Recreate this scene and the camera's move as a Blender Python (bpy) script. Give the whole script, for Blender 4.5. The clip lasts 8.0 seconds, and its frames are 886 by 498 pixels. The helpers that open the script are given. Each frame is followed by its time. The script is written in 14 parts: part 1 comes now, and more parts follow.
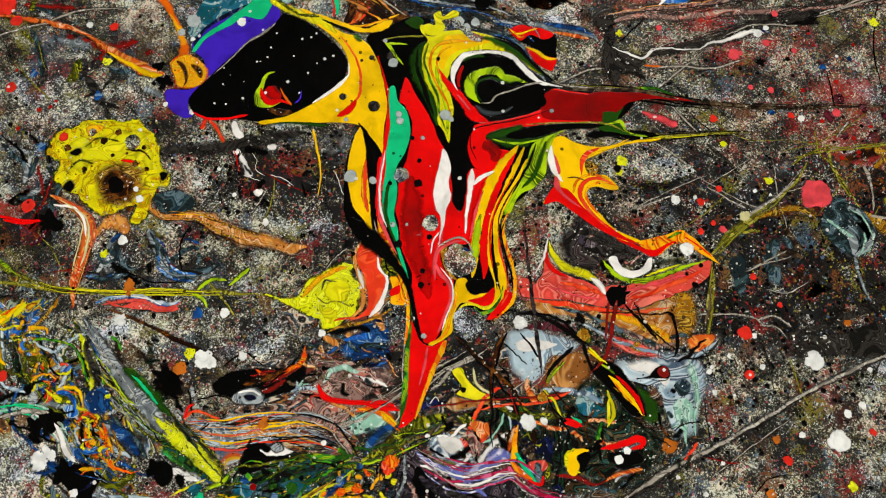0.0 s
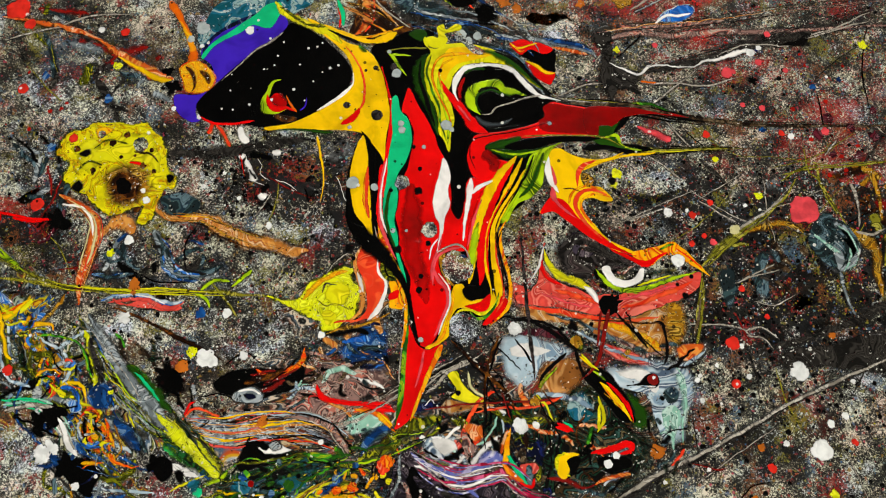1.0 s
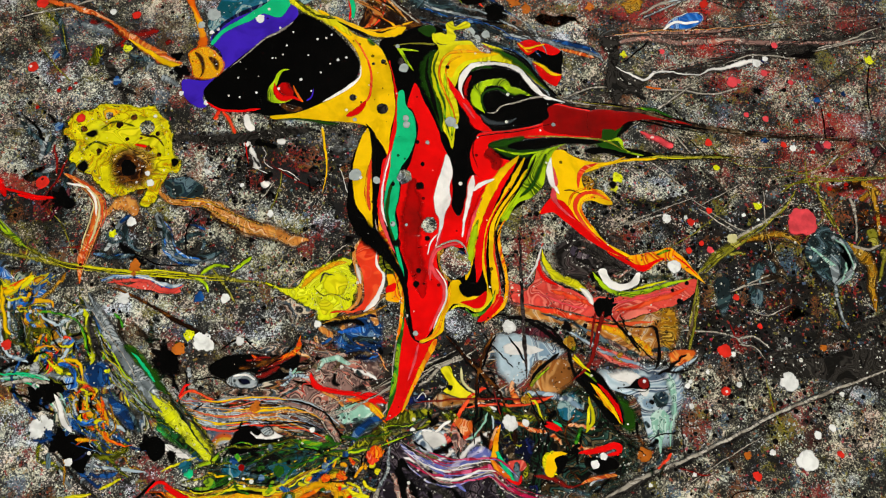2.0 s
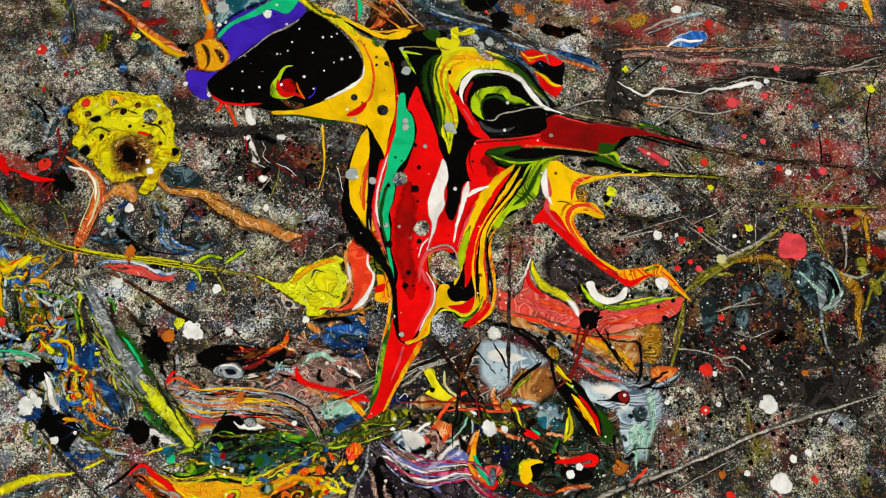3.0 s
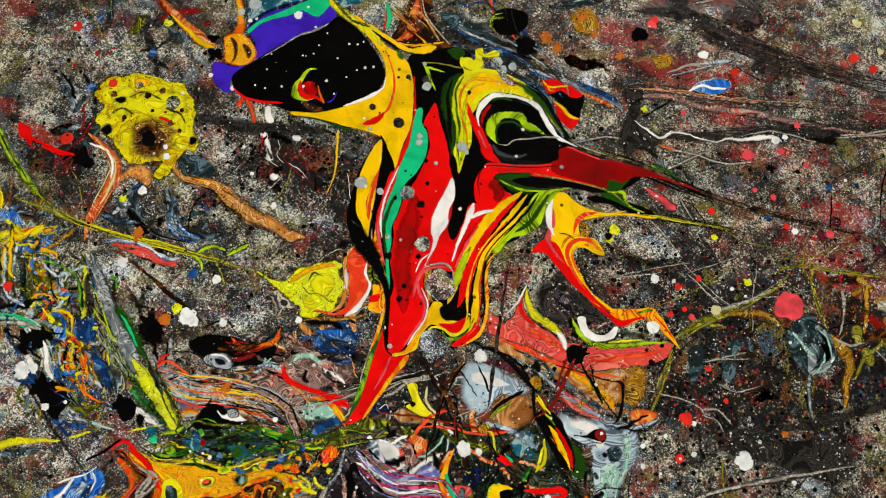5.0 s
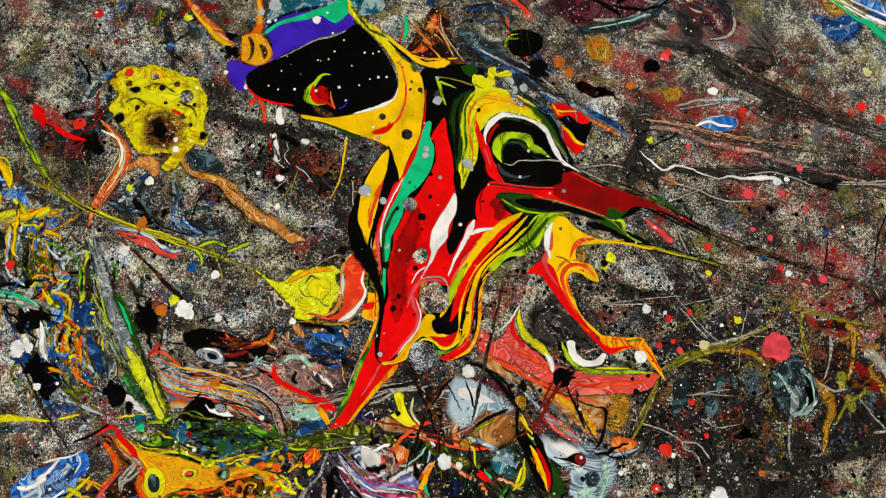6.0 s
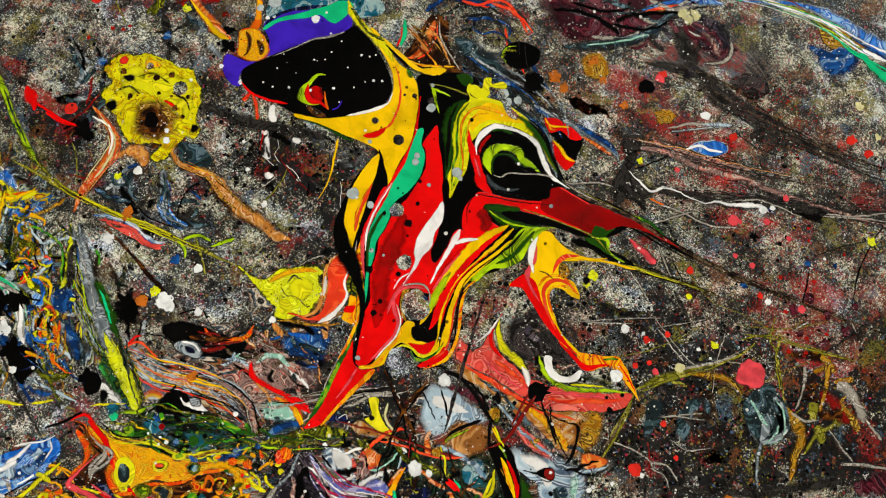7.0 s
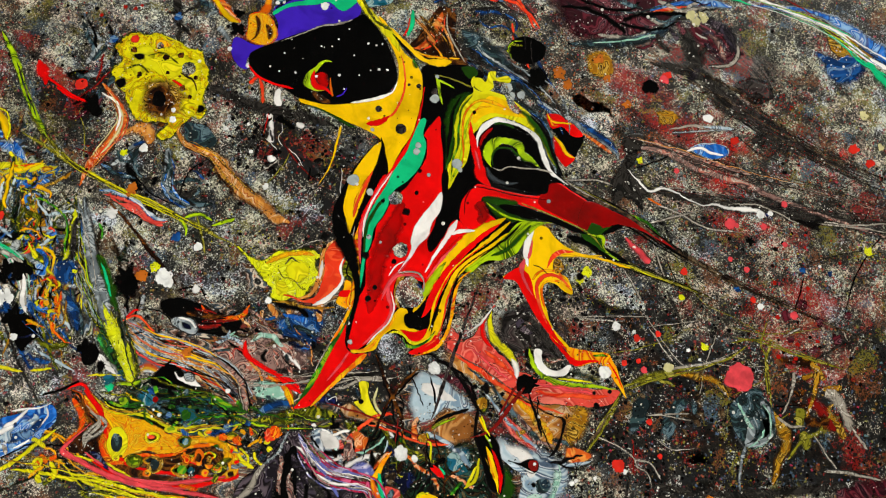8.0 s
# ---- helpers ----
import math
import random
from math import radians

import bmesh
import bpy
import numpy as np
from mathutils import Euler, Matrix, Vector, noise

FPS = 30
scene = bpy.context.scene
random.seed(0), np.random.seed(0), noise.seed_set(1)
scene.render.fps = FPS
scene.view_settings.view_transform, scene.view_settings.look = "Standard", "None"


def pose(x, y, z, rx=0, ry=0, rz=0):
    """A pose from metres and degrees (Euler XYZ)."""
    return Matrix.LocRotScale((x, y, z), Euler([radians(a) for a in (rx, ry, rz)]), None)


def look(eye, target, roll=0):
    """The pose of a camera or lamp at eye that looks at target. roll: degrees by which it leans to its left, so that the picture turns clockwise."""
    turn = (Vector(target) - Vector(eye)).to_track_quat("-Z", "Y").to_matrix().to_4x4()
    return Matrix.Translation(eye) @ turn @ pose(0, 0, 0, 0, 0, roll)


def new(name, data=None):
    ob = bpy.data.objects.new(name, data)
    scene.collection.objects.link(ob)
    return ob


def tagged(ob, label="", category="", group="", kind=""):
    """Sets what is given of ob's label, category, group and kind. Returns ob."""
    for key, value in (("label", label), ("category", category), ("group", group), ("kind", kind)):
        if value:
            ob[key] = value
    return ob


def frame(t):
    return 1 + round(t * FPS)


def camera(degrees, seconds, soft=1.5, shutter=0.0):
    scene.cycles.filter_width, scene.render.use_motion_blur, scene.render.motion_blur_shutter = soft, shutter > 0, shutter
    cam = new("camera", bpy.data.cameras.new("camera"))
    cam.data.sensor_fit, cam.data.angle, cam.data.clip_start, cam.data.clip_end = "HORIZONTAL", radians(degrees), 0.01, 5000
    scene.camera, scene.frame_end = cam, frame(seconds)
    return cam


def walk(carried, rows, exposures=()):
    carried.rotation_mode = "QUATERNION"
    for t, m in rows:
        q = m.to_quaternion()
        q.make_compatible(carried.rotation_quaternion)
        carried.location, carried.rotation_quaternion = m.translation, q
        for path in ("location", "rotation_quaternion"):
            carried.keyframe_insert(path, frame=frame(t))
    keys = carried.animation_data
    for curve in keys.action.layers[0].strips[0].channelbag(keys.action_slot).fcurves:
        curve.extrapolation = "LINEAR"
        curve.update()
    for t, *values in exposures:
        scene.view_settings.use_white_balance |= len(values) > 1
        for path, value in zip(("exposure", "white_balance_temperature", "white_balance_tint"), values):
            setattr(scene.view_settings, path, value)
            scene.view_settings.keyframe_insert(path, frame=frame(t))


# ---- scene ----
from mathutils.geometry import tessellate_polygon

SOFT, ADDED_LAMP_POWER, NORTH_SHARE = 1.12, 188.0, 0.65
EXPOSURES = ((0.0, 0.0), (8.0, 0.0))
cam = camera(71.51, 8.0, soft=SOFT)
PATH = [
    (0, (-0.00078, -0.10425, 0.47051), (-0.00132, -0.01084, 0.00000), -0.07),
    (0.5, (-0.00193, -0.10398, 0.47890), (-0.00244, -0.00622, 0.00000), 0.44),
    (1, (-0.00191, -0.10701, 0.48339), (0.00001, -0.00558, 0.00000), 2.54),
    (1.5, (-0.00191, -0.10919, 0.48554), (-0.00003, -0.00815, 0.00000), 3.64),
    (3, (0.01227, -0.09995, 0.49478), (0.00824, -0.00512, 0.00000), 5.01),
    (3.5, (0.01697, -0.09568, 0.49882), (0.00870, -0.00025, 0.00000), 4.03),
    (4, (0.02238, -0.08961, 0.49718), (0.00900, 0.00296, 0.00000), 2.35),
    (5.5, (0.02420, -0.07377, 0.51025), (0.00440, 0.01508, 0.00000), 4.18),
    (6, (0.02395, -0.06748, 0.51364), (0.00464, 0.02185, 0.00000), 6.90),
    (6.5, (0.02598, -0.06089, 0.51592), (0.00926, 0.02833, 0.00000), 10.30),
    (7, (0.02902, -0.05444, 0.51732), (0.01462, 0.03320, 0.00000), 13.26),
    (7.5, (0.03413, -0.05179, 0.51968), (0.01835, 0.03369, 0.00000), 13.70),
    (8, (0.04176, -0.05479, 0.52276), (0.02118, 0.02647, 0.00000), 11.11),
]
walk(cam, [(t, look(eye, target, roll)) for t, eye, target, roll in PATH], EXPOSURES)

# ---- light: two area lamps added in made-up windows of an unseen studio ----
world = bpy.data.worlds.new("world")
world.use_nodes = True
scene.world = world
wn = world.node_tree
sky = wn.nodes.new("ShaderNodeTexSky")
sky.sky_type, sky.sun_disc = "NISHITA", False
sky.sun_elevation, sky.sun_rotation = radians(40), radians(90)
wn.links.new(sky.outputs["Color"], wn.nodes["Background"].inputs["Color"])
wn.nodes["Background"].inputs["Strength"].default_value = 0.1


def added_lamp(name, m, power):
    lamp = bpy.data.lights.new(name, "AREA")
    lamp.shape, lamp.size, lamp.size_y, lamp.energy, lamp.color = "RECTANGLE", 2.2, 1.1, power, (0.975, 0.955, 0.875)
    new(name, lamp).matrix_world = m


# unseen main lamp, set where the glossy paint doesn't mirror it
added_lamp("added_lamp_south", look((0.2, -3.14, 2.3), (0.0, 0.05, 0)), ADDED_LAMP_POWER)
# unseen fill lamp, added to even out the falloff from the south
added_lamp("added_lamp_north", look((0.2, 3.34, 1.7), (0.0, 0.05, 0)), ADDED_LAMP_POWER * NORTH_SHARE)

# ---- materials ----
MATS = {}


def lin(hexed):
    """A colour written as six hex digits, in linear light."""
    out = []
    for i in (0, 2, 4):
        c = int(hexed[i:i + 2], 16) / 255
        out.append(c / 12.92 if c <= 0.04045 else ((c + 0.055) / 1.055) ** 2.4)
    return (*out, 1.0)


class Tree:
    """A node material with its principled shader."""

    def __init__(self, name, rough=0.3, coat=0.0):
        self.mat = bpy.data.materials.new(name)
        self.mat.use_nodes = True
        self.t = self.mat.node_tree
        self.bsdf = self.t.nodes["Principled BSDF"]
        self.bsdf.inputs["Roughness"].default_value = rough
        self.bsdf.inputs["Coat Weight"].default_value = coat
        self.bsdf.inputs["Coat Roughness"].default_value = 0.12

    def n(self, kind, **sets):
        node = self.t.nodes.new("ShaderNode" + kind)
        for key, value in sets.items():
            node.inputs[key.replace("_", " ")].default_value = value
        return node

    def link(self, a, b):
        self.t.links.new(a, b)

    def place(self, rot=0.0, sx=1.0, sy=1.0):
        """World place in metres, turned and stretched."""
        geo, mp = self.n("NewGeometry"), self.n("Mapping")
        mp.vector_type = "TEXTURE"
        mp.inputs["Rotation"].default_value = (0, 0, radians(rot))
        mp.inputs["Scale"].default_value = (sx, sy, 1)
        self.link(geo.outputs["Position"], mp.inputs["Vector"])
        return mp.outputs["Vector"]

    def noise(self, vec, scale, detail=3.0, rough=0.55, dist=0.0):
        node = self.n("TexNoise", Scale=scale, Detail=detail, Roughness=rough, Distortion=dist)
        self.link(vec, node.inputs["Vector"])
        return node

    def warped(self, vec, scale, size):
        node = self.n("VectorMath")
        node.operation = "MULTIPLY_ADD"
        self.link(self.noise(vec, scale, 2).outputs["Color"], node.inputs[0])
        node.inputs[1].default_value = (size, size, size)
        self.link(vec, node.inputs[2])
        return node.outputs[0]

    def ramp(self, fac, stops, mode="LINEAR"):
        node = self.n("ValToRGB")
        r = node.color_ramp
        r.interpolation = mode
        while len(r.elements) < len(stops):
            r.elements.new(0.5)
        for e, (p, c) in zip(r.elements, stops):
            e.position, e.color = p, (lin(c) if isinstance(c, str) else (c, c, c, 1))
        self.link(fac, node.inputs["Fac"])
        return node.outputs["Color"]

    def mix(self, fac, a, b, mode="MIX"):
        node = self.n("Mix")
        node.data_type, node.blend_type = "RGBA", mode
        for value, sock in ((fac, node.inputs[0]), (a, node.inputs[6]), (b, node.inputs[7])):
            if isinstance(value, (int, float)):
                sock.default_value = value
            elif isinstance(value, tuple):
                sock.default_value = value
            else:
                self.link(value, sock)
        return node.outputs[2]

    def calc(self, op, a, b=0.0):
        node = self.n("Math")
        node.operation = op
        for value, sock in ((a, node.inputs[0]), (b, node.inputs[1])):
            if isinstance(value, (int, float)):
                sock.default_value = value
            else:
                self.link(value, sock)
        return node.outputs[0]

    def film(self, ragged, size):
        """The film breaks up towards its rim."""
        at = self.n("Attribute")
        at.attribute_name = "film"
        level = self.calc("ADD", self.calc("MULTIPLY", at.outputs["Fac"], 1.3), self.calc("MULTIPLY", self.calc("SUBTRACT", ragged, 0.5), size))
        self.link(self.ramp(level, [(0.26, 0.0), (0.62, 1.0)]), self.bsdf.inputs["Alpha"])

    def thinning(self, uneven):
        """The film thins out softly towards its rim, as wet paint bleeds into wet paint."""
        at = self.n("Attribute")
        at.attribute_name = "film"
        level = self.calc("ADD", at.outputs["Fac"], self.calc("MULTIPLY", self.calc("SUBTRACT", uneven, 0.5), 0.9))
        self.link(self.ramp(level, [(0.05, 0.0), (0.85, 1.0)]), self.bsdf.inputs["Alpha"])

    def bump(self, height, dist, strength=1.0):
        node = self.n("Bump", Strength=strength, Distance=dist)
        self.link(height, node.inputs["Height"])
        self.link(node.outputs["Normal"], self.bsdf.inputs["Normal"])

    def color(self, sock):
        self.link(sock, self.bsdf.inputs["Base Color"])


def grit(name, stops, tint="", tint_amount=0.0, cell=1050.0, marble=(), cover=0.5, rot=0.0, sx=1.0, sy=1.0, lift=0.0):
    """Paint-spattered grit: fine grains over smoky washes, gathered in pale crusts and thinned out to black."""
    t = Tree(name, 0.5)
    t.bsdf.inputs["Specular IOR Level"].default_value = 0.25
    v = t.place()
    v2 = t.warped(v, 420, 0.0028)
    layers = []
    for size in (cell, cell * 0.56):
        grains = t.n("TexVoronoi", Scale=size, Randomness=1.0)
        t.link(v2, grains.inputs["Vector"])
        rnd = t.n("SeparateColor")
        t.link(grains.outputs["Color"], rnd.inputs[0])
        layers.append((rnd, grains.outputs["Distance"]))
    (fine, near), (coarse, far) = layers
    patch = t.noise(v, 17, 5, 0.6)
    patch2 = t.noise(v, 62, 4, 0.65)
    crumb = t.noise(v, 480, 3, 0.7)
    # the smoky wash under the grains
    hue = t.noise(t.warped(v, 25, 0.03), 34, 4, 0.6)
    sep = t.n("SeparateColor")
    t.link(hue.outputs["Color"], sep.inputs[0])
    wash = t.ramp(sep.outputs[0], [(0.30, "2a0e0a"), (0.42, "2c2016"), (0.50, "201f15"), (0.58, "182024"), (0.70, "282030")])
    wash = t.mix(t.ramp(t.calc("ADD", patch2.outputs["Fac"], t.calc("MULTIPLY", t.calc("SUBTRACT", crumb.outputs["Fac"], 0.5), 0.7)), [(0.44, 0.0), (0.62, 0.9)]), lin("040404"), wash)
    shift = t.calc("ADD", t.calc("MULTIPLY", t.calc("SUBTRACT", patch.outputs["Fac"], 0.51 - lift), 1.5), t.calc("MULTIPLY", t.calc("SUBTRACT", patch2.outputs["Fac"], 0.51), 1.7))
    level = t.calc("ADD", t.calc("ADD", t.calc("MULTIPLY", fine.outputs[0], 0.85), 0.16), shift)
    cast = t.ramp(sep.outputs[1], [(0.32, "dcbcb0"), (0.44, "e8dcc4"), (0.52, "d8dcc0"), (0.62, "ccd8e8"), (0.72, "dccce4")])
    size = t.calc("ADD", 0.66, t.calc("MULTIPLY", shift, 0.5))
    grain = t.calc("MULTIPLY", t.calc("SUBTRACT", size, near), 5.0)
    col = t.mix(t.ramp(grain, [(0.0, 0.0), (1.0, 1.0)]), wash, t.mix(0.75, t.ramp(level, stops), cast, "MULTIPLY"))
    # larger single grains, and grains of stray colour
    big = t.calc("MULTIPLY", t.ramp(t.calc("MULTIPLY", t.calc("SUBTRACT", t.calc("MULTIPLY", size, 0.85), far), 7.0), [(0.0, 0.0), (1.0, 1.0)]), t.calc("GREATER_THAN", t.calc("ADD", coarse.outputs[2], t.calc("MULTIPLY", shift, 0.5)), 0.80))
    col = t.mix(big, col, t.mix(0.75, t.ramp(t.calc("ADD", level, 0.14), stops), cast, "MULTIPLY"))
    stray = t.ramp(coarse.outputs[1], [(0.0, "8a1d16"), (0.2, "8a6a2a"), (0.36, "4a5f80"), (0.52, "7d7a30"), (0.66, "9b4a2e"), (0.8, "5f7f86"), (0.92, "a82a4a")], "CONSTANT")
    col = t.mix(t.calc("MULTIPLY", t.calc("GREATER_THAN", coarse.outputs[0], 0.93), 0.75), col, stray)
    if marble:
        flow = t.warped(t.warped(t.place(rot, sx, sy), 14, 0.06), 60, 0.012)
        band = t.calc("PINGPONG", t.calc("MULTIPLY", t.noise(flow, 22, 1.5).outputs["Fac"], 6.0), 0.5)
        step = 1.0 / len(marble)
        stripes = []
        for i, hexed in enumerate(marble):
            stripes += [(i * step + (0.012 if i else 0.0), hexed), ((i + 1) * step - 0.012, hexed)]
        where = t.noise(t.warped(t.place(rot + 40, sx, sy), 30, 0.02), 24, 3, 0.5).outputs["Fac"]
        col = t.mix(t.ramp(where, [(cover - 0.02, 0.0), (cover + 0.02, 0.92)]), col, t.ramp(t.calc("MULTIPLY", band, 2.0), stripes))
    # patches where one colour of spatter gathers
    for turn, hexed, lowest in ((11, "7a100a", 0.575), (37, "6a6414", 0.59), (63, "3c5468", 0.61), (87, "6a3c1a", 0.59), (111, "c9c6c0", 0.66), (140, "040404", 0.55)):
        zone = t.noise(t.place(turn), 21 + turn * 0.07, 4, 0.62)
        inside = t.ramp(zone.outputs["Fac"], [(lowest - 0.03, 0.0), (lowest + 0.05, 1.0)])
        some = t.calc("GREATER_THAN", t.calc("ADD", t.calc("MULTIPLY", inside, 0.7), fine.outputs[1]), 1.1)
        col = t.mix(t.calc("MULTIPLY", some, 0.8), col, lin(hexed))
    if tint:
        veil = t.noise(v, 26, 5, 0.65)
        many = t.ramp(veil.outputs["Fac"], [(0.45, 0.0), (0.60, tint_amount)])
        gate = t.ramp(t.calc("ADD", fine.outputs[2], crumb.outputs["Fac"]), [(0.8, 0.0), (0.95, 1.0)])
        col = t.mix(t.calc("MULTIPLY", many, gate), col, lin(tint))
    t.film(t.calc("ADD", t.calc("MULTIPLY", fine.outputs[2], 0.5), t.calc("MULTIPLY", patch2.outputs["Fac"], 0.5)), 1.3)
    t.color(col)
    wet = t.noise(v, 40, 3)
    t.link(t.ramp(wet.outputs["Fac"], [(0.35, 0.28), (0.65, 0.6)]), t.bsdf.inputs["Roughness"])
    t.bump(level, 0.0006, 0.4)
    MATS[name] = t.mat


GREY = [(0.0, "0a0a0a"), (0.36, "1a1918"), (0.50, "4c4a45"), (0.66, "7c7a72"), (0.84, "aaa8a0"), (1.0, "e0ded8")]
DARK = [(0.0, "030303"), (0.60, "080707"), (0.78, "1e1c1b"), (0.90, "565350"), (1.0, "c8c6c2")]
PALE = [(0.0, "080808"), (0.24, "1c1c1d"), (0.42, "55565a"), (0.60, "8c8e92"), (0.80, "d2d3d4"), (1.0, "f0f0ef")]
grit("grit_grey", GREY, lift=0.03)
grit("grit_dark", DARK, lift=-0.07)
grit("grit_pale", PALE, lift=0.03)
grit("grit_red", GREY, "8c0c08", 0.9)
grit("grit_scarlet", GREY, "b81006", 1.0)
grit("grit_brown", GREY, "4a3016", 0.6)
grit("grit_blue", GREY, "34495c", 0.55)
grit("marbled_left", GREY, marble=("0a0a0a", "34506c", "a8acac", "141c14", "6c7414", "c8c0a8", "1c3c2c", "0c0c0e", "7c3c1c", "b8a418"), cover=0.52, rot=-60, sx=1.8, sy=0.8)
grit("marbled_low", DARK, marble=("0a0808", "5c3c2c", "a89080", "1c1814", "3c4c58", "c8b8a4", "100c0a", "8c5c28", "0c1c14", "6c2818"), cover=0.47, rot=15, sx=2.0, sy=0.7)
grit("marbled_top", GREY, marble=("141212", "3c3836", "5c5450", "201c1a", "6c6058", "2c3438", "4c2c20"), cover=0.55, rot=-20, sx=2.2, sy=0.7)


def paint(name, base, veins=(), scale=30.0, warp=0.02, rot=0.0, sx=1.0, sy=1.0, rough=0.22, fold=3.0, mottle=0.25, fil=0.1, dust=0.0):
    """Glossy poured paint. veins: further colours that run through it in thin marbled contours (place on the ramp, colour)."""
    t = Tree(name, rough, 0.04)
    t.bsdf.inputs["Specular IOR Level"].default_value = 0.16
    v = t.place(rot, sx, sy)
    v2 = t.warped(t.warped(v, scale * 0.45, warp * 1.6), scale * 1.8, warp * 0.35)
    if veins:
        m = t.noise(v2, scale * 0.7, 2.2, 0.5, 0.9)
        f = t.calc("PINGPONG", t.calc("MULTIPLY", m.outputs["Fac"], fold * 1.5), 0.5)
        stops = []
        for (p, c), (q, _) in zip(veins, list(veins[1:]) + [(1.05, "")]):
            stops += [(p + 0.03 if p else 0.0, c), (max(p + 0.04, q - 0.05), c)]
        col = t.ramp(t.calc("MULTIPLY", f, 2.0), [(min(p, 1.0), c) for p, c in stops])
        thin = t.noise(v2, scale * 0.8, 1.5, 0.5, 0.8)
        line = t.calc("PINGPONG", t.calc("MULTIPLY", thin.outputs["Fac"], 8.0), 0.5)
        col = t.mix(t.ramp(line, [(0.0, fil), (0.08, 0.0)]), col, lin(veins[-1][1]))
        col = t.mix(t.ramp(line, [(0.42, 0.0), (0.5, fil)]), col, lin(veins[len(veins) // 2][1]))
    else:
        deep = tuple(c * 0.5 for c in lin(base)[:3]) + (1.0,)
        cloud = t.noise(v2, scale * 1.3, 3, 0.55, 0.6)
        col = t.mix(t.ramp(cloud.outputs["Fac"], [(0.47, 0.0), (0.66, 0.55)]), lin(base), deep)
    stain = t.noise(v, scale * 2.2, 4, 0.6)
    shade = t.ramp(stain.outputs["Fac"], [(0.36, 0.0), (0.68, mottle)])
    col = t.mix(shade, col, lin("14100c"))
    # tiny dark pinholes and pale dust in the skin
    pin = t.n("TexVoronoi", Scale=170.0)
    t.link(t.place(), pin.inputs["Vector"])
    sep = t.n("SeparateColor")
    t.link(pin.outputs["Color"], sep.inputs[0])
    size = t.calc("MULTIPLY", t.calc("POWER", sep.outputs[0], 6.0), 0.28)
    hole = t.calc("LESS_THAN", pin.outputs["Distance"], size)
    col = t.mix(t.calc("MULTIPLY", hole, 0.85), col, t.mix(t.calc("GREATER_THAN", sep.outputs[1], 0.6), lin("120808"), lin("d8d4cc")))
    if dust:
        grain = t.n("TexVoronoi", Scale=900.0)
        t.link(t.warped(t.place(), 300, 0.002), grain.inputs["Vector"])
        tone = t.n("SeparateColor")
        t.link(grain.outputs["Color"], tone.inputs[0])
        cloud = t.noise(t.place(), 55, 4, 0.65)
        shown = t.calc("GREATER_THAN", t.calc("ADD", tone.outputs[0], t.calc("MULTIPLY", cloud.outputs["Fac"], dust * 2)), 0.965 + dust)
        col = t.mix(t.calc("MULTIPLY", shown, 0.85), col, t.ramp(tone.outputs[1], [(0.0, "0a0908"), (0.45, "0a0908"), (0.6, "5a5650"), (0.8, "b8b4ac"), (1.0, "e4e0d8")]))
    t.thinning(t.noise(v2, 45, 2).outputs["Fac"])
    t.color(col)
    ripple = t.noise(v, 60, 3)
    t.bump(ripple.outputs["Fac"], 0.0012, 0.35)
    MATS[name] = t.mat


paint("black", "050505", (), mottle=0.1, rough=0.1)
paint("purple", "3b1fae", (), mottle=0.15)
paint("teal", "12b878", (), mottle=0.12)
paint("dark_teal", "0d4a56", [(0, "0d4a56"), (0.5, "1c5f78"), (0.8, "8fa9a8"), (1, "0d4a56")], scale=40, dust=0.4)
paint("red", "e00808", (), mottle=0.22, scale=14, dust=0.0)
paint("dark_red", "8a0606", (), mottle=0.5, scale=14)
paint("yellow", "ecbc05", (), mottle=0.12)
paint("lemon", "d6d010", [(0, "d6d010"), (0.45, "c2b80c"), (0.62, "e8dc1c"), (0.8, "a8a408"), (0.9, "d6d010")], scale=26, dust=0.0)
paint("orange", "e07408", [(0, "d8600a"), (0.4, "e89410"), (0.7, "e8b010"), (1, "c83c08")], scale=30)
paint("white", "ece8e4", (), mottle=0.15)
paint("green", "3c8a1c", [(0, "1c4a10"), (0.5, "3c8a1c"), (0.8, "8aa818"), (1, "1c4a10")], scale=30)
paint("lime", "a8c810", [(0, "a8c810"), (0.6, "88a810"), (0.85, "3c5a08"), (1, "c8d820")], scale=30)
paint("yellow_ring", "d0c808", [(0, "d8cc08"), (0.35, "e8dc10"), (0.5, "8a8008"), (0.58, "d8cc08"), (0.75, "c88a08"), (0.88, "8a8008"), (1, "d8cc08")], scale=55, warp=0.015, fold=4, mottle=0.35, dust=0.4)
paint("brown", "3a1c0a", [(0, "1c0c06"), (0.5, "3a1c0a"), (0.8, "6a3c10"), (1, "1c0c06")], scale=50, dust=0.4)
paint("orange_marble", "c8581c", [(0, "c8581c"), (0.3, "d88a3c"), (0.5, "a83c10"), (0.7, "d86020"), (0.85, "e8b080"), (1, "b84c14")], scale=35, warp=0.03, dust=0.25)
paint("tan_marble", "c07c38", [(0, "c07830"), (0.3, "d89848"), (0.5, "b05c20"), (0.65, "e8c090"), (0.8, "c88438"), (1, "a06028")], scale=40, warp=0.03, mottle=0.25, dust=0.3)
paint("slate", "26343a", [(0, "1a2426"), (0.4, "344a4c"), (0.6, "1c2c38"), (0.8, "5a7078"), (1, "1a2426")], scale=45, dust=0.4)
paint("lemon_splat", "d8dc10", [(0, "d8dc10"), (0.25, "b8bc08"), (0.4, "e8ec30"), (0.55, "a8aa08"), (0.62, "d8dc10"), (0.8, "a0a408"), (0.9, "e8ea40"), (1, "c0c408")], scale=50, warp=0.02, dust=0.25)
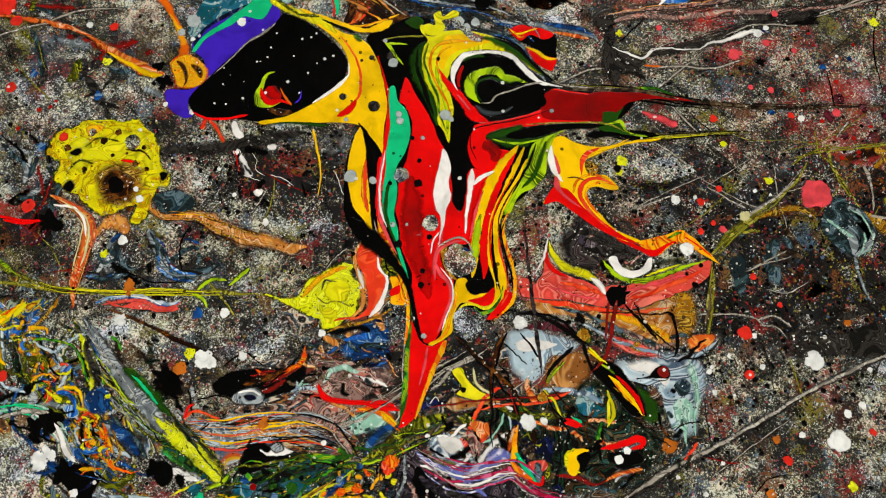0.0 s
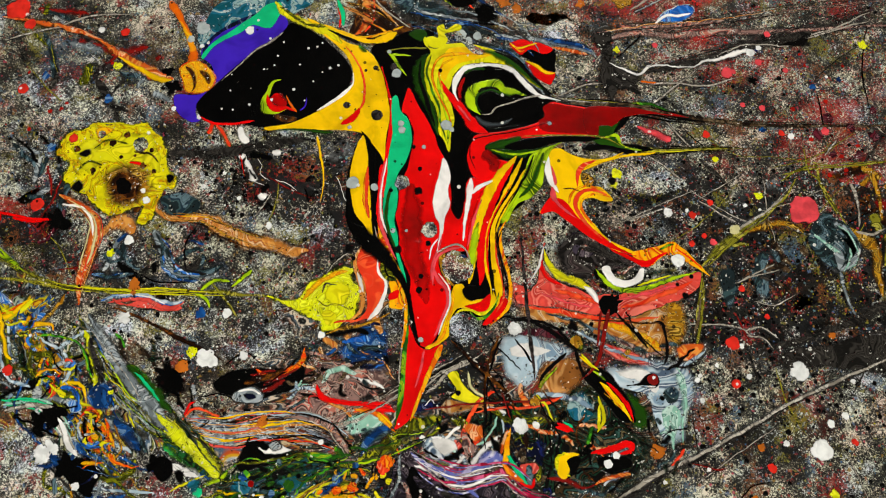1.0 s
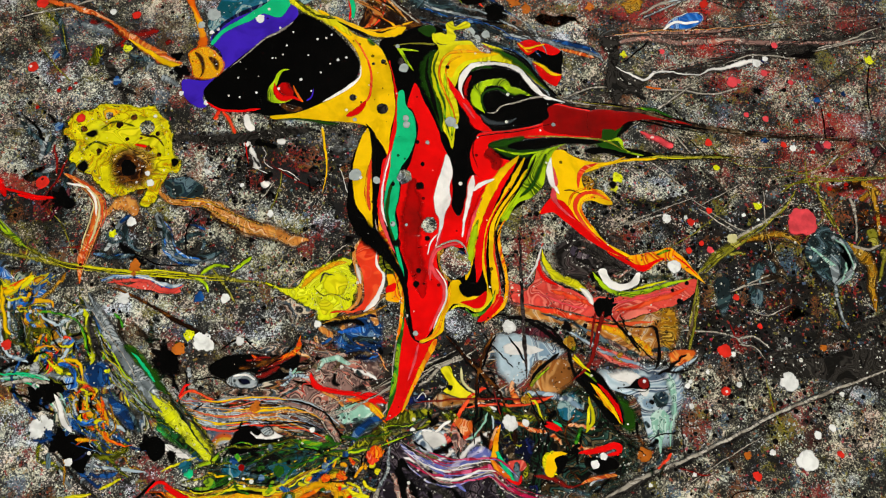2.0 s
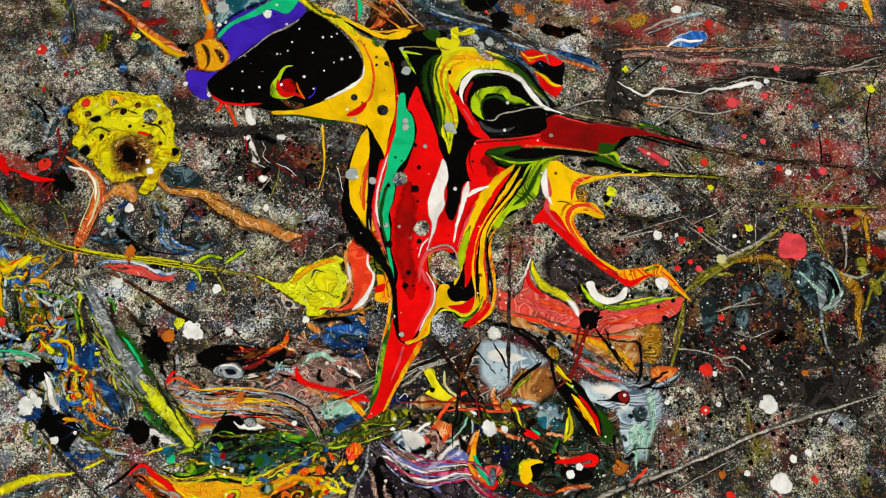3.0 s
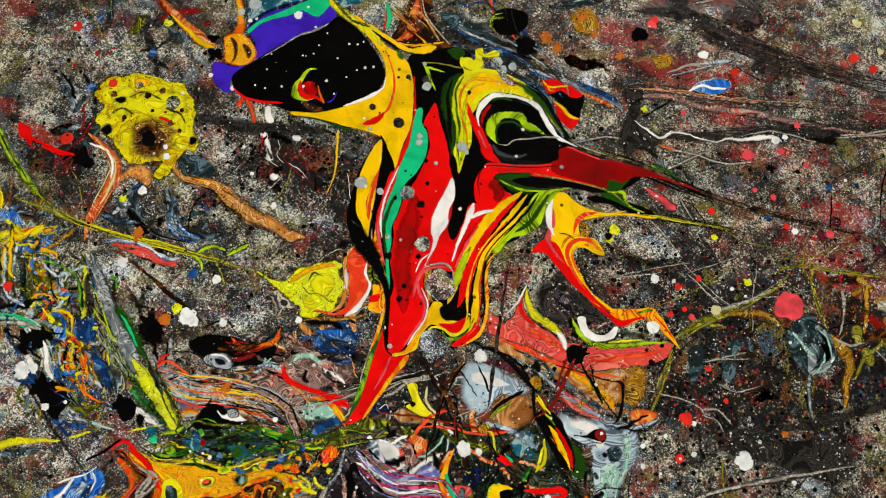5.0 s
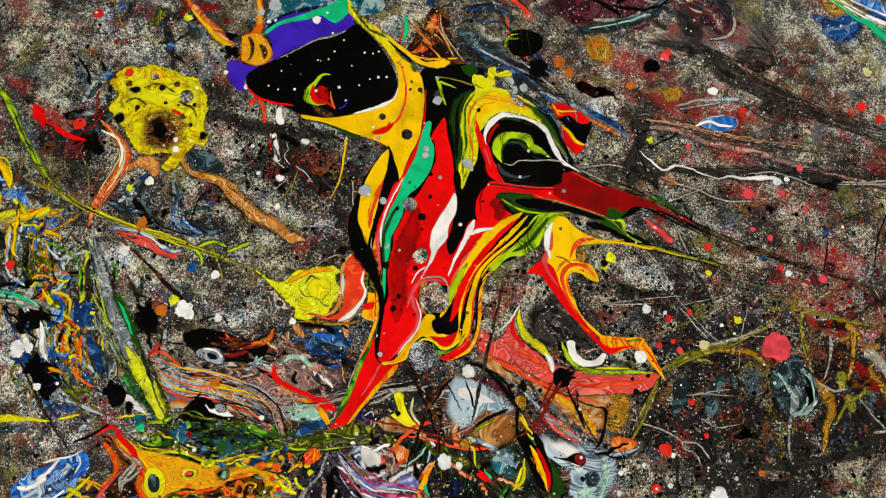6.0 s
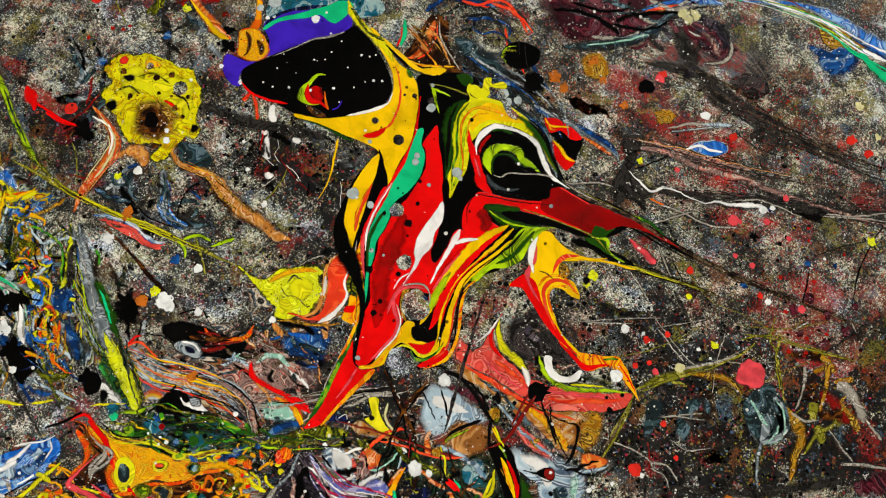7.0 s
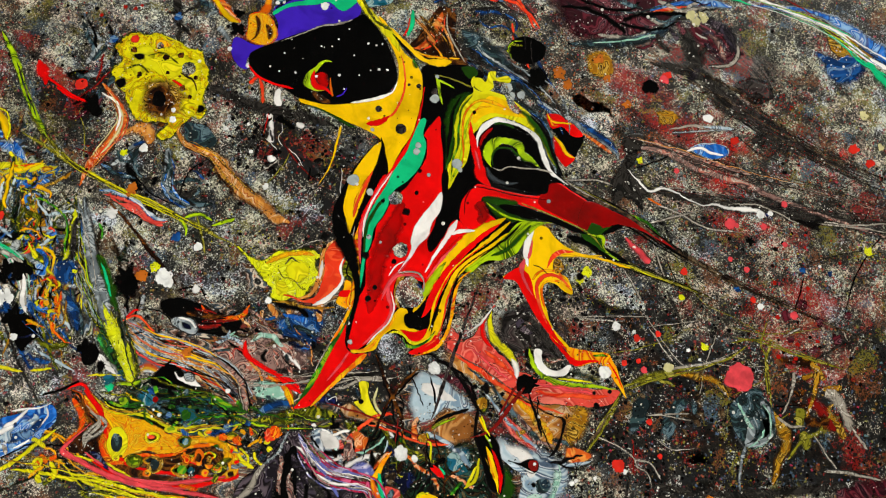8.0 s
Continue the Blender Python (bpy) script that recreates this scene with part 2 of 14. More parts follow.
paint("vermilion", "e0381c", [(0, "e0381c"), (0.5, "e85428"), (0.8, "d02c14"), (1, "e88860")], scale=22, dust=0.0)
paint("blue", "12407c", [(0, "0c2c58"), (0.4, "1c5494"), (0.6, "12407c"), (0.85, "6a8cb0"), (1, "0c2c58")], scale=40, mottle=0.4, dust=0.4)
paint("salmon", "d8483c", [(0, "d8483c"), (0.4, "c83c34"), (0.6, "e07060"), (0.8, "b83028"), (1, "e09080")], scale=24, warp=0.03, mottle=0.3, dust=0.25)
paint("charcoal", "2c2826", [(0, "141211"), (0.3, "363130"), (0.5, "1c1918"), (0.7, "4a4340"), (0.85, "2c2424"), (1, "5a4a4a")], scale=35, warp=0.03, mottle=0.3, dust=0.4)
paint("tan_wash", "a87034", [(0, "8a5424"), (0.3, "c0884c"), (0.5, "a05c24"), (0.7, "c0843c"), (0.85, "d0b088"), (1, "8c4c1c")], scale=26, warp=0.03, mottle=0.4, dust=0.4)
paint("pale_blue", "a8bcc8", [(0, "a8bcc8"), (0.3, "c4d0d8"), (0.5, "7890a4"), (0.7, "b0c0c8"), (0.85, "48586c"), (1, "d8dce0")], scale=22, warp=0.04, mottle=0.3, dust=0.4)
paint("forest", "0c2418", [(0, "070807"), (0.2, "14301f"), (0.34, "0a0a09"), (0.48, "3c2c18"), (0.58, "0c140f"), (0.72, "2c4c44"), (0.84, "0a0807"), (0.94, "6a5c40"), (1, "183828")], scale=44, warp=0.03, mottle=0.4, dust=0.4)
paint("plum", "2c2430", [(0, "1a161c"), (0.3, "3c3440"), (0.5, "141014"), (0.7, "584c54"), (0.85, "241c24"), (1, "887c80")], scale=26, warp=0.04, sx=1.0, sy=1.0, dust=0.4)
paint("lavender", "8c8cc0", [(0, "5c64a8"), (0.4, "a8a4cc"), (0.6, "d8d4e0"), (0.8, "3c4490"), (1, "b8b4d4")], scale=40, warp=0.02, dust=0.4)
paint("magenta", "b01848", [(0, "b01848"), (0.5, "901030"), (0.8, "d05880"), (1, "b01848")], scale=30)
paint("green_band", "143c18", [(0, "0c2010"), (0.25, "1c5a28"), (0.45, "0c1c10"), (0.6, "6a7a10"), (0.72, "143c20"), (0.88, "1c4a5a"), (1, "0c2010")], scale=40, warp=0.03, mottle=0.4, dust=0.4)
paint("olive", "6a6c10", [(0, "3a3c08"), (0.3, "6c7010"), (0.5, "2c340c"), (0.7, "a8a41c"), (0.85, "1c280c"), (1, "545c10")], scale=45, warp=0.03, mottle=0.3, dust=0.4)
paint("swirl", "8c6c20", [(0, "1c4a7c"), (0.15, "c8b818"), (0.3, "8c3c10"), (0.42, "d8a818"), (0.55, "1c3c20"), (0.68, "b8c0a8"), (0.8, "2c5a8c"), (0.9, "c8601c"), (1, "3c4a10")], scale=42, warp=0.03, fold=4, mottle=0.35, dust=0.4)
paint("grey_run", "7c8488", [(0, "6a7276"), (0.4, "9ca4a8"), (0.6, "505a60"), (0.8, "b8bcbc"), (1, "484c50")], scale=40, warp=0.03, mottle=0.3, dust=0.4)
paint("amber", "d89808", [(0, "e0a008"), (0.25, "c88c08"), (0.4, "e8b818"), (0.55, "d06808"), (0.7, "e0a010"), (0.82, "b07808"), (0.9, "e8c830"), (1, "c04808")], scale=46, warp=0.025, fold=5, fil=0.5, mottle=0.2, dust=0.0)
paint("flame", "d83c08", [(0, "d83c08"), (0.3, "e87010"), (0.5, "c01c08"), (0.7, "e89818"), (0.85, "6a0c04"), (1, "e04c10")], scale=55, warp=0.02, fold=5, fil=0.5)
paint("cobalt", "1c5cb0", [(0, "1454a8"), (0.3, "2c74cc"), (0.5, "0c3c84"), (0.7, "88b0d8"), (0.85, "1c64b8"), (1, "dce4ec")], scale=28, warp=0.03)
paint("murk", "2a2826", [(0, "141312"), (0.3, "2e2b28"), (0.5, "1a1817"), (0.65, "3a3632"), (0.8, "211f1d"), (1, "46423c")], scale=40, warp=0.03, mottle=0.35, fil=0.12, dust=0.4)
paint("strand_brown", "3a2a1c", [(0, "1e1610"), (0.5, "4a3826"), (0.8, "6a5a44"), (1, "241a12")], scale=60, dust=0.4)
paint("strand_pale", "9c9488", [(0, "9c9488"), (0.5, "7a7268"), (0.8, "c4bcb0"), (1, "5a544c")], scale=60, dust=0.4)
paint("strand_olive", "6c681c", [(0, "7c7820"), (0.5, "54500f"), (0.8, "a8a040"), (1, "3a380c")], scale=60, dust=0.4)
paint("coral", "e04850", (), mottle=0.3, scale=50)
paint("drop_white", "e4e4e2", (), mottle=0.12, scale=60)
paint("drop_grey", "a8b0b0", (), mottle=0.3, scale=60)
paint("drop_red", "d82c20", (), mottle=0.3, scale=50)
paint("drop_ochre", "b8641c", (), mottle=0.3, scale=50, dust=0.4)
paint("speck_white", "d8d6d2", (), mottle=0.1)
paint("speck_red", "a81810", (), mottle=0.3)
paint("speck_grey", "8a8884", (), mottle=0.3)
paint("speck_black", "070606", (), mottle=0.1)
paint("speck_yellow", "a8a418", (), mottle=0.3)
paint("speck_blue", "3c5c80", (), mottle=0.3)
paint("speck_orange", "b8541c", (), mottle=0.3)
paint("green_soft", "1d450a", (), mottle=0.4, scale=20)
paint("lemon_soft", "c8c80c", (), mottle=0.2, scale=20)
paint("dark_red_soft", "ae0606", (), mottle=0.5, scale=20)
paint("black_soft", "060505", (), mottle=0.1)
paint("grey_run_soft", "3a4044", (), mottle=0.3)
paint("white_soft", "dcd8d4", (), mottle=0.2)
paint("yellow_soft", "dca808", (), mottle=0.2)
paint("brown_soft", "3c200c", (), mottle=0.4)
paint("claw", "e8a008", [(0, "e8a808"), (0.45, "e89008"), (0.62, "d85008"), (0.7, "e8a808"), (0.9, "c82c08"), (1, "e8b818")], scale=24, warp=0.03, fold=2, fil=0.12, mottle=0.1, dust=0.4)
paint("ochre", "a87818", [(0, "8c5c10"), (0.3, "b88820"), (0.5, "5a3c0c"), (0.7, "c8a040"), (0.85, "3c2808"), (1, "b08020")], scale=50, warp=0.02, dust=0.4)
paint("maroon", "4c1820", [(0, "2c0c14"), (0.3, "5c1c28"), (0.5, "3c1018"), (0.7, "6c3840"), (0.85, "241018"), (1, "7c5860")], scale=30, warp=0.03, dust=0.4)
paint("cream", "d8d098", (), mottle=0.3, dust=0.4)
paint("pink_grey", "7c5c58", [(0, "8c6c64"), (0.25, "5c4440"), (0.45, "a88c80"), (0.6, "3c2c2c"), (0.75, "b86c5c"), (0.9, "c8b8a8"), (1, "4c3c38")], scale=38, warp=0.03, fold=4, dust=0.4)
paint("striped", "8c7c60", [(0, "a06c34"), (0.15, "c8b088"), (0.3, "485c70"), (0.42, "b84c20"), (0.55, "c89c20"), (0.68, "a8b0b4"), (0.8, "5c2c1c"), (0.92, "90a0b0"), (1, "3c3028")], scale=16, warp=0.02, rot=-14, sx=3.0, sy=0.6, fold=6, dust=0.4)
paint("mint", "9cc8b4", [(0, "88b8a4"), (0.5, "b8d4c8"), (0.8, "5c8c7c"), (1, "d4e0d8")], scale=50, dust=0.4)
paint("strand_red", "7c1410", (), mottle=0.4, dust=0.4)
paint("strand_black", "0a0808", (), mottle=0.1, rough=0.15)
paint("deep_blue", "0c1438", [(0, "080c20"), (0.4, "141c4c"), (0.7, "0a0e28"), (0.9, "5c6484"), (1, "0c1030")], scale=40, dust=0.4)


def plain(name, hexed, rough=0.7, scale=8.0):
    t = Tree(name, rough)
    v = t.place()
    a = t.noise(v, scale, 5)
    b = t.noise(v, scale * 14, 3)
    c = t.mix(t.ramp(a.outputs["Fac"], [(0.3, 0.0), (0.7, 0.35)]), lin(hexed), t.mix(0.4, lin(hexed), lin("2a2724")))
    t.color(t.mix(t.ramp(b.outputs["Fac"], [(0.5, 0.0), (0.75, 0.18)]), c, lin("d8d4cc")))
    t.bump(b.outputs["Fac"], 0.002, 0.4)
    MATS[name] = t.mat


# unseen walls and ceiling kept dark so black paint reflects little of them
plain("plaster", "45423e")
plain("ceiling_paint", "2f2d2b")
plain("concrete", "5b5854", 0.8, 3.0)
plain("window_paint", "8d8a85", 0.4)
plain("bare_wood", "9a7b55", 0.6, 12.0)
glass = Tree("window_glass", 0.02)
glass.bsdf.inputs["Transmission Weight"].default_value = 1.0
MATS["window_glass"] = glass.mat


# ---- makers ----
def whole(me, edge=None):
    """How far a point lies inside its film of paint: 0 on the ragged rim, 1 in the closed film."""
    a = me.attributes.new("film", "FLOAT", "POINT")
    a.data.foreach_set("value", edge if edge is not None else [1.0] * len(me.vertices))


def mesh_object(name, verts, faces, mat, parent=None, smooth=True, edge=None):
    me = bpy.data.meshes.new(name)
    me.from_pydata(verts, [], faces)
    whole(me, edge)
    me.materials.append(MATS[mat])
    me.polygons.foreach_set("use_smooth", [smooth] * len(me.polygons))
    me.update()
    ob = new(name, me)
    if parent:
        ob.parent = parent
        ob.matrix_parent_inverse = Matrix.Translation(parent.matrix_world.translation).inverted()
    return ob


def box(name, lo, hi, mat, parent=None, bevel=0.0):
    bm = bmesh.new()
    bmesh.ops.create_cube(bm, size=1.0)
    size, mid = Vector(hi) - Vector(lo), (Vector(hi) + Vector(lo)) / 2
    for v in bm.verts:
        v.co = Vector((v.co.x * size.x, v.co.y * size.y, v.co.z * size.z)) + mid
    if bevel:
        bmesh.ops.bevel(bm, geom=bm.edges[:], offset=bevel, segments=2, affect="EDGES")
    me = bpy.data.meshes.new(name)
    bm.to_mesh(me)
    bm.free()
    me.materials.append(MATS[mat])
    ob = new(name, me)
    ob.parent = parent
    return ob


def thing(name, label, category, x, y, group=""):
    """The empty that holds the parts of one pour, at its base on the panel (centimetres)."""
    ob = new(name)
    ob.empty_display_size = 0.02
    ob.matrix_world = pose(x / 100, y / 100, 0)
    bpy.context.view_layer.update()
    return tagged(ob, label, category, group)


def smooth_line(pts, closed):
    """Catmull-Rom through the points (any width of row), in steps of about a millimetre."""
    p = np.array(pts, float)
    n = len(p)
    out = []
    for i in range(n if closed else n - 1):
        if closed:
            a, b, c, d = p[i - 1], p[i], p[(i + 1) % n], p[(i + 2) % n]
        else:
            a, b, c, d = p[max(i - 1, 0)], p[i], p[i + 1], p[min(i + 2, n - 1)]
        steps = min(16, max(3, int(math.dist(b[:2], c[:2]) / 0.13)))
        for k in range(steps):
            u = k / steps
            out.append(0.5 * (2 * b + (c - a) * u + (2 * a - 5 * b + 4 * c - d) * u * u + (3 * b - a - 3 * c + d) * u ** 3))
    if not closed:
        out.append(p[-1])
    return np.array(out)


def wobble(xy, size, seed):
    """Uneven flow of an edge: two scales of noise, in metres."""
    out = []
    for x, y in xy:
        a = noise.noise_vector((x * 90, y * 90, seed * 3.7))
        b = noise.noise_vector((x * 330, y * 330, seed * 1.9))
        c = noise.noise_vector((x * 900, y * 900, seed * 0.7))
        out.append((x + 1.5 * size * (a.x + 0.5 * b.x + 0.22 * c.x), y + 1.5 * size * (a.y + 0.5 * b.y + 0.22 * c.y)))
    return np.array(out)


COUNT = [0]
FLAT = 0.4  # the paint has sunk in and dried thin


def pool(name, mat, z, pts, parent=None, wob=0.8, rim=0.75, label="", halo=(), feather=0.0, bleed=False):
    """A pool of paint with a rounded rim, and a band of another colour bled out round it (material, width).
    z, widths and wob in millimetres, points in centimetres."""
    COUNT[0] += 1
    line = smooth_line(pts, True)[:, :2] / 100
    line = wobble(line, wob / 1000, COUNT[0] % 17)
    n = len(line)
    nxt, prv = np.roll(line, -1, 0), np.roll(line, 1, 0)
    area = 0.5 * np.sum(line[:, 0] * nxt[:, 1] - line[:, 1] * nxt[:, 0])
    d = nxt - prv
    d /= np.linalg.norm(d, axis=1)[:, None] + 1e-12
    normal = np.stack([-d[:, 1], d[:, 0]], 1) * (1 if area > 0 else -1)
    outer = line
    inner = line + normal * rim / 1000
    if feather:
        inner = line + (line.mean(0) - line) * feather
    top = z * FLAT / 1000
    verts = [(x, y, -0.0004) for x, y in line] + [(x, y, top - 0.00006) for x, y in line] + [(x, y, top) for x, y in inner]
    faces = []
    for i in range(n):
        j = (i + 1) % n
        for r in (0, n):
            f = (r + i, r + j, r + n + j, r + n + i)
            faces.append(f if area > 0 else f[::-1])
    for tri in tessellate_polygon([[Vector((x, y, 0)) for x, y in inner]]):
        a, b, c = (inner[k] for k in tri)
        up = (b[0] - a[0]) * (c[1] - a[1]) - (b[1] - a[1]) * (c[0] - a[0])
        if abs(up) > 1e-14:
            tri = tri if up > 0 else tri[::-1]
            faces.append(tuple(2 * n + k for k in tri))
    ob = mesh_object(name, verts, faces, mat, parent, edge=[0.0 if feather or bleed else 0.3] * (2 * n) + [1.0] * n)
    if halo:
        grow = np.array([0.55 + 1.1 * noise.noise((x * 70, y * 70, 9.0)) + 0.5 * noise.noise((x * 260, y * 260, 2.0)) for x, y in outer]).clip(-0.4, 1.8)
        rim_line = outer - normal * (grow * halo[1] / 1000)[:, None]
        ring = [(x, y, top - 0.00002) for x, y in outer + normal * 0.0003] + [(x, y, top - 0.00004) for x, y in rim_line] + [(x, y, -0.0004) for x, y in rim_line]
        bands = []
        for i in range(n):
            j = (i + 1) % n
            for r in (0, n):
                f = (r + i, r + n + i, r + n + j, r + j)
                bands.append(f if area > 0 else f[::-1])
        mesh_object("bled_edge", ring, bands, halo[0], ob, edge=[1.0] * n + [0.1] * (2 * n))
    if label:
        tagged(ob, label)
    return ob


def streak(name, mat, z, pts, parent=None, wob=0.5, label="", halo=(), bleed=False):
    """A run or strand of paint with a rounded back: centimetres, with its width as the third number of a point."""
    COUNT[0] += 1
    line = smooth_line(pts, False)
    xy = wobble(line[:, :2] / 100, wob / 1000, COUNT[0] % 13)
    half = np.maximum(line[:, 2], 0.05) / 200
    half = half * np.array([1 + 0.3 * noise.noise((x * 120, y * 120, COUNT[0] * 2.3)) + 0.25 * noise.noise((x * 420, y * 420, COUNT[0] * 1.3)) for x, y in xy])
    along = np.linspace(0, 1, len(half))
    half = half * (0.15 + 0.85 * np.clip(np.minimum(along, 1 - along) / 0.14, 0, 1) ** 0.6)
    d = np.gradient(xy, axis=0)
    d /= np.linalg.norm(d, axis=1)[:, None] + 1e-12
    side = np.stack([-d[:, 1], d[:, 0]], 1)
    verts, faces = [], []
    ring = ((-1.0, -1), (-1.0, 0.55), (-0.7, 0.9), (0.0, 1.0), (0.7, 0.9), (1.0, 0.55), (1.0, -1))
    z = z * FLAT
    low = max(0.0, z - 0.12) / 1000
    for p, s, h in zip(xy, side, half):
        for u, q in ring:
            verts.append((*(p - s * h * u), -0.0004 if q < 0 else low + q * (z / 1000 - low)))
    m = len(ring)
    for i in range(len(xy) - 1):
        for k in range(m - 1):
            a = i * m + k
            faces.append((a, a + 1, a + m + 1, a + m)[::-1])
    ob = mesh_object(name, verts, faces, mat, parent, edge=([0.05, 0.05, 0.55, 1.0, 0.55, 0.05, 0.05] if bleed else [0.3, 0.3, 0.9, 1.0, 0.9, 0.3, 0.3]) * len(xy))
    if halo:
        bleed = [(*(p + s * h * u), zz) for p, s, h in zip(xy, side, half + np.array([halo[1] / 1000 * max(0.1, 0.6 + noise.noise((x * 90, y * 90, 4.0))) for x, y in xy])) for u, zz in ((1, -0.0004), (0.97, z / 1000 - 0.0001), (-0.97, z / 1000 - 0.0001), (-1, -0.0004))]
        mesh_object("bled_edge", bleed, [(4 * i + k, 4 * i + k + 1, 4 * i + k + 5, 4 * i + k + 4) for i in range(len(xy) - 1) for k in range(3)], halo[0], ob, edge=[0.1, 0.45, 0.45, 0.1] * len(xy))
    if label:
        tagged(ob, label)
    return ob


def bundle(guide, count, mats, seed, parent, z=0.9, wob=0.9, curl=0.0, soft=True, name="band"):
    """Bands of several colours drawn out side by side along one flow. The guide's third number is the flow's width (cm)."""
    rng = random.Random(seed)
    line = smooth_line(guide, False)
    d = np.gradient(line[:, :2], axis=0)
    d /= np.linalg.norm(d, axis=1)[:, None] + 1e-12
    side = np.stack([-d[:, 1], d[:, 0]], 1)
    n = len(line)
    for k in range(count):
        u = -0.95 + 1.9 * (k + rng.random()) / count
        length = rng.uniform(0.25, 0.8) * (1 - 0.72 * min(curl, 1.0))
        start = rng.uniform(0, 1 - length)
        i, j = int(start * (n - 1)), int((start + length) * (n - 1))
        picks = np.unique(np.linspace(i, j, max(4, (j - i) // 6)).astype(int))
        if len(picks) < 3:
            continue
        sway, phase, fat = rng.uniform(0.05, 0.3), rng.uniform(0, 6.3), rng.uniform(0.45, 1.5)
        rate = rng.uniform(0.12, 0.3)
        pts = []
        for q in picks:
            off = u + sway * math.sin(phase + q * 0.09 * (1 + 0.4 * u)) + curl * 0.55 * math.sin(phase * 2 + q * rate)
            p = line[q, :2] + side[q] * off * line[q, 2] / 2 + d[q] * curl * 0.3 * line[q, 2] * math.cos(phase + q * rate)
            pts.append((p[0], p[1], max(0.07, line[q, 2] / count * fat * (1.25 + 1.3 * curl))))
        streak(name, rng.choice(mats), z + 0.03 * (k % 9), pts, parent, wob, bleed=soft)


def drop(name, mat, z, x, y, r, label, category, group, rough=0.12):
    """A drop of paint: a low, uneven cushion. Centimetres; z in millimetres."""
    COUNT[0] += 1
    seed, n, z = COUNT[0] * 0.37, 30, z * FLAT
    verts, faces = [], []
    rows = ((1.0, -0.4), (1.0, z - 0.1), (0.9, z), (0.5, z + 0.05))
    for f, h in rows:
        for k in range(n):
            a = 2 * math.pi * k / n
            rr = r * f * (1 + rough * 1.5 * noise.noise((math.cos(a) * 1.1 + seed, math.sin(a) * 1.1, seed)) + rough * noise.noise((math.cos(a) * 3.4 + seed, math.sin(a) * 3.4, 3.0)) + rough * 0.5 * noise.noise((math.cos(a) * 9 + seed, math.sin(a) * 9, 7.0)))
            verts.append((rr * math.cos(a) / 100, rr * math.sin(a) / 100, h / 1000))
    for q in range(len(rows) - 1):
        for k in range(n):
            j = (k + 1) % n
            faces.append((q * n + k, q * n + j, (q + 1) * n + j, (q + 1) * n + k))
    verts.append((0, 0, (z + 0.07) / 1000))
    for k in range(n):
        faces.append((3 * n + k, 3 * n + (k + 1) % n, 4 * n))
    ob = mesh_object(name, verts, faces, mat, edge=[0.22] * (2 * n) + [0.8] * n + [1.0] * (n + 1))
    ob.location = (x / 100, y / 100, 0)
    return tagged(ob, label, category, group)


def specks(name, mat, label, clusters, seed, z=0.45, smallest=0.3, largest=1.1, power=3.0):
    """Fine spatter of one colour in clouds: rows of x, y, spread across and along (cm), turn, how many."""
    rng = np.random.default_rng(seed)
    cx, cy, rr = [], [], []
    for x, y, sa, sb, turn, count in clusters:
        a, b = rng.normal(0, sa, count), rng.normal(0, sb, count)
        c, s = math.cos(radians(turn)), math.sin(radians(turn))
        cx.append(x + a * c - b * s)
        cy.append(y + a * s + b * c)
        rr.append(smallest + (largest - smallest) * rng.random(count) ** power)
    cx, cy, rr = np.concatenate(cx) / 100, np.concatenate(cy) / 100, np.concatenate(rr) / 1000
    keep = (abs(cx) < 0.72) & (cy > -0.47) & (cy < 0.57)
    cx, cy, rr = cx[keep], cy[keep], rr[keep]
    n, k = len(cx), 7
    ang = rng.random(n)[:, None] * 6.28 + np.arange(k)[None] * 2 * math.pi / k
    wav = 1 + 0.28 * (rng.random((n, k)) - 0.5)
    rim = np.stack([cx[:, None] + rr[:, None] * wav * np.cos(ang), cy[:, None] + rr[:, None] * wav * np.sin(ang), np.full((n, k), -0.0002)], 2)
    shoulder = rim.copy()
    shoulder[:, :, :2] = (rim[:, :, :2] - np.stack([cx, cy], 1)[:, None]) * 0.8 + np.stack([cx, cy], 1)[:, None]
    z *= FLAT
    shoulder[:, :, 2] = z / 1000
    mid = np.stack([cx, cy, np.full(n, z / 1000 + 0.00004)], 1)[:, None]
    verts = np.concatenate([rim, shoulder, mid], 1).reshape(-1, 3)
    base = (np.arange(n) * (2 * k + 1))[:, None]
    i = np.arange(k)[None]
    j = (i + 1) % k
    quads = np.stack([base + i, base + j, base + k + j, base + k + i], 2).reshape(-1, 4)
    tris = np.stack([base + k + i, base + k + j, base + 2 * k + 0 * i], 2).reshape(-1, 3)
    ob = mesh_object(name, verts.tolist(), quads.tolist() + tris.tolist(), mat)
    return tagged(ob, label, "paint spatter", "", "stuff")


# ---- unseen studio added to close the place: floor, walls, ceiling, made-up windows ----
FLOOR = -0.04
tagged(box("floor", (-2.8, -3.4, FLOOR - 0.1), (2.8, 3.6, FLOOR), "concrete"), "worn grey concrete floor of the unseen studio", "floor", kind="structure")
tagged(box("ceiling", (-2.8, -3.4, 3.4), (2.8, 3.6, 3.5), "ceiling_paint"), "grey painted ceiling of the unseen studio", "ceiling", kind="structure")
tagged(box("wall_west", (-2.8, -3.2, FLOOR), (-2.6, 3.4, 3.4), "plaster"), "grey plaster wall of the unseen studio", "wall", kind="structure")
tagged(box("wall_east", (2.6, -3.2, FLOOR), (2.8, 3.4, 3.4), "plaster"), "grey plaster wall of the unseen studio", "wall", kind="structure")
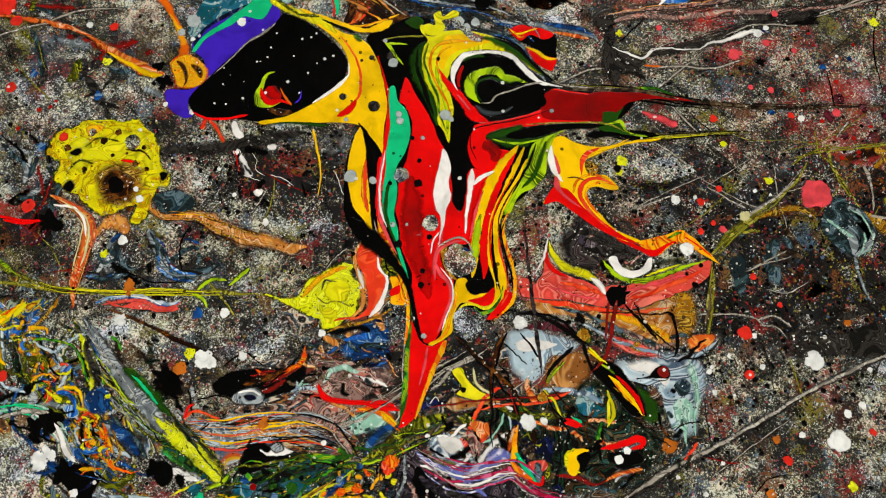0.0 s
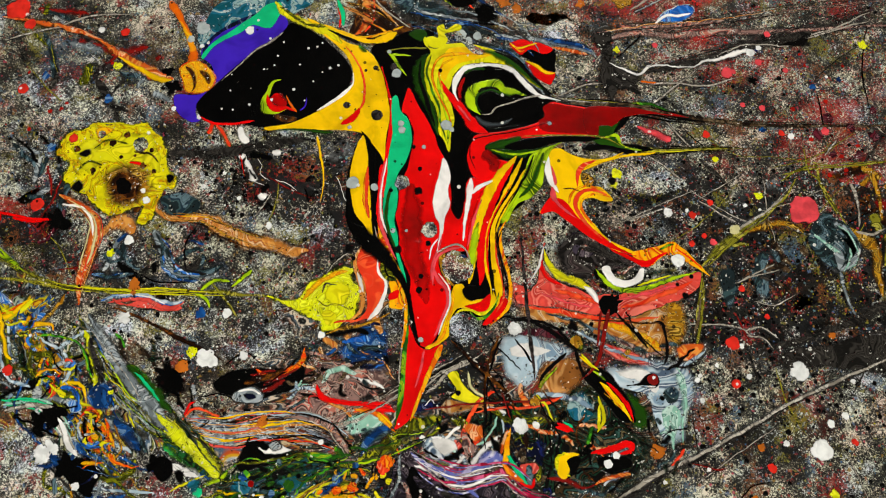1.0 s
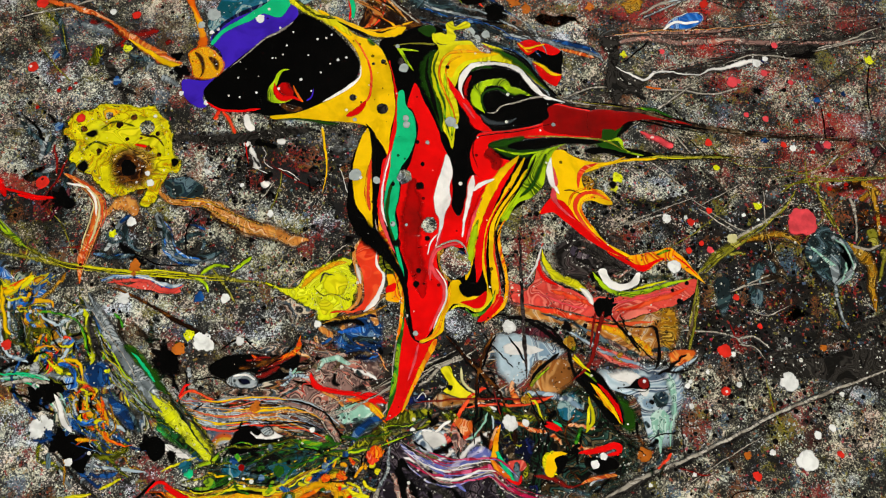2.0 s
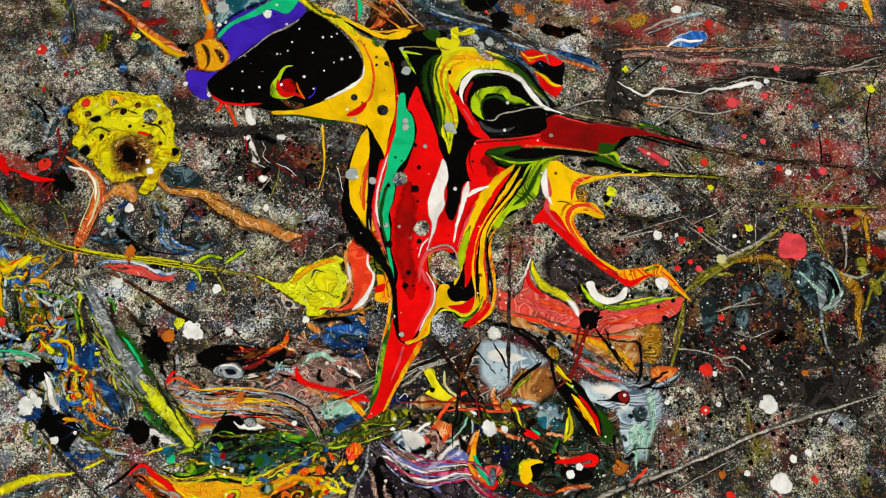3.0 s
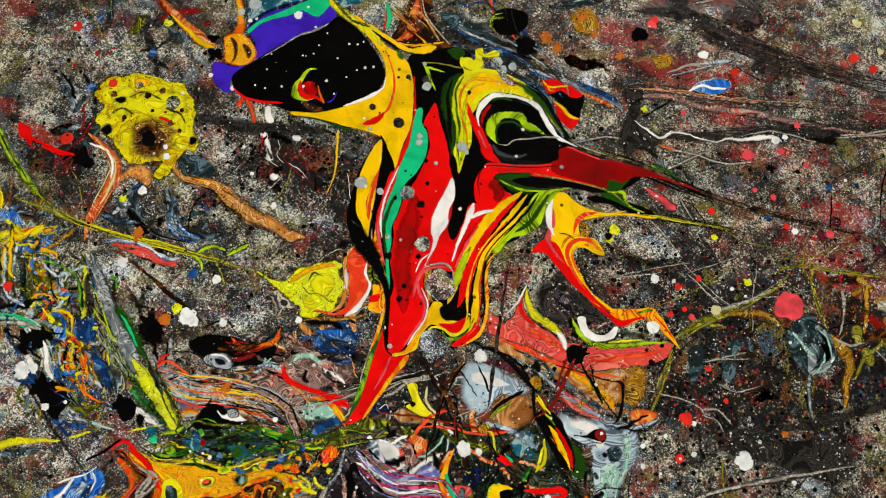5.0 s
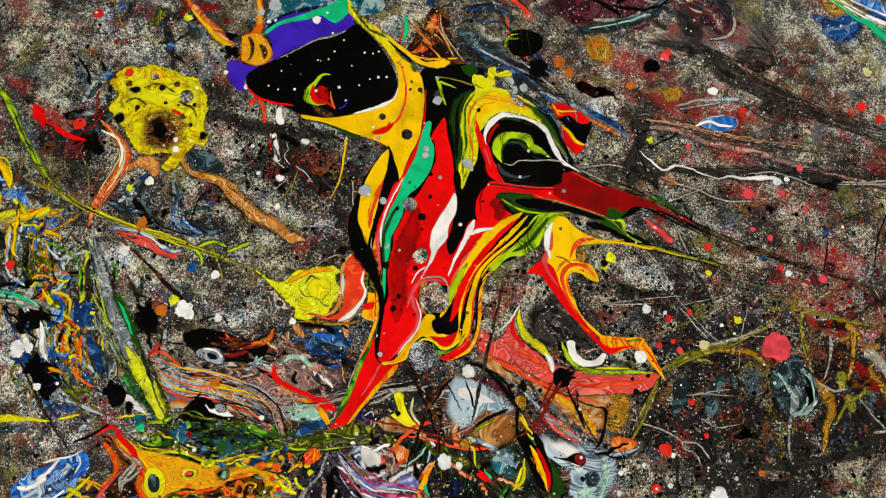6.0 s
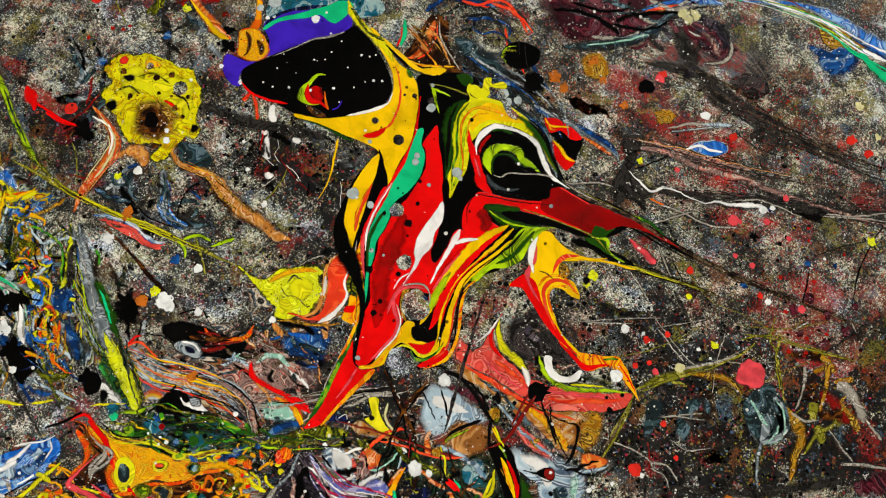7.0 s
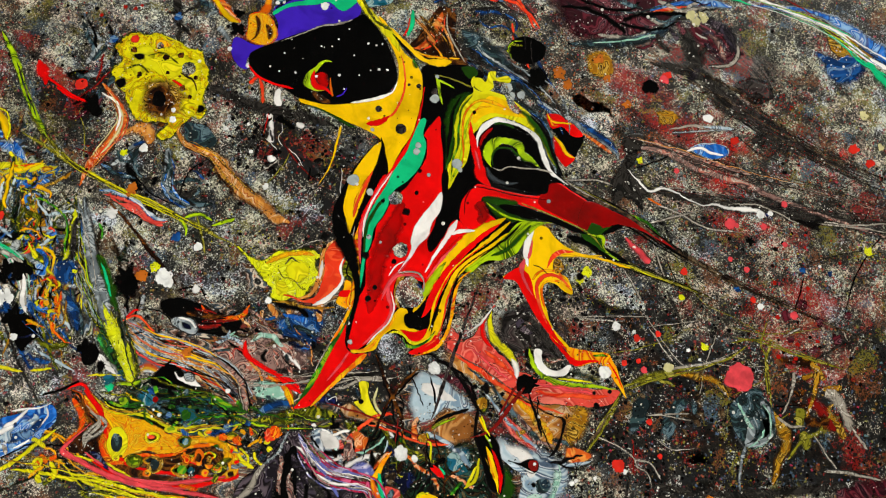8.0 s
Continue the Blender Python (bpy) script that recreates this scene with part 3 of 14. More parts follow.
# both windows are made up, as openings for the added lamps
for wall_name, window_name, y0, y1, sill, head in (("wall_south", "unseen_window_1", -3.4, -3.2, 1.7, 2.9), ("wall_north", "unseen_window_2", 3.4, 3.6, 1.1, 2.3)):
    wall = tagged(new(wall_name), "unseen grey plaster wall with a made-up window opening", "wall", kind="structure")
    for lo, hi in (((-2.8, y0, FLOOR), (2.8, y1, sill)), ((-2.8, y0, head), (2.8, y1, 3.4)), ((-2.8, y0, sill), (-0.95, y1, head)), ((1.35, y0, sill), (2.8, y1, head))):
        box("wall_panel", lo, hi, "plaster", wall)
    win = tagged(new(window_name), "made-up painted window with a plain glass pane, out of view", "window", kind="structure")
    a, b = y0 + 0.06, y1 - 0.04
    for lo, hi in (((-0.95, a, sill), (-0.89, b, head)), ((1.29, a, sill), (1.35, b, head)), ((-0.89, a, sill), (1.29, b, sill + 0.06)), ((-0.89, a, head - 0.06), (1.29, b, head))):
        box("window_frame", lo, hi, "window_paint", win, 0.006)
    pane = box("pane", (-0.89, (a + b) / 2 - 0.004, sill + 0.06), (1.29, (a + b) / 2 + 0.004, head - 0.06), "window_glass", win)
    pane.visible_shadow = False

# ---- the painted panel ----
panel = new("painted_panel")
panel.location = (0, 0.05, FLOOR)
bpy.context.view_layer.update()
tagged(panel, "large board crusted with grey grit and spattered paint, lying flat", "painting")
bm = bmesh.new()
bmesh.ops.create_grid(bm, x_segments=150, y_segments=105, size=1.0)
for v in bm.verts:
    x, y = v.co.x * 0.75, 0.05 + v.co.y * 0.55
    v.co = (x, y, 0.0002 * noise.noise((x * 40, y * 40, 0)) + 0.00015 * noise.noise((x * 130, y * 130, 5)) - 0.0004)
me = bpy.data.meshes.new("grit_surface")
bm.to_mesh(me)
bm.free()
me.materials.append(MATS["grit_grey"])
whole(me)
surf = new("grit_surface", me)
board = box("board", (-0.75, -0.5, FLOOR), (0.75, 0.6, -0.002), "bare_wood")
for ob in (surf, board):
    ob.parent = panel
    ob.matrix_parent_inverse = panel.matrix_world.inverted()


# the left side: ring of yellow paint, its trunk, tan run

it = thing("yellow_ring_splash", "round splash of marbled yellow paint with a dark burnt centre", "paint pour", -26.5, 5.0)
pool("yellow_film", "yellow_ring", 0.90, [(-31.96, 6.62), (-31.70, 7.81), (-30.47, 8.80), (-28.90, 9.42), (-26.90, 9.38), (-24.90, 9.34), (-23.73, 8.58), (-23.05, 7.39), (-22.79, 5.89), (-21.86, 4.87), (-22.13, 3.96), (-23.01, 3.57), (-23.30, 2.77), (-23.53, 1.38), (-24.25, 0.77), (-24.72, 1.29), (-24.29, 2.11), (-25.56, 2.15), (-26.74, 1.46), (-27.77, 1.90), (-28.72, 2.75), (-29.86, 3.37), (-30.82, 4.23), (-30.85, 5.61), (-31.50, 6.18)], it, 2.2, 1.1, halo=("olive", 1.5), bleed=True)
pool("bright_arc", "lemon", 0.98, [(-31.26, 7.10), (-30.61, 7.46), (-29.35, 8.30), (-28.82, 7.23), (-27.47, 7.72), (-26.77, 8.88), (-25.07, 9.00), (-23.85, 8.04), (-23.25, 6.59), (-23.13, 5.07), (-23.84, 5.98), (-25.08, 6.03), (-26.58, 6.15), (-27.75, 5.96), (-28.73, 5.95), (-29.18, 4.85), (-29.95, 4.99), (-30.52, 6.18)], it, 2.5, 1.1, feather=0.25)
pool("ochre_inside", "ochre", 1.06, [(-28.12, 4.16), (-28.07, 5.29), (-26.81, 6.11), (-25.35, 6.14), (-24.19, 5.41), (-23.83, 3.94), (-24.29, 2.86), (-25.54, 2.06), (-26.96, 2.33), (-27.73, 3.06)], it, 2.5, feather=0.4)
pool("burnt_centre", "brown", 1.15, [(-27.67, 3.93), (-27.52, 4.87), (-26.52, 5.54), (-25.36, 5.22), (-24.49, 4.09), (-24.71, 2.99), (-25.80, 2.31), (-26.94, 2.63)], it, 2.2, feather=0.45)
pool("black_core", "black_soft", 1.18, [(-27.22, 3.90), (-26.98, 4.85), (-26.07, 5.10), (-25.23, 4.32), (-25.27, 3.30), (-26.12, 2.81), (-26.89, 3.19)], it, 1.6, feather=0.5)
pool("dark_blot", "black_soft", 1.12, [(-30.36, 3.80), (-29.79, 4.40), (-29.33, 3.96), (-29.73, 3.24), (-30.14, 3.32)], it, 1.2, feather=0.4)
pool("dark_blot", "black_soft", 1.12, [(-22.96, 4.99), (-22.45, 5.28), (-22.02, 4.74), (-22.49, 4.26)], it, 1.2, feather=0.4)
pool("dark_blot", "black_soft", 1.12, [(-30.27, 6.74), (-29.53, 7.12), (-29.19, 6.76), (-29.82, 6.35)], it, 1.2, feather=0.4)
pool("orange_blot", "orange", 1.10, [(-29.22, 8.74), (-28.43, 9.13), (-27.55, 9.01), (-28.04, 8.41), (-28.72, 7.98)], it, 1, feather=0.4)
pool("red_blot", "red", 1.14, [(-31.15, 8.00), (-30.83, 8.48), (-30.39, 8.13), (-30.52, 7.69), (-30.95, 7.62)], it, 0.6, feather=0.3)
streak("red_wisp", "red", 1.16, [(-26.05, 6.03, 0.19), (-25.16, 5.97, 0.33), (-24.52, 5.76, 0.14)], it, 0.5, bleed=True)
streak("lemon_wisp", "lemon", 1.20, [(-30.19, 8.69, 0.14), (-28.63, 9.36, 0.19), (-26.65, 9.37, 0.19), (-24.77, 9.20, 0.14)], it, 0.6, bleed=True)
streak("dark_wisp", "olive", 1.20, [(-30.02, 5.23, 0.19), (-29.24, 6.03, 0.24), (-28.17, 5.68, 0.19)], it, 0.8, bleed=True)
streak("dark_wisp", "brown", 1.20, [(-25.70, 6.96, 0.14), (-24.39, 6.81, 0.24), (-23.60, 6.01, 0.14)], it, 0.8, bleed=True)
streak("dark_wisp", "olive", 1.20, [(-29.06, 7.20, 0.14), (-27.77, 7.93, 0.19), (-26.22, 7.66, 0.19)], it, 0.8, bleed=True)

it = thing("orange_trunk_run", "branching run of marbled orange paint with pale edges", "paint pour", -28.0, -0.3)
streak("trunk", "orange_marble", 0.90, [(-31.28, 3.16, 0.45), (-29.37, 2.24, 0.63), (-28.12, 1.10, 0.89), (-27.96, -0.27, 1.15), (-28.35, -2.51, 1.05), (-28.58, -4.28, 0.78), (-28.39, -5.80, 0.35)], it, 0.5, halo=("brown", 1.5), bleed=True)
streak("branch", "tan_marble", 0.95, [(-27.90, -0.72, 0.44), (-26.73, 0.65, 1.07), (-25.66, 1.02, 1.51), (-24.88, -0.03, 0.97)], it, 0.5, halo=("brown", 2.0), bleed=True)
streak("white_edge", "white", 1.10, [(-30.95, 2.37, 0.18), (-29.35, 2.10, 0.22), (-28.43, 1.09, 0.27), (-28.09, -0.27, 0.18)], it, 0.5)

it = thing("tan_run", "long uneven run of marbled tan and ochre paint", "paint pour", -17.8, 0.6)
streak("run", "tan_marble", 0.90, [(-23.40, 2.96, 0.54), (-22.84, 1.81, 0.62), (-21.24, 1.36, 0.45), (-19.48, 1.59, 0.71), (-17.84, 0.60, 1.42), (-15.79, -0.21, 1.24), (-13.55, -0.65, 1.15), (-11.76, -1.10, 1.23), (-10.67, -1.00, 0.71)], it, 1.2, halo=("brown", 2.0), bleed=True)
pool("slate_eye", "slate", 1.00, [(-23.18, 2.96), (-22.33, 3.53), (-20.99, 3.53), (-19.81, 2.89), (-19.96, 1.96), (-21.26, 1.59), (-22.40, 1.81)], it, 0.8, 1.1, halo=("murk", 1.0), bleed=True)

# the great pour in the middle

it = thing("black_pool_wing", "large glossy black pool edged with purple and teal paint", "paint pour", -17.0, 13.9)
pool("teal_band", "dark_teal", 0.80, [(-21.57, 17.57), (-21.13, 19.03), (-20.01, 20.91), (-17.26, 22.51), (-14.26, 23.01), (-12.00, 21.96), (-12.06, 20.93), (-13.67, 19.99), (-15.26, 20.29), (-16.69, 19.77), (-18.55, 18.90), (-20.10, 17.81), (-20.98, 16.55)], it, 0.6)
pool("purple_band", "purple", 1.00, [(-23.05, 11.98), (-22.51, 12.23), (-20.86, 12.23), (-19.89, 13.46), (-20.08, 14.78), (-21.09, 15.66), (-20.98, 16.55), (-20.10, 17.81), (-18.56, 18.96), (-16.72, 19.93), (-15.26, 20.29), (-13.98, 19.49), (-14.11, 18.35), (-14.94, 17.44), (-16.30, 16.67), (-17.32, 15.51), (-18.31, 14.26), (-19.59, 13.24), (-20.74, 11.71), (-20.99, 10.61), (-20.57, 9.89), (-21.28, 9.72), (-22.13, 10.16), (-22.81, 10.95)], it, 0.4)
pool("inner_purple", "deep_blue", 1.05, [(-21.06, 16.43), (-20.12, 17.92), (-18.14, 19.36), (-16.72, 19.93), (-17.58, 19.12), (-19.38, 18.04), (-20.41, 16.93), (-20.84, 15.92)], it, 0.4, bleed=True)
pool("green_band", "teal", 1.20, [(-21.09, 15.66), (-20.89, 16.13), (-19.98, 17.27), (-18.68, 18.32), (-17.60, 19.23), (-16.72, 19.93), (-15.89, 20.86), (-14.65, 21.07), (-14.66, 19.83), (-15.43, 18.58), (-16.48, 18.74), (-16.99, 18.77), (-17.86, 18.07), (-19.00, 17.44), (-20.08, 16.59), (-20.84, 15.48)], it, 0.4)
pool("black_film", "black", 1.50, [(-21.03, 11.03), (-20.77, 11.82), (-19.77, 12.94), (-18.57, 14.33), (-17.34, 15.62), (-16.29, 16.61), (-14.94, 17.44), (-14.14, 18.51), (-13.50, 19.12), (-11.85, 18.50), (-10.39, 17.47), (-9.36, 16.55), (-8.54, 15.59), (-8.07, 14.43), (-8.35, 13.20), (-9.17, 12.27), (-10.45, 11.17), (-11.79, 10.42), (-13.12, 9.68), (-14.29, 9.39), (-15.53, 9.40), (-16.80, 9.61), (-18.31, 9.73), (-19.54, 9.69), (-20.54, 10.15)], it, 0.3)
streak("lime_wisp", "lime", 1.65, [(-14.05, 13.77, 0.15), (-14.78, 13.44, 0.29), (-15.09, 12.53, 0.39), (-15.40, 11.63, 0.63), (-15.11, 10.93, 0.68), (-14.23, 10.76, 0.29), (-13.41, 11.11, 0.15)], it, 0.3)
streak("red_wisp", "red", 1.70, [(-15.15, 12.36, 0.24), (-14.90, 11.60, 0.58), (-14.29, 11.07, 0.68), (-13.43, 11.21, 0.39), (-12.63, 10.92, 0.19)], it, 0.3, bleed=True)
streak("dark_wisp", "dark_red_soft", 1.66, [(-14.58, 12.45, 0.88), (-14.15, 11.83, 1.27), (-13.47, 11.41, 0.78)], it, 0.4, bleed=True)
streak("orange_wisp", "orange", 1.72, [(-13.56, 12.35, 0.10), (-13.09, 11.48, 0.24), (-12.56, 10.82, 0.19)], it, 0.3)
streak("brown_wisp", "brown", 1.68, [(-14.52, 10.50, 0.29), (-13.48, 10.25, 0.58), (-12.49, 10.21, 0.29)], it, 0.3)
streak("white_rim", "white", 1.72, [(-8.01, 14.60, 0.15), (-8.01, 13.53, 0.20), (-8.74, 12.61, 0.34), (-9.82, 11.74, 0.29), (-10.91, 10.99, 0.15)], it, 0.3)
streak("red_rim", "red", 1.55, [(-20.66, 10.24, 0.15), (-19.54, 9.69, 0.24), (-18.04, 9.62, 0.24), (-16.85, 9.81, 0.29), (-16.05, 9.99, 0.19)], it, 0.3)
streak("grey_rim", "strand_pale", 1.58, [(-19.14, 13.48, 0.10), (-17.72, 15.01, 0.15), (-16.50, 16.41, 0.20), (-15.17, 17.35, 0.30), (-14.23, 18.22, 0.15)], it, 0.4, bleed=True)
streak("purple_bleed", "purple", 1.60, [(-12.29, 10.97, 0.15), (-11.89, 11.46, 0.15), (-11.82, 12.11, 0.10)], it, 0.4, bleed=True)

it = thing("red_pour", "tall red pour with yellow, green, white and black bands", "paint pour", -2.0, 4.9)
pool("black_ground", "black", 1.00, [(-6.53, 17.01), (-4.68, 18.03), (-2.80, 18.89), (-1.24, 18.59), (-1.50, 17.02), (2.00, 17.05), (5.57, 16.55), (8.16, 13.78), (9.52, 12.68), (13.47, 12.44), (15.95, 12.06), (15.54, 11.22), (13.77, 9.50), (10.44, 8.97), (8.13, 8.09), (6.76, 3.87), (5.09, 2.14), (4.43, 0.10), (4.57, -4.12), (4.35, -5.77), (2.55, -6.06), (1.13, -5.82), (0.30, -7.78), (-0.95, -8.57), (-1.94, -8.13), (-2.66, -5.27), (-3.59, -2.60), (-5.25, -1.20), (-6.75, -0.24), (-7.89, 1.53), (-8.02, 3.98), (-7.86, 6.52), (-7.13, 9.20), (-9.18, 9.65), (-6.42, 13.52)], it, 0.4)
pool("red_film", "red", 1.30, [(-3.26, 13.34), (-2.36, 11.80), (-1.27, 9.89), (-0.39, 7.72), (0.26, 6.31), (0.57, 4.36), (0.64, 2.65), (1.31, 2.02), (1.65, 3.55), (1.80, 5.06), (2.31, 5.54), (3.21, 5.28), (4.07, 5.32), (3.42, 3.83), (2.84, 1.29), (2.36, -0.23), (1.73, -0.71), (0.56, -0.76), (-0.28, -1.37), (-0.10, -2.52), (0.68, -3.57), (0.57, -5.22), (0.12, -6.67), (-0.60, -7.92), (-1.21, -8.38), (-1.88, -7.90), (-2.37, -6.15), (-2.59, -4.33), (-2.60, -2.92), (-3.38, -1.14), (-3.61, 0.75), (-3.91, 1.92), (-3.74, 3.17), (-3.67, 4.68), (-3.11, 6.27), (-2.74, 8.37), (-2.80, 9.64), (-3.34, 10.86), (-3.76, 11.31)], it, 0.4)
pool("red_loop", "red", 1.40, [(2.12, 8.74), (2.72, 9.30), (5.00, 9.72), (7.82, 10.59), (7.94, 11.91), (8.57, 12.42), (10.07, 12.20), (12.55, 11.87), (14.41, 11.86), (13.85, 11.15), (12.82, 10.27), (13.40, 9.34), (10.90, 9.19), (8.00, 9.13), (5.11, 8.92), (3.35, 8.33), (3.78, 7.38), (4.88, 7.06), (5.52, 6.66), (4.37, 5.57), (3.22, 5.19), (2.16, 5.86), (1.80, 7.32)], it, 0.4)
pool("dark_red_arm", "dark_red", 1.46, [(8.05, 11.87), (8.68, 12.29), (10.08, 12.10), (12.55, 11.82), (14.36, 11.81), (13.80, 11.15), (12.72, 10.30), (13.09, 9.60), (10.86, 9.54), (8.17, 9.72), (7.73, 10.47)], it, 0.4, bleed=True)
streak("dark_bleed", "dark_red_soft", 1.50, [(3.10, 7.68, 1.05), (4.03, 6.92, 1.24), (3.97, 6.01, 0.67)], it, 0.4, bleed=True)
streak("dark_bleed", "dark_red_soft", 1.44, [(-2.73, 4.83, 1.23), (-2.57, 1.89, 1.88), (-2.37, -0.98, 1.77), (-1.52, -3.22, 1.38), (-1.22, -5.04, 0.73)], it, 1.2, bleed=True)
streak("black_crack", "strand_black", 1.52, [(2.20, 5.62, 0.10), (1.60, 7.03, 0.14), (1.58, 8.45, 0.19), (2.24, 9.28, 0.19), (4.00, 9.92, 0.19), (6.41, 10.16, 0.15)], it, 0.3)
streak("dark_line", "strand_black", 1.52, [(2.50, 6.17, 0.10), (2.04, 7.36, 0.10), (2.14, 8.64, 0.10), (3.14, 9.11, 0.10), (5.98, 9.68, 0.10), (9.02, 10.68, 0.05)], it, 0.3)
pool("black_strip", "black", 1.60, [(-0.25, 12.14), (0.47, 12.26), (1.52, 10.86), (2.47, 9.72), (1.79, 9.00), (1.58, 7.53), (1.89, 6.07), (1.75, 4.80), (1.61, 3.79), (1.18, 2.88), (0.85, 3.17), (0.58, 4.86), (0.31, 6.32), (0.01, 7.28), (0.06, 8.56), (0.28, 9.63), (0.29, 11.19)], it, 0.5)
pool("white_strip", "white", 1.70, [(-0.25, 7.09), (0.14, 6.80), (0.49, 5.45), (0.28, 4.32), (0.52, 3.12), (0.11, 2.07), (-0.02, 0.84), (-0.52, -0.78), (-0.33, 1.27), (-0.76, 2.18), (-0.95, 3.37), (-0.83, 4.39), (-0.46, 5.69)], it, 0.4)
streak("pink_tail", "coral", 1.66, [(-0.10, 1.31, 0.28), (-0.33, -0.18, 0.42), (-0.70, -1.67, 0.37), (-0.93, -3.13, 0.23)], it, 0.4, bleed=True)
pool("teal_strip", "teal", 1.70, [(-4.63, 12.33), (-4.16, 12.51), (-3.86, 11.29), (-3.25, 10.61), (-2.89, 9.63), (-2.81, 8.25), (-3.20, 6.76), (-3.83, 5.65), (-3.90, 4.64), (-3.77, 3.91), (-3.85, 2.66), (-3.96, 1.67), (-3.62, 0.26), (-3.55, -0.69), (-3.13, -2.06), (-2.80, -3.42), (-3.34, -2.47), (-3.74, -1.20), (-4.13, -0.06), (-4.71, 1.30), (-4.96, 2.49), (-4.98, 3.97), (-4.82, 5.24), (-4.80, 6.51), (-4.68, 7.80), (-4.52, 9.11), (-4.64, 10.65)], it, 0.3)
streak("dark_bleed", "green_soft", 1.74, [(-4.37, 4.56, 0.38), (-4.68, 2.53, 0.42), (-4.52, 1.09, 0.33), (-3.74, -0.96, 0.23)], it, 0.4, bleed=True)
pool("yellow_wing", "yellow", 1.70, [(-12.31, 19.54), (-11.50, 19.34), (-10.22, 18.44), (-8.61, 17.38), (-7.44, 17.03), (-6.39, 16.22), (-5.49, 14.47), (-4.90, 12.18), (-4.74, 10.37), (-4.95, 8.78), (-5.03, 6.72), (-5.56, 7.50), (-6.43, 8.54), (-7.23, 9.19), (-8.87, 9.33), (-10.59, 9.31), (-12.31, 9.35), (-13.77, 9.26), (-14.93, 9.13), (-15.13, 9.41), (-14.10, 9.63), (-12.92, 9.92), (-11.57, 10.56), (-10.02, 11.50), (-8.64, 12.62), (-8.04, 13.68), (-8.12, 14.96), (-8.74, 16.16), (-9.85, 17.29), (-11.03, 18.19)], it, 0.3)
streak("green_skin", "green_soft", 1.74, [(-14.49, 9.15, 0.11), (-12.54, 9.26, 0.23), (-10.80, 9.12, 0.35), (-9.33, 9.15, 0.29)], it, 0.5, bleed=True)
streak("lime_strand", "lemon", 1.74, [(-15.13, 21.16, 0.50), (-14.32, 20.16, 0.70), (-13.05, 19.42, 0.80), (-11.50, 18.78, 0.90), (-10.18, 18.22, 1.00), (-9.10, 17.30, 0.70)], it, 0.8, bleed=True)
streak("olive_strand", "olive", 1.76, [(-14.82, 20.64, 0.25), (-13.63, 19.77, 0.40), (-11.94, 18.93, 0.40), (-10.64, 18.81, 0.60)], it, 0.8, bleed=True)
streak("yellow_tongue", "yellow", 1.74, [(-10.83, 19.00, 0.30), (-9.29, 18.37, 0.35), (-7.93, 17.82, 0.45), (-6.62, 17.54, 0.40), (-5.56, 17.83, 0.70), (-4.73, 18.29, 0.80), (-4.45, 18.45, 0.40)], it, 0.3)
streak("dark_gap", "strand_black", 1.76, [(-10.44, 18.57, 0.15), (-8.95, 17.88, 0.30), (-7.59, 17.33, 0.20)], it, 0.3)
streak("red_vein", "vermilion", 1.80, [(-8.80, 17.02, 0.15), (-7.81, 15.71, 0.15), (-7.09, 13.94, 0.20), (-6.96, 12.10, 0.24), (-7.38, 11.14, 0.29)], it, 0.3)
streak("red_vein", "red", 1.82, [(-7.28, 11.37, 0.29), (-7.64, 10.68, 0.58), (-8.29, 10.16, 0.48), (-8.82, 9.86, 0.19)], it, 0.3)
streak("green_cell", "green", 1.84, [(-7.65, 17.10, 0.35), (-7.28, 16.72, 0.55), (-6.95, 16.56, 0.40)], it, 0.3, bleed=True)
pool("red_strip", "red", 1.64, [(-5.62, 15.26), (-5.02, 13.48), (-4.52, 11.98), (-4.31, 10.44), (-4.43, 8.61), (-4.46, 7.07), (-4.49, 5.29), (-4.71, 3.76), (-5.08, 3.70), (-5.19, 5.43), (-5.08, 6.97), (-4.90, 8.79), (-4.73, 10.63), (-4.90, 12.18)], it, 0.3)
pool("yellow_blob", "yellow", 1.70, [(-6.85, 8.99), (-6.44, 7.51), (-6.27, 5.76), (-6.01, 3.80), (-5.89, 2.34), (-5.61, -0.25), (-6.40, 1.18), (-7.28, 2.36), (-7.73, 4.27), (-7.77, 6.03), (-7.49, 7.70)], it, 0.4)
streak("orange_side", "vermilion", 1.74, [(-6.36, 6.25, 0.24), (-6.42, 4.73, 0.47), (-6.39, 3.24, 0.57), (-6.04, 1.82, 0.38)], it, 0.4, bleed=True)
streak("orange_side", "orange", 1.75, [(-6.50, 5.73, 0.19), (-6.53, 3.72, 0.28), (-6.36, 2.26, 0.19)], it, 0.4, bleed=True)
streak("black_line", "black", 1.90, [(-7.05, 9.32, 0.29), (-6.24, 8.06, 0.38), (-5.74, 6.35, 0.33), (-5.63, 4.36, 0.43), (-5.61, 2.38, 0.33), (-5.23, 0.25, 0.28)], it, 0.3)
streak("pink_line", "coral", 1.86, [(-4.94, 6.74, 0.19), (-5.16, 4.94, 0.33), (-5.19, 2.94, 0.42), (-5.03, 1.25, 0.37), (-4.50, -0.12, 0.33), (-3.68, -1.57, 0.19)], it, 0.3)
streak("red_line", "red", 1.84, [(-5.18, 6.44, 0.38), (-5.35, 4.16, 0.38), (-5.38, 2.17, 0.28), (-5.17, 0.98, 0.23)], it, 0.3)
streak("cream_line", "white", 1.92, [(-4.79, 7.01, 0.10), (-5.06, 5.20, 0.14), (-5.21, 3.33, 0.19), (-4.97, 1.75, 0.19), (-4.53, 0.60, 0.14)], it, 0.3)
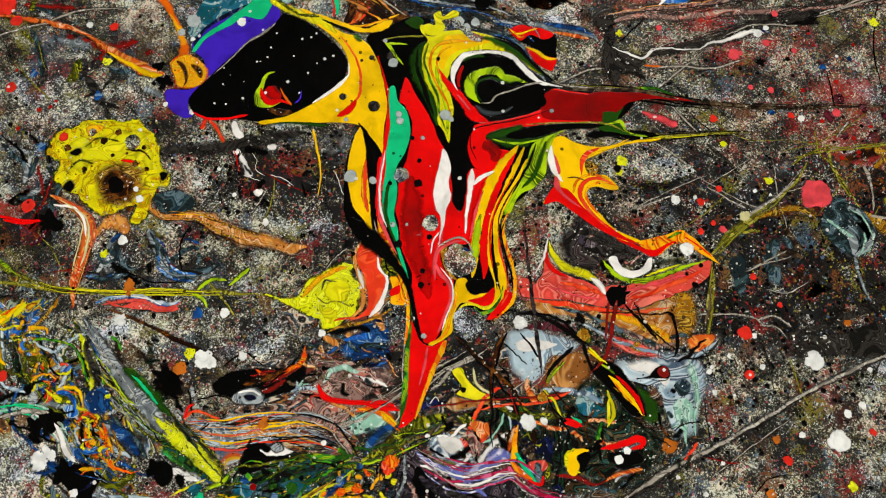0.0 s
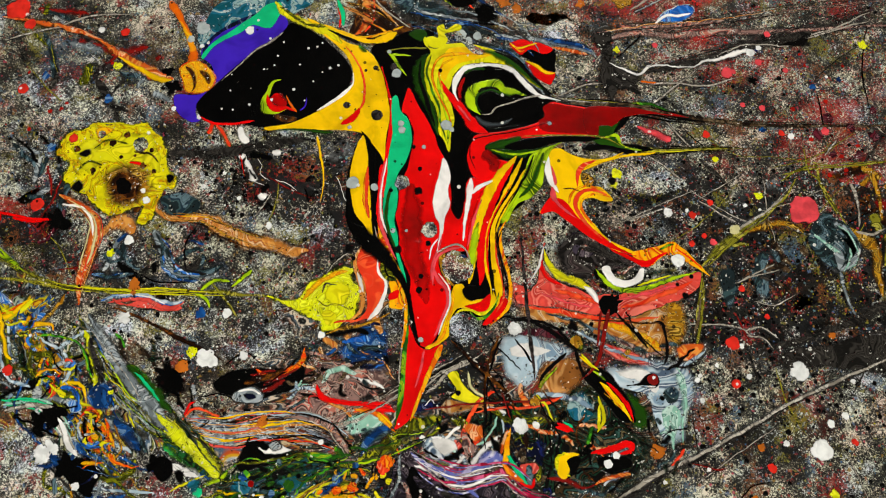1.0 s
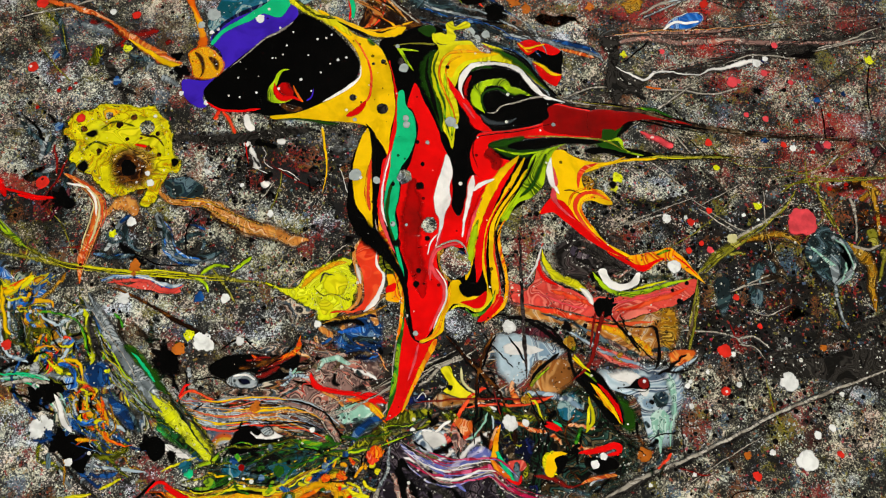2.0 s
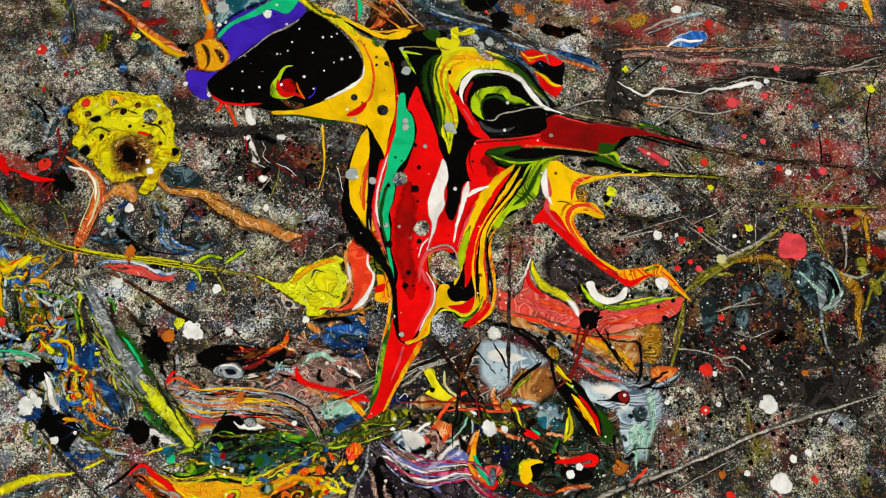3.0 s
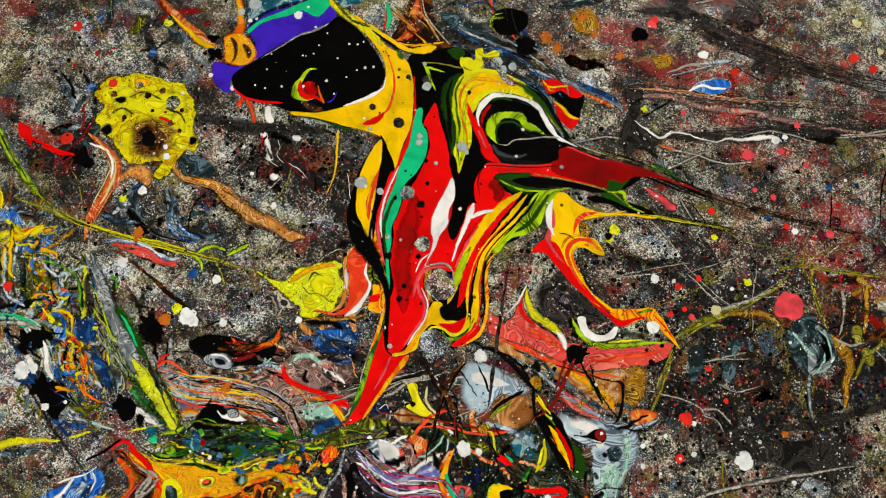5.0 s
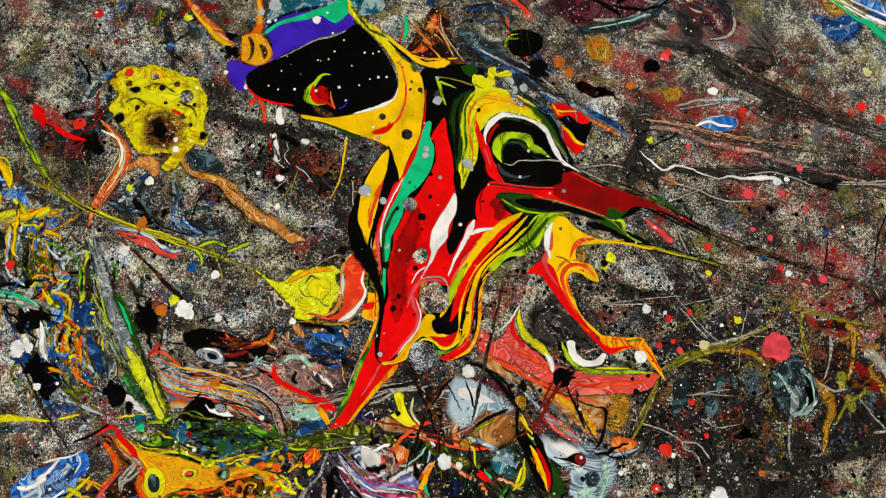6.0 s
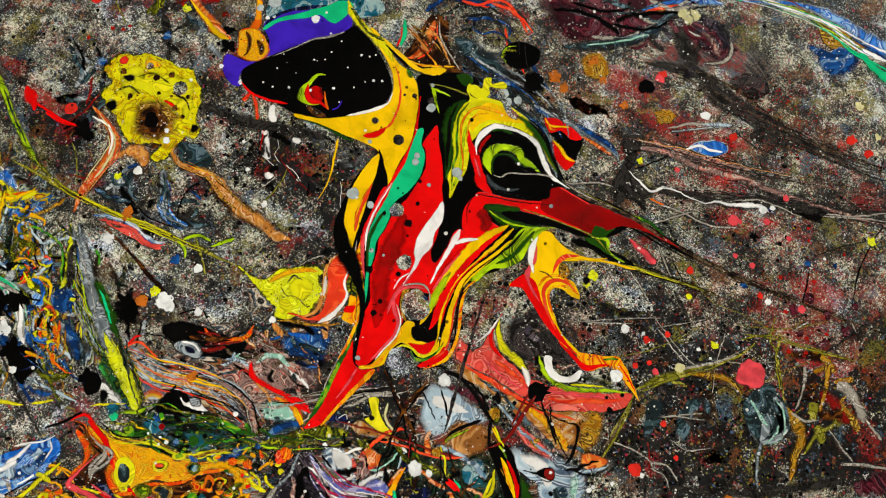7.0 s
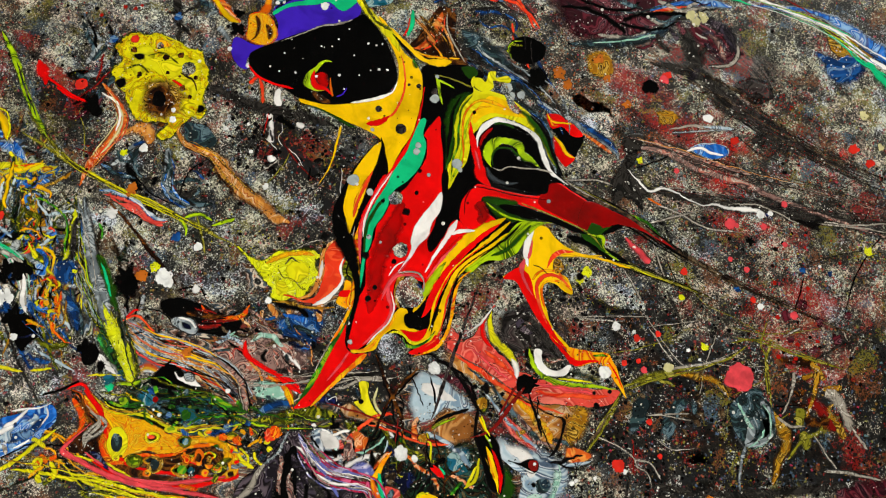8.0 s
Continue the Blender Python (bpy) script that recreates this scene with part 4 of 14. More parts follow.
streak("orange_line", "claw", 1.88, [(-5.53, 1.90, 0.23), (-5.18, 0.50, 0.42), (-4.49, -0.74, 0.47), (-3.83, -1.79, 0.28), (-3.06, -2.99, 0.18)], it, 0.3)
streak("cream_line", "strand_pale", 1.92, [(-5.58, 1.16, 0.09), (-5.15, -0.22, 0.09), (-4.25, -1.52, 0.09), (-3.47, -2.49, 0.09)], it, 0.3)
streak("black_run", "black", 2.00, [(-7.61, 1.32, 1.22), (-6.36, 0.21, 1.68), (-5.07, -0.93, 1.39), (-3.96, -2.09, 0.88), (-3.07, -3.46, 0.55), (-2.44, -5.23, 0.41), (-2.00, -7.23, 0.32), (-1.57, -8.39, 0.23)], it, 0.4)
pool("green_knot", "olive", 1.75, [(-4.94, -1.63), (-4.46, -1.70), (-4.00, -2.43), (-3.51, -3.06), (-3.84, -3.35), (-4.42, -3.21), (-4.91, -2.58)], it, 0.6)
streak("dark_knot", "strand_black", 1.80, [(-4.65, -1.92, 0.14), (-4.41, -2.74, 0.18), (-3.74, -3.10, 0.14)], it, 0.3)
pool("orange_knot", "claw", 1.70, [(-4.22, -3.27), (-3.79, -3.11), (-3.35, -3.98), (-2.93, -5.31), (-3.55, -5.50), (-4.15, -5.27), (-4.04, -4.32)], it, 0.5)
pool("red_knot", "red", 1.76, [(-4.14, -4.24), (-3.46, -3.90), (-3.44, -4.55), (-4.13, -4.85)], it, 0.4)
streak("salmon_line", "claw", 1.90, [(-3.73, -2.86, 0.18), (-3.17, -3.95, 0.32), (-2.80, -5.29, 0.32), (-2.80, -7.13, 0.27), (-3.01, -8.53, 0.18)], it, 0.3)
pool("red_tongue", "red", 1.60, [(-1.85, -8.12), (-0.95, -8.57), (-0.01, -8.15), (-0.34, -9.46), (-1.00, -10.90), (-1.44, -12.29), (-2.10, -13.70), (-2.86, -14.43), (-3.40, -14.43), (-2.98, -12.53), (-2.84, -10.52), (-2.71, -8.71), (-2.52, -6.63)], it, 0.3)
streak("green_line", "green", 1.80, [(-3.07, -3.46, 0.23), (-2.66, -5.27, 0.23), (-2.68, -7.57, 0.32), (-2.81, -9.40, 0.40), (-2.85, -10.75, 0.40), (-2.98, -12.53, 0.40), (-3.32, -14.41, 0.22)], it, 0.3)
streak("cream_line", "strand_pale", 1.82, [(-2.82, -5.99, 0.14), (-2.95, -7.84, 0.14), (-3.09, -9.67, 0.13), (-3.08, -11.23, 0.09)], it, 0.3)
streak("orange_line", "orange", 1.80, [(0.13, -8.13, 0.54), (-0.47, -9.48, 0.40), (-1.02, -10.81, 0.36), (-1.48, -12.08, 0.31), (-2.15, -13.93, 0.22)], it, 0.3)
streak("cream_line", "coral", 1.84, [(-1.26, -8.61, 0.18), (-1.48, -10.00, 0.22), (-1.86, -11.48, 0.13)], it, 0.3)

# bands on the right of the pour
streak("white_fork", "white", 1.95, [(2.17, 5.47, 0.43), (2.08, 4.50, 0.52), (1.94, 3.20, 0.38), (1.72, 1.84, 0.28), (1.60, 0.13, 0.19)], it, 0.3)
streak("white_fork", "white", 1.95, [(2.23, 4.13, 0.24), (2.91, 4.74, 0.33), (3.97, 5.31, 0.14)], it, 0.3)
streak("red_band", "red", 1.72, [(4.58, 5.75, 0.67), (3.42, 3.83, 1.04), (2.68, 1.75, 1.13), (2.22, -0.25, 0.75), (2.16, -1.69, 0.37)], it, 0.3)
streak("pink_band", "coral", 1.82, [(3.36, 4.22, 0.14), (2.72, 2.73, 0.24), (2.29, 1.20, 0.28), (1.95, -0.29, 0.19)], it, 0.3)
streak("yellow_band", "yellow", 1.85, [(5.89, 7.47, 0.48), (4.78, 6.04, 0.86), (3.80, 4.48, 0.95), (3.17, 2.90, 0.94), (2.69, 1.03, 0.84), (2.39, -0.70, 0.74), (2.27, -2.38, 0.65), (2.13, -3.34, 0.37)], it, 0.4)
streak("lime_band", "lime", 1.90, [(2.86, 1.78, 0.38), (2.52, 0.28, 0.65), (2.31, -1.43, 0.65), (2.20, -2.86, 0.37)], it, 0.4, bleed=True)
streak("red_band", "red", 1.92, [(5.65, 6.78, 0.29), (4.69, 5.02, 0.47), (3.90, 3.17, 0.57), (3.34, 1.13, 0.66), (3.06, -0.83, 0.70), (3.12, -2.48, 0.65), (2.99, -3.44, 0.28)], it, 0.4)
streak("yellow_band", "yellow", 1.94, [(6.40, 7.30, 0.34), (5.59, 5.42, 0.43), (4.70, 3.54, 0.47), (3.83, 1.69, 0.47), (3.51, -0.05, 0.37), (3.51, -1.95, 0.32), (3.84, -3.54, 0.37)], it, 0.3)
streak("black_line", "black", 1.98, [(6.97, 7.75, 0.38), (6.11, 5.85, 0.33), (5.20, 4.11, 0.24), (4.20, 2.38, 0.14), (3.74, 0.95, 0.14), (3.74, -0.96, 0.19), (3.92, -2.83, 0.23), (4.03, -4.21, 0.18)], it, 0.3)
streak("yellow_band", "yellow", 1.96, [(6.67, 6.34, 0.48), (5.72, 4.45, 0.57), (4.64, 2.65, 0.66), (4.02, 1.00, 0.56), (4.02, -0.92, 0.60), (4.38, -2.75, 0.65), (4.52, -4.36, 0.55), (3.95, -5.52, 0.37)], it, 0.4)
streak("red_line", "red", 2.00, [(5.54, 5.06, 0.09), (4.40, 3.00, 0.14), (3.65, 0.94, 0.19), (3.56, -0.99, 0.19), (3.70, -2.63, 0.14)], it, 0.3)
streak("brown_line", "brown", 2.02, [(6.33, 5.29, 0.10), (5.16, 3.37, 0.14), (4.31, 1.62, 0.14), (4.28, -0.16, 0.14), (4.73, -1.99, 0.14), (4.90, -3.84, 0.14)], it, 0.3)
pool("green_shoulder", "lime", 1.88, [(7.75, 8.02), (9.51, 8.71), (8.73, 7.93), (8.21, 6.34), (8.04, 4.97), (7.13, 3.93), (6.10, 3.42), (5.50, 2.59), (5.14, 1.76), (4.47, 1.80), (5.07, 2.96), (5.96, 4.48), (6.56, 6.07), (7.00, 7.50)], it, 0.4)
streak("lime_line", "lime", 1.99, [(7.56, 7.99, 0.29), (6.97, 6.64, 0.38), (6.08, 4.65, 0.33), (5.22, 2.89, 0.33), (4.73, 1.98, 0.23)], it, 0.4, bleed=True)
streak("dark_bleed", "green_soft", 2.00, [(8.16, 7.84, 0.37), (7.64, 6.25, 0.52), (7.01, 4.80, 0.52), (6.04, 3.86, 0.21)], it, 0.5, bleed=True)
streak("black_bleed", "black_soft", 2.02, [(7.33, 7.55, 0.24), (6.72, 5.95, 0.29), (5.85, 4.22, 0.24), (5.32, 3.25, 0.14)], it, 0.4, bleed=True)
pool("yellow_foot", "yellow", 1.75, [(0.98, -3.43), (1.68, -3.42), (2.31, -4.48), (3.76, -4.25), (3.81, -3.31), (4.29, -4.40), (3.93, -5.38), (3.21, -5.82), (2.22, -5.42), (1.50, -5.26), (1.08, -5.51), (0.66, -6.59), (0.58, -7.51), (-0.02, -8.06), (-0.95, -8.57), (-1.21, -8.38), (-0.37, -7.89), (0.12, -6.67), (0.57, -5.22), (0.75, -4.03)], it, 0.4)
streak("orange_edge", "orange", 1.80, [(0.90, -3.77, 0.18), (0.90, -4.94, 0.23), (0.54, -6.15, 0.27), (0.11, -7.49, 0.32), (-0.67, -8.30, 0.23)], it, 0.4, bleed=True)
pool("red_foot", "red", 1.94, [(4.48, -4.14), (5.42, -4.82), (4.89, -5.64), (3.78, -6.55), (3.18, -6.55), (3.79, -5.72), (4.45, -4.88)], it, 0.4)
pool("red_notch", "red", 1.90, [(1.76, -5.12), (2.91, -4.76), (3.86, -4.00), (3.71, -5.19), (3.03, -5.57)], it, 0.4, bleed=True)
streak("green_rim", "green", 1.98, [(4.54, -3.90, 0.18), (4.24, -5.01, 0.27), (3.54, -5.86, 0.36), (2.78, -6.07, 0.27), (2.25, -5.60, 0.18)], it, 0.3)
streak("lemon_rim", "lemon", 2.00, [(4.43, -4.38, 0.14), (3.91, -5.25, 0.18), (3.19, -5.73, 0.23), (2.27, -5.41, 0.18), (1.32, -5.56, 0.18), (0.79, -6.56, 0.14)], it, 0.3)
pool("black_hole", "black", 2.10, [(1.64, -3.75), (2.16, -3.48), (2.87, -3.56), (3.33, -3.86), (3.00, -4.46), (2.34, -4.71), (1.84, -4.46)], it, 0.5)
streak("yellow_edge", "claw", 2.00, [(5.10, 2.04, 0.19), (4.61, 0.85, 0.28), (4.72, -0.57, 0.28), (5.22, -2.15, 0.28), (5.45, -3.75, 0.32), (5.26, -5.03, 0.32), (4.60, -5.87, 0.27), (3.79, -6.64, 0.18)], it, 0.3)
streak("black_rim", "strand_black", 2.04, [(4.82, 1.37, 0.09), (4.43, 0.10, 0.14), (4.79, -1.75, 0.14), (5.17, -3.10, 0.14), (5.24, -4.25, 0.14)], it, 0.3)
streak("orange_line", "vermilion", 2.00, [(4.23, 0.55, 0.14), (4.31, -1.35, 0.19), (4.73, -2.93, 0.18), (4.88, -4.31, 0.18), (4.32, -5.55, 0.23)], it, 0.3)
streak("cream_line", "strand_pale", 2.00, [(-0.50, -0.92, 0.14), (0.27, -0.42, 0.19), (1.18, -0.18, 0.19), (1.80, -0.56, 0.14), (2.22, -1.44, 0.14)], it, 0.3)
streak("pink_line", "coral", 2.00, [(-0.72, -3.56, 0.14), (-0.73, -2.39, 0.18), (-0.44, -1.25, 0.23), (0.40, -0.64, 0.23), (1.44, -0.38, 0.19)], it, 0.3)
streak("pink_line", "coral", 1.95, [(-0.80, -1.92, 0.23), (-0.34, -3.03, 0.28), (0.35, -3.86, 0.28), (0.45, -5.01, 0.27), (-0.06, -6.47, 0.27), (-0.51, -7.59, 0.23)], it, 0.3)
streak("cream_line", "white", 2.00, [(-0.32, -2.56, 0.09), (0.51, -3.65, 0.14), (0.63, -4.98, 0.14), (0.19, -6.29, 0.14), (-0.21, -7.45, 0.09)], it, 0.3)
streak("cream_line", "white", 2.00, [(-1.06, -1.49, 0.09), (-0.89, -0.51, 0.14), (-0.41, 0.29, 0.09)], it, 0.3)
pool("ochre_rim", "ochre", 1.78, [(-0.33, -1.04), (0.22, -0.67), (0.20, -1.76), (0.57, -2.89), (1.04, -3.52), (0.51, -3.37), (-0.05, -2.51)], it, 0.4)
pool("blue_glint", "blue", 2.38, [(0.29, -1.13), (1.04, -0.82), (1.76, -0.90), (2.10, -1.32), (1.39, -1.53), (0.69, -1.55)], it, 0.8, feather=0.4)
streak("green_lip", "green_soft", 1.66, [(3.28, 8.17, 0.38), (4.46, 8.41, 0.96), (6.30, 9.11, 0.39)], it, 0.5, bleed=True)
streak("green_lip", "green_soft", 1.66, [(3.71, 7.88, 0.29), (5.29, 7.63, 0.77), (7.66, 7.96, 0.58), (9.28, 8.57, 0.24)], it, 0.5, bleed=True)
streak("lime_lip", "lime", 1.70, [(3.79, 7.99, 0.14), (5.04, 7.69, 0.29), (6.73, 7.71, 0.24), (8.59, 8.31, 0.19), (9.74, 8.80, 0.10)], it, 0.4, bleed=True)
pool("black_arm", "black", 1.68, [(4.82, 8.26), (5.86, 8.79), (7.50, 9.21), (9.91, 9.39), (11.85, 9.40), (13.08, 9.19), (11.90, 8.90), (9.98, 8.79), (8.08, 8.48), (6.45, 7.97), (5.49, 7.96)], it, 0.3)
streak("yellow_edge", "strand_olive", 1.76, [(6.53, 9.25, 0.10), (8.46, 9.36, 0.14), (10.39, 9.42, 0.14), (12.33, 9.42, 0.14), (13.57, 9.17, 0.19), (14.59, 8.62, 0.19)], it, 0.3)
pool("green_tip", "green_soft", 1.72, [(12.81, 10.37), (13.93, 10.30), (13.68, 9.49), (14.71, 8.89), (13.84, 8.85), (12.83, 9.25)], it, 0.5, bleed=True)

# the crest

it = thing("yellow_crest", "crest of lime and yellow paint curling round a black pool", "paint pour", -0.4, 13.4)
streak("green_shade", "green_soft", 1.60, [(-1.22, 16.85, 0.30), (-2.15, 15.40, 1.48), (-2.17, 13.68, 1.47), (-1.23, 11.46, 1.07), (-0.66, 9.11, 0.39)], it, 0.5, bleed=True)
streak("lime_shade", "lemon_soft", 1.82, [(-1.42, 16.49, 0.30), (-1.80, 15.08, 0.49), (-1.46, 13.27, 0.59), (-0.75, 11.54, 0.49), (-0.42, 9.77, 0.29)], it, 0.5, bleed=True)
streak("black_shade", "black_soft", 1.84, [(-2.33, 15.91, 0.15), (-2.35, 14.18, 0.39), (-1.60, 11.92, 0.39), (-0.99, 9.94, 0.24)], it, 0.5, bleed=True)
pool("yellow_film", "lemon", 1.80, [(-2.01, 18.03), (-1.91, 17.39), (-1.00, 17.05), (-0.32, 17.49), (1.41, 17.66), (2.96, 17.37), (4.27, 16.93), (5.54, 16.01), (6.86, 15.05), (8.02, 13.65), (7.14, 14.03), (5.74, 15.29), (4.18, 15.73), (2.69, 15.76), (1.48, 15.45), (0.61, 14.67), (0.28, 13.55), (0.08, 12.88), (0.50, 11.74), (0.71, 10.37), (0.43, 8.98), (0.35, 7.59), (-0.18, 8.53), (-0.62, 9.48), (-0.53, 10.79), (-1.02, 12.02), (-1.61, 13.24), (-2.00, 14.78), (-1.84, 15.99), (-1.49, 16.64), (-1.67, 17.10)], it, 0.5, bleed=True)
pool("bright_core", "yellow", 1.84, [(-0.00, 17.05), (1.47, 17.29), (3.01, 17.00), (3.83, 16.54), (2.64, 16.07), (1.20, 15.73), (0.30, 15.05), (-0.14, 14.01), (-0.61, 14.47), (-0.52, 15.83)], it, 0.5, bleed=True)
pool("knob", "lemon", 1.86, [(-1.99, 17.92), (-1.44, 18.23), (-0.87, 18.11), (-1.01, 19.07), (-0.45, 19.38), (-0.18, 18.88), (0.55, 19.44), (1.07, 19.30), (1.04, 18.86), (0.27, 18.62), (-0.31, 18.42), (-0.03, 17.91), (-0.30, 17.38), (-1.00, 17.05), (-1.64, 17.27)], it, 0.4)
streak("olive_line", "green", 1.92, [(-1.40, 16.38, 0.20), (-1.76, 14.82, 0.25), (-1.32, 13.29, 0.24), (-0.69, 11.81, 0.29), (-0.41, 10.03, 0.24), (0.06, 8.56, 0.14)], it, 0.5, bleed=True)
streak("olive_line", "lime", 1.92, [(-0.80, 14.44, 0.25), (-0.65, 13.13, 0.34), (-0.17, 11.63, 0.39), (0.21, 10.13, 0.34), (0.19, 8.33, 0.24)], it, 0.5, bleed=True)
streak("orange_line", "orange", 1.95, [(2.47, 16.58, 0.20), (0.82, 16.59, 0.35), (-0.49, 16.32, 0.40), (-1.16, 15.45, 0.35), (-1.25, 14.10, 0.29), (-0.62, 12.61, 0.24), (0.03, 11.30, 0.24), (0.48, 9.92, 0.19)], it, 0.3, bleed=True)
streak("orange_line", "orange", 1.95, [(0.63, 16.18, 0.15), (-0.38, 15.58, 0.20), (-0.70, 14.45, 0.20), (-0.27, 12.93, 0.15)], it, 0.3, bleed=True)
streak("dark_skin", "green_soft", 1.90, [(2.61, 17.04, 0.30), (4.69, 16.41, 0.89), (6.35, 15.18, 0.79), (8.19, 13.47, 0.39)], it, 0.5, bleed=True)
streak("black_skin", "black_soft", 1.91, [(4.02, 16.95, 0.20), (5.90, 15.96, 0.44), (7.45, 14.29, 0.44), (8.99, 12.96, 0.24)], it, 0.5, bleed=True)
streak("red_wedge", "red", 1.93, [(-0.54, 14.05, 0.20), (0.00, 13.08, 0.44), (0.74, 12.15, 0.73), (1.59, 11.03, 0.73), (2.43, 9.98, 0.87), (3.48, 9.48, 0.48)], it, 0.4)
pool("black_eye", "black", 1.90, [(1.29, 13.71), (1.47, 14.54), (2.27, 15.15), (3.75, 15.29), (5.01, 15.17), (5.94, 14.47), (6.73, 13.38), (7.63, 12.85), (9.05, 12.50), (8.14, 11.89), (8.08, 10.84), (5.92, 10.18), (3.99, 9.97), (2.86, 10.41), (1.93, 11.71)], it, 0.4)
streak("white_rim", "white", 2.10, [(1.02, 12.19, 0.19), (0.58, 13.18, 0.34), (0.81, 14.27, 0.49), (1.52, 15.19, 0.49), (2.96, 15.59, 0.35), (4.46, 15.56, 0.35), (5.67, 15.07, 0.39), (6.65, 13.95, 0.44), (7.76, 12.97, 0.39), (8.78, 12.67, 0.29), (9.63, 12.55, 0.15)], it, 0.4)
streak("red_glow", "dark_red_soft", 2.12, [(1.23, 12.12, 0.29), (1.06, 13.25, 0.39), (1.49, 14.39, 0.29)], it, 0.4, bleed=True)
streak("coral_glow", "coral", 2.08, [(0.89, 11.80, 0.19), (1.35, 11.36, 0.29), (2.07, 10.43, 0.24)], it, 0.4, bleed=True)
streak("olive_cap", "green_soft", 2.06, [(1.43, 14.80, 0.25), (2.25, 15.31, 0.39), (3.26, 15.21, 0.30)], it, 0.5, bleed=True)
streak("grey_bleed", "grey_run_soft", 2.00, [(2.50, 10.87, 0.39), (3.22, 10.26, 0.48), (4.44, 10.25, 0.39), (5.60, 10.75, 0.24)], it, 0.5, bleed=True)
streak("lime_curl", "lime", 2.10, [(2.86, 11.08, 0.24), (2.28, 11.67, 0.68), (2.01, 12.51, 0.83), (2.42, 13.47, 0.88), (3.44, 13.91, 0.74), (4.29, 13.89, 0.74), (4.92, 13.25, 0.73), (5.92, 13.15, 0.49), (6.79, 12.87, 0.20)], it, 0.4)
streak("dark_bleed", "green_soft", 2.14, [(2.93, 11.25, 0.24), (2.52, 12.07, 0.24), (2.70, 12.89, 0.24), (3.62, 13.35, 0.24), (4.29, 13.15, 0.29), (5.32, 12.79, 0.24)], it, 0.4, bleed=True)
pool("inner_black", "black", 2.16, [(2.58, 12.34), (2.99, 12.93), (3.79, 13.22), (4.58, 12.82), (5.60, 12.57), (6.57, 12.68), (5.41, 12.17), (4.25, 11.67), (3.35, 11.11), (2.69, 11.57)], it, 0.3)
streak("white_thread", "strand_pale", 2.20, [(2.96, 11.05, 0.10), (3.73, 11.17, 0.15), (4.23, 11.77, 0.15), (5.64, 12.26, 0.15), (6.81, 12.72, 0.15), (7.92, 12.90, 0.20)], it, 0.4)
streak("lime_fork", "lime", 1.90, [(-5.14, 16.53, 0.15), (-4.66, 16.07, 0.30), (-4.12, 15.24, 0.25), (-3.49, 14.43, 0.10)], it, 0.4)
streak("lime_fork", "lime", 1.90, [(-4.81, 16.37, 0.20), (-4.16, 16.37, 0.20), (-3.15, 16.31, 0.10)], it, 0.4)
pool("teal_shade", "green_soft", 1.40, [(-3.47, 18.34), (-2.70, 18.90), (-1.85, 18.60), (-2.12, 17.74), (-2.90, 17.88)], it, 0.6, bleed=True)
streak("olive_edge", "strand_olive", 1.60, [(-5.36, 16.66, 0.10), (-3.75, 16.98, 0.15), (-2.01, 17.04, 0.15), (-1.57, 17.44, 0.10)], it, 0.4)
pool("grit_veil", "grit_pale", 2.05, [(0.27, 18.62), (0.85, 18.77), (1.46, 18.05), (2.36, 17.38), (3.29, 16.83), (3.00, 16.35), (2.16, 16.64), (1.34, 17.48), (0.67, 17.92)], it, 0.8, feather=0.3)
streak("slate_strip", "slate", 1.60, [(2.02, 17.60, 0.40), (3.46, 17.40, 0.70), (5.27, 16.94, 0.69), (6.58, 15.64, 0.69), (7.46, 14.19, 0.59), (8.74, 13.03, 0.29)], it, 0.5, bleed=True)
streak("blue_strip", "blue", 1.64, [(3.00, 17.10, 0.15), (4.75, 17.07, 0.30), (6.13, 16.11, 0.25), (7.02, 14.92, 0.20)], it, 0.4, bleed=True)
streak("dark_strip", "strand_black", 1.70, [(3.73, 17.22, 0.15), (5.85, 16.33, 0.20), (7.22, 14.57, 0.25), (8.99, 12.96, 0.20)], it, 0.4)

# beside the pour

it = thing("orange_claw", "claw of orange and yellow paint with red edges", "paint pour", 10.4, 5.4)
pool("orange_film", "yellow", 1.40, [(8.26, 7.80), (9.32, 8.28), (10.59, 7.72), (12.08, 7.36), (13.40, 7.52), (14.89, 8.06), (13.53, 7.24), (12.04, 6.80), (11.33, 6.29), (11.21, 5.67), (11.57, 5.04), (12.82, 4.94), (13.79, 3.92), (13.19, 3.73), (11.98, 3.97), (11.26, 3.61), (11.26, 2.83), (12.22, 1.82), (13.40, 0.57), (15.38, -0.44), (13.88, -0.40), (12.37, 0.50), (10.84, 1.51), (9.56, 2.37), (8.79, 2.87), (7.77, 2.66), (8.72, 4.19), (8.53, 5.64), (8.05, 6.81)], it, 0.4)
pool("red_flank", "red", 1.46, [(8.56, 3.91), (7.78, 2.57), (8.90, 2.75), (10.08, 1.96), (11.63, 0.86), (13.38, -0.15), (15.55, -0.75), (13.82, 0.16), (12.28, 1.35), (10.98, 2.35), (10.14, 3.43), (9.51, 3.92)], it, 0.4)
streak("red_curl", "vermilion", 1.52, [(12.56, 7.29, 0.19), (11.42, 6.80, 0.43), (10.90, 5.92, 0.33), (10.92, 4.93, 0.14)], it, 0.4)
streak("red_curl", "vermilion", 1.52, [(13.36, 4.34, 0.19), (12.13, 4.73, 0.33), (11.08, 4.32, 0.38), (10.73, 3.28, 0.38), (11.50, 1.95, 0.28), (12.83, 0.58, 0.23)], it, 0.4)
streak("orange_curl", "orange", 1.54, [(13.09, 4.64, 0.19), (11.62, 5.04, 0.24), (10.49, 4.47, 0.28), (10.14, 3.43, 0.24)], it, 0.4, bleed=True)
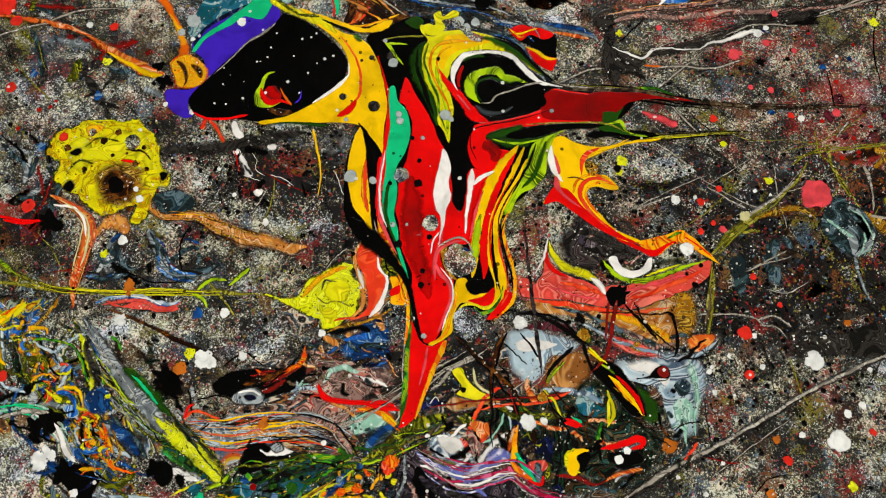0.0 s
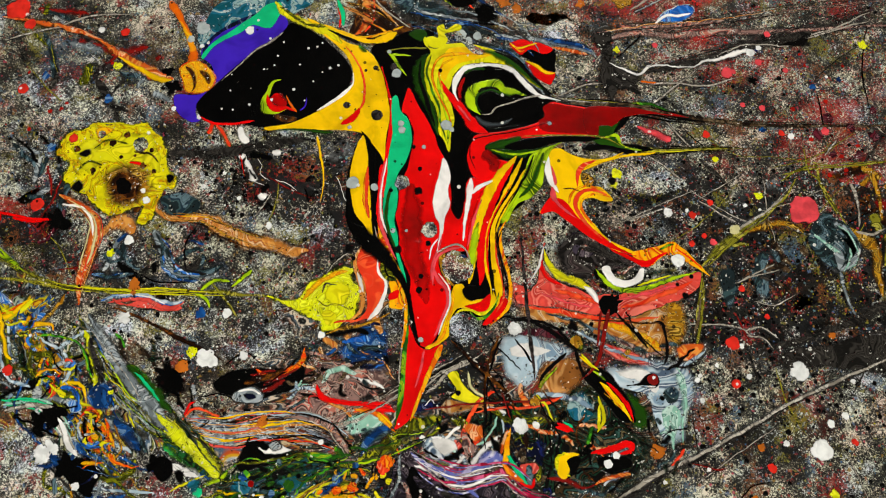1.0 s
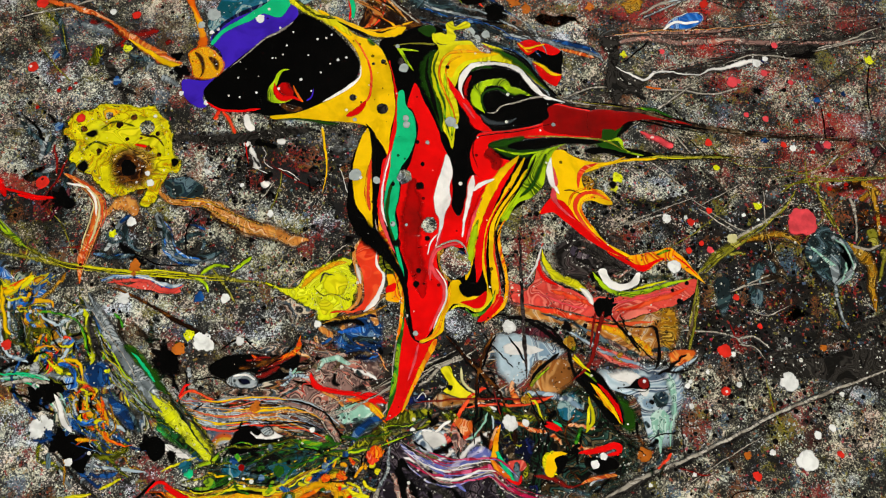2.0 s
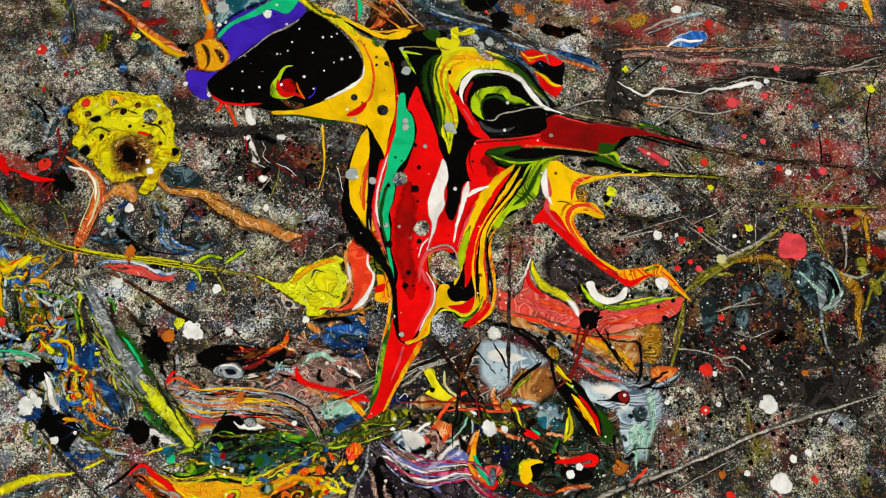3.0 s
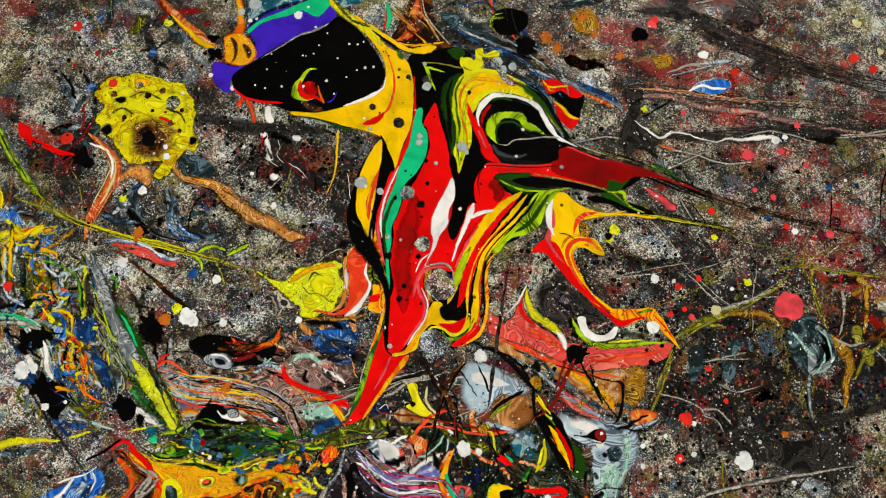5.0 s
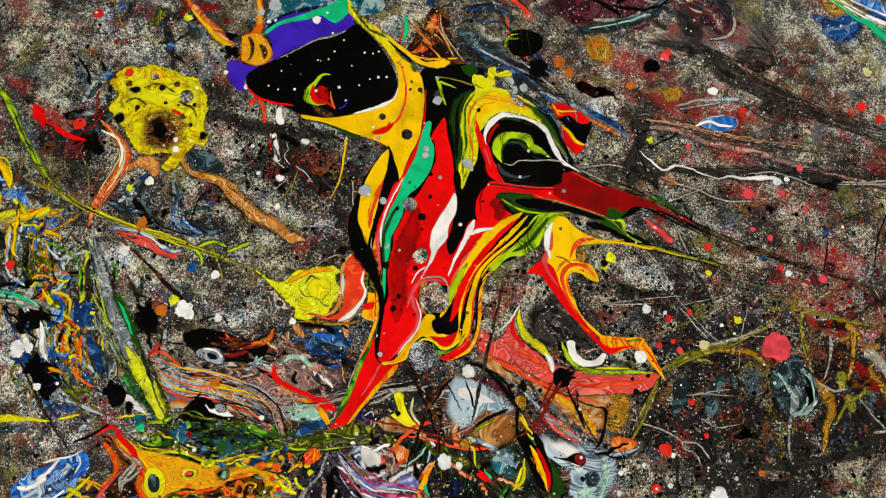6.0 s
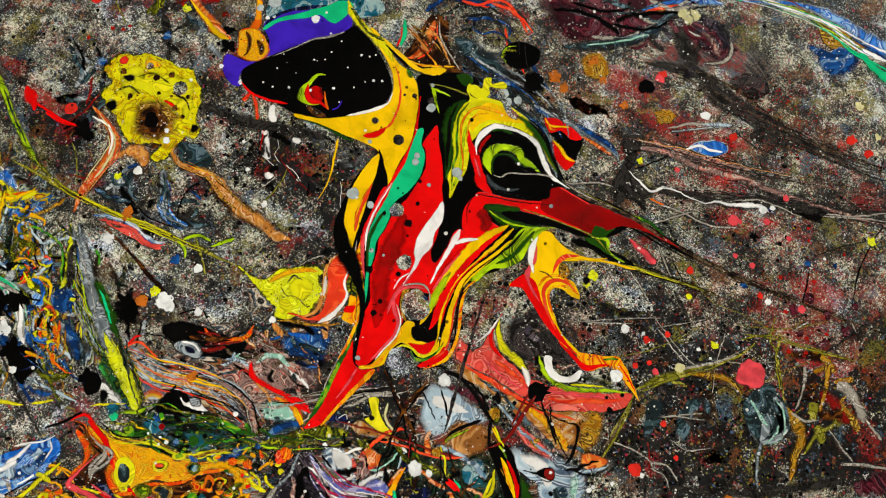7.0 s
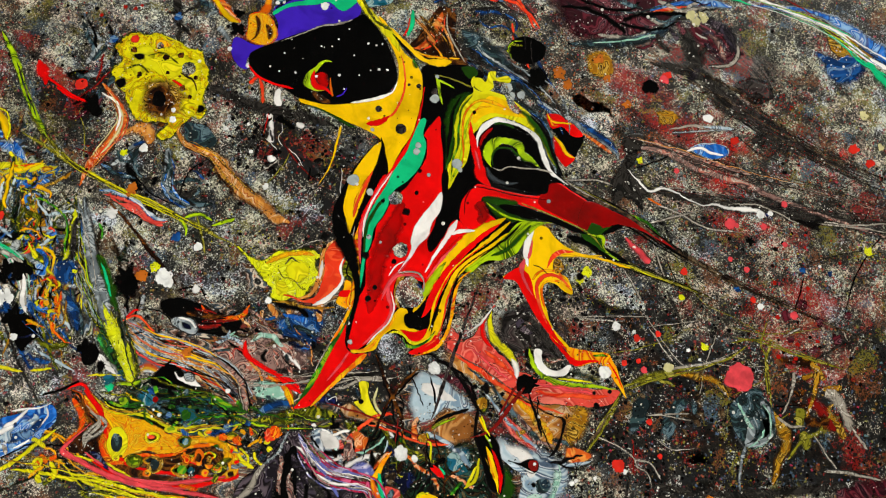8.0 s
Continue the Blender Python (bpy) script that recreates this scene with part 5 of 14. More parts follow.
streak("orange_curl", "orange", 1.54, [(13.68, 4.10, 0.14), (12.41, 4.38, 0.19), (11.41, 3.93, 0.19), (11.23, 3.02, 0.24), (12.25, 1.59, 0.19)], it, 0.4)
streak("white_edge", "white", 1.60, [(8.49, 7.54, 0.29), (8.49, 6.38, 0.57), (8.77, 5.28, 0.43), (9.36, 4.39, 0.24)], it, 0.4)
streak("coral_edge", "coral", 1.58, [(8.79, 6.68, 0.19), (9.03, 5.47, 0.29), (8.90, 4.22, 0.43), (9.44, 3.32, 0.28), (10.75, 2.31, 0.19)], it, 0.4)
streak("dark_line", "brown", 1.56, [(9.74, 4.74, 0.09), (10.46, 4.76, 0.14), (11.21, 4.49, 0.09)], it, 0.3)
streak("brown_cell", "ochre", 1.58, [(11.26, 6.08, 0.67), (11.80, 5.57, 0.86), (11.78, 4.92, 0.47)], it, 0.5)

it = thing("red_crescent", "crescent of salmon red paint with yellow and white trim", "paint pour", 12.9, -3.7)
pool("charcoal_cap", "charcoal", 1.00, [(8.47, -0.21), (9.75, 0.85), (11.36, 1.11), (13.76, 0.72), (15.03, -0.22), (15.67, -1.06), (14.10, -1.59), (12.91, -1.78), (12.21, -2.17), (11.40, -3.18), (9.73, -2.75), (8.65, -1.61)], it, 1.5, feather=0.3)
pool("plum_heart", "plum", 1.04, [(9.88, -0.23), (10.98, 0.38), (12.43, 0.04), (12.74, -0.72), (11.40, -1.17), (10.21, -0.98)], it, 1.8, feather=0.45)
pool("tan_film", "tan_wash", 0.90, [(5.70, -4.87), (7.47, -4.96), (9.81, -5.24), (12.16, -5.69), (14.46, -5.78), (16.68, -5.16), (18.25, -4.73), (18.28, -6.54), (18.45, -8.39), (17.04, -8.70), (15.63, -8.21), (13.75, -7.61), (11.83, -6.83), (9.94, -6.31), (7.61, -6.04), (5.84, -5.86)], it, 1.5, feather=0.25)
streak("amber_wash", "amber", 0.96, [(12.67, -6.15, 0.36), (14.32, -6.62, 0.82), (15.99, -7.35, 1.00), (17.22, -8.27, 0.54)], it, 1, bleed=True)
streak("orange_wash", "vermilion", 0.95, [(6.55, -5.01, 0.27), (9.37, -5.40, 0.55), (12.18, -5.87, 0.55), (14.49, -6.05, 0.46), (17.17, -5.45, 0.27)], it, 1, bleed=True)
pool("pink_wash", "salmon", 0.98, [(5.23, -2.85), (6.42, -3.37), (7.85, -3.70), (9.94, -4.43), (8.42, -5.18), (6.11, -5.17), (5.26, -4.39)], it, 1.5, feather=0.4)
pool("red_film", "salmon", 1.10, [(8.19, 0.13), (8.04, -1.23), (8.36, -2.22), (9.29, -3.00), (10.75, -3.56), (11.96, -3.98), (12.86, -3.83), (14.24, -3.80), (16.04, -3.33), (18.29, -2.70), (20.43, -1.85), (20.71, -2.41), (20.02, -3.53), (18.44, -4.33), (16.67, -5.02), (14.44, -5.65), (12.15, -5.60), (9.79, -5.15), (7.47, -4.96), (5.96, -4.74), (5.79, -4.16), (6.93, -3.75), (7.67, -2.70), (7.72, -1.28)], it, 0.9, halo=("strand_brown", 1.2), bleed=True)
streak("deep_band", "vermilion", 1.16, [(8.91, -3.67, 0.37), (10.82, -4.15, 0.55), (12.49, -4.63, 0.37)], it, 1, bleed=True)
streak("deep_band", "vermilion", 1.16, [(14.14, -4.92, 0.37), (16.15, -4.37, 0.55), (18.36, -3.43, 0.46), (19.90, -2.63, 0.28)], it, 1, bleed=True)
streak("pale_band", "coral", 1.18, [(7.80, -3.98, 0.18), (9.71, -4.51, 0.27), (11.85, -5.05, 0.23)], it, 1, bleed=True)
streak("pale_band", "coral", 1.18, [(13.85, -4.41, 0.18), (16.09, -3.79, 0.28), (18.77, -2.90, 0.23)], it, 1, bleed=True)
streak("red_lip", "red", 1.24, [(7.93, -0.77, 0.19), (7.90, -1.96, 0.42), (8.48, -2.81, 0.41), (9.57, -3.33, 0.23)], it, 0.6, bleed=True)
streak("yellow_trim", "lemon", 1.30, [(8.16, -0.36, 0.14), (8.28, -1.29, 0.42), (8.97, -2.26, 0.79), (10.06, -2.79, 0.92), (11.32, -3.24, 0.64), (12.11, -3.67, 0.23)], it, 0.8, halo=("forest", 0.8), bleed=True)
streak("white_tooth", "white", 1.40, [(11.24, -3.35, 0.18), (11.73, -3.64, 0.55), (12.16, -4.13, 0.55), (12.39, -4.55, 0.18)], it, 0.8, bleed=True)
streak("pale_rim", "white_soft", 1.35, [(8.08, -0.08, 0.14), (7.81, -1.27, 0.23), (7.40, -2.37, 0.23), (6.98, -3.04, 0.14)], it, 0.8, bleed=True)
streak("lime_trim", "lime", 1.25, [(12.27, -1.88, 0.28), (12.93, -2.80, 0.55), (14.11, -3.45, 0.55), (16.04, -3.33, 0.46), (18.27, -2.52, 0.42), (20.34, -1.86, 0.18)], it, 0.8, halo=("forest", 1.0), bleed=True)
streak("green_gap", "forest", 1.30, [(15.31, -2.98, 0.28), (16.49, -2.24, 0.65), (17.76, -2.04, 0.55), (18.91, -1.95, 0.23)], it, 1, bleed=True)
streak("lemon_gap", "lemon", 1.32, [(15.56, -3.13, 0.18), (16.90, -2.64, 0.23), (18.25, -2.24, 0.18)], it, 0.6, bleed=True)
pool("white_patch", "white", 1.40, [(12.74, -1.90), (13.25, -1.53), (13.61, -2.23), (14.40, -2.66), (15.26, -2.43), (15.78, -1.70), (16.16, -1.73), (15.96, -2.56), (15.19, -3.19), (14.20, -3.34), (13.32, -2.93)], it, 0.8, bleed=True)
pool("orange_cap", "claw", 1.40, [(15.05, -0.50), (16.18, -0.13), (17.32, 0.15), (18.45, 0.57), (19.45, -0.08), (20.47, -1.14), (21.39, -2.21), (20.28, -1.64), (18.80, -0.66), (17.73, -0.73), (16.70, -1.55), (15.84, -1.31)], it, 0.5, bleed=True)
streak("red_cap", "red", 1.46, [(13.38, -0.15, 0.19), (15.10, -0.96, 0.37), (16.30, -1.33, 0.56), (17.18, -0.82, 0.33), (18.07, -0.35, 0.19)], it, 0.4)
streak("red_cap", "red", 1.46, [(18.74, -0.01, 0.14), (19.73, -0.70, 0.19), (20.74, -1.66, 0.14)], it, 0.4)
streak("green_cap", "green", 1.48, [(17.36, -0.22, 0.19), (18.02, 0.17, 0.28), (18.57, 0.35, 0.19)], it, 0.4, bleed=True)
pool("black_knot", "black", 1.50, [(12.39, -4.51), (12.88, -3.97), (13.59, -4.18), (13.82, -4.97), (13.34, -5.59), (12.69, -5.51)], it, 0.6)

it = thing("yellow_splat", "crinkled lemon yellow splat with an orange red tongue", "paint pour", -8.8, -4.8)
pool("yellow_film", "lemon_splat", 1.00, [(-13.78, -4.46), (-12.52, -4.87), (-11.20, -4.90), (-10.76, -3.84), (-9.97, -3.14), (-8.75, -2.62), (-7.41, -2.26), (-7.05, -2.68), (-7.13, -3.26), (-6.43, -4.00), (-6.67, -5.20), (-6.77, -6.15), (-7.60, -6.65), (-8.24, -7.16), (-9.13, -7.35), (-9.57, -6.50), (-10.59, -6.29), (-11.79, -5.64), (-12.93, -5.12)], it, 1.5, 1.1, halo=("olive", 2.0), bleed=True)
pool("bright_fold", "lemon", 1.08, [(-9.42, -4.47), (-8.83, -3.44), (-7.67, -3.35), (-6.97, -4.08), (-7.34, -5.08), (-8.25, -5.69), (-8.92, -5.33)], it, 1.8, feather=0.35)
pool("bright_fold", "lemon", 1.06, [(-9.51, -5.89), (-8.83, -5.55), (-7.98, -6.11), (-8.29, -6.90), (-9.05, -7.02)], it, 1.2, feather=0.35)
streak("amber_fold", "amber", 1.10, [(-11.00, -4.96, 0.37), (-10.33, -4.15, 0.55), (-9.13, -3.11, 0.46), (-7.45, -2.55, 0.32)], it, 0.8, bleed=True)
streak("dark_fold", "strand_olive", 1.14, [(-9.96, -4.79, 0.09), (-9.15, -5.36, 0.14), (-8.26, -5.13, 0.09), (-7.48, -5.57, 0.14), (-6.79, -5.55, 0.09)], it, 0.8, bleed=True)
streak("dark_fold", "forest", 1.14, [(-9.44, -4.38, 0.14), (-9.22, -3.59, 0.18), (-8.32, -3.64, 0.09)], it, 0.8, bleed=True)
pool("red_tongue", "vermilion", 1.20, [(-6.67, -0.71), (-5.75, -1.04), (-4.98, -1.40), (-4.91, -2.58), (-4.47, -3.22), (-4.48, -3.92), (-4.73, -5.13), (-5.20, -6.13), (-6.16, -6.42), (-7.13, -6.67), (-6.04, -5.80), (-5.94, -4.62), (-6.33, -3.04), (-6.91, -1.94)], it, 0.6, bleed=True)
streak("tan_edge", "tan_marble", 1.28, [(-6.47, -0.48, 0.19), (-6.98, -1.57, 0.28), (-6.76, -2.73, 0.42), (-6.29, -3.98, 0.46), (-6.31, -5.61, 0.37), (-7.26, -6.50, 0.32)], it, 0.4)
streak("cream_edge", "white_soft", 1.32, [(-6.78, -2.64, 0.14), (-6.44, -3.44, 0.37), (-6.20, -4.20, 0.18)], it, 0.4, bleed=True)
streak("red_edge", "vermilion", 1.30, [(-6.61, -6.49, 0.18), (-7.76, -6.54, 0.23), (-8.42, -6.73, 0.14)], it, 0.4, bleed=True)
streak("white_edge", "white", 1.35, [(-5.19, -1.53, 0.14), (-5.05, -2.60, 0.23), (-4.44, -3.40, 0.32), (-4.63, -4.65, 0.37), (-5.01, -5.64, 0.41), (-5.79, -6.41, 0.23)], it, 0.4)
streak("olive_hem", "ochre", 1.26, [(-8.95, -7.55, 0.18), (-7.66, -7.07, 0.32), (-6.31, -6.86, 0.32), (-5.01, -6.38, 0.23), (-3.98, -5.71, 0.18)], it, 0.5, bleed=True)
tagged(pool("blue_patch", "blue", 0.80, [(-7.96, -8.49), (-6.29, -7.21), (-4.58, -6.77), (-3.92, -7.62), (-4.08, -10.15), (-5.77, -10.37), (-7.28, -9.75)], None, 1.5, feather=0.3), "scuffed patch of deep blue paint", "paint patch", "")

# below the pour

it = thing("pale_blue_pool", "pale blue and white wash over brown and green marbling", "paint pour", 7.6, -9.1)
pool("green_ground", "forest", 0.60, [(3.12, -11.77), (7.33, -11.54), (11.60, -10.28), (14.09, -11.31), (15.20, -13.75), (16.74, -15.74), (15.35, -18.11), (11.18, -19.75), (7.10, -20.07), (3.90, -16.20)], it, 2, 1.1, feather=0.3)
pool("green_depth", "forest", 0.66, [(8.01, -12.35), (9.66, -11.22), (11.67, -11.12), (12.75, -12.69), (14.91, -14.07), (16.57, -15.09), (16.35, -17.21), (13.22, -18.52), (8.89, -18.78), (6.94, -17.42), (7.46, -14.80)], it, 2, feather=0.3)
pool("green_glow", "dark_teal", 0.72, [(9.55, -12.11), (10.81, -11.47), (12.02, -12.16), (11.95, -13.46), (10.91, -14.05), (9.96, -13.56)], it, 2, feather=0.45)
pool("green_glow", "green_soft", 0.72, [(13.73, -11.46), (14.81, -11.07), (15.82, -12.21), (16.22, -13.87), (15.18, -14.46), (14.36, -13.09)], it, 2, feather=0.45)
pool("blue_depth", "deep_blue", 0.72, [(5.72, -15.07), (6.96, -14.45), (8.17, -15.12), (8.18, -16.81), (7.00, -17.82), (5.78, -16.97)], it, 2, feather=0.45)
pool("brown_wash", "tan_wash", 0.86, [(7.44, -10.46), (7.82, -9.30), (9.77, -8.55), (11.15, -9.44), (11.05, -10.87), (9.30, -11.93), (7.91, -11.62)], it, 1.6, feather=0.35)
pool("pale_film", "pale_blue", 0.95, [(4.47, -7.80), (5.47, -7.10), (6.94, -7.15), (8.73, -7.59), (10.27, -8.24), (9.61, -9.06), (8.06, -9.39), (7.41, -10.56), (6.53, -11.40), (5.48, -10.99), (4.67, -9.79)], it, 1.4, feather=0.25)
pool("white_film", "white_soft", 1.00, [(4.81, -8.29), (6.00, -7.65), (7.64, -7.94), (9.06, -8.34), (7.76, -8.86), (6.21, -9.10), (5.20, -9.04)], it, 1.4, feather=0.4)
pool("rosy_film", "maroon", 0.94, [(5.81, -6.96), (7.00, -6.59), (8.85, -6.75), (10.15, -7.27), (8.72, -7.50), (7.10, -7.30), (6.05, -7.37)], it, 1.2, feather=0.4)
streak("blue_seam", "slate", 1.02, [(8.24, -5.57, 0.18), (10.46, -6.05, 0.41), (12.29, -6.85, 0.54), (14.58, -7.79, 0.54), (16.81, -8.73, 0.36)], it, 1, bleed=True)
streak("blue_seam", "pale_blue", 1.00, [(9.97, -6.58, 0.18), (11.92, -7.54, 0.36), (14.31, -8.59, 0.41), (16.63, -9.12, 0.27)], it, 1, bleed=True)
pool("rosy_film", "salmon", 0.93, [(11.92, -7.54), (13.78, -7.92), (15.91, -8.70), (16.64, -9.25), (14.84, -9.31), (13.20, -8.77), (12.22, -8.16)], it, 1.4, feather=0.4)
pool("pale_film", "pale_blue", 0.95, [(12.84, -9.62), (14.83, -9.22), (16.41, -9.24), (18.09, -9.33), (18.60, -10.91), (18.93, -13.02), (18.55, -15.12), (17.13, -15.00), (16.44, -13.41), (15.91, -11.77), (14.67, -11.09), (13.29, -10.78)], it, 1.6, feather=0.25)
pool("white_film", "white_soft", 1.00, [(13.17, -9.74), (14.85, -9.39), (16.23, -9.71), (17.23, -10.69), (17.12, -11.80), (16.15, -11.08), (14.51, -10.46)], it, 1.4, feather=0.4)
pool("mint_film", "mint", 1.00, [(16.75, -12.50), (17.80, -11.91), (18.65, -12.42), (18.44, -13.95), (17.66, -15.00), (16.92, -14.19)], it, 1.4, feather=0.4)
streak("mint_edge", "mint", 1.06, [(18.08, -9.24, 0.13), (18.82, -10.44, 0.22), (18.81, -12.18, 0.27), (18.58, -13.50, 0.22), (18.46, -15.05, 0.18)], it, 0.8, bleed=True)
pool("orange_fringe", "orange_marble", 0.98, [(18.23, -7.98), (19.20, -7.65), (20.46, -7.63), (20.27, -8.46), (19.09, -9.00), (18.40, -8.75)], it, 1.2, feather=0.3)
streak("blue_fringe", "pale_blue", 1.02, [(17.79, -9.47, 0.18), (18.89, -9.20, 0.36), (20.09, -8.49, 0.36), (20.59, -8.05, 0.14)], it, 0.8, bleed=True)
pool("dark_cell_film", "slate", 1.06, [(17.20, -11.22), (17.92, -10.85), (18.46, -11.28), (18.26, -12.01), (17.47, -12.13)], it, 0.8, feather=0.3)
pool("black_eye", "black", 1.14, [(15.42, -10.54), (16.04, -10.00), (16.72, -10.07), (16.95, -10.56), (16.60, -11.05), (15.84, -11.08), (15.28, -10.91), (14.35, -10.97), (15.34, -10.64)], it, 0.4)
pool("beak_black", "black", 1.20, [(11.29, -9.86), (12.34, -9.61), (13.35, -10.51), (14.30, -11.80), (15.04, -13.62), (14.19, -13.16), (12.97, -11.88), (11.96, -10.90)], it, 0.6)
streak("beak_yellow", "yellow", 1.26, [(12.29, -10.67, 0.22), (13.00, -11.35, 0.45), (13.72, -12.19, 0.53), (14.34, -12.96, 0.31), (14.67, -13.51, 0.13)], it, 0.4)
streak("beak_red", "red", 1.28, [(12.94, -10.84, 0.13), (13.75, -11.67, 0.22), (14.50, -12.76, 0.22), (14.85, -13.48, 0.13)], it, 0.4)
streak("beak_green", "lime", 1.26, [(11.55, -9.73, 0.13), (12.22, -10.07, 0.27), (12.82, -10.59, 0.22)], it, 0.4, bleed=True)
streak("beak_orange", "orange", 1.27, [(12.51, -10.99, 0.13), (13.23, -11.84, 0.22), (13.96, -12.68, 0.18)], it, 0.4, bleed=True)
pool("red_spark", "red", 1.20, [(8.78, -14.08), (9.56, -13.88), (10.12, -14.13), (9.86, -14.51), (9.18, -14.36)], it, 0.6, bleed=True)
streak("lime_curl", "lemon", 1.24, [(12.26, -12.34, 0.13), (12.17, -13.43, 0.27), (12.06, -14.30, 0.18)], it, 0.6)
pool("yellow_hook", "yellow", 1.20, [(9.07, -16.25), (9.82, -15.88), (10.63, -16.01), (10.24, -16.40), (9.99, -17.15), (9.56, -17.93), (8.98, -17.52), (8.97, -16.77)], it, 0.6)
pool("black_hook", "black", 1.26, [(9.68, -16.49), (10.38, -16.13), (10.78, -16.49), (10.43, -17.21), (9.96, -17.62), (9.80, -17.06)], it, 0.5)
streak("red_bar", "red", 1.24, [(11.51, -15.95, 0.22), (12.88, -15.66, 0.44), (14.15, -15.21, 0.57), (14.62, -15.47, 0.53), (14.41, -15.93, 0.35)], it, 0.5)
streak("orange_bar", "vermilion", 1.16, [(2.76, -13.21, 0.22), (4.50, -12.85, 0.27), (6.27, -12.75, 0.27), (8.03, -12.47, 0.27), (9.51, -11.81, 0.22)], it, 0.8, bleed=True)
streak("amber_run", "claw", 1.22, [(5.51, -14.25, 0.13), (5.23, -15.36, 0.40), (5.11, -16.35, 0.53), (4.93, -16.89, 0.22)], it, 0.5)
streak("teal_run", "teal", 1.24, [(5.18, -16.22, 0.18), (5.84, -17.08, 0.35), (6.39, -17.84, 0.35)], it, 0.5, bleed=True)

it = thing("violet_wave", "wavy border of lavender and magenta over plum grey marbling", "paint pour", 2.0, -19.3)
pool("plum_film", "plum", 0.70, [(-2.72, -16.04), (-1.05, -17.41), (1.42, -18.17), (4.70, -17.57), (6.31, -18.93), (8.32, -20.07), (8.61, -23.46), (-3.80, -23.52), (-3.50, -18.59)], it, 1, 1.1, halo=("black", 1.5), bleed=True)
streak("lavender_edge", "lavender", 1.00, [(-2.09, -16.23, 0.33), (-0.64, -17.21, 0.58), (1.01, -17.71, 0.90), (2.65, -17.47, 0.99), (3.90, -16.52, 1.40), (5.05, -16.39, 0.99)], it, 0.6, bleed=True)
streak("magenta_edge", "magenta", 1.15, [(-1.46, -17.41, 0.21), (0.60, -18.26, 0.29), (3.47, -17.85, 0.37), (4.91, -17.45, 0.58), (5.51, -18.35, 0.49), (7.13, -19.11, 0.41), (9.15, -19.49, 0.24)], it, 0.5, bleed=True)

it = thing("green_bank", "bank of dark green marbled paint with lime edges", "paint pour", -10.7, -18.2)
pool("green_film", "green_band", 0.80, [(-16.83, -18.26), (-14.60, -17.79), (-11.78, -16.75), (-9.33, -16.27), (-6.84, -16.57), (-5.16, -17.43), (-5.95, -18.60), (-7.59, -18.61), (-9.99, -19.78), (-13.63, -20.18), (-16.49, -20.00)], it, 1.5, 1.1, feather=0.3)
streak("lime_edge", "olive", 1.00, [(0.17, -13.62, 0.84), (-1.49, -14.15, 1.25), (-2.94, -14.84, 1.08), (-3.96, -16.04, 1.08), (-6.00, -16.84, 0.41)], it, 1, halo=("forest", 1.5), bleed=True)

it = thing("green_diagonal_run", "diagonal run of yellow green and blue grey paint", "paint pour", -26.3, -10.7)
streak("green_run", "olive", 0.80, [(-28.31, -6.45, 0.19), (-27.20, -8.58, 0.61), (-26.32, -10.67, 0.79), (-25.54, -11.91, 0.32)], it, 1.2, halo=("forest", 1.5), bleed=True)
streak("grey_run", "grey_run", 0.90, [(-27.45, -6.45, 0.32), (-25.69, -8.66, 0.45), (-23.84, -11.28, 0.70), (-21.62, -13.20, 0.82), (-20.60, -14.24, 0.38)], it, 0.8, halo=("murk", 1.5), bleed=True)
streak("yellow_run", "olive", 1.00, [(-21.78, -13.72, 0.67), (-19.32, -15.52, 1.66), (-17.56, -16.78, 1.73), (-15.99, -18.45, 0.74)], it, 1, halo=("forest", 1.5), bleed=True)

it = thing("swirled_bank", "narrow bank of swirled blue, yellow and orange paint", "paint swirl", -28.9, -12.3)
streak("upper_swirl", "swirl", 0.70, [(-33.06, -6.47, 2.16), (-32.18, -8.18, 2.14), (-30.19, -10.27, 2.12), (-28.86, -12.33, 2.95), (-26.47, -14.76, 2.92), (-25.00, -16.74, 2.06), (-23.59, -18.30, 0.82)], it, 2, halo=("charcoal", 2.0), bleed=True)
streak("left_swirl", "swirl", 0.75, [(-35.39, -8.20, 2.57), (-33.92, -6.48, 2.16), (-31.85, -5.82, 1.73), (-30.21, -5.16, 0.69)], it, 2, halo=("charcoal", 2.0), bleed=True)

it = thing("amber_pool", "broad amber pool with cells and flame red borders", "paint pour", -13.4, -22.6)
pool("amber_film", "amber", 0.80, [(-19.13, -20.83), (-17.45, -21.04), (-13.72, -20.28), (-10.20, -20.11), (-7.32, -18.78), (-5.87, -19.56), (-5.25, -21.68), (-8.34, -23.49), (-12.67, -24.87), (-15.05, -24.30), (-16.74, -23.15), (-18.45, -22.00)], it, 1.2, 1.1, halo=("flame", 1.5), bleed=True)
pool("dark_field", "brown", 0.98, [(-18.34, -23.91), (-17.41, -22.40), (-16.44, -22.29), (-15.95, -23.77), (-14.15, -24.47), (-12.28, -22.79), (-10.25, -21.84), (-9.24, -20.41), (-7.49, -19.84), (-6.09, -20.64), (-6.22, -21.90), (-8.44, -23.26), (-11.32, -24.50), (-13.31, -25.04), (-14.99, -25.25), (-16.73, -24.90), (-18.16, -25.28)], it, 1.2)
pool("amber_heart", "amber", 1.05, [(-17.87, -21.34), (-16.27, -21.24), (-14.52, -20.67), (-12.94, -20.52), (-11.45, -20.61), (-9.75, -20.89), (-10.63, -22.07), (-12.39, -22.60), (-13.56, -23.43), (-14.20, -24.30), (-15.40, -24.00), (-16.34, -23.08), (-15.98, -22.18), (-16.94, -21.69)], it, 0.9, bleed=True)
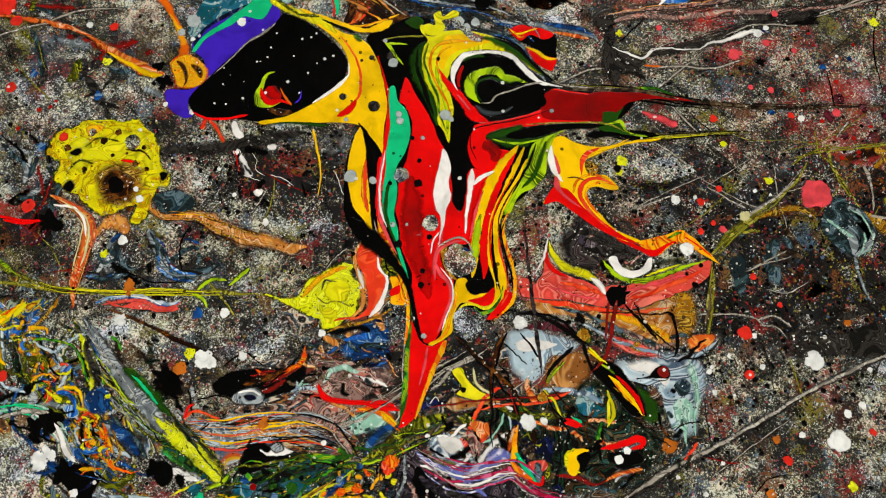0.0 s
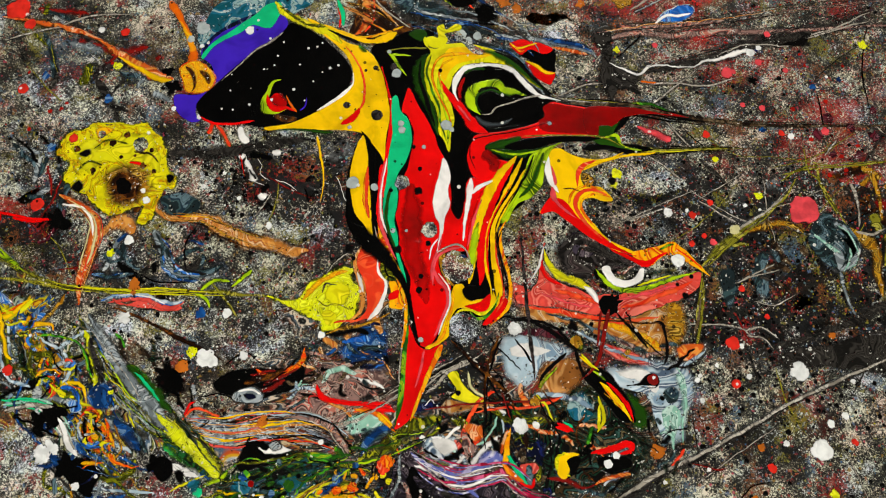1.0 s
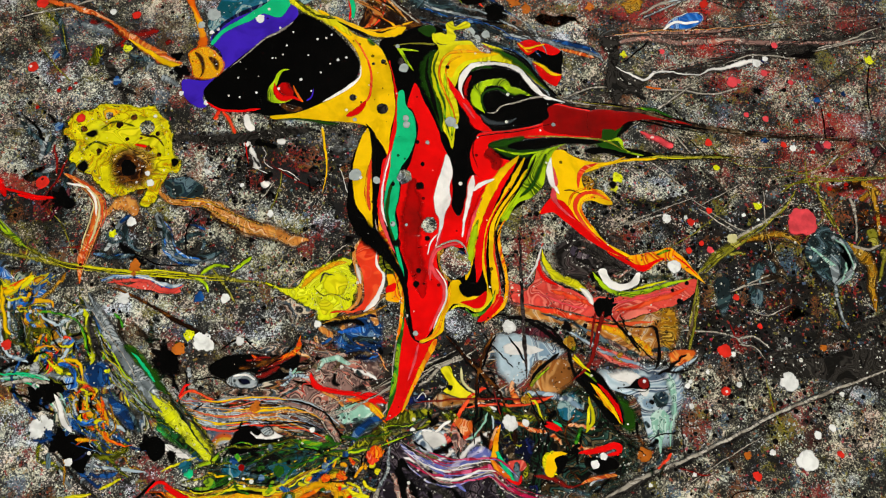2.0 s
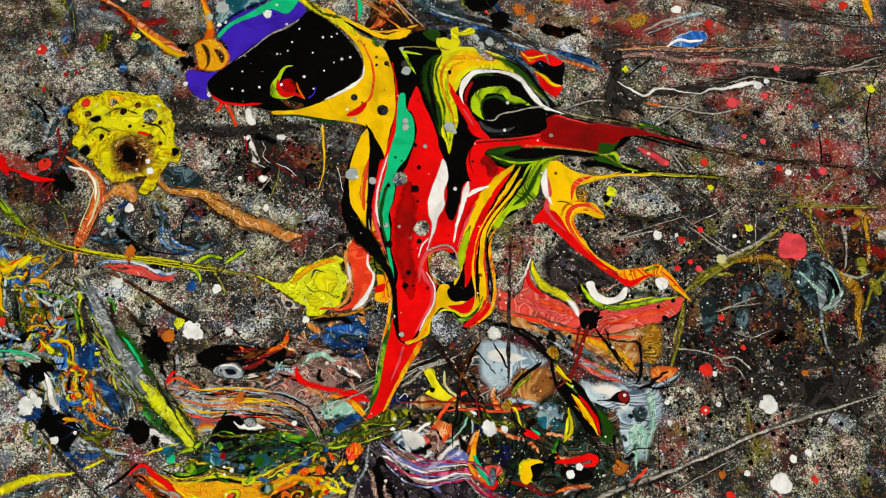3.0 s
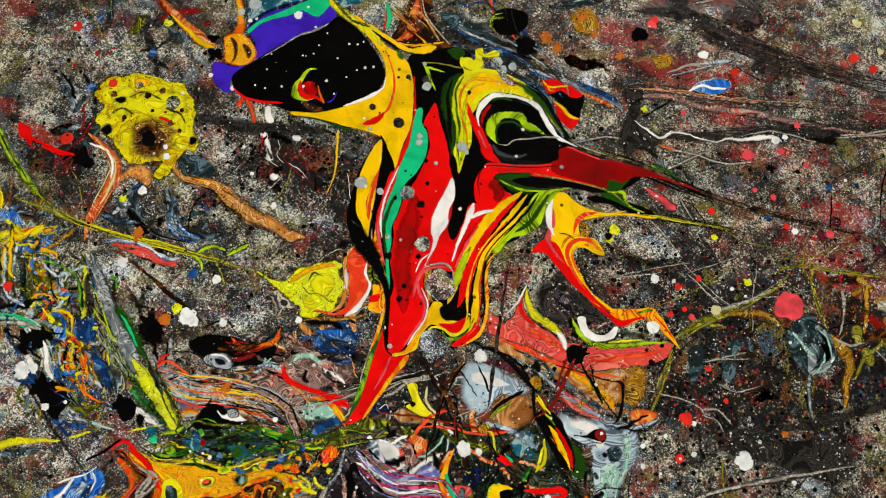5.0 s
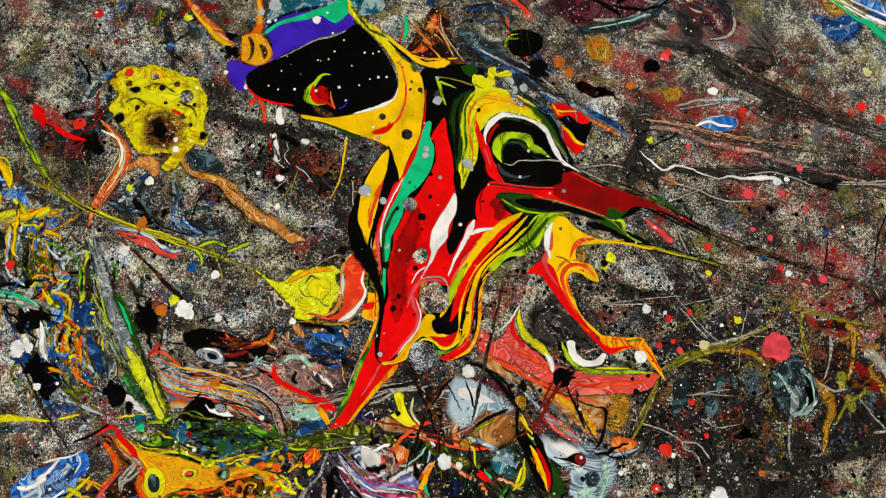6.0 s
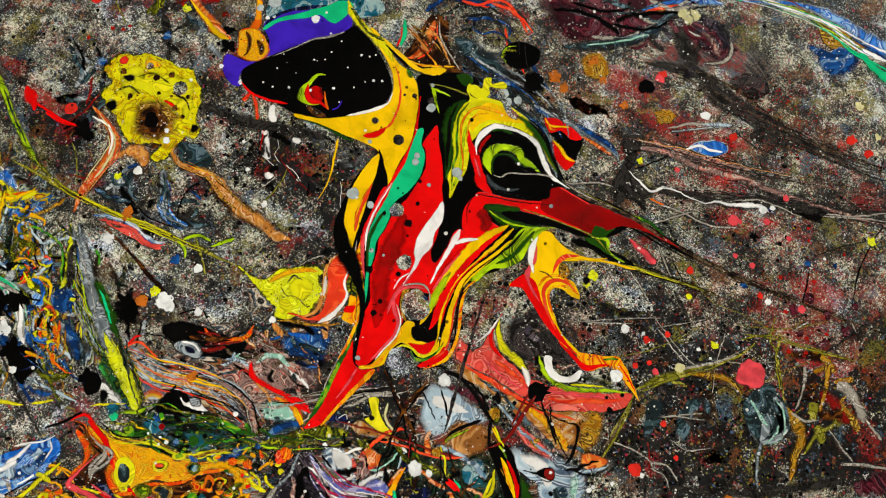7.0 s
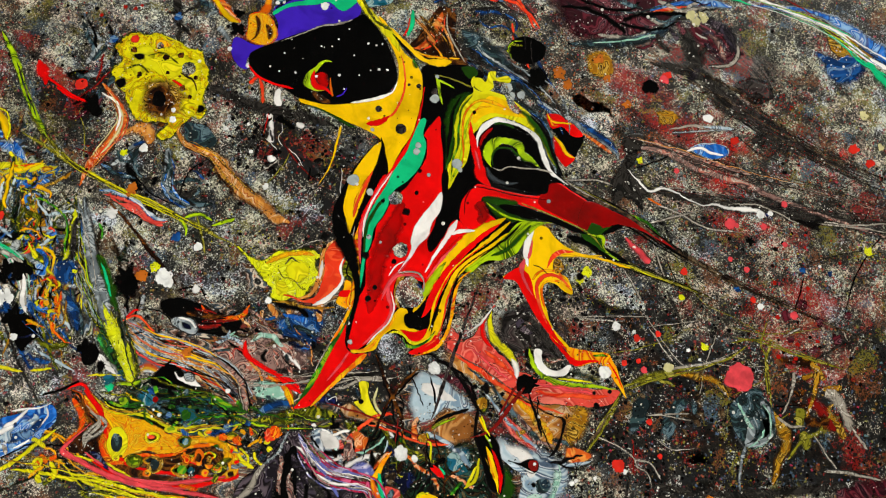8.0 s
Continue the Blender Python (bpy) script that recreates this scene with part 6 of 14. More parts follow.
streak("flame_border", "flame", 1.10, [(-20.53, -20.90, 0.27), (-19.26, -21.01, 0.63), (-18.06, -21.73, 0.63), (-16.08, -22.28, 0.68), (-15.98, -23.54, 0.67), (-14.90, -24.34, 0.58), (-13.83, -24.13, 0.40), (-12.87, -23.11, 0.36), (-11.00, -22.34, 0.36), (-9.62, -21.12, 0.36)], it, 0.6, bleed=True)
streak("flame_border", "flame", 1.08, [(-19.89, -21.45, 0.45), (-18.52, -22.28, 0.72), (-18.16, -23.34, 0.54), (-18.73, -24.82, 0.40)], it, 0.6, bleed=True)
streak("yellow_inner", "yellow", 1.12, [(-16.88, -21.52, 0.18), (-15.76, -22.12, 0.27), (-15.57, -23.35, 0.27), (-14.66, -24.04, 0.22), (-13.71, -23.45, 0.13)], it, 0.5, bleed=True)
streak("amber_crust", "amber", 1.12, [(-10.76, -21.84, 0.36), (-9.44, -20.50, 0.54), (-7.91, -19.55, 0.63), (-6.50, -19.87, 0.63), (-5.73, -21.20, 0.36)], it, 1, bleed=True)
streak("dark_seam", "brown", 1.14, [(-20.36, -20.92, 0.14), (-19.43, -20.98, 0.23), (-18.52, -21.65, 0.23), (-17.19, -22.16, 0.18)], it, 0.5)
streak("white_run", "strand_pale", 1.20, [(-18.68, -21.38, 0.09), (-17.43, -21.92, 0.18), (-16.87, -22.35, 0.32), (-17.13, -23.15, 0.27), (-17.31, -23.91, 0.22), (-17.20, -24.35, 0.13)], it, 0.4)
streak("black_run", "strand_black", 1.18, [(-17.99, -22.04, 0.18), (-17.12, -22.46, 0.23), (-17.57, -23.46, 0.18), (-17.60, -24.29, 0.13)], it, 0.4)
streak("pink_edge", "coral", 1.16, [(-17.49, -22.44, 0.18), (-18.07, -23.93, 0.27), (-18.57, -25.27, 0.45), (-17.90, -25.54, 0.40), (-16.42, -25.43, 0.40), (-14.57, -25.53, 0.45), (-12.43, -25.25, 0.45), (-10.30, -24.50, 0.40), (-8.15, -23.79, 0.36)], it, 0.5, bleed=True)
streak("pink_edge", "coral", 1.18, [(-13.18, -25.27, 0.13), (-11.28, -24.58, 0.27), (-9.17, -23.79, 0.22), (-7.26, -22.62, 0.27), (-6.06, -21.83, 0.22)], it, 0.5, bleed=True)
streak("red_edge", "red", 1.14, [(-16.13, -25.05, 0.22), (-14.01, -25.17, 0.40), (-11.62, -24.88, 0.40), (-9.04, -24.02, 0.40), (-6.73, -22.66, 0.40), (-5.88, -21.60, 0.23)], it, 0.6, bleed=True)
streak("plum_bank", "deep_blue", 1.16, [(-16.54, -24.52, 0.27), (-15.58, -24.66, 0.54), (-14.46, -25.10, 0.36)], it, 0.8, bleed=True)
pool("cell_rim", "lemon", 1.22, [(-13.99, -22.94), (-14.00, -23.76), (-14.54, -24.11), (-15.34, -23.80), (-15.81, -22.95), (-15.87, -22.15), (-15.32, -21.79), (-14.48, -22.09)], it, 0.6)
pool("cell_core", "slate", 1.26, [(-14.35, -22.94), (-14.35, -23.45), (-14.68, -23.67), (-15.18, -23.48), (-15.47, -22.95), (-15.51, -22.45), (-15.17, -22.23), (-14.65, -22.42)], it, 0.6)
pool("cell_rim", "lemon", 1.22, [(-12.05, -21.26), (-12.21, -21.59), (-12.63, -21.82), (-13.09, -21.82), (-13.23, -21.55), (-13.11, -21.23), (-12.68, -21.00), (-12.19, -20.99)], it, 0.6)
pool("cell_core", "vermilion", 1.26, [(-12.28, -21.32), (-12.38, -21.52), (-12.64, -21.66), (-12.92, -21.66), (-13.01, -21.50), (-12.93, -21.30), (-12.67, -21.16), (-12.37, -21.15)], it, 0.6)
pool("cell_rim", "olive", 1.22, [(-12.32, -23.52), (-12.45, -23.95), (-12.89, -24.20), (-13.41, -24.13), (-13.62, -23.75), (-13.53, -23.35), (-13.08, -23.09), (-12.53, -23.14)], it, 0.6)
pool("cell_core", "lime", 1.26, [(-12.57, -23.57), (-12.65, -23.83), (-12.92, -23.99), (-13.25, -23.95), (-13.38, -23.71), (-13.32, -23.46), (-13.05, -23.30), (-12.70, -23.33)], it, 0.6)
pool("cell_rim", "ochre", 1.22, [(-10.67, -23.09), (-10.76, -23.58), (-11.20, -23.84), (-11.75, -23.72), (-12.00, -23.25), (-11.96, -22.78), (-11.51, -22.51), (-10.92, -22.62)], it, 0.6)
pool("cell_core", "slate", 1.26, [(-10.93, -23.12), (-10.98, -23.43), (-11.26, -23.59), (-11.60, -23.51), (-11.75, -23.22), (-11.73, -22.93), (-11.45, -22.77), (-11.09, -22.83)], it, 0.6)
pool("cell_rim", "ochre", 1.22, [(-8.47, -22.53), (-8.60, -23.02), (-9.07, -23.28), (-9.64, -23.20), (-9.87, -22.76), (-9.79, -22.29), (-9.31, -22.02), (-8.71, -22.09)], it, 0.6)
pool("cell_core", "green", 1.26, [(-8.74, -22.58), (-8.82, -22.88), (-9.11, -23.04), (-9.46, -22.99), (-9.61, -22.72), (-9.56, -22.43), (-9.26, -22.26), (-8.89, -22.31)], it, 0.6)
pool("cell_rim", "brown", 1.22, [(-7.98, -22.28), (-8.06, -22.68), (-8.41, -22.89), (-8.85, -22.79), (-9.05, -22.41), (-9.02, -22.02), (-8.66, -21.81), (-8.19, -21.90)], it, 0.6)
pool("cell_core", "dark_teal", 1.26, [(-8.19, -22.31), (-8.24, -22.56), (-8.46, -22.68), (-8.73, -22.62), (-8.86, -22.39), (-8.83, -22.15), (-8.61, -22.02), (-8.32, -22.07)], it, 0.6)
pool("cell_rim", "orange", 1.22, [(-7.13, -21.11), (-7.11, -21.56), (-7.37, -21.73), (-7.76, -21.54), (-8.01, -21.06), (-8.06, -20.63), (-7.80, -20.45), (-7.39, -20.64)], it, 0.6)
pool("cell_core", "ochre", 1.26, [(-7.30, -21.10), (-7.29, -21.38), (-7.45, -21.49), (-7.70, -21.37), (-7.85, -21.07), (-7.88, -20.81), (-7.72, -20.70), (-7.46, -20.81)], it, 0.6)
pool("cell_rim", "orange", 1.22, [(-7.97, -21.26), (-7.95, -21.70), (-8.21, -21.88), (-8.60, -21.69), (-8.86, -21.21), (-8.91, -20.78), (-8.65, -20.60), (-8.23, -20.79)], it, 0.6)
pool("cell_core", "brown", 1.26, [(-8.14, -21.25), (-8.13, -21.53), (-8.29, -21.64), (-8.54, -21.52), (-8.69, -21.22), (-8.72, -20.96), (-8.56, -20.85), (-8.30, -20.96)], it, 0.6)
pool("cell_rim", "olive", 1.22, [(-9.46, -20.52), (-9.56, -20.88), (-9.92, -21.09), (-10.34, -21.02), (-10.51, -20.70), (-10.45, -20.35), (-10.09, -20.15), (-9.64, -20.20)], it, 0.6)
pool("cell_core", "dark_teal", 1.26, [(-9.67, -20.56), (-9.73, -20.78), (-9.95, -20.91), (-10.21, -20.87), (-10.32, -20.67), (-10.28, -20.45), (-10.06, -20.32), (-9.78, -20.36)], it, 0.6)
pool("cell_rim", "lemon", 1.22, [(-10.98, -20.10), (-11.15, -20.38), (-11.55, -20.59), (-11.96, -20.61), (-12.07, -20.40), (-11.94, -20.14), (-11.54, -19.93), (-11.10, -19.89)], it, 0.6)
pool("cell_core", "green", 1.26, [(-11.19, -20.16), (-11.30, -20.33), (-11.54, -20.46), (-11.80, -20.48), (-11.87, -20.35), (-11.79, -20.19), (-11.54, -20.05), (-11.27, -20.03)], it, 0.6)
pool("cell_rim", "orange", 1.22, [(-11.22, -23.98), (-11.29, -24.21), (-11.53, -24.34), (-11.81, -24.31), (-11.91, -24.10), (-11.87, -23.89), (-11.63, -23.75), (-11.33, -23.78)], it, 0.6)
pool("cell_core", "ochre", 1.26, [(-11.36, -24.01), (-11.40, -24.15), (-11.55, -24.23), (-11.72, -24.21), (-11.79, -24.08), (-11.76, -23.95), (-11.61, -23.86), (-11.43, -23.88)], it, 0.6)
pool("cell_rim", "orange", 1.22, [(-7.11, -22.08), (-7.14, -22.29), (-7.32, -22.40), (-7.54, -22.34), (-7.65, -22.13), (-7.64, -21.93), (-7.46, -21.82), (-7.22, -21.87)], it, 0.6)
pool("cell_core", "vermilion", 1.26, [(-7.22, -22.09), (-7.24, -22.22), (-7.34, -22.29), (-7.48, -22.25), (-7.55, -22.12), (-7.54, -22.00), (-7.43, -21.93), (-7.28, -21.96)], it, 0.6)
pool("cell_rim", "lemon", 1.22, [(-14.03, -24.01), (-14.12, -24.19), (-14.36, -24.32), (-14.62, -24.32), (-14.69, -24.17), (-14.63, -24.00), (-14.38, -23.87), (-14.11, -23.86)], it, 0.6)
pool("cell_core", "ochre", 1.26, [(-14.16, -24.04), (-14.21, -24.15), (-14.36, -24.23), (-14.52, -24.24), (-14.57, -24.14), (-14.53, -24.04), (-14.38, -23.96), (-14.21, -23.95)], it, 0.6)

it = thing("cobalt_pool", "bright cobalt blue pool with white marbled lines", "paint pour", -21.6, -24.5)
pool("blue_film", "cobalt", 0.90, [(-23.27, -24.35), (-22.17, -23.15), (-20.94, -22.58), (-20.16, -23.54), (-20.69, -25.00), (-21.28, -26.34), (-22.06, -27.18), (-23.44, -28.30), (-25.21, -27.11), (-24.45, -25.39)], it, 0.8)
pool("dark_blue", "blue", 0.98, [(-22.51, -25.61), (-21.86, -24.96), (-21.39, -25.57), (-21.73, -26.21), (-22.14, -26.64)], it, 0.8, feather=0.3)
pool("pale_blue", "pale_blue", 0.96, [(-22.59, -24.18), (-22.06, -23.59), (-21.38, -23.86), (-21.52, -24.66), (-22.08, -24.77)], it, 1, feather=0.4)
streak("white_line", "white", 1.10, [(-23.76, -24.39, 0.13), (-22.84, -23.76, 0.18), (-21.87, -23.21, 0.13), (-21.18, -22.44, 0.14)], it, 0.3)
streak("white_line", "white", 1.10, [(-21.38, -22.98, 0.18), (-21.00, -23.44, 0.13), (-21.10, -24.32, 0.18), (-21.21, -25.00, 0.13)], it, 0.3)
streak("white_line", "white", 1.10, [(-21.14, -25.12, 0.22), (-21.51, -25.97, 0.31), (-22.17, -26.85, 0.18)], it, 0.3)
streak("white_line", "strand_pale", 1.10, [(-24.01, -26.55, 0.27), (-23.06, -26.83, 0.40), (-22.40, -27.48, 0.27)], it, 0.3)

# ground zones of spattered grit
tagged(pool("grit_patch", "marbled_left", 0.20, [(-41.00, -3.02), (-32.04, -1.19), (-27.32, -3.84), (-22.71, -6.43), (-18.94, -10.22), (-18.98, -14.72), (-14.95, -18.64), (-15.50, -22.46), (-37.64, -22.57)], None, 3, feather=0.35), "ground with blue, white and olive marbling", "grit patch", "grit patches")
tagged(pool("grit_patch", "marbled_low", 0.22, [(-17.27, -9.79), (-11.40, -8.08), (-3.71, -7.62), (4.89, -6.29), (13.44, -7.54), (19.34, -8.78), (18.42, -15.34), (14.91, -18.50), (11.03, -23.07), (-16.24, -23.21), (-18.67, -18.27), (-18.56, -14.72)], None, 3, feather=0.35), "dark ground with brown and grey marbling", "grit patch", "grit patches")
tagged(pool("grit_patch", "marbled_top", 0.20, [(-4.46, 31.51), (23.07, 32.78), (21.87, 23.78), (12.47, 19.45), (9.09, 17.87), (2.93, 18.36), (-3.24, 17.29)], None, 3, feather=0.35), "dark marbled ground behind the crest", "grit patch", "grit patches")
tagged(pool("grit_patch", "marbled_low", 0.21, [(-10.46, 9.21), (-6.75, 8.26), (-6.53, 0.74), (-3.80, -2.84), (-2.84, -8.04), (-9.65, -8.92), (-13.22, -6.38), (-8.19, -2.42), (-7.86, 0.73), (-10.22, 3.96)], None, 3, feather=0.35), "dark ground with brown and grey marbling", "grit patch", "grit patches")
tagged(pool("grit_patch", "grit_dark", 0.40, [(-17.59, 6.28), (-16.31, 7.49), (-13.14, 7.99), (-10.39, 7.76), (-8.09, 7.29), (-7.53, 3.97), (-8.34, 1.65), (-10.08, 0.72), (-13.63, 0.71), (-15.53, 2.54), (-16.97, 3.93)], None, 3, feather=0.35), "black glossy patch of the gritty ground", "grit patch", "grit patches")
tagged(pool("grit_patch", "grit_pale", 0.30, [(-20.87, 4.85), (-18.89, 5.42), (-17.87, 3.92), (-18.39, 1.97), (-20.02, 2.75)], None, 3, feather=0.35), "whitish patch of coarse grit", "grit patch", "grit patches")
tagged(pool("grit_patch", "grit_pale", 0.30, [(-13.27, 2.08), (-11.97, 3.02), (-10.16, 2.56), (-7.91, 2.11), (-7.42, 0.73), (-8.70, -0.63), (-10.06, 0.27), (-12.69, -0.20), (-13.97, -1.11), (-14.30, 0.70)], None, 3, feather=0.35), "whitish patch of coarse grit", "grit patch", "grit patches")
tagged(pool("grit_patch", "grit_pale", 0.32, [(-17.43, -7.68), (-15.37, -6.39), (-13.19, -6.81), (-11.43, -7.66), (-12.20, -9.14), (-13.86, -9.99), (-15.99, -9.79), (-17.12, -8.95)], None, 3, feather=0.35), "whitish patch of coarse grit", "grit patch", "grit patches")
tagged(pool("grit_patch", "grit_pale", 0.32, [(-33.74, -7.76), (-29.93, -7.32), (-28.75, -9.85), (-30.60, -11.93), (-33.07, -12.35), (-35.92, -10.30)], None, 3, feather=0.35), "whitish patch of coarse grit", "grit patch", "grit patches")
tagged(pool("grit_patch", "grit_pale", 0.30, [(-32.72, -14.79), (-30.33, -13.97), (-27.99, -15.96), (-26.97, -17.53), (-28.87, -18.71), (-31.93, -20.27), (-34.67, -18.35)], None, 3, feather=0.35), "whitish patch of coarse grit", "grit patch", "grit patches")
tagged(pool("grit_patch", "grit_red", 0.31, [(28.09, 13.85), (30.84, 13.36), (34.63, 13.88), (38.68, 12.89), (38.52, 5.59), (33.88, 4.63), (31.35, 6.03), (28.85, 7.93), (27.32, 10.85)], None, 3, feather=0.35), "dark red spattered patch of the gritty ground", "grit patch", "grit patches")
tagged(pool("grit_patch", "grit_red", 0.28, [(19.17, 19.75), (22.49, 19.50), (23.78, 17.93), (20.90, 17.40), (19.54, 18.17)], None, 3, feather=0.35), "red spattered patch of the gritty ground", "grit patch", "grit patches")
tagged(pool("grit_patch", "grit_red", 0.28, [(21.25, 15.85), (24.14, 16.64), (27.42, 16.39), (26.33, 14.85), (24.32, 13.33), (23.05, 14.84)], None, 3, feather=0.35), "red spattered patch of the gritty ground", "grit patch", "grit patches")
tagged(pool("grit_patch", "grit_dark", 0.26, [(19.65, 0.86), (23.72, 1.79), (29.40, 0.91), (30.19, -3.57), (27.11, -7.90), (23.10, -9.60), (20.20, -8.78), (19.61, -5.36)], None, 3, feather=0.35), "black patch of ground with scattered specks", "grit patch", "grit patches")
tagged(pool("grit_patch", "grit_dark", 0.26, [(15.11, 6.91), (18.81, 7.89), (23.20, 5.99), (24.30, 3.18), (21.87, 0.87), (18.35, 1.31), (14.90, 3.14)], None, 3, feather=0.35), "black patch of ground with scattered specks", "grit patch", "grit patches")
tagged(pool("grit_patch", "grit_dark", 0.26, [(-35.42, 3.84), (-31.04, 4.80), (-30.23, 2.01), (-30.72, -1.18), (-32.86, -1.64), (-36.59, -0.31)], None, 3, feather=0.35), "dark reddish patch of the ground", "grit patch", "grit patches")
tagged(pool("grit_patch", "grit_blue", 0.26, [(-37.57, 18.71), (-32.60, 17.17), (-25.60, 18.24), (-23.36, 14.64), (-25.30, 10.62), (-29.29, 9.13), (-33.82, 12.07), (-36.90, 14.07)], None, 3, feather=0.35), "bluish grey spattered gritty ground", "grit patch", "grit patches")
tagged(pool("grit_patch", "grit_blue", 0.26, [(-28.07, -1.17), (-22.43, -0.24), (-17.02, -1.57), (-17.26, -4.23), (-23.35, -4.26), (-27.32, -3.84)], None, 3, feather=0.35), "bluish grey spattered gritty ground", "grit patch", "grit patches")
tagged(pool("grit_patch", "grit_brown", 0.26, [(-25.15, -7.72), (-19.61, -7.27), (-15.57, -9.79), (-17.08, -12.28), (-20.30, -13.92), (-23.81, -12.31)], None, 3, feather=0.35), "brownish spattered gritty ground", "grit patch", "grit patches")
tagged(pool("grit_patch", "grit_brown", 0.26, [(3.42, 20.47), (10.16, 21.57), (12.95, 19.46), (11.93, 17.88), (8.15, 18.39), (4.35, 18.37)], None, 3, feather=0.35), "brownish spattered gritty ground", "grit patch", "grit patches")
tagged(pool("grit_patch", "grit_brown", 0.27, [(-26.55, 18.23), (-23.79, 19.30), (-22.47, 15.15), (-23.08, 11.62), (-25.50, 12.61)], None, 3, feather=0.35), "reddish brown smear on the ground", "grit patch", "grit patches")
tagged(pool("grit_patch", "grit_dark", 0.25, [(19.74, -3.62), (23.18, -8.76), (26.88, -10.00), (30.42, -8.73), (35.85, -6.58), (37.03, -4.41), (32.81, -3.55), (28.99, -2.69), (24.75, -1.37)], None, 3, feather=0.35), "black patch of ground with scattered specks", "grit patch", "grit patches")
tagged(pool("grit_patch", "grit_dark", 0.25, [(18.34, 3.93), (23.11, 5.12), (29.04, 7.39), (33.22, 8.82), (41.58, 14.90), (47.13, 1.05), (36.90, -4.15), (26.09, -8.65), (20.91, -7.14), (20.00, -2.55)], None, 3, feather=0.35), "black patch of ground with scattered specks", "grit patch", "grit patches")
tagged(pool("grit_patch", "grit_red", 0.28, [(28.57, 11.45), (33.25, 13.12), (37.51, 12.98), (37.74, 7.80), (33.87, 7.03), (30.21, 8.47)], None, 3, feather=0.35), "dark red spattered patch of the gritty ground", "grit patch", "grit patches")
tagged(pool("grit_patch", "grit_red", 0.28, [(6.93, 24.63), (11.83, 26.41), (17.80, 26.90), (23.74, 21.48), (20.61, 18.25), (14.27, 20.41), (8.67, 21.85)], None, 3, feather=0.35), "red and brown spattered patch of the ground", "grit patch", "grit patches")
tagged(pool("grit_patch", "grit_brown", 0.26, [(4.10, 22.03), (8.12, 25.83), (13.26, 22.88), (11.96, 19.30), (6.74, 18.53)], None, 3, feather=0.35), "brown spattered patch of gritty ground", "grit patch", "grit patches")
tagged(pool("grit_patch", "grit_blue", 0.26, [(-39.91, 5.92), (-33.74, 7.14), (-31.24, 4.78), (-32.38, 1.87), (-36.87, 0.86), (-40.28, 2.74)], None, 3, feather=0.35), "bluish grey spattered gritty ground", "grit patch", "grit patches")

# top left

it = thing("orange_vine", "branching orange and yellow runs round a swirled bead", "paint pour", -28.2, 15.8)
streak("left_run", "orange_marble", 0.90, [(-38.56, 18.97, 0.48), (-34.67, 18.41, 0.48), (-32.22, 17.90, 0.57), (-29.73, 16.92, 0.43), (-28.19, 15.84, 0.75), (-26.18, 14.62, 0.94), (-24.60, 13.87, 1.22), (-23.17, 13.52, 0.75)], it, 0.8, halo=("brown", 1.5), bleed=True)
streak("yellow_run", "yellow", 1.05, [(-28.16, 15.53, 0.19), (-26.16, 14.42, 0.42), (-24.43, 13.52, 0.65), (-23.34, 13.42, 0.37)], it, 0.5, bleed=True)
streak("top_run", "orange", 1.00, [(-24.33, 20.89, 1.06), (-23.22, 19.30, 0.72), (-22.30, 17.47, 0.62), (-21.78, 15.92, 0.94), (-21.96, 14.74, 0.94)], it, 0.6, bleed=True)
pool("bead", "amber", 1.20, [(-22.74, 14.54), (-21.77, 15.25), (-20.57, 14.95), (-19.69, 13.89), (-19.93, 12.78), (-20.82, 12.33), (-22.00, 12.47), (-22.40, 13.37)], it, 0.4, 1.1, halo=("flame", 1.5), bleed=True)
streak("brown_swirl", "brown", 1.35, [(-22.34, 14.74, 0.33), (-21.68, 14.13, 0.42), (-21.35, 13.03, 0.28), (-21.57, 12.37, 0.14)], it, 0.3, bleed=True)
streak("brown_swirl", "brown", 1.35, [(-21.09, 14.39, 0.28), (-20.39, 13.89, 0.56), (-20.14, 13.13, 0.33)], it, 0.3, bleed=True)
for x, y, r in [(-23.65, 14.23, 0.47), (-23.10, 12.82, 0.61), (-31.09, 0.99, 0.80), (-20.68, -11.14, 1.10), (-27.34, -17.85, 0.99), (-20.79, -17.58, 0.82), (26.09, 14.85, 0.42), (13.47, -4.52, 0.65), (-19.08, -18.27, 0.41), (-28.97, -14.16, 0.92), (-30.25, -14.57, 0.58)]:
    drop("black_blob", "black", 1.10, x, y, r, "glossy black paint blob", "paint drop", "black blobs", 0.5)
for x, y, r in [(-21.23, 18.36, 0.62), (-22.09, 17.32, 0.33), (2.55, 18.36, 0.38), (1.12, 18.46, 0.48), (1.74, 17.84, 0.38), (-3.04, 4.88, 0.00)]:
    drop("grey_drop", "drop_grey", 1.30, x, y, r, "translucent grey paint drop", "paint drop", "grey paint drops", 0.2)
tagged(streak("paint_strand", "strand_pale", 0.75, [(-33.67, 18.10, 0.22), (-30.96, 19.27, 0.22), (-27.16, 19.55, 0.11)], None, 0.5, halo=("murk", 1.2), bleed=True), "thin pale grey strand of dried paint", "paint strand", "thin strands")
tagged(streak("paint_strand", "strand_pale", 0.75, [(-37.77, 16.83, 0.15), (-34.60, 17.89, 0.22), (-32.26, 18.21, 0.15)], None, 0.5, halo=("murk", 1.2), bleed=True), "thin pale grey strand of dried paint", "paint strand", "thin strands")
tagged(streak("paint_strand", "strand_olive", 0.75, [(-36.07, 14.83, 0.11), (-33.88, 12.57, 0.18), (-32.31, 11.18, 0.14)], None, 0.5, bleed=True), "thin olive strand of dried paint", "paint strand", "thin strands")

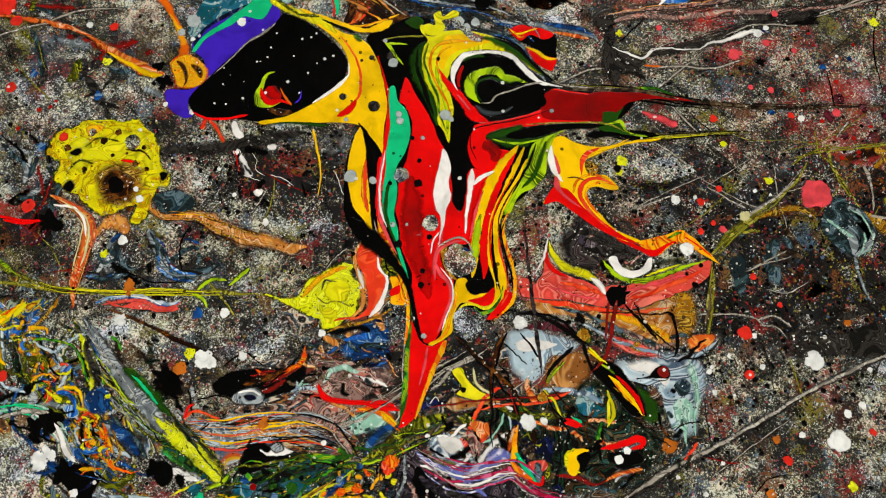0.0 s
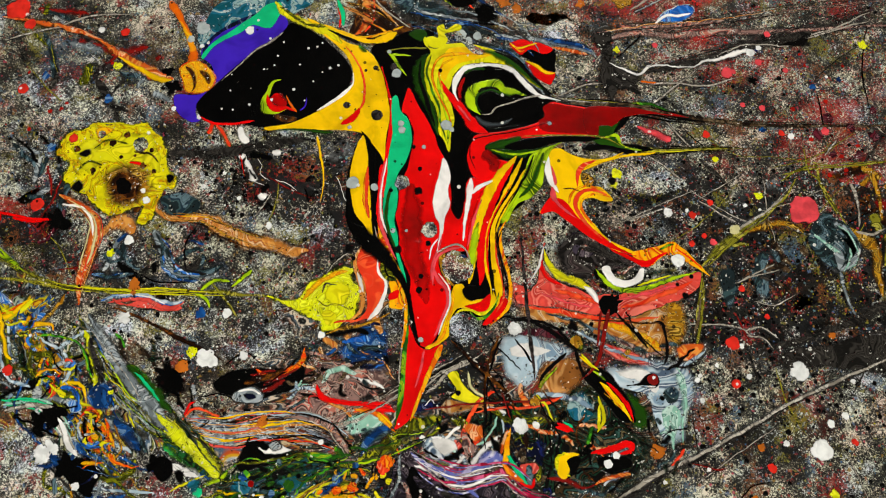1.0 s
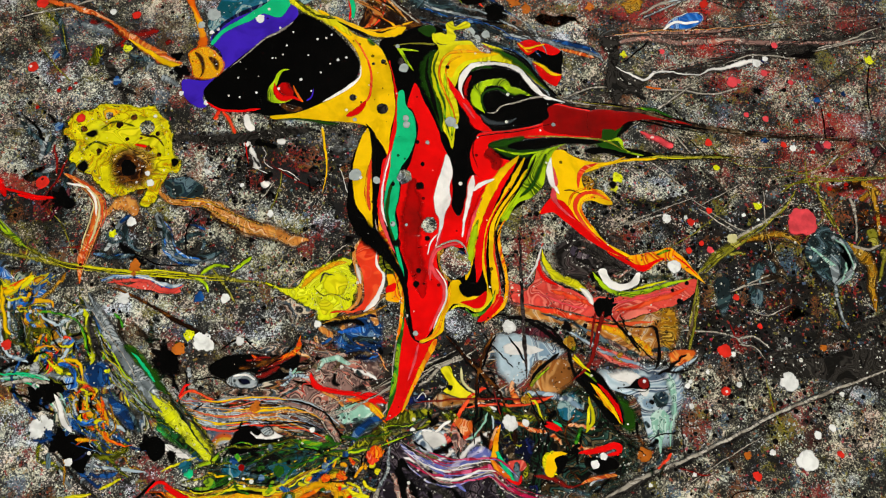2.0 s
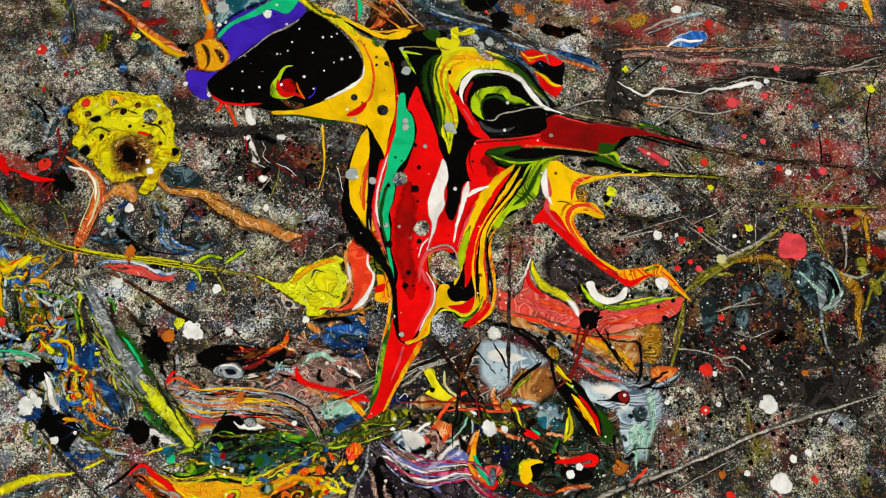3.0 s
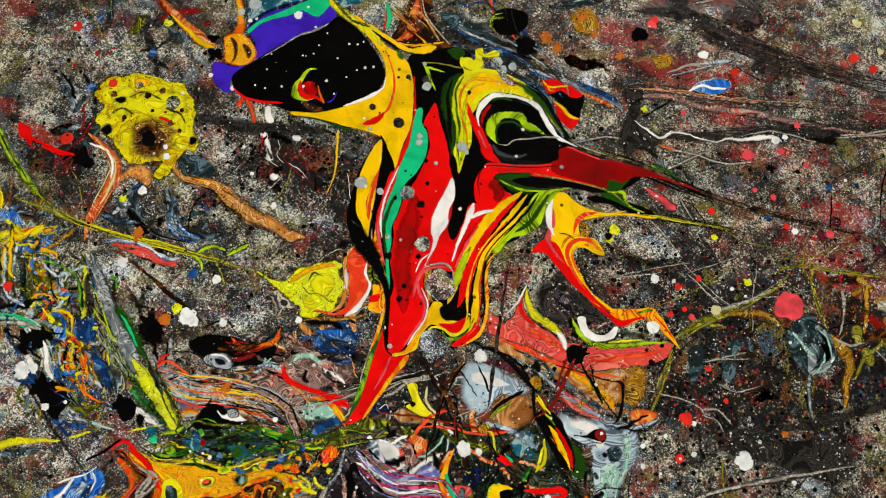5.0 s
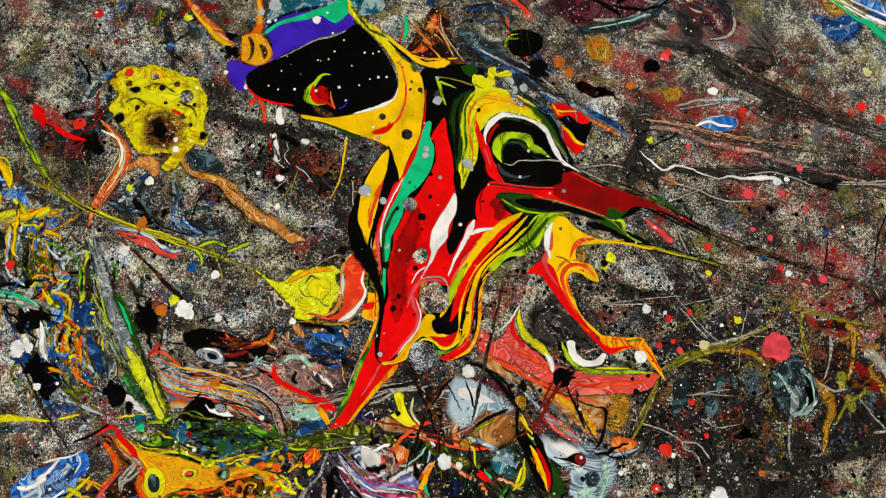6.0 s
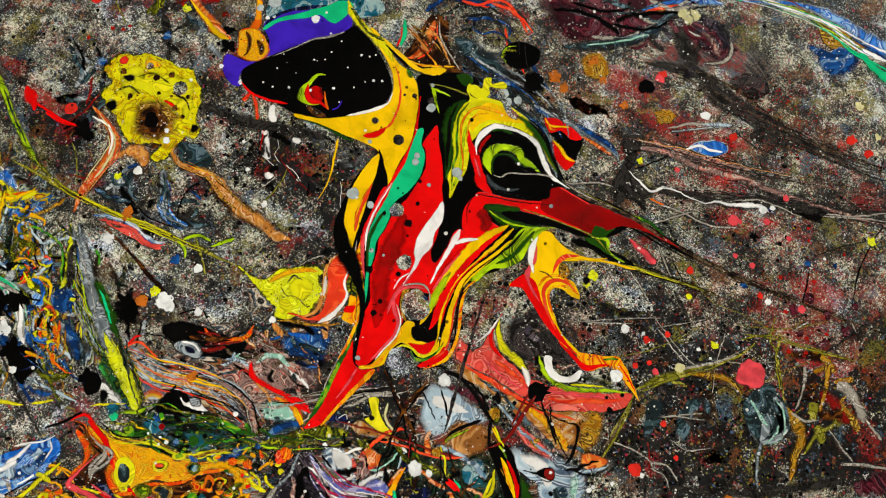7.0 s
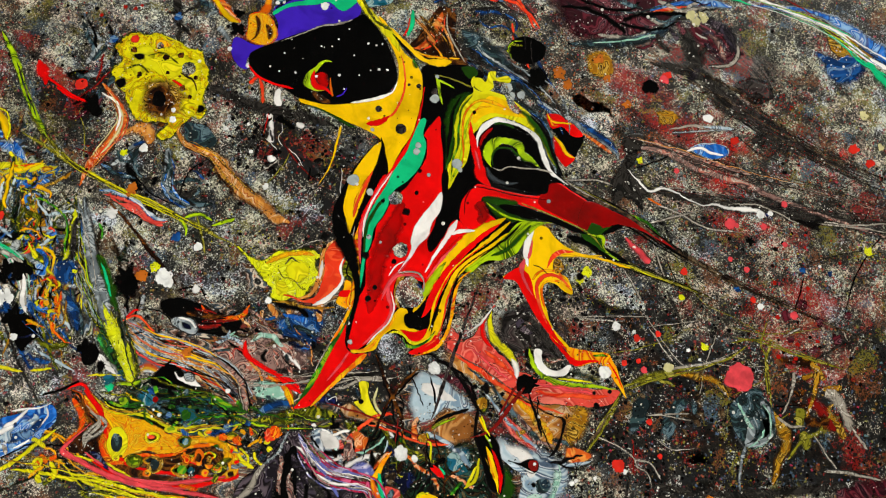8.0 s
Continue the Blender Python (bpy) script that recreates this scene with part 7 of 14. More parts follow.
it = thing("red_dribbles", "short red and white drips under the black pool", "paint pour", -18.6, 8.9)
streak("red_drip", "vermilion", 1.00, [(-19.32, 9.76, 0.23), (-18.61, 8.93, 0.37), (-17.87, 7.63, 0.37)], it, 0.5, halo=("ochre", 1.2), bleed=True)
streak("red_drip", "red", 1.20, [(-20.39, 9.95, 0.18), (-18.75, 9.61, 0.28), (-16.47, 9.87, 0.32)], it, 0.5, bleed=True)
streak("white_drip", "white", 1.00, [(-17.27, 9.42, 0.37), (-16.83, 8.45, 0.73), (-16.26, 8.16, 0.37)], it, 0.5)
streak("red_drip", "vermilion", 0.95, [(-19.45, 9.66, 0.37), (-19.69, 8.68, 0.46)], it, 0.5, halo=("ochre", 1.2), bleed=True)
tagged(streak("paint_run", "murk", 0.70, [(-23.11, 6.98, 0.82), (-19.92, 6.99, 1.37), (-16.76, 7.44, 1.28), (-14.07, 8.13, 1.10), (-11.11, 8.48, 0.82)], None, 0.6, bleed=True), "broad dark smear of greyish brown paint", "paint run", "")
tagged(streak("paint_strand", "yellow", 0.90, [(-10.76, 8.82, 0.36), (-10.37, 7.27, 0.25), (-9.90, 4.90, 0.14), (-10.09, 3.02, 0.10)], None, 0.5, bleed=True), "thin yellow strand of paint", "paint strand", "thin strands")
tagged(streak("paint_strand", "white", 0.75, [(-16.51, 7.01, 0.05), (-16.12, 6.05, 0.09), (-15.71, 5.34, 0.07)], None, 0.5), "thin white strand of paint", "paint strand", "thin strands")
tagged(streak("paint_strand", "white", 0.75, [(-16.13, 4.87, 0.05), (-14.75, 4.40, 0.05)], None, 0.5), "thin white strand of paint", "paint strand", "thin strands")
tagged(streak("paint_strand", "red", 0.75, [(-16.96, 7.01, 0.14), (-16.67, 6.05, 0.10), (-16.42, 5.10, 0.07)], None, 0.5, bleed=True), "thin red strand of paint", "paint strand", "thin strands")

# top middle

it = thing("brown_fan", "dark brown fan of paint with an orange plume", "paint pour", -6.5, 20.0)
pool("brown_film", "brown", 0.90, [(-8.63, 18.04), (-8.23, 19.77), (-8.02, 21.49), (-7.56, 22.98), (-6.02, 22.95), (-5.44, 21.35), (-4.25, 19.98), (-2.90, 18.87), (-4.46, 18.17), (-6.16, 17.78), (-7.55, 17.67)], it, 0.8)
streak("orange_plume", "orange_marble", 1.06, [(-7.27, 22.46, 0.51), (-7.13, 21.07, 0.91), (-7.09, 19.68, 1.10), (-7.68, 18.42, 0.50), (-8.23, 18.10, 0.20)], it, 0.8, bleed=True)
streak("orange_plume", "vermilion", 1.10, [(-6.92, 22.23, 0.15), (-6.49, 20.90, 0.25), (-6.55, 19.49, 0.30), (-7.27, 18.37, 0.20)], it, 0.6, bleed=True)
streak("dark_fold", "strand_black", 1.12, [(-7.72, 22.10, 0.15), (-7.68, 20.70, 0.15), (-7.65, 19.42, 0.15)], it, 0.5, bleed=True)
streak("pale_line", "strand_pale", 1.14, [(-6.90, 22.69, 0.10), (-6.14, 21.23, 0.15), (-4.76, 20.01, 0.15), (-3.31, 18.91, 0.15)], it, 0.4)
streak("orange_rim", "orange", 1.12, [(-8.12, 18.01, 0.15), (-6.70, 18.02, 0.25), (-5.26, 18.48, 0.30), (-3.94, 19.03, 0.20)], it, 0.5, bleed=True)
tagged(streak("paint_run", "teal", 1.40, [(-9.80, 21.48, 0.48), (-9.27, 20.42, 0.58), (-9.08, 18.94, 0.24)], None, 0.6, bleed=True), "short teal and red drip", "paint run", "")
tagged(streak("paint_strand", "red", 1.30, [(-9.62, 20.68, 0.23), (-9.39, 19.62, 0.22), (-9.45, 18.83, 0.11)], None, 0.5, bleed=True), "thin red strand of paint", "paint strand", "thin strands")
tagged(streak("paint_run", "murk", 0.70, [(-4.23, 19.91, 1.43), (-1.37, 20.19, 1.91), (1.98, 19.67, 1.72), (4.38, 20.21, 1.44)], None, 0.6, bleed=True), "broad dark grey smear of paint", "paint run", "")
tagged(streak("paint_run", "grey_run", 1.50, [(0.55, 18.09, 0.38), (2.92, 17.22, 0.66), (5.27, 16.19, 0.94), (6.65, 14.87, 0.75), (8.24, 13.01, 0.37)], None, 0.6, halo=("murk", 1.5), bleed=True), "blue grey run along the crest", "paint run", "")
tagged(streak("paint_run", "grey_run", 0.80, [(3.88, 18.47, 0.48), (6.25, 18.27, 0.47), (9.09, 17.97, 0.66), (11.91, 17.36, 0.57), (12.82, 16.59, 0.24)], None, 0.6, halo=("murk", 1.5), bleed=True), "blue grey run of paint", "paint run", "")

it = thing("flame_comma", "small comma of orange red paint round a black pool", "paint pour", 7.3, 16.3)
pool("black_film", "black", 0.95, [(5.81, 17.02), (7.20, 17.47), (9.09, 17.13), (9.31, 16.09), (9.06, 14.88), (7.95, 15.44), (6.86, 16.23)], it, 0.8)
pool("flame_film", "red", 1.02, [(5.22, 17.69), (6.11, 18.16), (7.18, 18.01), (8.22, 17.74), (9.13, 17.24), (8.28, 16.78), (7.09, 17.13), (6.30, 16.67), (5.71, 17.01)], it, 0.6, bleed=True)
streak("yellow_lip", "yellow", 1.12, [(5.31, 17.81, 0.15), (5.98, 17.27, 0.25), (6.75, 17.50, 0.25), (7.65, 17.87, 0.15)], it, 0.5, bleed=True)
streak("orange_lip", "orange", 1.14, [(5.75, 17.45, 0.15), (6.21, 16.98, 0.30), (6.59, 17.15, 0.20)], it, 0.4, bleed=True)
pool("flame_tip", "red", 1.05, [(6.63, 16.08), (7.56, 15.80), (8.41, 15.30), (9.23, 15.12), (9.11, 14.46), (8.68, 13.91), (7.63, 14.43), (6.99, 15.18)], it, 0.6, bleed=True)
streak("yellow_lip", "yellow", 1.15, [(6.68, 16.09, 0.20), (7.57, 15.70, 0.39), (8.44, 15.09, 0.34), (9.23, 15.12, 0.20)], it, 0.5, bleed=True)
for x, y, r in [(3.18, 20.47, 1.05)]:
    drop("black_blob", "black", 1.00, x, y, r, "glossy black paint blob", "paint drop", "black blobs", 0.2)

tagged(streak("paint_run", "blue", 0.95, [(8.10, 18.27, 0.30), (9.89, 17.96, 0.70), (11.69, 17.55, 0.74), (12.48, 17.14, 0.25)], None, 0.8, bleed=True), "short dusty blue run of paint", "paint run", "")
tagged(streak("paint_run", "orange_marble", 0.92, [(8.95, 17.43, 0.20), (10.49, 17.14, 0.45), (12.11, 16.82, 0.25)], None, 0.8, bleed=True), "short dull orange run of paint", "paint run", "")
tagged(streak("paint_run", "slate", 0.72, [(-5.04, 21.70, 1.51), (-2.09, 20.78, 2.31), (0.65, 19.46, 2.00), (2.26, 18.07, 0.90)], None, 0.8, bleed=True), "broad slate grey smear of paint", "paint run", "")
tagged(streak("paint_run", "murk", 0.76, [(1.31, 21.90, 1.01), (1.98, 20.06, 1.20), (2.15, 18.16, 0.70)], None, 0.8, bleed=True), "dark grey smear of paint", "paint run", "")
tagged(streak("paint_strand", "lime", 1.20, [(0.31, 21.07, 0.10), (-0.37, 21.85, 0.20), (-0.23, 22.66, 0.20), (0.52, 23.13, 0.15)], None, 0.8, bleed=True), "thin lime strand round a black blob", "paint strand", "")
tagged(pool("black_blob", "black", 1.02, [(-0.48, 22.28), (0.44, 23.68), (2.49, 23.68), (2.90, 22.51), (2.00, 21.35), (0.51, 21.10)], None, 0.5), "glossy black paint blob", "paint drop", "black blobs")

# top right
tagged(pool("paint_patch", "murk", 0.80, [(12.47, 19.45), (13.68, 19.72), (14.07, 17.89), (14.18, 15.57), (16.75, 15.22), (16.34, 13.80), (14.55, 13.54), (13.12, 12.88), (12.74, 14.79), (13.07, 16.85)], None, 1.5, feather=0.3), "dark grey branching smear of paint", "paint patch", "")
tagged(streak("paint_run", "pink_grey", 0.70, [(13.85, 18.31, 0.57), (16.27, 19.10, 0.67), (19.58, 18.85, 0.57), (23.43, 19.40, 0.67), (29.17, 19.63, 0.48), (38.83, 20.52, 0.43)], None, 0.6, halo=("murk", 2.0), bleed=True), "long pinkish grey run of paint", "paint run", "")

it = thing("white_dash_run", "white dash on a long dark grey run", "paint pour", 25.4, 17.4)
streak("grey_bed", "murk", 0.60, [(16.62, 15.36, 0.79), (21.46, 16.47, 0.99), (25.82, 17.93, 1.29), (31.19, 19.56, 1.00), (36.99, 21.80, 0.60)], it, 0.8, bleed=True)
streak("white_dash", "white", 0.85, [(13.87, 16.19, 0.15), (15.12, 15.54, 0.25), (16.39, 15.17, 0.25), (17.21, 15.89, 0.30), (18.63, 16.12, 0.20), (19.33, 15.97, 0.15), (21.11, 15.99, 0.15), (22.05, 16.52, 0.25), (23.90, 16.98, 0.40), (25.25, 17.51, 0.65), (26.33, 17.64, 0.70), (26.74, 17.44, 0.30)], it, 0.8, bleed=True)
streak("pale_line", "strand_pale", 0.82, [(23.39, 17.21, 0.10), (25.56, 18.15, 0.20), (27.04, 18.29, 0.15), (28.77, 18.20, 0.15), (30.74, 18.41, 0.10)], it, 0.8, bleed=True)
streak("pale_line", "strand_pale", 0.82, [(31.45, 19.28, 0.15), (33.66, 20.07, 0.20), (37.00, 21.70, 0.15)], it, 0.8, bleed=True)
streak("blue_end", "deep_blue", 0.90, [(26.43, 17.71, 0.30), (26.93, 17.58, 0.50), (27.33, 17.43, 0.20)], it, 0.6, bleed=True)
streak("dark_smear", "strand_black", 0.86, [(29.01, 18.34, 0.25), (30.25, 18.44, 0.70), (31.22, 18.92, 0.30)], it, 0.8, bleed=True)
tagged(streak("paint_run", "murk", 0.50, [(28.08, 18.21, 0.47), (29.54, 18.58, 1.14), (30.73, 18.59, 0.85), (31.40, 18.28, 0.28)], None, 0.6, bleed=True), "black smear on the grit", "paint run", "")
tagged(streak("paint_strand", "strand_pale", 0.70, [(8.93, 12.66, 0.14), (11.77, 14.03, 0.22), (13.41, 14.19, 0.18)], None, 0.5, halo=("murk", 1.2), bleed=True), "thin pale grey strand of dried paint", "paint strand", "thin strands")
tagged(streak("paint_strand", "strand_pale", 0.75, [(16.46, 14.40, 0.33), (19.27, 14.42, 0.18), (22.07, 14.28, 0.22), (25.19, 15.21, 0.15)], None, 0.5, halo=("murk", 1.2), bleed=True), "thin pale grey strand of dried paint", "paint strand", "thin strands")
tagged(streak("paint_strand", "orange", 0.85, [(16.47, 14.51, 0.29), (17.86, 14.36, 0.22)], None, 0.5, bleed=True), "thin orange strand of paint", "paint strand", "thin strands")
tagged(streak("paint_strand", "strand_pale", 0.75, [(31.00, 18.90, 0.15), (33.98, 19.97, 0.19), (36.97, 20.88, 0.15)], None, 0.5, halo=("murk", 1.2), bleed=True), "thin pale grey strand of dried paint", "paint strand", "thin strands")

it = thing("long_brown_arm", "long brown arm of paint drawn out to a thread", "paint pour", 19.1, 11.4)
streak("arm", "strand_brown", 1.00, [(9.16, 12.76, 0.47), (12.63, 12.27, 0.70), (16.80, 12.19, 0.83), (19.06, 11.41, 0.74), (22.73, 11.03, 0.65), (28.23, 10.76, 0.41), (39.35, 11.15, 0.32)], it, 0.5, bleed=True)
streak("pale_ridge", "strand_pale", 1.15, [(9.39, 12.76, 0.28), (12.17, 12.42, 0.23), (14.49, 12.38, 0.19)], it, 0.5, halo=("murk", 1.2), bleed=True)
streak("green_ridge", "green", 1.15, [(15.42, 12.39, 0.19), (17.27, 12.40, 0.37), (18.85, 11.71, 0.23)], it, 0.5, bleed=True)
streak("red_core", "strand_red", 1.10, [(13.76, 11.68, 0.37), (16.78, 11.89, 0.19), (19.05, 11.21, 0.09)], it, 0.5, bleed=True)

it = thing("olive_tail", "olive and yellow tail of paint drawn out from the pour", "paint pour", 18.8, 8.3)
streak("tail", "strand_olive", 0.90, [(12.93, 8.93, 1.01), (14.74, 8.45, 0.73), (16.56, 8.26, 0.55), (18.84, 8.27, 0.55), (21.60, 8.58, 0.41), (24.81, 8.69, 0.23)], it, 0.5, bleed=True)
streak("yellow_ridge", "yellow", 1.10, [(11.45, 6.42, 0.36), (13.31, 7.29, 0.36), (15.16, 7.78, 0.27), (17.46, 8.08, 0.32)], it, 0.5, bleed=True)
streak("black_core", "black", 1.00, [(12.46, 8.58, 0.73), (14.52, 8.59, 0.55), (17.02, 8.46, 0.23)], it, 0.5, halo=("murk", 0.8))
tagged(streak("paint_run", "coral", 0.90, [(16.13, 10.41, 0.41), (17.34, 9.82, 0.69), (18.82, 9.25, 0.64)], None, 1, halo=("strand_red", 0.6), bleed=True), "coral pink smear of paint", "paint run", "")
tagged(streak("paint_strand", "strand_pale", 0.75, [(16.76, 7.88, 0.14), (18.07, 7.02, 0.18), (19.35, 5.88, 0.21)], None, 0.5, halo=("murk", 1.2), bleed=True), "thin pale grey strand of dried paint", "paint strand", "thin strands")
tagged(streak("paint_strand", "strand_pale", 0.75, [(18.34, 11.06, 0.11), (20.04, 9.10, 0.18), (20.88, 8.14, 0.10)], None, 0.5, halo=("murk", 1.2), bleed=True), "thin pale grey strand of dried paint", "paint strand", "thin strands")
tagged(streak("paint_strand", "strand_olive", 0.75, [(29.89, 9.15, 0.14), (30.10, 6.98, 0.21), (30.90, 6.03, 0.18), (31.99, 3.92, 0.25), (33.07, 1.84, 0.17)], None, 0.5, bleed=True), "thin olive strand of dried paint", "paint strand", "thin strands")
tagged(streak("paint_strand", "strand_olive", 0.75, [(27.72, 5.92, 0.21), (29.66, 7.07, 0.18), (31.51, 7.37, 0.14), (36.13, 7.87, 0.14)], None, 0.5, bleed=True), "thin olive strand of dried paint", "paint strand", "thin strands")
tagged(streak("paint_strand", "strand_pale", 0.80, [(31.61, 8.19, 0.14), (32.70, 9.65, 0.18)], None, 0.5, halo=("murk", 1.2), bleed=True), "thin pale grey strand of dried paint", "paint strand", "thin strands")
tagged(streak("paint_strand", "murk", 0.75, [(21.07, 7.66, 0.28), (22.55, 6.23, 0.43), (23.57, 5.05, 0.21)], None, 0.5, bleed=True), "thin dark grey strand of paint", "paint strand", "thin strands")
tagged(streak("paint_strand", "strand_olive", 0.75, [(19.12, 12.30, 0.07), (23.42, 8.39, 0.11), (27.93, 7.93, 0.10), (32.42, 7.37, 0.10)], None, 0.5, bleed=True), "thin olive strand of dried paint", "paint strand", "thin strands")
tagged(streak("paint_strand", "strand_pale", 0.75, [(20.79, 4.10, 0.07), (24.61, 6.48, 0.10)], None, 0.5, halo=("murk", 1.2), bleed=True), "thin pale grey strand of dried paint", "paint strand", "thin strands")
tagged(streak("paint_strand", "strand_pale", 0.75, [(13.47, 1.52, 0.07), (17.62, 3.62, 0.10), (20.87, 5.04, 0.07)], None, 0.5, halo=("murk", 1.2), bleed=True), "thin pale grey strand of dried paint", "paint strand", "thin strands")
tagged(streak("paint_strand", "strand_pale", 0.75, [(20.79, 4.10, 0.14), (23.77, 2.25, 0.17)], None, 0.5, halo=("murk", 1.2), bleed=True), "thin pale grey strand of dried paint", "paint strand", "thin strands")

# right side

it = thing("forked_strand", "forked olive strand with a cream knot", "paint pour", 24.2, 1.7)
streak("fork", "strand_olive", 0.85, [(20.69, -1.62, 0.35), (21.76, -0.40, 0.53), (23.19, 0.79, 0.80), (24.25, 1.70, 0.44), (26.06, 2.91, 0.31), (28.03, 4.60, 0.27), (29.02, 6.26, 0.23)], it, 0.5, bleed=True)
streak("pale_ridge", "strand_pale", 1.00, [(23.70, 1.56, 0.36), (26.08, 3.10, 0.27), (27.79, 4.50, 0.22)], it, 0.5, halo=("murk", 1.2), bleed=True)
streak("gold_leaf", "ochre", 0.95, [(24.36, 1.43, 0.36), (25.97, 2.03, 0.71), (27.78, 2.27, 0.62), (29.26, 1.59, 0.27)], it, 0.5, halo=("brown", 1.0), bleed=True)
streak("down", "strand_olive", 0.80, [(20.66, -1.93, 0.39), (20.70, -3.61, 0.39), (20.32, -6.22, 0.30), (19.72, -8.36, 0.21)], it, 0.5, bleed=True)
for x, y, r in [(23.62, 1.61, 0.44)]:
    drop("cream_knot", "cream", 1.20, x, y, r, "cream coloured knot of paint", "paint drop", "cream drops", 0.3)

it = thing("slate_leaf", "slate green leaf shaped pool with a pale grey edge", "paint pour", 30.9, 1.0)
pool("slate_film", "slate", 0.60, [(30.41, 2.65), (31.55, 3.22), (32.15, 0.92), (31.46, -1.12), (30.34, -0.54), (29.49, 0.91)], it, 1.2, 1.1, halo=("murk", 1.0), bleed=True)
pool("grey_film", "grey_run", 0.70, [(31.94, 2.38), (33.10, 2.07), (33.78, 0.47), (33.04, -1.11), (31.84, -1.57), (31.51, 0.01)], it, 0.8, 1.1, halo=("murk", 1.5), bleed=True)
streak("tail", "grey_run", 0.60, [(31.84, -1.57, 0.40), (32.15, -3.56, 0.30), (32.89, -5.52, 0.26)], it, 0.5, halo=("murk", 1.5), bleed=True)
tagged(pool("paint_patch", "slate", 0.55, [(22.50, -0.94), (23.43, -1.38), (23.53, -3.60), (22.80, -5.00), (22.31, -4.13), (21.95, -2.28)], None, 1.5, feather=0.3), "dark slate smear of paint", "paint patch", "")
tagged(pool("paint_patch", "murk", 0.50, [(25.35, -8.41), (28.00, -7.55), (30.61, -7.24), (33.67, -6.16), (36.80, -5.93), (36.26, -9.54), (32.01, -9.64), (28.66, -9.24), (26.07, -9.67)], None, 1.5, feather=0.3), "broad dark smear on the ground", "paint patch", "")

it = thing("long_diagonal_thread", "long pale thread across the grit", "paint pour", 22.7, -14.4)
streak("bed", "murk", 0.40, [(12.38, -20.05, 1.06), (16.19, -17.71, 0.98), (19.18, -16.24, 0.83), (22.65, -14.40, 0.67), (26.64, -12.15, 0.59), (30.22, -10.40, 0.59), (36.53, -7.77, 0.60)], it, 0.5, bleed=True)
streak("thread", "strand_pale", 0.70, [(12.60, -19.66, 0.41), (16.20, -17.52, 0.41), (19.19, -16.13, 0.33), (22.66, -14.32, 0.29), (26.65, -12.07, 0.29), (30.22, -10.40, 0.30), (36.55, -7.64, 0.30)], it, 0.5, halo=("murk", 1.2), bleed=True)
tagged(streak("paint_strand", "strand_pale", 0.75, [(23.31, -2.72, 0.10), (25.12, -2.04, 0.14), (26.92, -1.59, 0.10)], None, 0.5, halo=("murk", 1.2), bleed=True), "thin pale grey strand of dried paint", "paint strand", "thin strands")
tagged(streak("paint_strand", "strand_red", 0.75, [(23.28, -5.34, 0.13), (23.81, -6.63, 0.17), (24.16, -7.49, 0.13)], None, 0.5, bleed=True), "thin dark red strand of paint", "paint strand", "thin strands")
tagged(streak("paint_strand", "strand_pale", 0.75, [(24.00, -6.85, 0.17), (25.27, -7.06, 0.13), (26.04, -7.90, 0.10)], None, 0.5, halo=("murk", 1.2), bleed=True), "thin pale grey strand of dried paint", "paint strand", "thin strands")
tagged(streak("paint_strand", "strand_red", 0.70, [(19.16, -16.52, 0.13), (20.77, -16.91, 0.19), (21.60, -16.82, 0.13)], None, 0.5, bleed=True), "thin dark red strand of paint", "paint strand", "thin strands")
tagged(streak("paint_strand", "murk", 0.75, [(23.73, -7.49, 0.20), (24.38, -9.60, 0.20), (24.59, -11.67, 0.13)], None, 0.5, bleed=True), "thin dark grey strand of paint", "paint strand", "thin strands")

# left middle
tagged(streak("paint_strand", "red", 0.90, [(-36.43, 1.61, 0.21), (-33.23, 1.07, 0.28), (-31.36, 1.04, 0.31), (-30.97, 0.81, 0.17)], None, 0.5, bleed=True), "thin red strand of paint", "paint strand", "thin strands")
tagged(streak("paint_strand", "strand_red", 0.80, [(-30.48, -3.06, 0.10), (-29.19, -2.87, 0.17), (-28.24, -2.69, 0.10)], None, 0.5, bleed=True), "thin dark red strand of paint", "paint strand", "thin strands")
tagged(streak("paint_strand", "strand_red", 0.75, [(-30.11, -2.52, 0.10), (-29.35, -2.30, 0.14)], None, 0.5, bleed=True), "thin dark red strand of paint", "paint strand", "thin strands")
tagged(streak("paint_run", "grey_run", 0.70, [(-23.29, 0.43, 0.53), (-22.43, -1.15, 0.71), (-21.81, -2.13, 0.61), (-21.29, -3.01, 0.35)], None, 0.6, halo=("murk", 1.5), bleed=True), "blue grey swirl of paint", "paint run", "")
tagged(streak("paint_run", "slate", 0.60, [(-21.93, -3.19, 0.79), (-19.52, -3.18, 0.87), (-17.40, -2.37, 0.44)], None, 0.6, halo=("murk", 1.0), bleed=True), "slate smear of paint", "paint run", "")
tagged(streak("paint_run", "blue", 0.60, [(-27.82, -3.31, 0.26), (-26.06, -3.39, 0.44), (-24.33, -3.21, 0.26)], None, 0.6, halo=("black", 1.8), bleed=True), "blue streak of paint", "paint run", "")

it = thing("olive_line", "long thin olive and yellow line with forks", "paint pour", -22.5, -4.4)
streak("line", "strand_olive", 0.90, [(-35.91, -1.88, 0.31), (-32.62, -3.42, 0.31), (-30.77, -4.20, 0.39), (-28.57, -4.37, 0.48), (-25.49, -4.62, 0.48), (-22.47, -4.38, 0.39), (-19.41, -4.59, 0.39), (-17.68, -4.49, 0.52), (-15.92, -4.66, 0.39), (-12.88, -4.73, 0.26)], it, 0.5, bleed=True)
streak("yellow_ridge", "lemon", 1.05, [(-29.01, -4.28, 0.17), (-25.50, -4.53, 0.17), (-22.04, -4.34, 0.17), (-18.54, -4.54, 0.22)], it, 0.5, halo=("forest", 1.0), bleed=True)
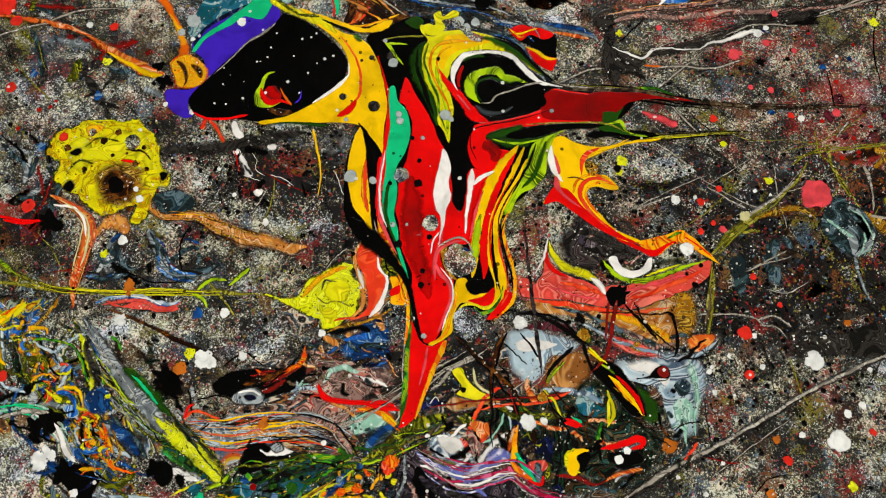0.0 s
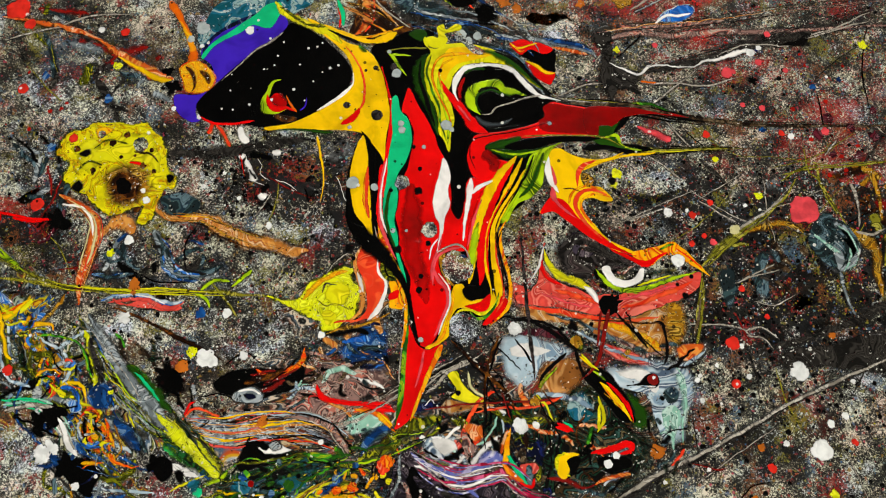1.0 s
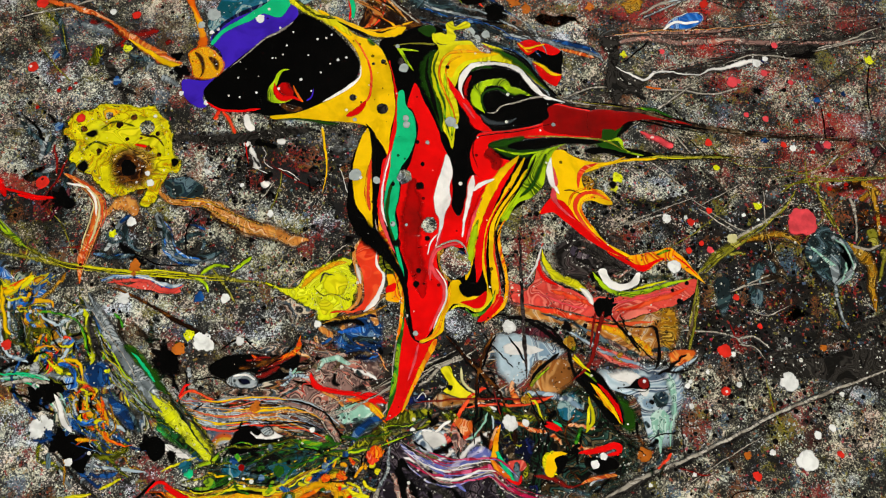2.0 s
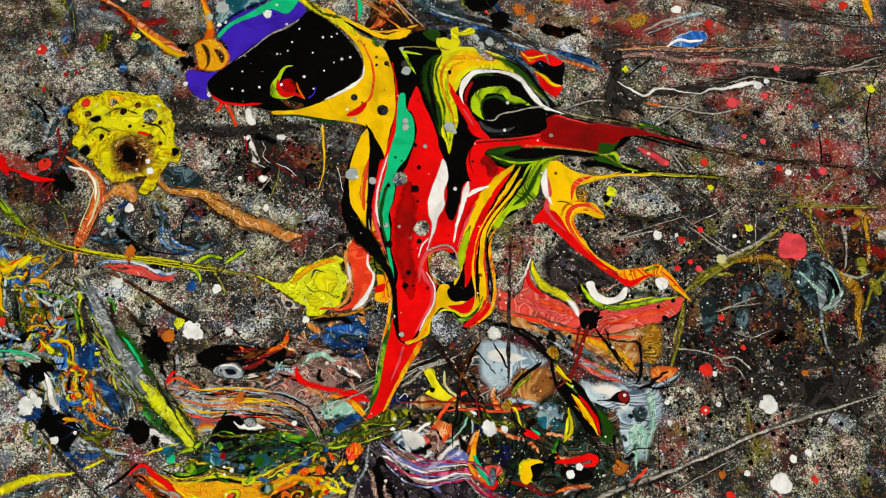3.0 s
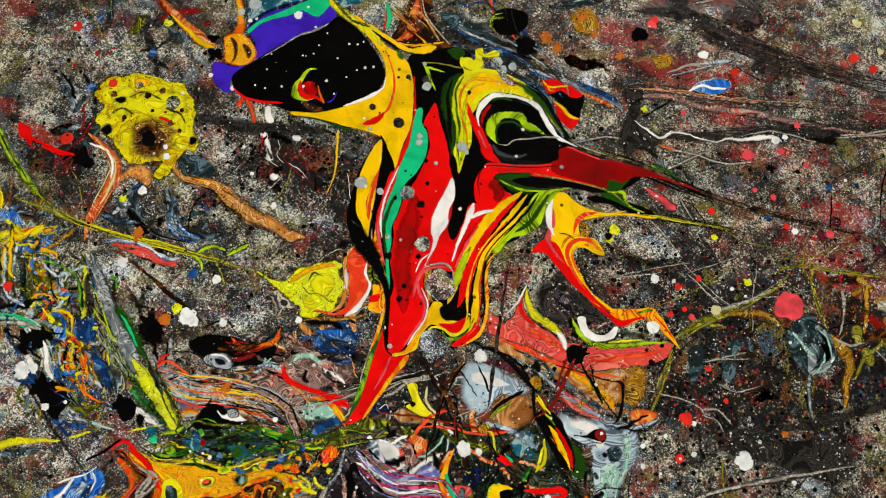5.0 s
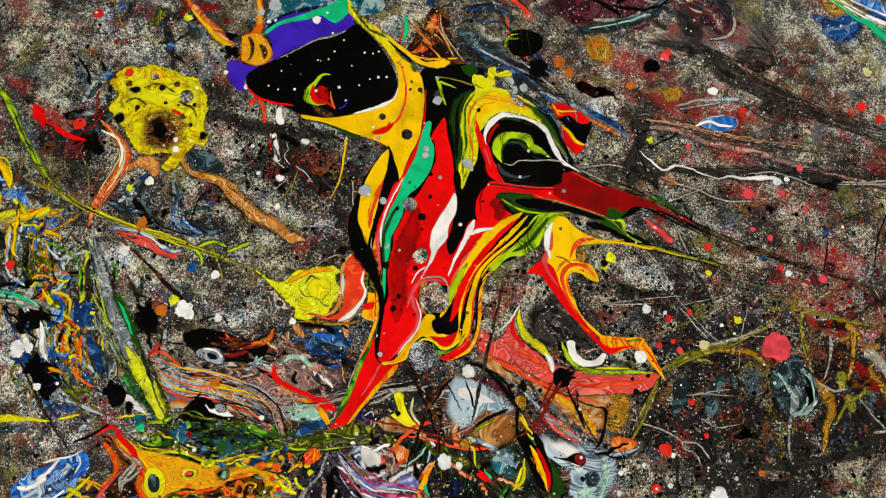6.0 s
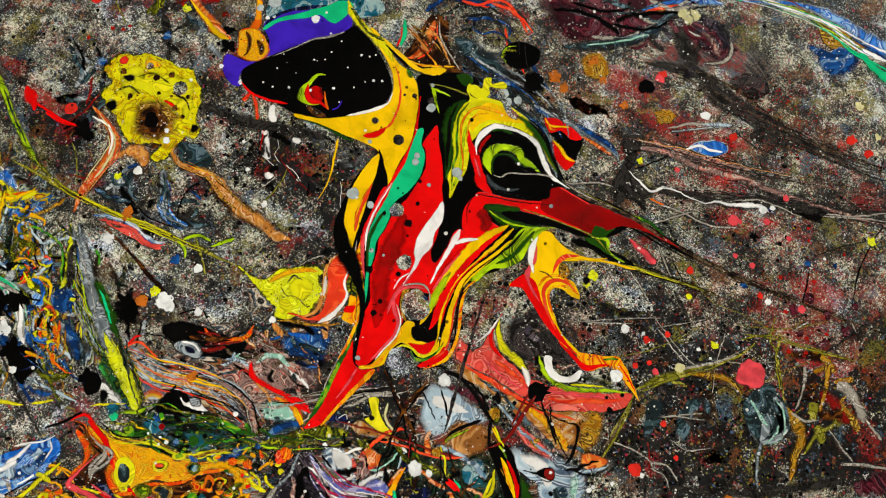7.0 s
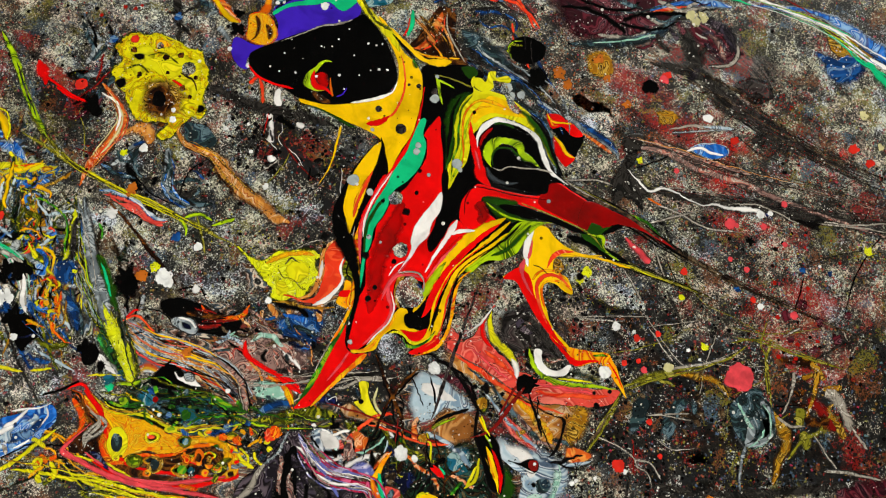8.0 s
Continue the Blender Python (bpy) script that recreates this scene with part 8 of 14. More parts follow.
streak("fork", "lime", 1.00, [(-18.99, -4.41, 0.30), (-17.96, -3.57, 0.35), (-16.78, -3.66, 0.22)], it, 0.5, halo=("forest", 1.0), bleed=True)
streak("fork", "lime", 1.00, [(-16.62, -4.05, 0.22), (-15.80, -3.34, 0.39), (-15.10, -2.63, 0.26)], it, 0.5, halo=("forest", 1.0), bleed=True)
streak("fork", "strand_olive", 1.00, [(-18.17, -3.79, 0.26), (-16.98, -5.10, 0.26), (-15.88, -6.48, 0.17)], it, 0.5, bleed=True)
streak("fork", "lime", 1.00, [(-19.40, -4.68, 0.35), (-18.50, -5.11, 0.35), (-18.18, -5.80, 0.17)], it, 0.5, halo=("forest", 1.0), bleed=True)

it = thing("blue_lens", "lens of red and sky blue paint", "paint pour", -23.3, -5.6)
pool("red_film", "salmon", 0.80, [(-26.10, -5.06), (-24.52, -5.57), (-23.69, -5.22), (-21.94, -5.43), (-20.26, -5.77), (-21.01, -6.12), (-23.62, -5.96), (-25.38, -5.66)], it, 0.8, 1.1, halo=("strand_brown", 1.2), bleed=True)
streak("blue_rim", "cobalt", 0.95, [(-26.71, -5.41, 0.22), (-25.02, -4.96, 0.30), (-23.28, -5.04, 0.30), (-21.83, -5.60, 0.35), (-20.29, -5.38, 0.26)], it, 0.5, halo=("pale_blue", 1.2), bleed=True)
streak("white_rim", "white", 1.05, [(-25.46, -4.92, 0.09), (-23.28, -4.96, 0.13), (-21.71, -5.56, 0.13)], it, 0.5)

# lower left

it = thing("edge_swirls", "curled bands of yellow, blue and red paint", "paint swirl", -33.1, -6.5)
streak("yellow_band", "lemon", 0.90, [(-34.66, -7.34, 0.52), (-33.06, -6.47, 0.60), (-31.98, -5.52, 0.35)], it, 0.5, halo=("forest", 1.0), bleed=True)
streak("blue_band", "cobalt", 0.90, [(-33.52, -7.76, 0.52), (-32.51, -7.33, 0.69), (-30.89, -6.55, 0.52)], it, 0.5, halo=("pale_blue", 1.2), bleed=True)
streak("orange_band", "orange", 1.00, [(-32.39, -8.18, 0.34), (-31.62, -7.54, 0.34), (-30.36, -7.32, 0.34), (-30.08, -7.83, 0.21)], it, 0.5, bleed=True)
streak("yellow_band", "lemon", 0.95, [(-32.97, -8.61, 0.43), (-32.18, -8.18, 0.51), (-31.60, -9.23, 0.34)], it, 0.5, halo=("forest", 1.0), bleed=True)
streak("blue_band", "blue", 0.95, [(-30.77, -10.69, 0.51), (-30.01, -11.60, 0.68), (-29.34, -12.54, 0.42)], it, 0.5, halo=("black", 1.8), bleed=True)
streak("red_band", "red", 1.05, [(-30.37, -9.86, 0.34), (-30.03, -10.48, 0.25)], it, 0.5, bleed=True)
streak("red_band", "vermilion", 1.05, [(-29.64, -11.52, 0.25), (-29.27, -12.42, 0.38), (-29.54, -12.95, 0.17)], it, 0.5, halo=("ochre", 1.2), bleed=True)
streak("olive_band", "olive", 0.90, [(-30.88, -9.86, 0.60), (-29.74, -10.48, 0.68), (-29.22, -11.18, 0.34)], it, 0.5, halo=("forest", 1.5), bleed=True)
pool("yellow_bead", "lemon", 1.00, [(-29.19, -12.42), (-28.17, -11.84), (-27.07, -12.57), (-27.13, -13.47), (-28.25, -13.23)], it, 1, 1.1, halo=("forest", 1.0), bleed=True)
pool("blue_bead", "cobalt", 1.10, [(-28.25, -13.23), (-27.60, -13.06), (-27.11, -13.63), (-27.74, -13.96)], it, 0.8, 1.1, halo=("pale_blue", 1.2), bleed=True)
streak("flame_band", "flame", 1.00, [(-25.42, -14.83, 0.33), (-24.70, -15.75, 0.50), (-24.22, -16.34, 0.25)], it, 0.5, halo=("black", 1.5), bleed=True)
streak("flame_band", "flame", 1.00, [(-26.84, -15.16, 0.42), (-25.87, -16.35, 0.58), (-24.37, -16.81, 0.50)], it, 0.5, halo=("black", 1.5), bleed=True)
streak("blue_band", "cobalt", 1.00, [(-27.23, -16.04, 0.33), (-26.68, -16.55, 0.58), (-25.82, -16.82, 0.33)], it, 0.5, halo=("pale_blue", 1.2), bleed=True)
streak("orange_band", "amber", 1.00, [(-26.63, -17.61, 0.49), (-25.31, -17.68, 0.49)], it, 0.5, halo=("flame", 1.5), bleed=True)
streak("slate_band", "blue", 0.95, [(-25.52, -17.60, 0.41), (-24.02, -18.10, 0.57)], it, 0.5, halo=("black", 1.8), bleed=True)
tagged(pool("paint_patch", "blue", 0.70, [(-26.80, -12.00), (-25.12, -11.91), (-24.59, -12.93), (-25.55, -13.74), (-26.66, -13.14)], None, 1.5, feather=0.3), "blue scuffed patch of paint", "paint patch", "")
tagged(pool("paint_patch", "teal", 0.50, [(-24.22, -10.45), (-22.91, -10.86), (-22.09, -11.89), (-22.53, -12.51), (-23.52, -11.90)], None, 1.5, feather=0.3), "green patch of paint beside the grey run", "paint patch", "")
tagged(pool("paint_patch", "forest", 0.70, [(-24.01, -10.45), (-22.69, -10.86), (-21.48, -12.50), (-22.51, -12.71), (-23.43, -11.90)], None, 1.5, feather=0.3), "dark green patch of paint", "paint patch", "")

it = thing("mint_thread", "mint and white thread curving down the grit", "paint pour", -28.6, -14.3)
streak("thread", "mint", 0.80, [(-34.29, -12.69, 0.29), (-31.30, -13.00, 0.29), (-29.78, -13.40, 0.29), (-28.62, -14.28, 0.38), (-27.78, -15.96, 0.54), (-26.94, -17.06, 0.37)], it, 0.5, halo=("slate", 1.2), bleed=True)
streak("white_core", "white", 0.95, [(-30.43, -13.24, 0.13), (-28.72, -14.16, 0.17), (-27.93, -15.76, 0.25), (-27.26, -16.83, 0.17)], it, 0.5)
streak("green_edge", "teal", 0.85, [(-34.23, -13.10, 0.17), (-31.67, -13.33, 0.17), (-29.95, -13.64, 0.13)], it, 0.5, bleed=True)
for x, y, r in [(-17.91, -9.71, 0.72), (-18.37, -9.38, 0.43), (-29.53, -16.84, 0.58), (-28.74, -16.56, 0.41), (-12.63, -12.87, 0.00)]:
    drop("white_drop", "drop_white", 1.10, x, y, r, "chalky white paint drop", "paint drop", "white paint drops", 0.35)
for x, y, r in [(-19.19, -9.22, 0.47), (-25.07, -12.40, 0.29)]:
    drop("lemon_drop", "lemon_splat", 1.10, x, y, r, "lemon yellow paint drop", "paint drop", "yellow paint drops", 0.3)
for x, y, r in [(-19.86, -10.31, 0.51), (-13.30, -14.29, 0.46), (-24.26, -3.95, 0.39), (16.53, -15.74, 0.58), (30.68, -6.69, 0.30), (24.44, -15.23, 0.33), (23.65, -19.03, 0.37)]:
    drop("ochre_drop", "drop_ochre", 1.20, x, y, r, "ochre orange paint drop", "paint drop", "ochre paint drops", 0.25)

it = thing("black_tongue", "black tongue of paint with a flame coloured tip and silver bead", "paint pour", -13.3, -11.1)
pool("black_film", "black", 0.80, [(-17.32, -11.95), (-16.35, -10.71), (-14.26, -10.28), (-12.13, -10.40), (-10.99, -9.43), (-10.35, -10.39), (-11.00, -11.84), (-12.87, -12.34), (-14.52, -12.76)], it, 1, 1.1, halo=("murk", 0.8))
streak("flame_tip", "flame", 1.00, [(-14.17, -10.41, 0.30), (-12.95, -10.90, 0.51), (-11.62, -10.39, 0.51), (-10.64, -9.68, 0.51), (-10.52, -8.58, 0.21)], it, 0.5, halo=("black", 1.5), bleed=True)
pool("silver_bead", "grey_run", 1.10, [(-15.81, -12.35), (-15.21, -11.86), (-14.17, -11.73), (-13.38, -12.26), (-13.60, -12.79), (-14.72, -12.96), (-15.57, -12.80)], it, 0.5, 1.1, halo=("murk", 1.5), bleed=True)
streak("white_gleam", "white", 1.30, [(-15.41, -12.06, 0.17), (-14.37, -11.89, 0.21), (-13.63, -12.26, 0.13)], it, 0.5)
pool("dark_iris", "deep_blue", 1.30, [(-14.98, -12.27), (-14.23, -12.14), (-13.91, -12.51), (-14.53, -12.67)], it, 0.3, 1.1, bleed=True)

it = thing("striped_shelf", "shelf of narrow tan, blue and yellow stripes", "paint swirl", -14.0, -15.3)
pool("striped_film", "striped", 0.60, [(-19.24, -14.12), (-17.81, -13.71), (-15.27, -14.10), (-12.79, -13.68), (-9.43, -13.87), (-7.69, -15.86), (-9.33, -16.27), (-12.66, -15.89), (-14.66, -16.88), (-16.68, -17.48), (-18.46, -15.91)], it, 1.5, 1.1, feather=0.3)
streak("red_stripe", "vermilion", 0.80, [(-19.50, -14.40, 0.25), (-18.46, -13.43, 0.25), (-16.11, -14.06, 0.21), (-13.63, -13.69, 0.21)], it, 0.5, halo=("ochre", 1.2), bleed=True)
streak("tan_stripe", "tan_marble", 0.80, [(-18.78, -14.60, 0.33), (-16.05, -14.86, 0.50), (-13.80, -14.29, 0.42), (-11.52, -13.96, 0.33)], it, 0.5, halo=("brown", 2.0), bleed=True)
streak("yellow_stripe", "yellow", 0.85, [(-16.82, -15.71, 0.29), (-15.17, -15.58, 0.37), (-13.63, -14.89, 0.25)], it, 0.5, bleed=True)
streak("blue_stripe", "grey_run", 0.85, [(-18.30, -15.32, 0.33), (-15.97, -15.90, 0.41), (-14.35, -15.42, 0.25)], it, 0.5, halo=("murk", 1.5), bleed=True)
streak("red_stripe", "red", 0.90, [(-19.25, -13.91, 0.25), (-18.90, -13.10, 0.29), (-18.50, -12.90, 0.17)], it, 0.5, bleed=True)

it = thing("black_shell", "black pool with a white splash on its edge", "paint pour", -13.0, -16.7)
pool("black_film", "black", 0.90, [(-14.94, -17.67), (-14.70, -16.29), (-14.02, -15.41), (-12.58, -15.88), (-10.78, -16.27), (-10.61, -17.06), (-12.57, -17.46), (-13.78, -17.78)], it, 0.8, 1.1, halo=("murk", 0.8))
pool("white_splash", "white", 1.10, [(-13.56, -16.09), (-12.84, -16.28), (-12.35, -15.49), (-11.50, -15.96), (-10.98, -16.27), (-12.00, -16.59), (-12.95, -16.52)], it, 0.8, 1.1)
pool("grey_core", "grey_run", 1.20, [(-12.74, -15.89), (-12.05, -15.64), (-11.74, -16.08), (-12.31, -16.28)], it, 0.4, 1.1, halo=("murk", 1.5), bleed=True)
tagged(streak("paint_strand", "strand_black", 1.10, [(-18.92, -16.31, 0.10), (-18.19, -15.12, 0.13), (-17.26, -14.23, 0.10)], None, 0.5), "thin black strand of paint", "paint strand", "thin strands")
tagged(streak("paint_strand", "strand_black", 1.10, [(-14.32, -15.89, 0.19), (-14.16, -15.10, 0.13), (-14.17, -14.29, 0.13)], None, 0.5), "thin black strand of paint", "paint strand", "thin strands")
tagged(streak("paint_strand", "strand_black", 0.75, [(-16.60, -10.21, 0.13), (-15.19, -9.16, 0.17), (-14.08, -9.78, 0.13), (-13.42, -10.19, 0.10)], None, 0.5), "thin black strand of paint", "paint strand", "thin strands")
tagged(streak("paint_strand", "strand_black", 0.75, [(-21.74, -7.49, 0.33), (-19.95, -8.33, 0.30), (-17.74, -9.17, 0.17)], None, 0.5), "thin black strand of paint", "paint strand", "thin strands")
tagged(streak("paint_strand", "strand_brown", 0.75, [(-23.09, -6.86, 0.27), (-20.84, -7.91, 0.30), (-18.61, -8.96, 0.17)], None, 0.5, bleed=True), "thin brown strand of dried paint", "paint strand", "thin strands")
tagged(streak("paint_run", "white", 0.80, [(-19.97, -17.50, 0.41), (-18.69, -18.08, 0.57), (-17.24, -18.27, 0.33)], None, 1.5), "white smear of paint", "paint run", "")
tagged(pool("paint_patch", "teal", 0.75, [(-20.61, -15.92), (-19.70, -15.92), (-19.01, -16.71), (-20.03, -16.91)], None, 1.5, feather=0.3), "teal green patch of paint", "paint patch", "")
tagged(streak("paint_run", "grey_run", 0.60, [(-25.08, -14.14, 0.67), (-23.72, -15.14, 1.00), (-22.56, -16.33, 0.83)], None, 0.6, halo=("murk", 1.5), bleed=True), "grey blue smear of paint", "paint run", "")

# under the pour

it = thing("rosy_shelf", "rosy grey marbled shelf under the red tongue", "paint swirl", -7.5, -12.6)
pool("rosy_film", "pink_grey", 0.60, [(-10.22, -10.59), (-7.92, -9.54), (-3.66, -9.94), (-3.38, -13.84), (-6.05, -15.14), (-9.37, -15.27), (-11.95, -13.68)], it, 2, 1.1, feather=0.3)
streak("red_branch", "red", 1.00, [(-9.41, -11.50, 0.34), (-9.00, -12.24, 0.46), (-7.81, -12.56, 0.38), (-5.71, -12.71, 0.38), (-4.02, -12.87, 0.67), (-3.43, -13.35, 0.42)], it, 0.5, bleed=True)
streak("orange_edge", "vermilion", 0.95, [(-6.61, -13.37, 0.33), (-4.86, -13.12, 0.59), (-3.79, -14.04, 0.42)], it, 0.5, halo=("ochre", 1.2), bleed=True)
streak("yellow_edge", "yellow", 1.05, [(-4.77, -13.36, 0.25), (-3.92, -13.92, 0.38), (-3.45, -14.32, 0.21)], it, 0.5, bleed=True)
pool("mint_film", "mint", 0.80, [(-7.26, -14.06), (-5.68, -13.65), (-4.33, -14.12), (-5.24, -14.65), (-6.39, -14.98)], it, 1, 1.1, halo=("slate", 1.2), bleed=True)
tagged(streak("paint_run", "plum", 0.90, [(-10.90, -13.79, 0.42), (-8.57, -14.47, 0.75), (-7.50, -15.46, 0.75), (-6.76, -16.33, 0.50)], None, 0.6, halo=("black", 1.5), bleed=True), "dark plum run with pale lines", "paint run", "")
tagged(streak("paint_run", "charcoal", 0.90, [(-6.13, -12.71, 0.34), (-4.47, -11.89, 0.51), (-3.29, -11.55, 0.34)], None, 0.6, halo=("black", 2.0), bleed=True), "dark grey run of paint", "paint run", "")
tagged(streak("paint_run", "slate", 0.90, [(-6.02, -16.25, 0.41), (-4.90, -14.97, 1.08), (-3.37, -14.32, 0.42)], None, 0.6, halo=("murk", 1.0), bleed=True), "slate blue run of paint", "paint run", "")
tagged(streak("paint_run", "murk", 0.80, [(-1.73, -11.79, 0.67), (0.16, -10.13, 0.85), (2.29, -8.86, 0.77), (3.15, -8.44, 0.34)], None, 0.6, bleed=True), "dark grey run with pale edges", "paint run", "")
tagged(streak("paint_strand", "strand_pale", 1.00, [(-1.52, -11.79, 0.13), (0.16, -10.34, 0.17), (1.86, -9.70, 0.20), (3.14, -8.86, 0.13)], None, 0.5, halo=("murk", 1.2), bleed=True), "thin pale grey strand of dried paint", "paint strand", "thin strands")

it = thing("yellow_bow", "pale yellow bow of paint with a cream edge", "paint pour", 1.8, -11.5)
pool("yellow_film", "lemon", 0.90, [(0.50, -10.33), (1.35, -10.12), (1.77, -11.03), (2.69, -11.77), (3.61, -12.26), (2.69, -12.59), (0.92, -12.19), (1.22, -11.57)], it, 0.6, 1.1, halo=("forest", 1.0), bleed=True)
streak("cream_edge", "cream", 1.10, [(2.20, -10.20, 0.21), (2.49, -11.36, 0.30), (3.62, -12.10, 0.21)], it, 0.5, bleed=True)
streak("dark_gap", "slate", 1.00, [(0.59, -11.04, 0.34), (1.09, -11.45, 0.34)], it, 0.5, halo=("murk", 1.0), bleed=True)
tagged(streak("paint_run", "deep_blue", 0.90, [(-2.13, -13.10, 0.59), (-0.67, -12.77, 0.76), (0.17, -12.68, 0.34)], None, 0.6, bleed=True), "deep blue run of paint", "paint run", "")
tagged(streak("paint_strand", "white", 1.15, [(-1.09, -12.85, 0.07), (-0.59, -12.36, 0.10), (-0.33, -12.69, 0.07)], None, 0.5), "thin white strand of paint", "paint strand", "thin strands")
tagged(streak("paint_run", "tan_wash", 0.80, [(0.09, -12.93, 0.92), (1.85, -12.68, 1.09), (4.16, -12.58, 0.50)], None, 0.6, halo=("brown", 2.0), bleed=True), "tan smear of paint", "paint run", "")
tagged(streak("paint_run", "forest", 0.75, [(1.84, -14.62, 2.50), (3.93, -13.80, 2.51), (5.58, -15.00, 1.66)], None, 0.6, bleed=True), "dark green smear of paint", "paint run", "")
tagged(pool("paint_patch", "vermilion", 1.00, [(2.05, -13.97), (2.93, -14.21), (3.38, -15.01), (2.95, -15.73), (2.25, -15.22)], None, 1.5, feather=0.3), "orange red patch with pale ring", "paint patch", "")
tagged(pool("paint_patch", "pale_blue", 0.80, [(-1.07, -15.03), (0.59, -14.70), (1.84, -15.42), (2.66, -16.21), (1.83, -17.20), (-0.23, -16.81), (-1.27, -16.03)], None, 1.5, feather=0.3), "pale marbled patch of paint", "paint patch", "")
tagged(streak("paint_run", "salmon", 1.00, [(1.21, -15.22, 0.33), (1.92, -16.01, 0.66), (2.58, -16.40, 0.33)], None, 0.6, halo=("strand_brown", 1.2), bleed=True), "salmon streak of paint", "paint run", "")
tagged(streak("paint_run", "white", 1.00, [(-0.57, -15.11, 0.33), (0.59, -15.34, 0.33), (1.09, -16.02, 0.21)], None, 0.6), "white streak of paint", "paint run", "")

# branching black strands over the pale pool
tagged(streak("paint_strand", "strand_black", 1.45, [(0.93, -7.81, 0.13), (2.71, -9.70, 0.15), (4.79, -12.17, 0.17), (5.69, -13.71, 0.15)], None, 1.3), "thin black strand of paint", "paint strand", "thin strands")
tagged(streak("paint_strand", "strand_black", 1.45, [(4.74, -7.58, 0.25), (3.81, -10.11, 0.17), (3.56, -12.99, 0.15), (3.49, -15.89, 0.12)], None, 1.3), "thin black strand of paint", "paint strand", "thin strands")
tagged(streak("paint_strand", "strand_black", 1.45, [(3.58, -7.58, 0.10), (4.85, -8.64, 0.10), (6.32, -9.89, 0.10)], None, 1.3), "thin black strand of paint", "paint strand", "thin strands")
tagged(streak("paint_strand", "strand_black", 1.45, [(14.43, -5.17, 0.13), (16.01, -7.53, 0.13), (17.64, -8.79, 0.07)], None, 1.3), "thin black strand of paint", "paint strand", "thin strands")
tagged(streak("paint_strand", "strand_black", 1.45, [(3.16, -6.52, 0.20), (5.33, -5.95, 0.15), (7.91, -6.28, 0.20), (10.01, -7.55, 0.23), (10.64, -7.98, 0.18)], None, 1.3), "thin black strand of paint", "paint strand", "thin strands")
tagged(streak("paint_strand", "strand_black", 1.45, [(3.98, -9.69, 0.07), (5.02, -11.35, 0.10)], None, 1.3), "thin black strand of paint", "paint strand", "thin strands")
tagged(streak("paint_strand", "strand_black", 1.45, [(7.33, -11.75, 0.13), (8.52, -13.78, 0.13), (9.51, -15.38, 0.10)], None, 1.3), "thin black strand of paint", "paint strand", "thin strands")
tagged(streak("paint_strand", "strand_black", 1.45, [(8.29, -14.59, 0.12), (8.52, -16.57, 0.09), (8.18, -18.14, 0.09)], None, 1.3), "thin black strand of paint", "paint strand", "thin strands")
tagged(streak("paint_strand", "strand_black", 1.45, [(15.13, -14.95, 0.12), (16.74, -15.74, 0.10)], None, 1.3), "thin black strand of paint", "paint strand", "thin strands")
tagged(streak("paint_strand", "strand_black", 1.45, [(17.03, -14.54, 0.07), (18.95, -13.93, 0.10)], None, 1.3), "thin black strand of paint", "paint strand", "thin strands")
tagged(streak("paint_strand", "strand_black", 1.45, [(19.84, -7.93, 0.20), (18.25, -9.21, 0.25), (17.58, -9.63, 0.13)], None, 1.3), "thin black strand of paint", "paint strand", "thin strands")
tagged(streak("paint_strand", "strand_red", 1.50, [(-1.09, -13.10, 0.20), (2.69, -12.55, 0.20), (6.89, -12.28, 0.20), (9.22, -11.90, 0.13)], None, 0.5, bleed=True), "thin dark red strand of paint", "paint strand", "thin strands")
tagged(streak("paint_strand", "strand_red", 1.50, [(5.40, -13.59, 0.16), (4.80, -11.76, 0.13)], None, 0.5, bleed=True), "thin dark red strand of paint", "paint strand", "thin strands")

it = thing("olive_loops", "small olive loops and beads of paint", "paint pour", 10.9, -8.0)
streak("loop", "olive", 1.30, [(10.01, -7.64, 0.26), (10.54, -7.38, 0.43), (10.94, -7.97, 0.34), (10.58, -8.48, 0.26)], it, 0.5, halo=("forest", 1.5), bleed=True)
streak("loop", "lemon", 1.35, [(7.41, -11.75, 0.42), (7.65, -12.16, 0.34), (8.15, -12.48, 0.25), (8.61, -13.58, 0.17)], it, 0.5, halo=("forest", 1.0), bleed=True)
streak("loop", "lime", 1.35, [(7.68, -11.25, 0.34), (7.86, -10.92, 0.21), (9.08, -9.67, 0.17)], it, 0.5, halo=("forest", 1.0), bleed=True)

it = thing("black_flame_leaf", "black leaf of paint with a yellow and red flame", "paint pour", 12.9, -11.5)
pool("black_film", "black", 1.00, [(10.98, -10.08), (12.48, -9.78), (13.78, -10.81), (14.91, -13.02), (14.04, -13.67), (12.77, -12.34), (11.57, -10.99)], it, 0.5, 1.1, halo=("murk", 0.8))
streak("flame", "amber", 1.20, [(12.41, -11.15, 0.30), (13.42, -11.97, 0.50), (14.22, -12.74, 0.50), (14.88, -13.59, 0.17)], it, 0.5, halo=("flame", 1.5), bleed=True)
streak("red_edge", "red", 1.25, [(12.85, -10.69, 0.21), (14.06, -11.80, 0.34), (14.75, -13.02, 0.17)], it, 0.5, bleed=True)
streak("lemon_edge", "lemon", 1.20, [(12.13, -11.73, 0.21), (12.56, -13.28, 0.38), (12.00, -14.41, 0.17)], it, 0.5, halo=("forest", 1.0), bleed=True)
streak("yellow_vein", "yellow", 1.20, [(10.82, -8.82, 0.26), (11.73, -9.49, 0.30), (12.45, -10.28, 0.21)], it, 0.5, bleed=True)

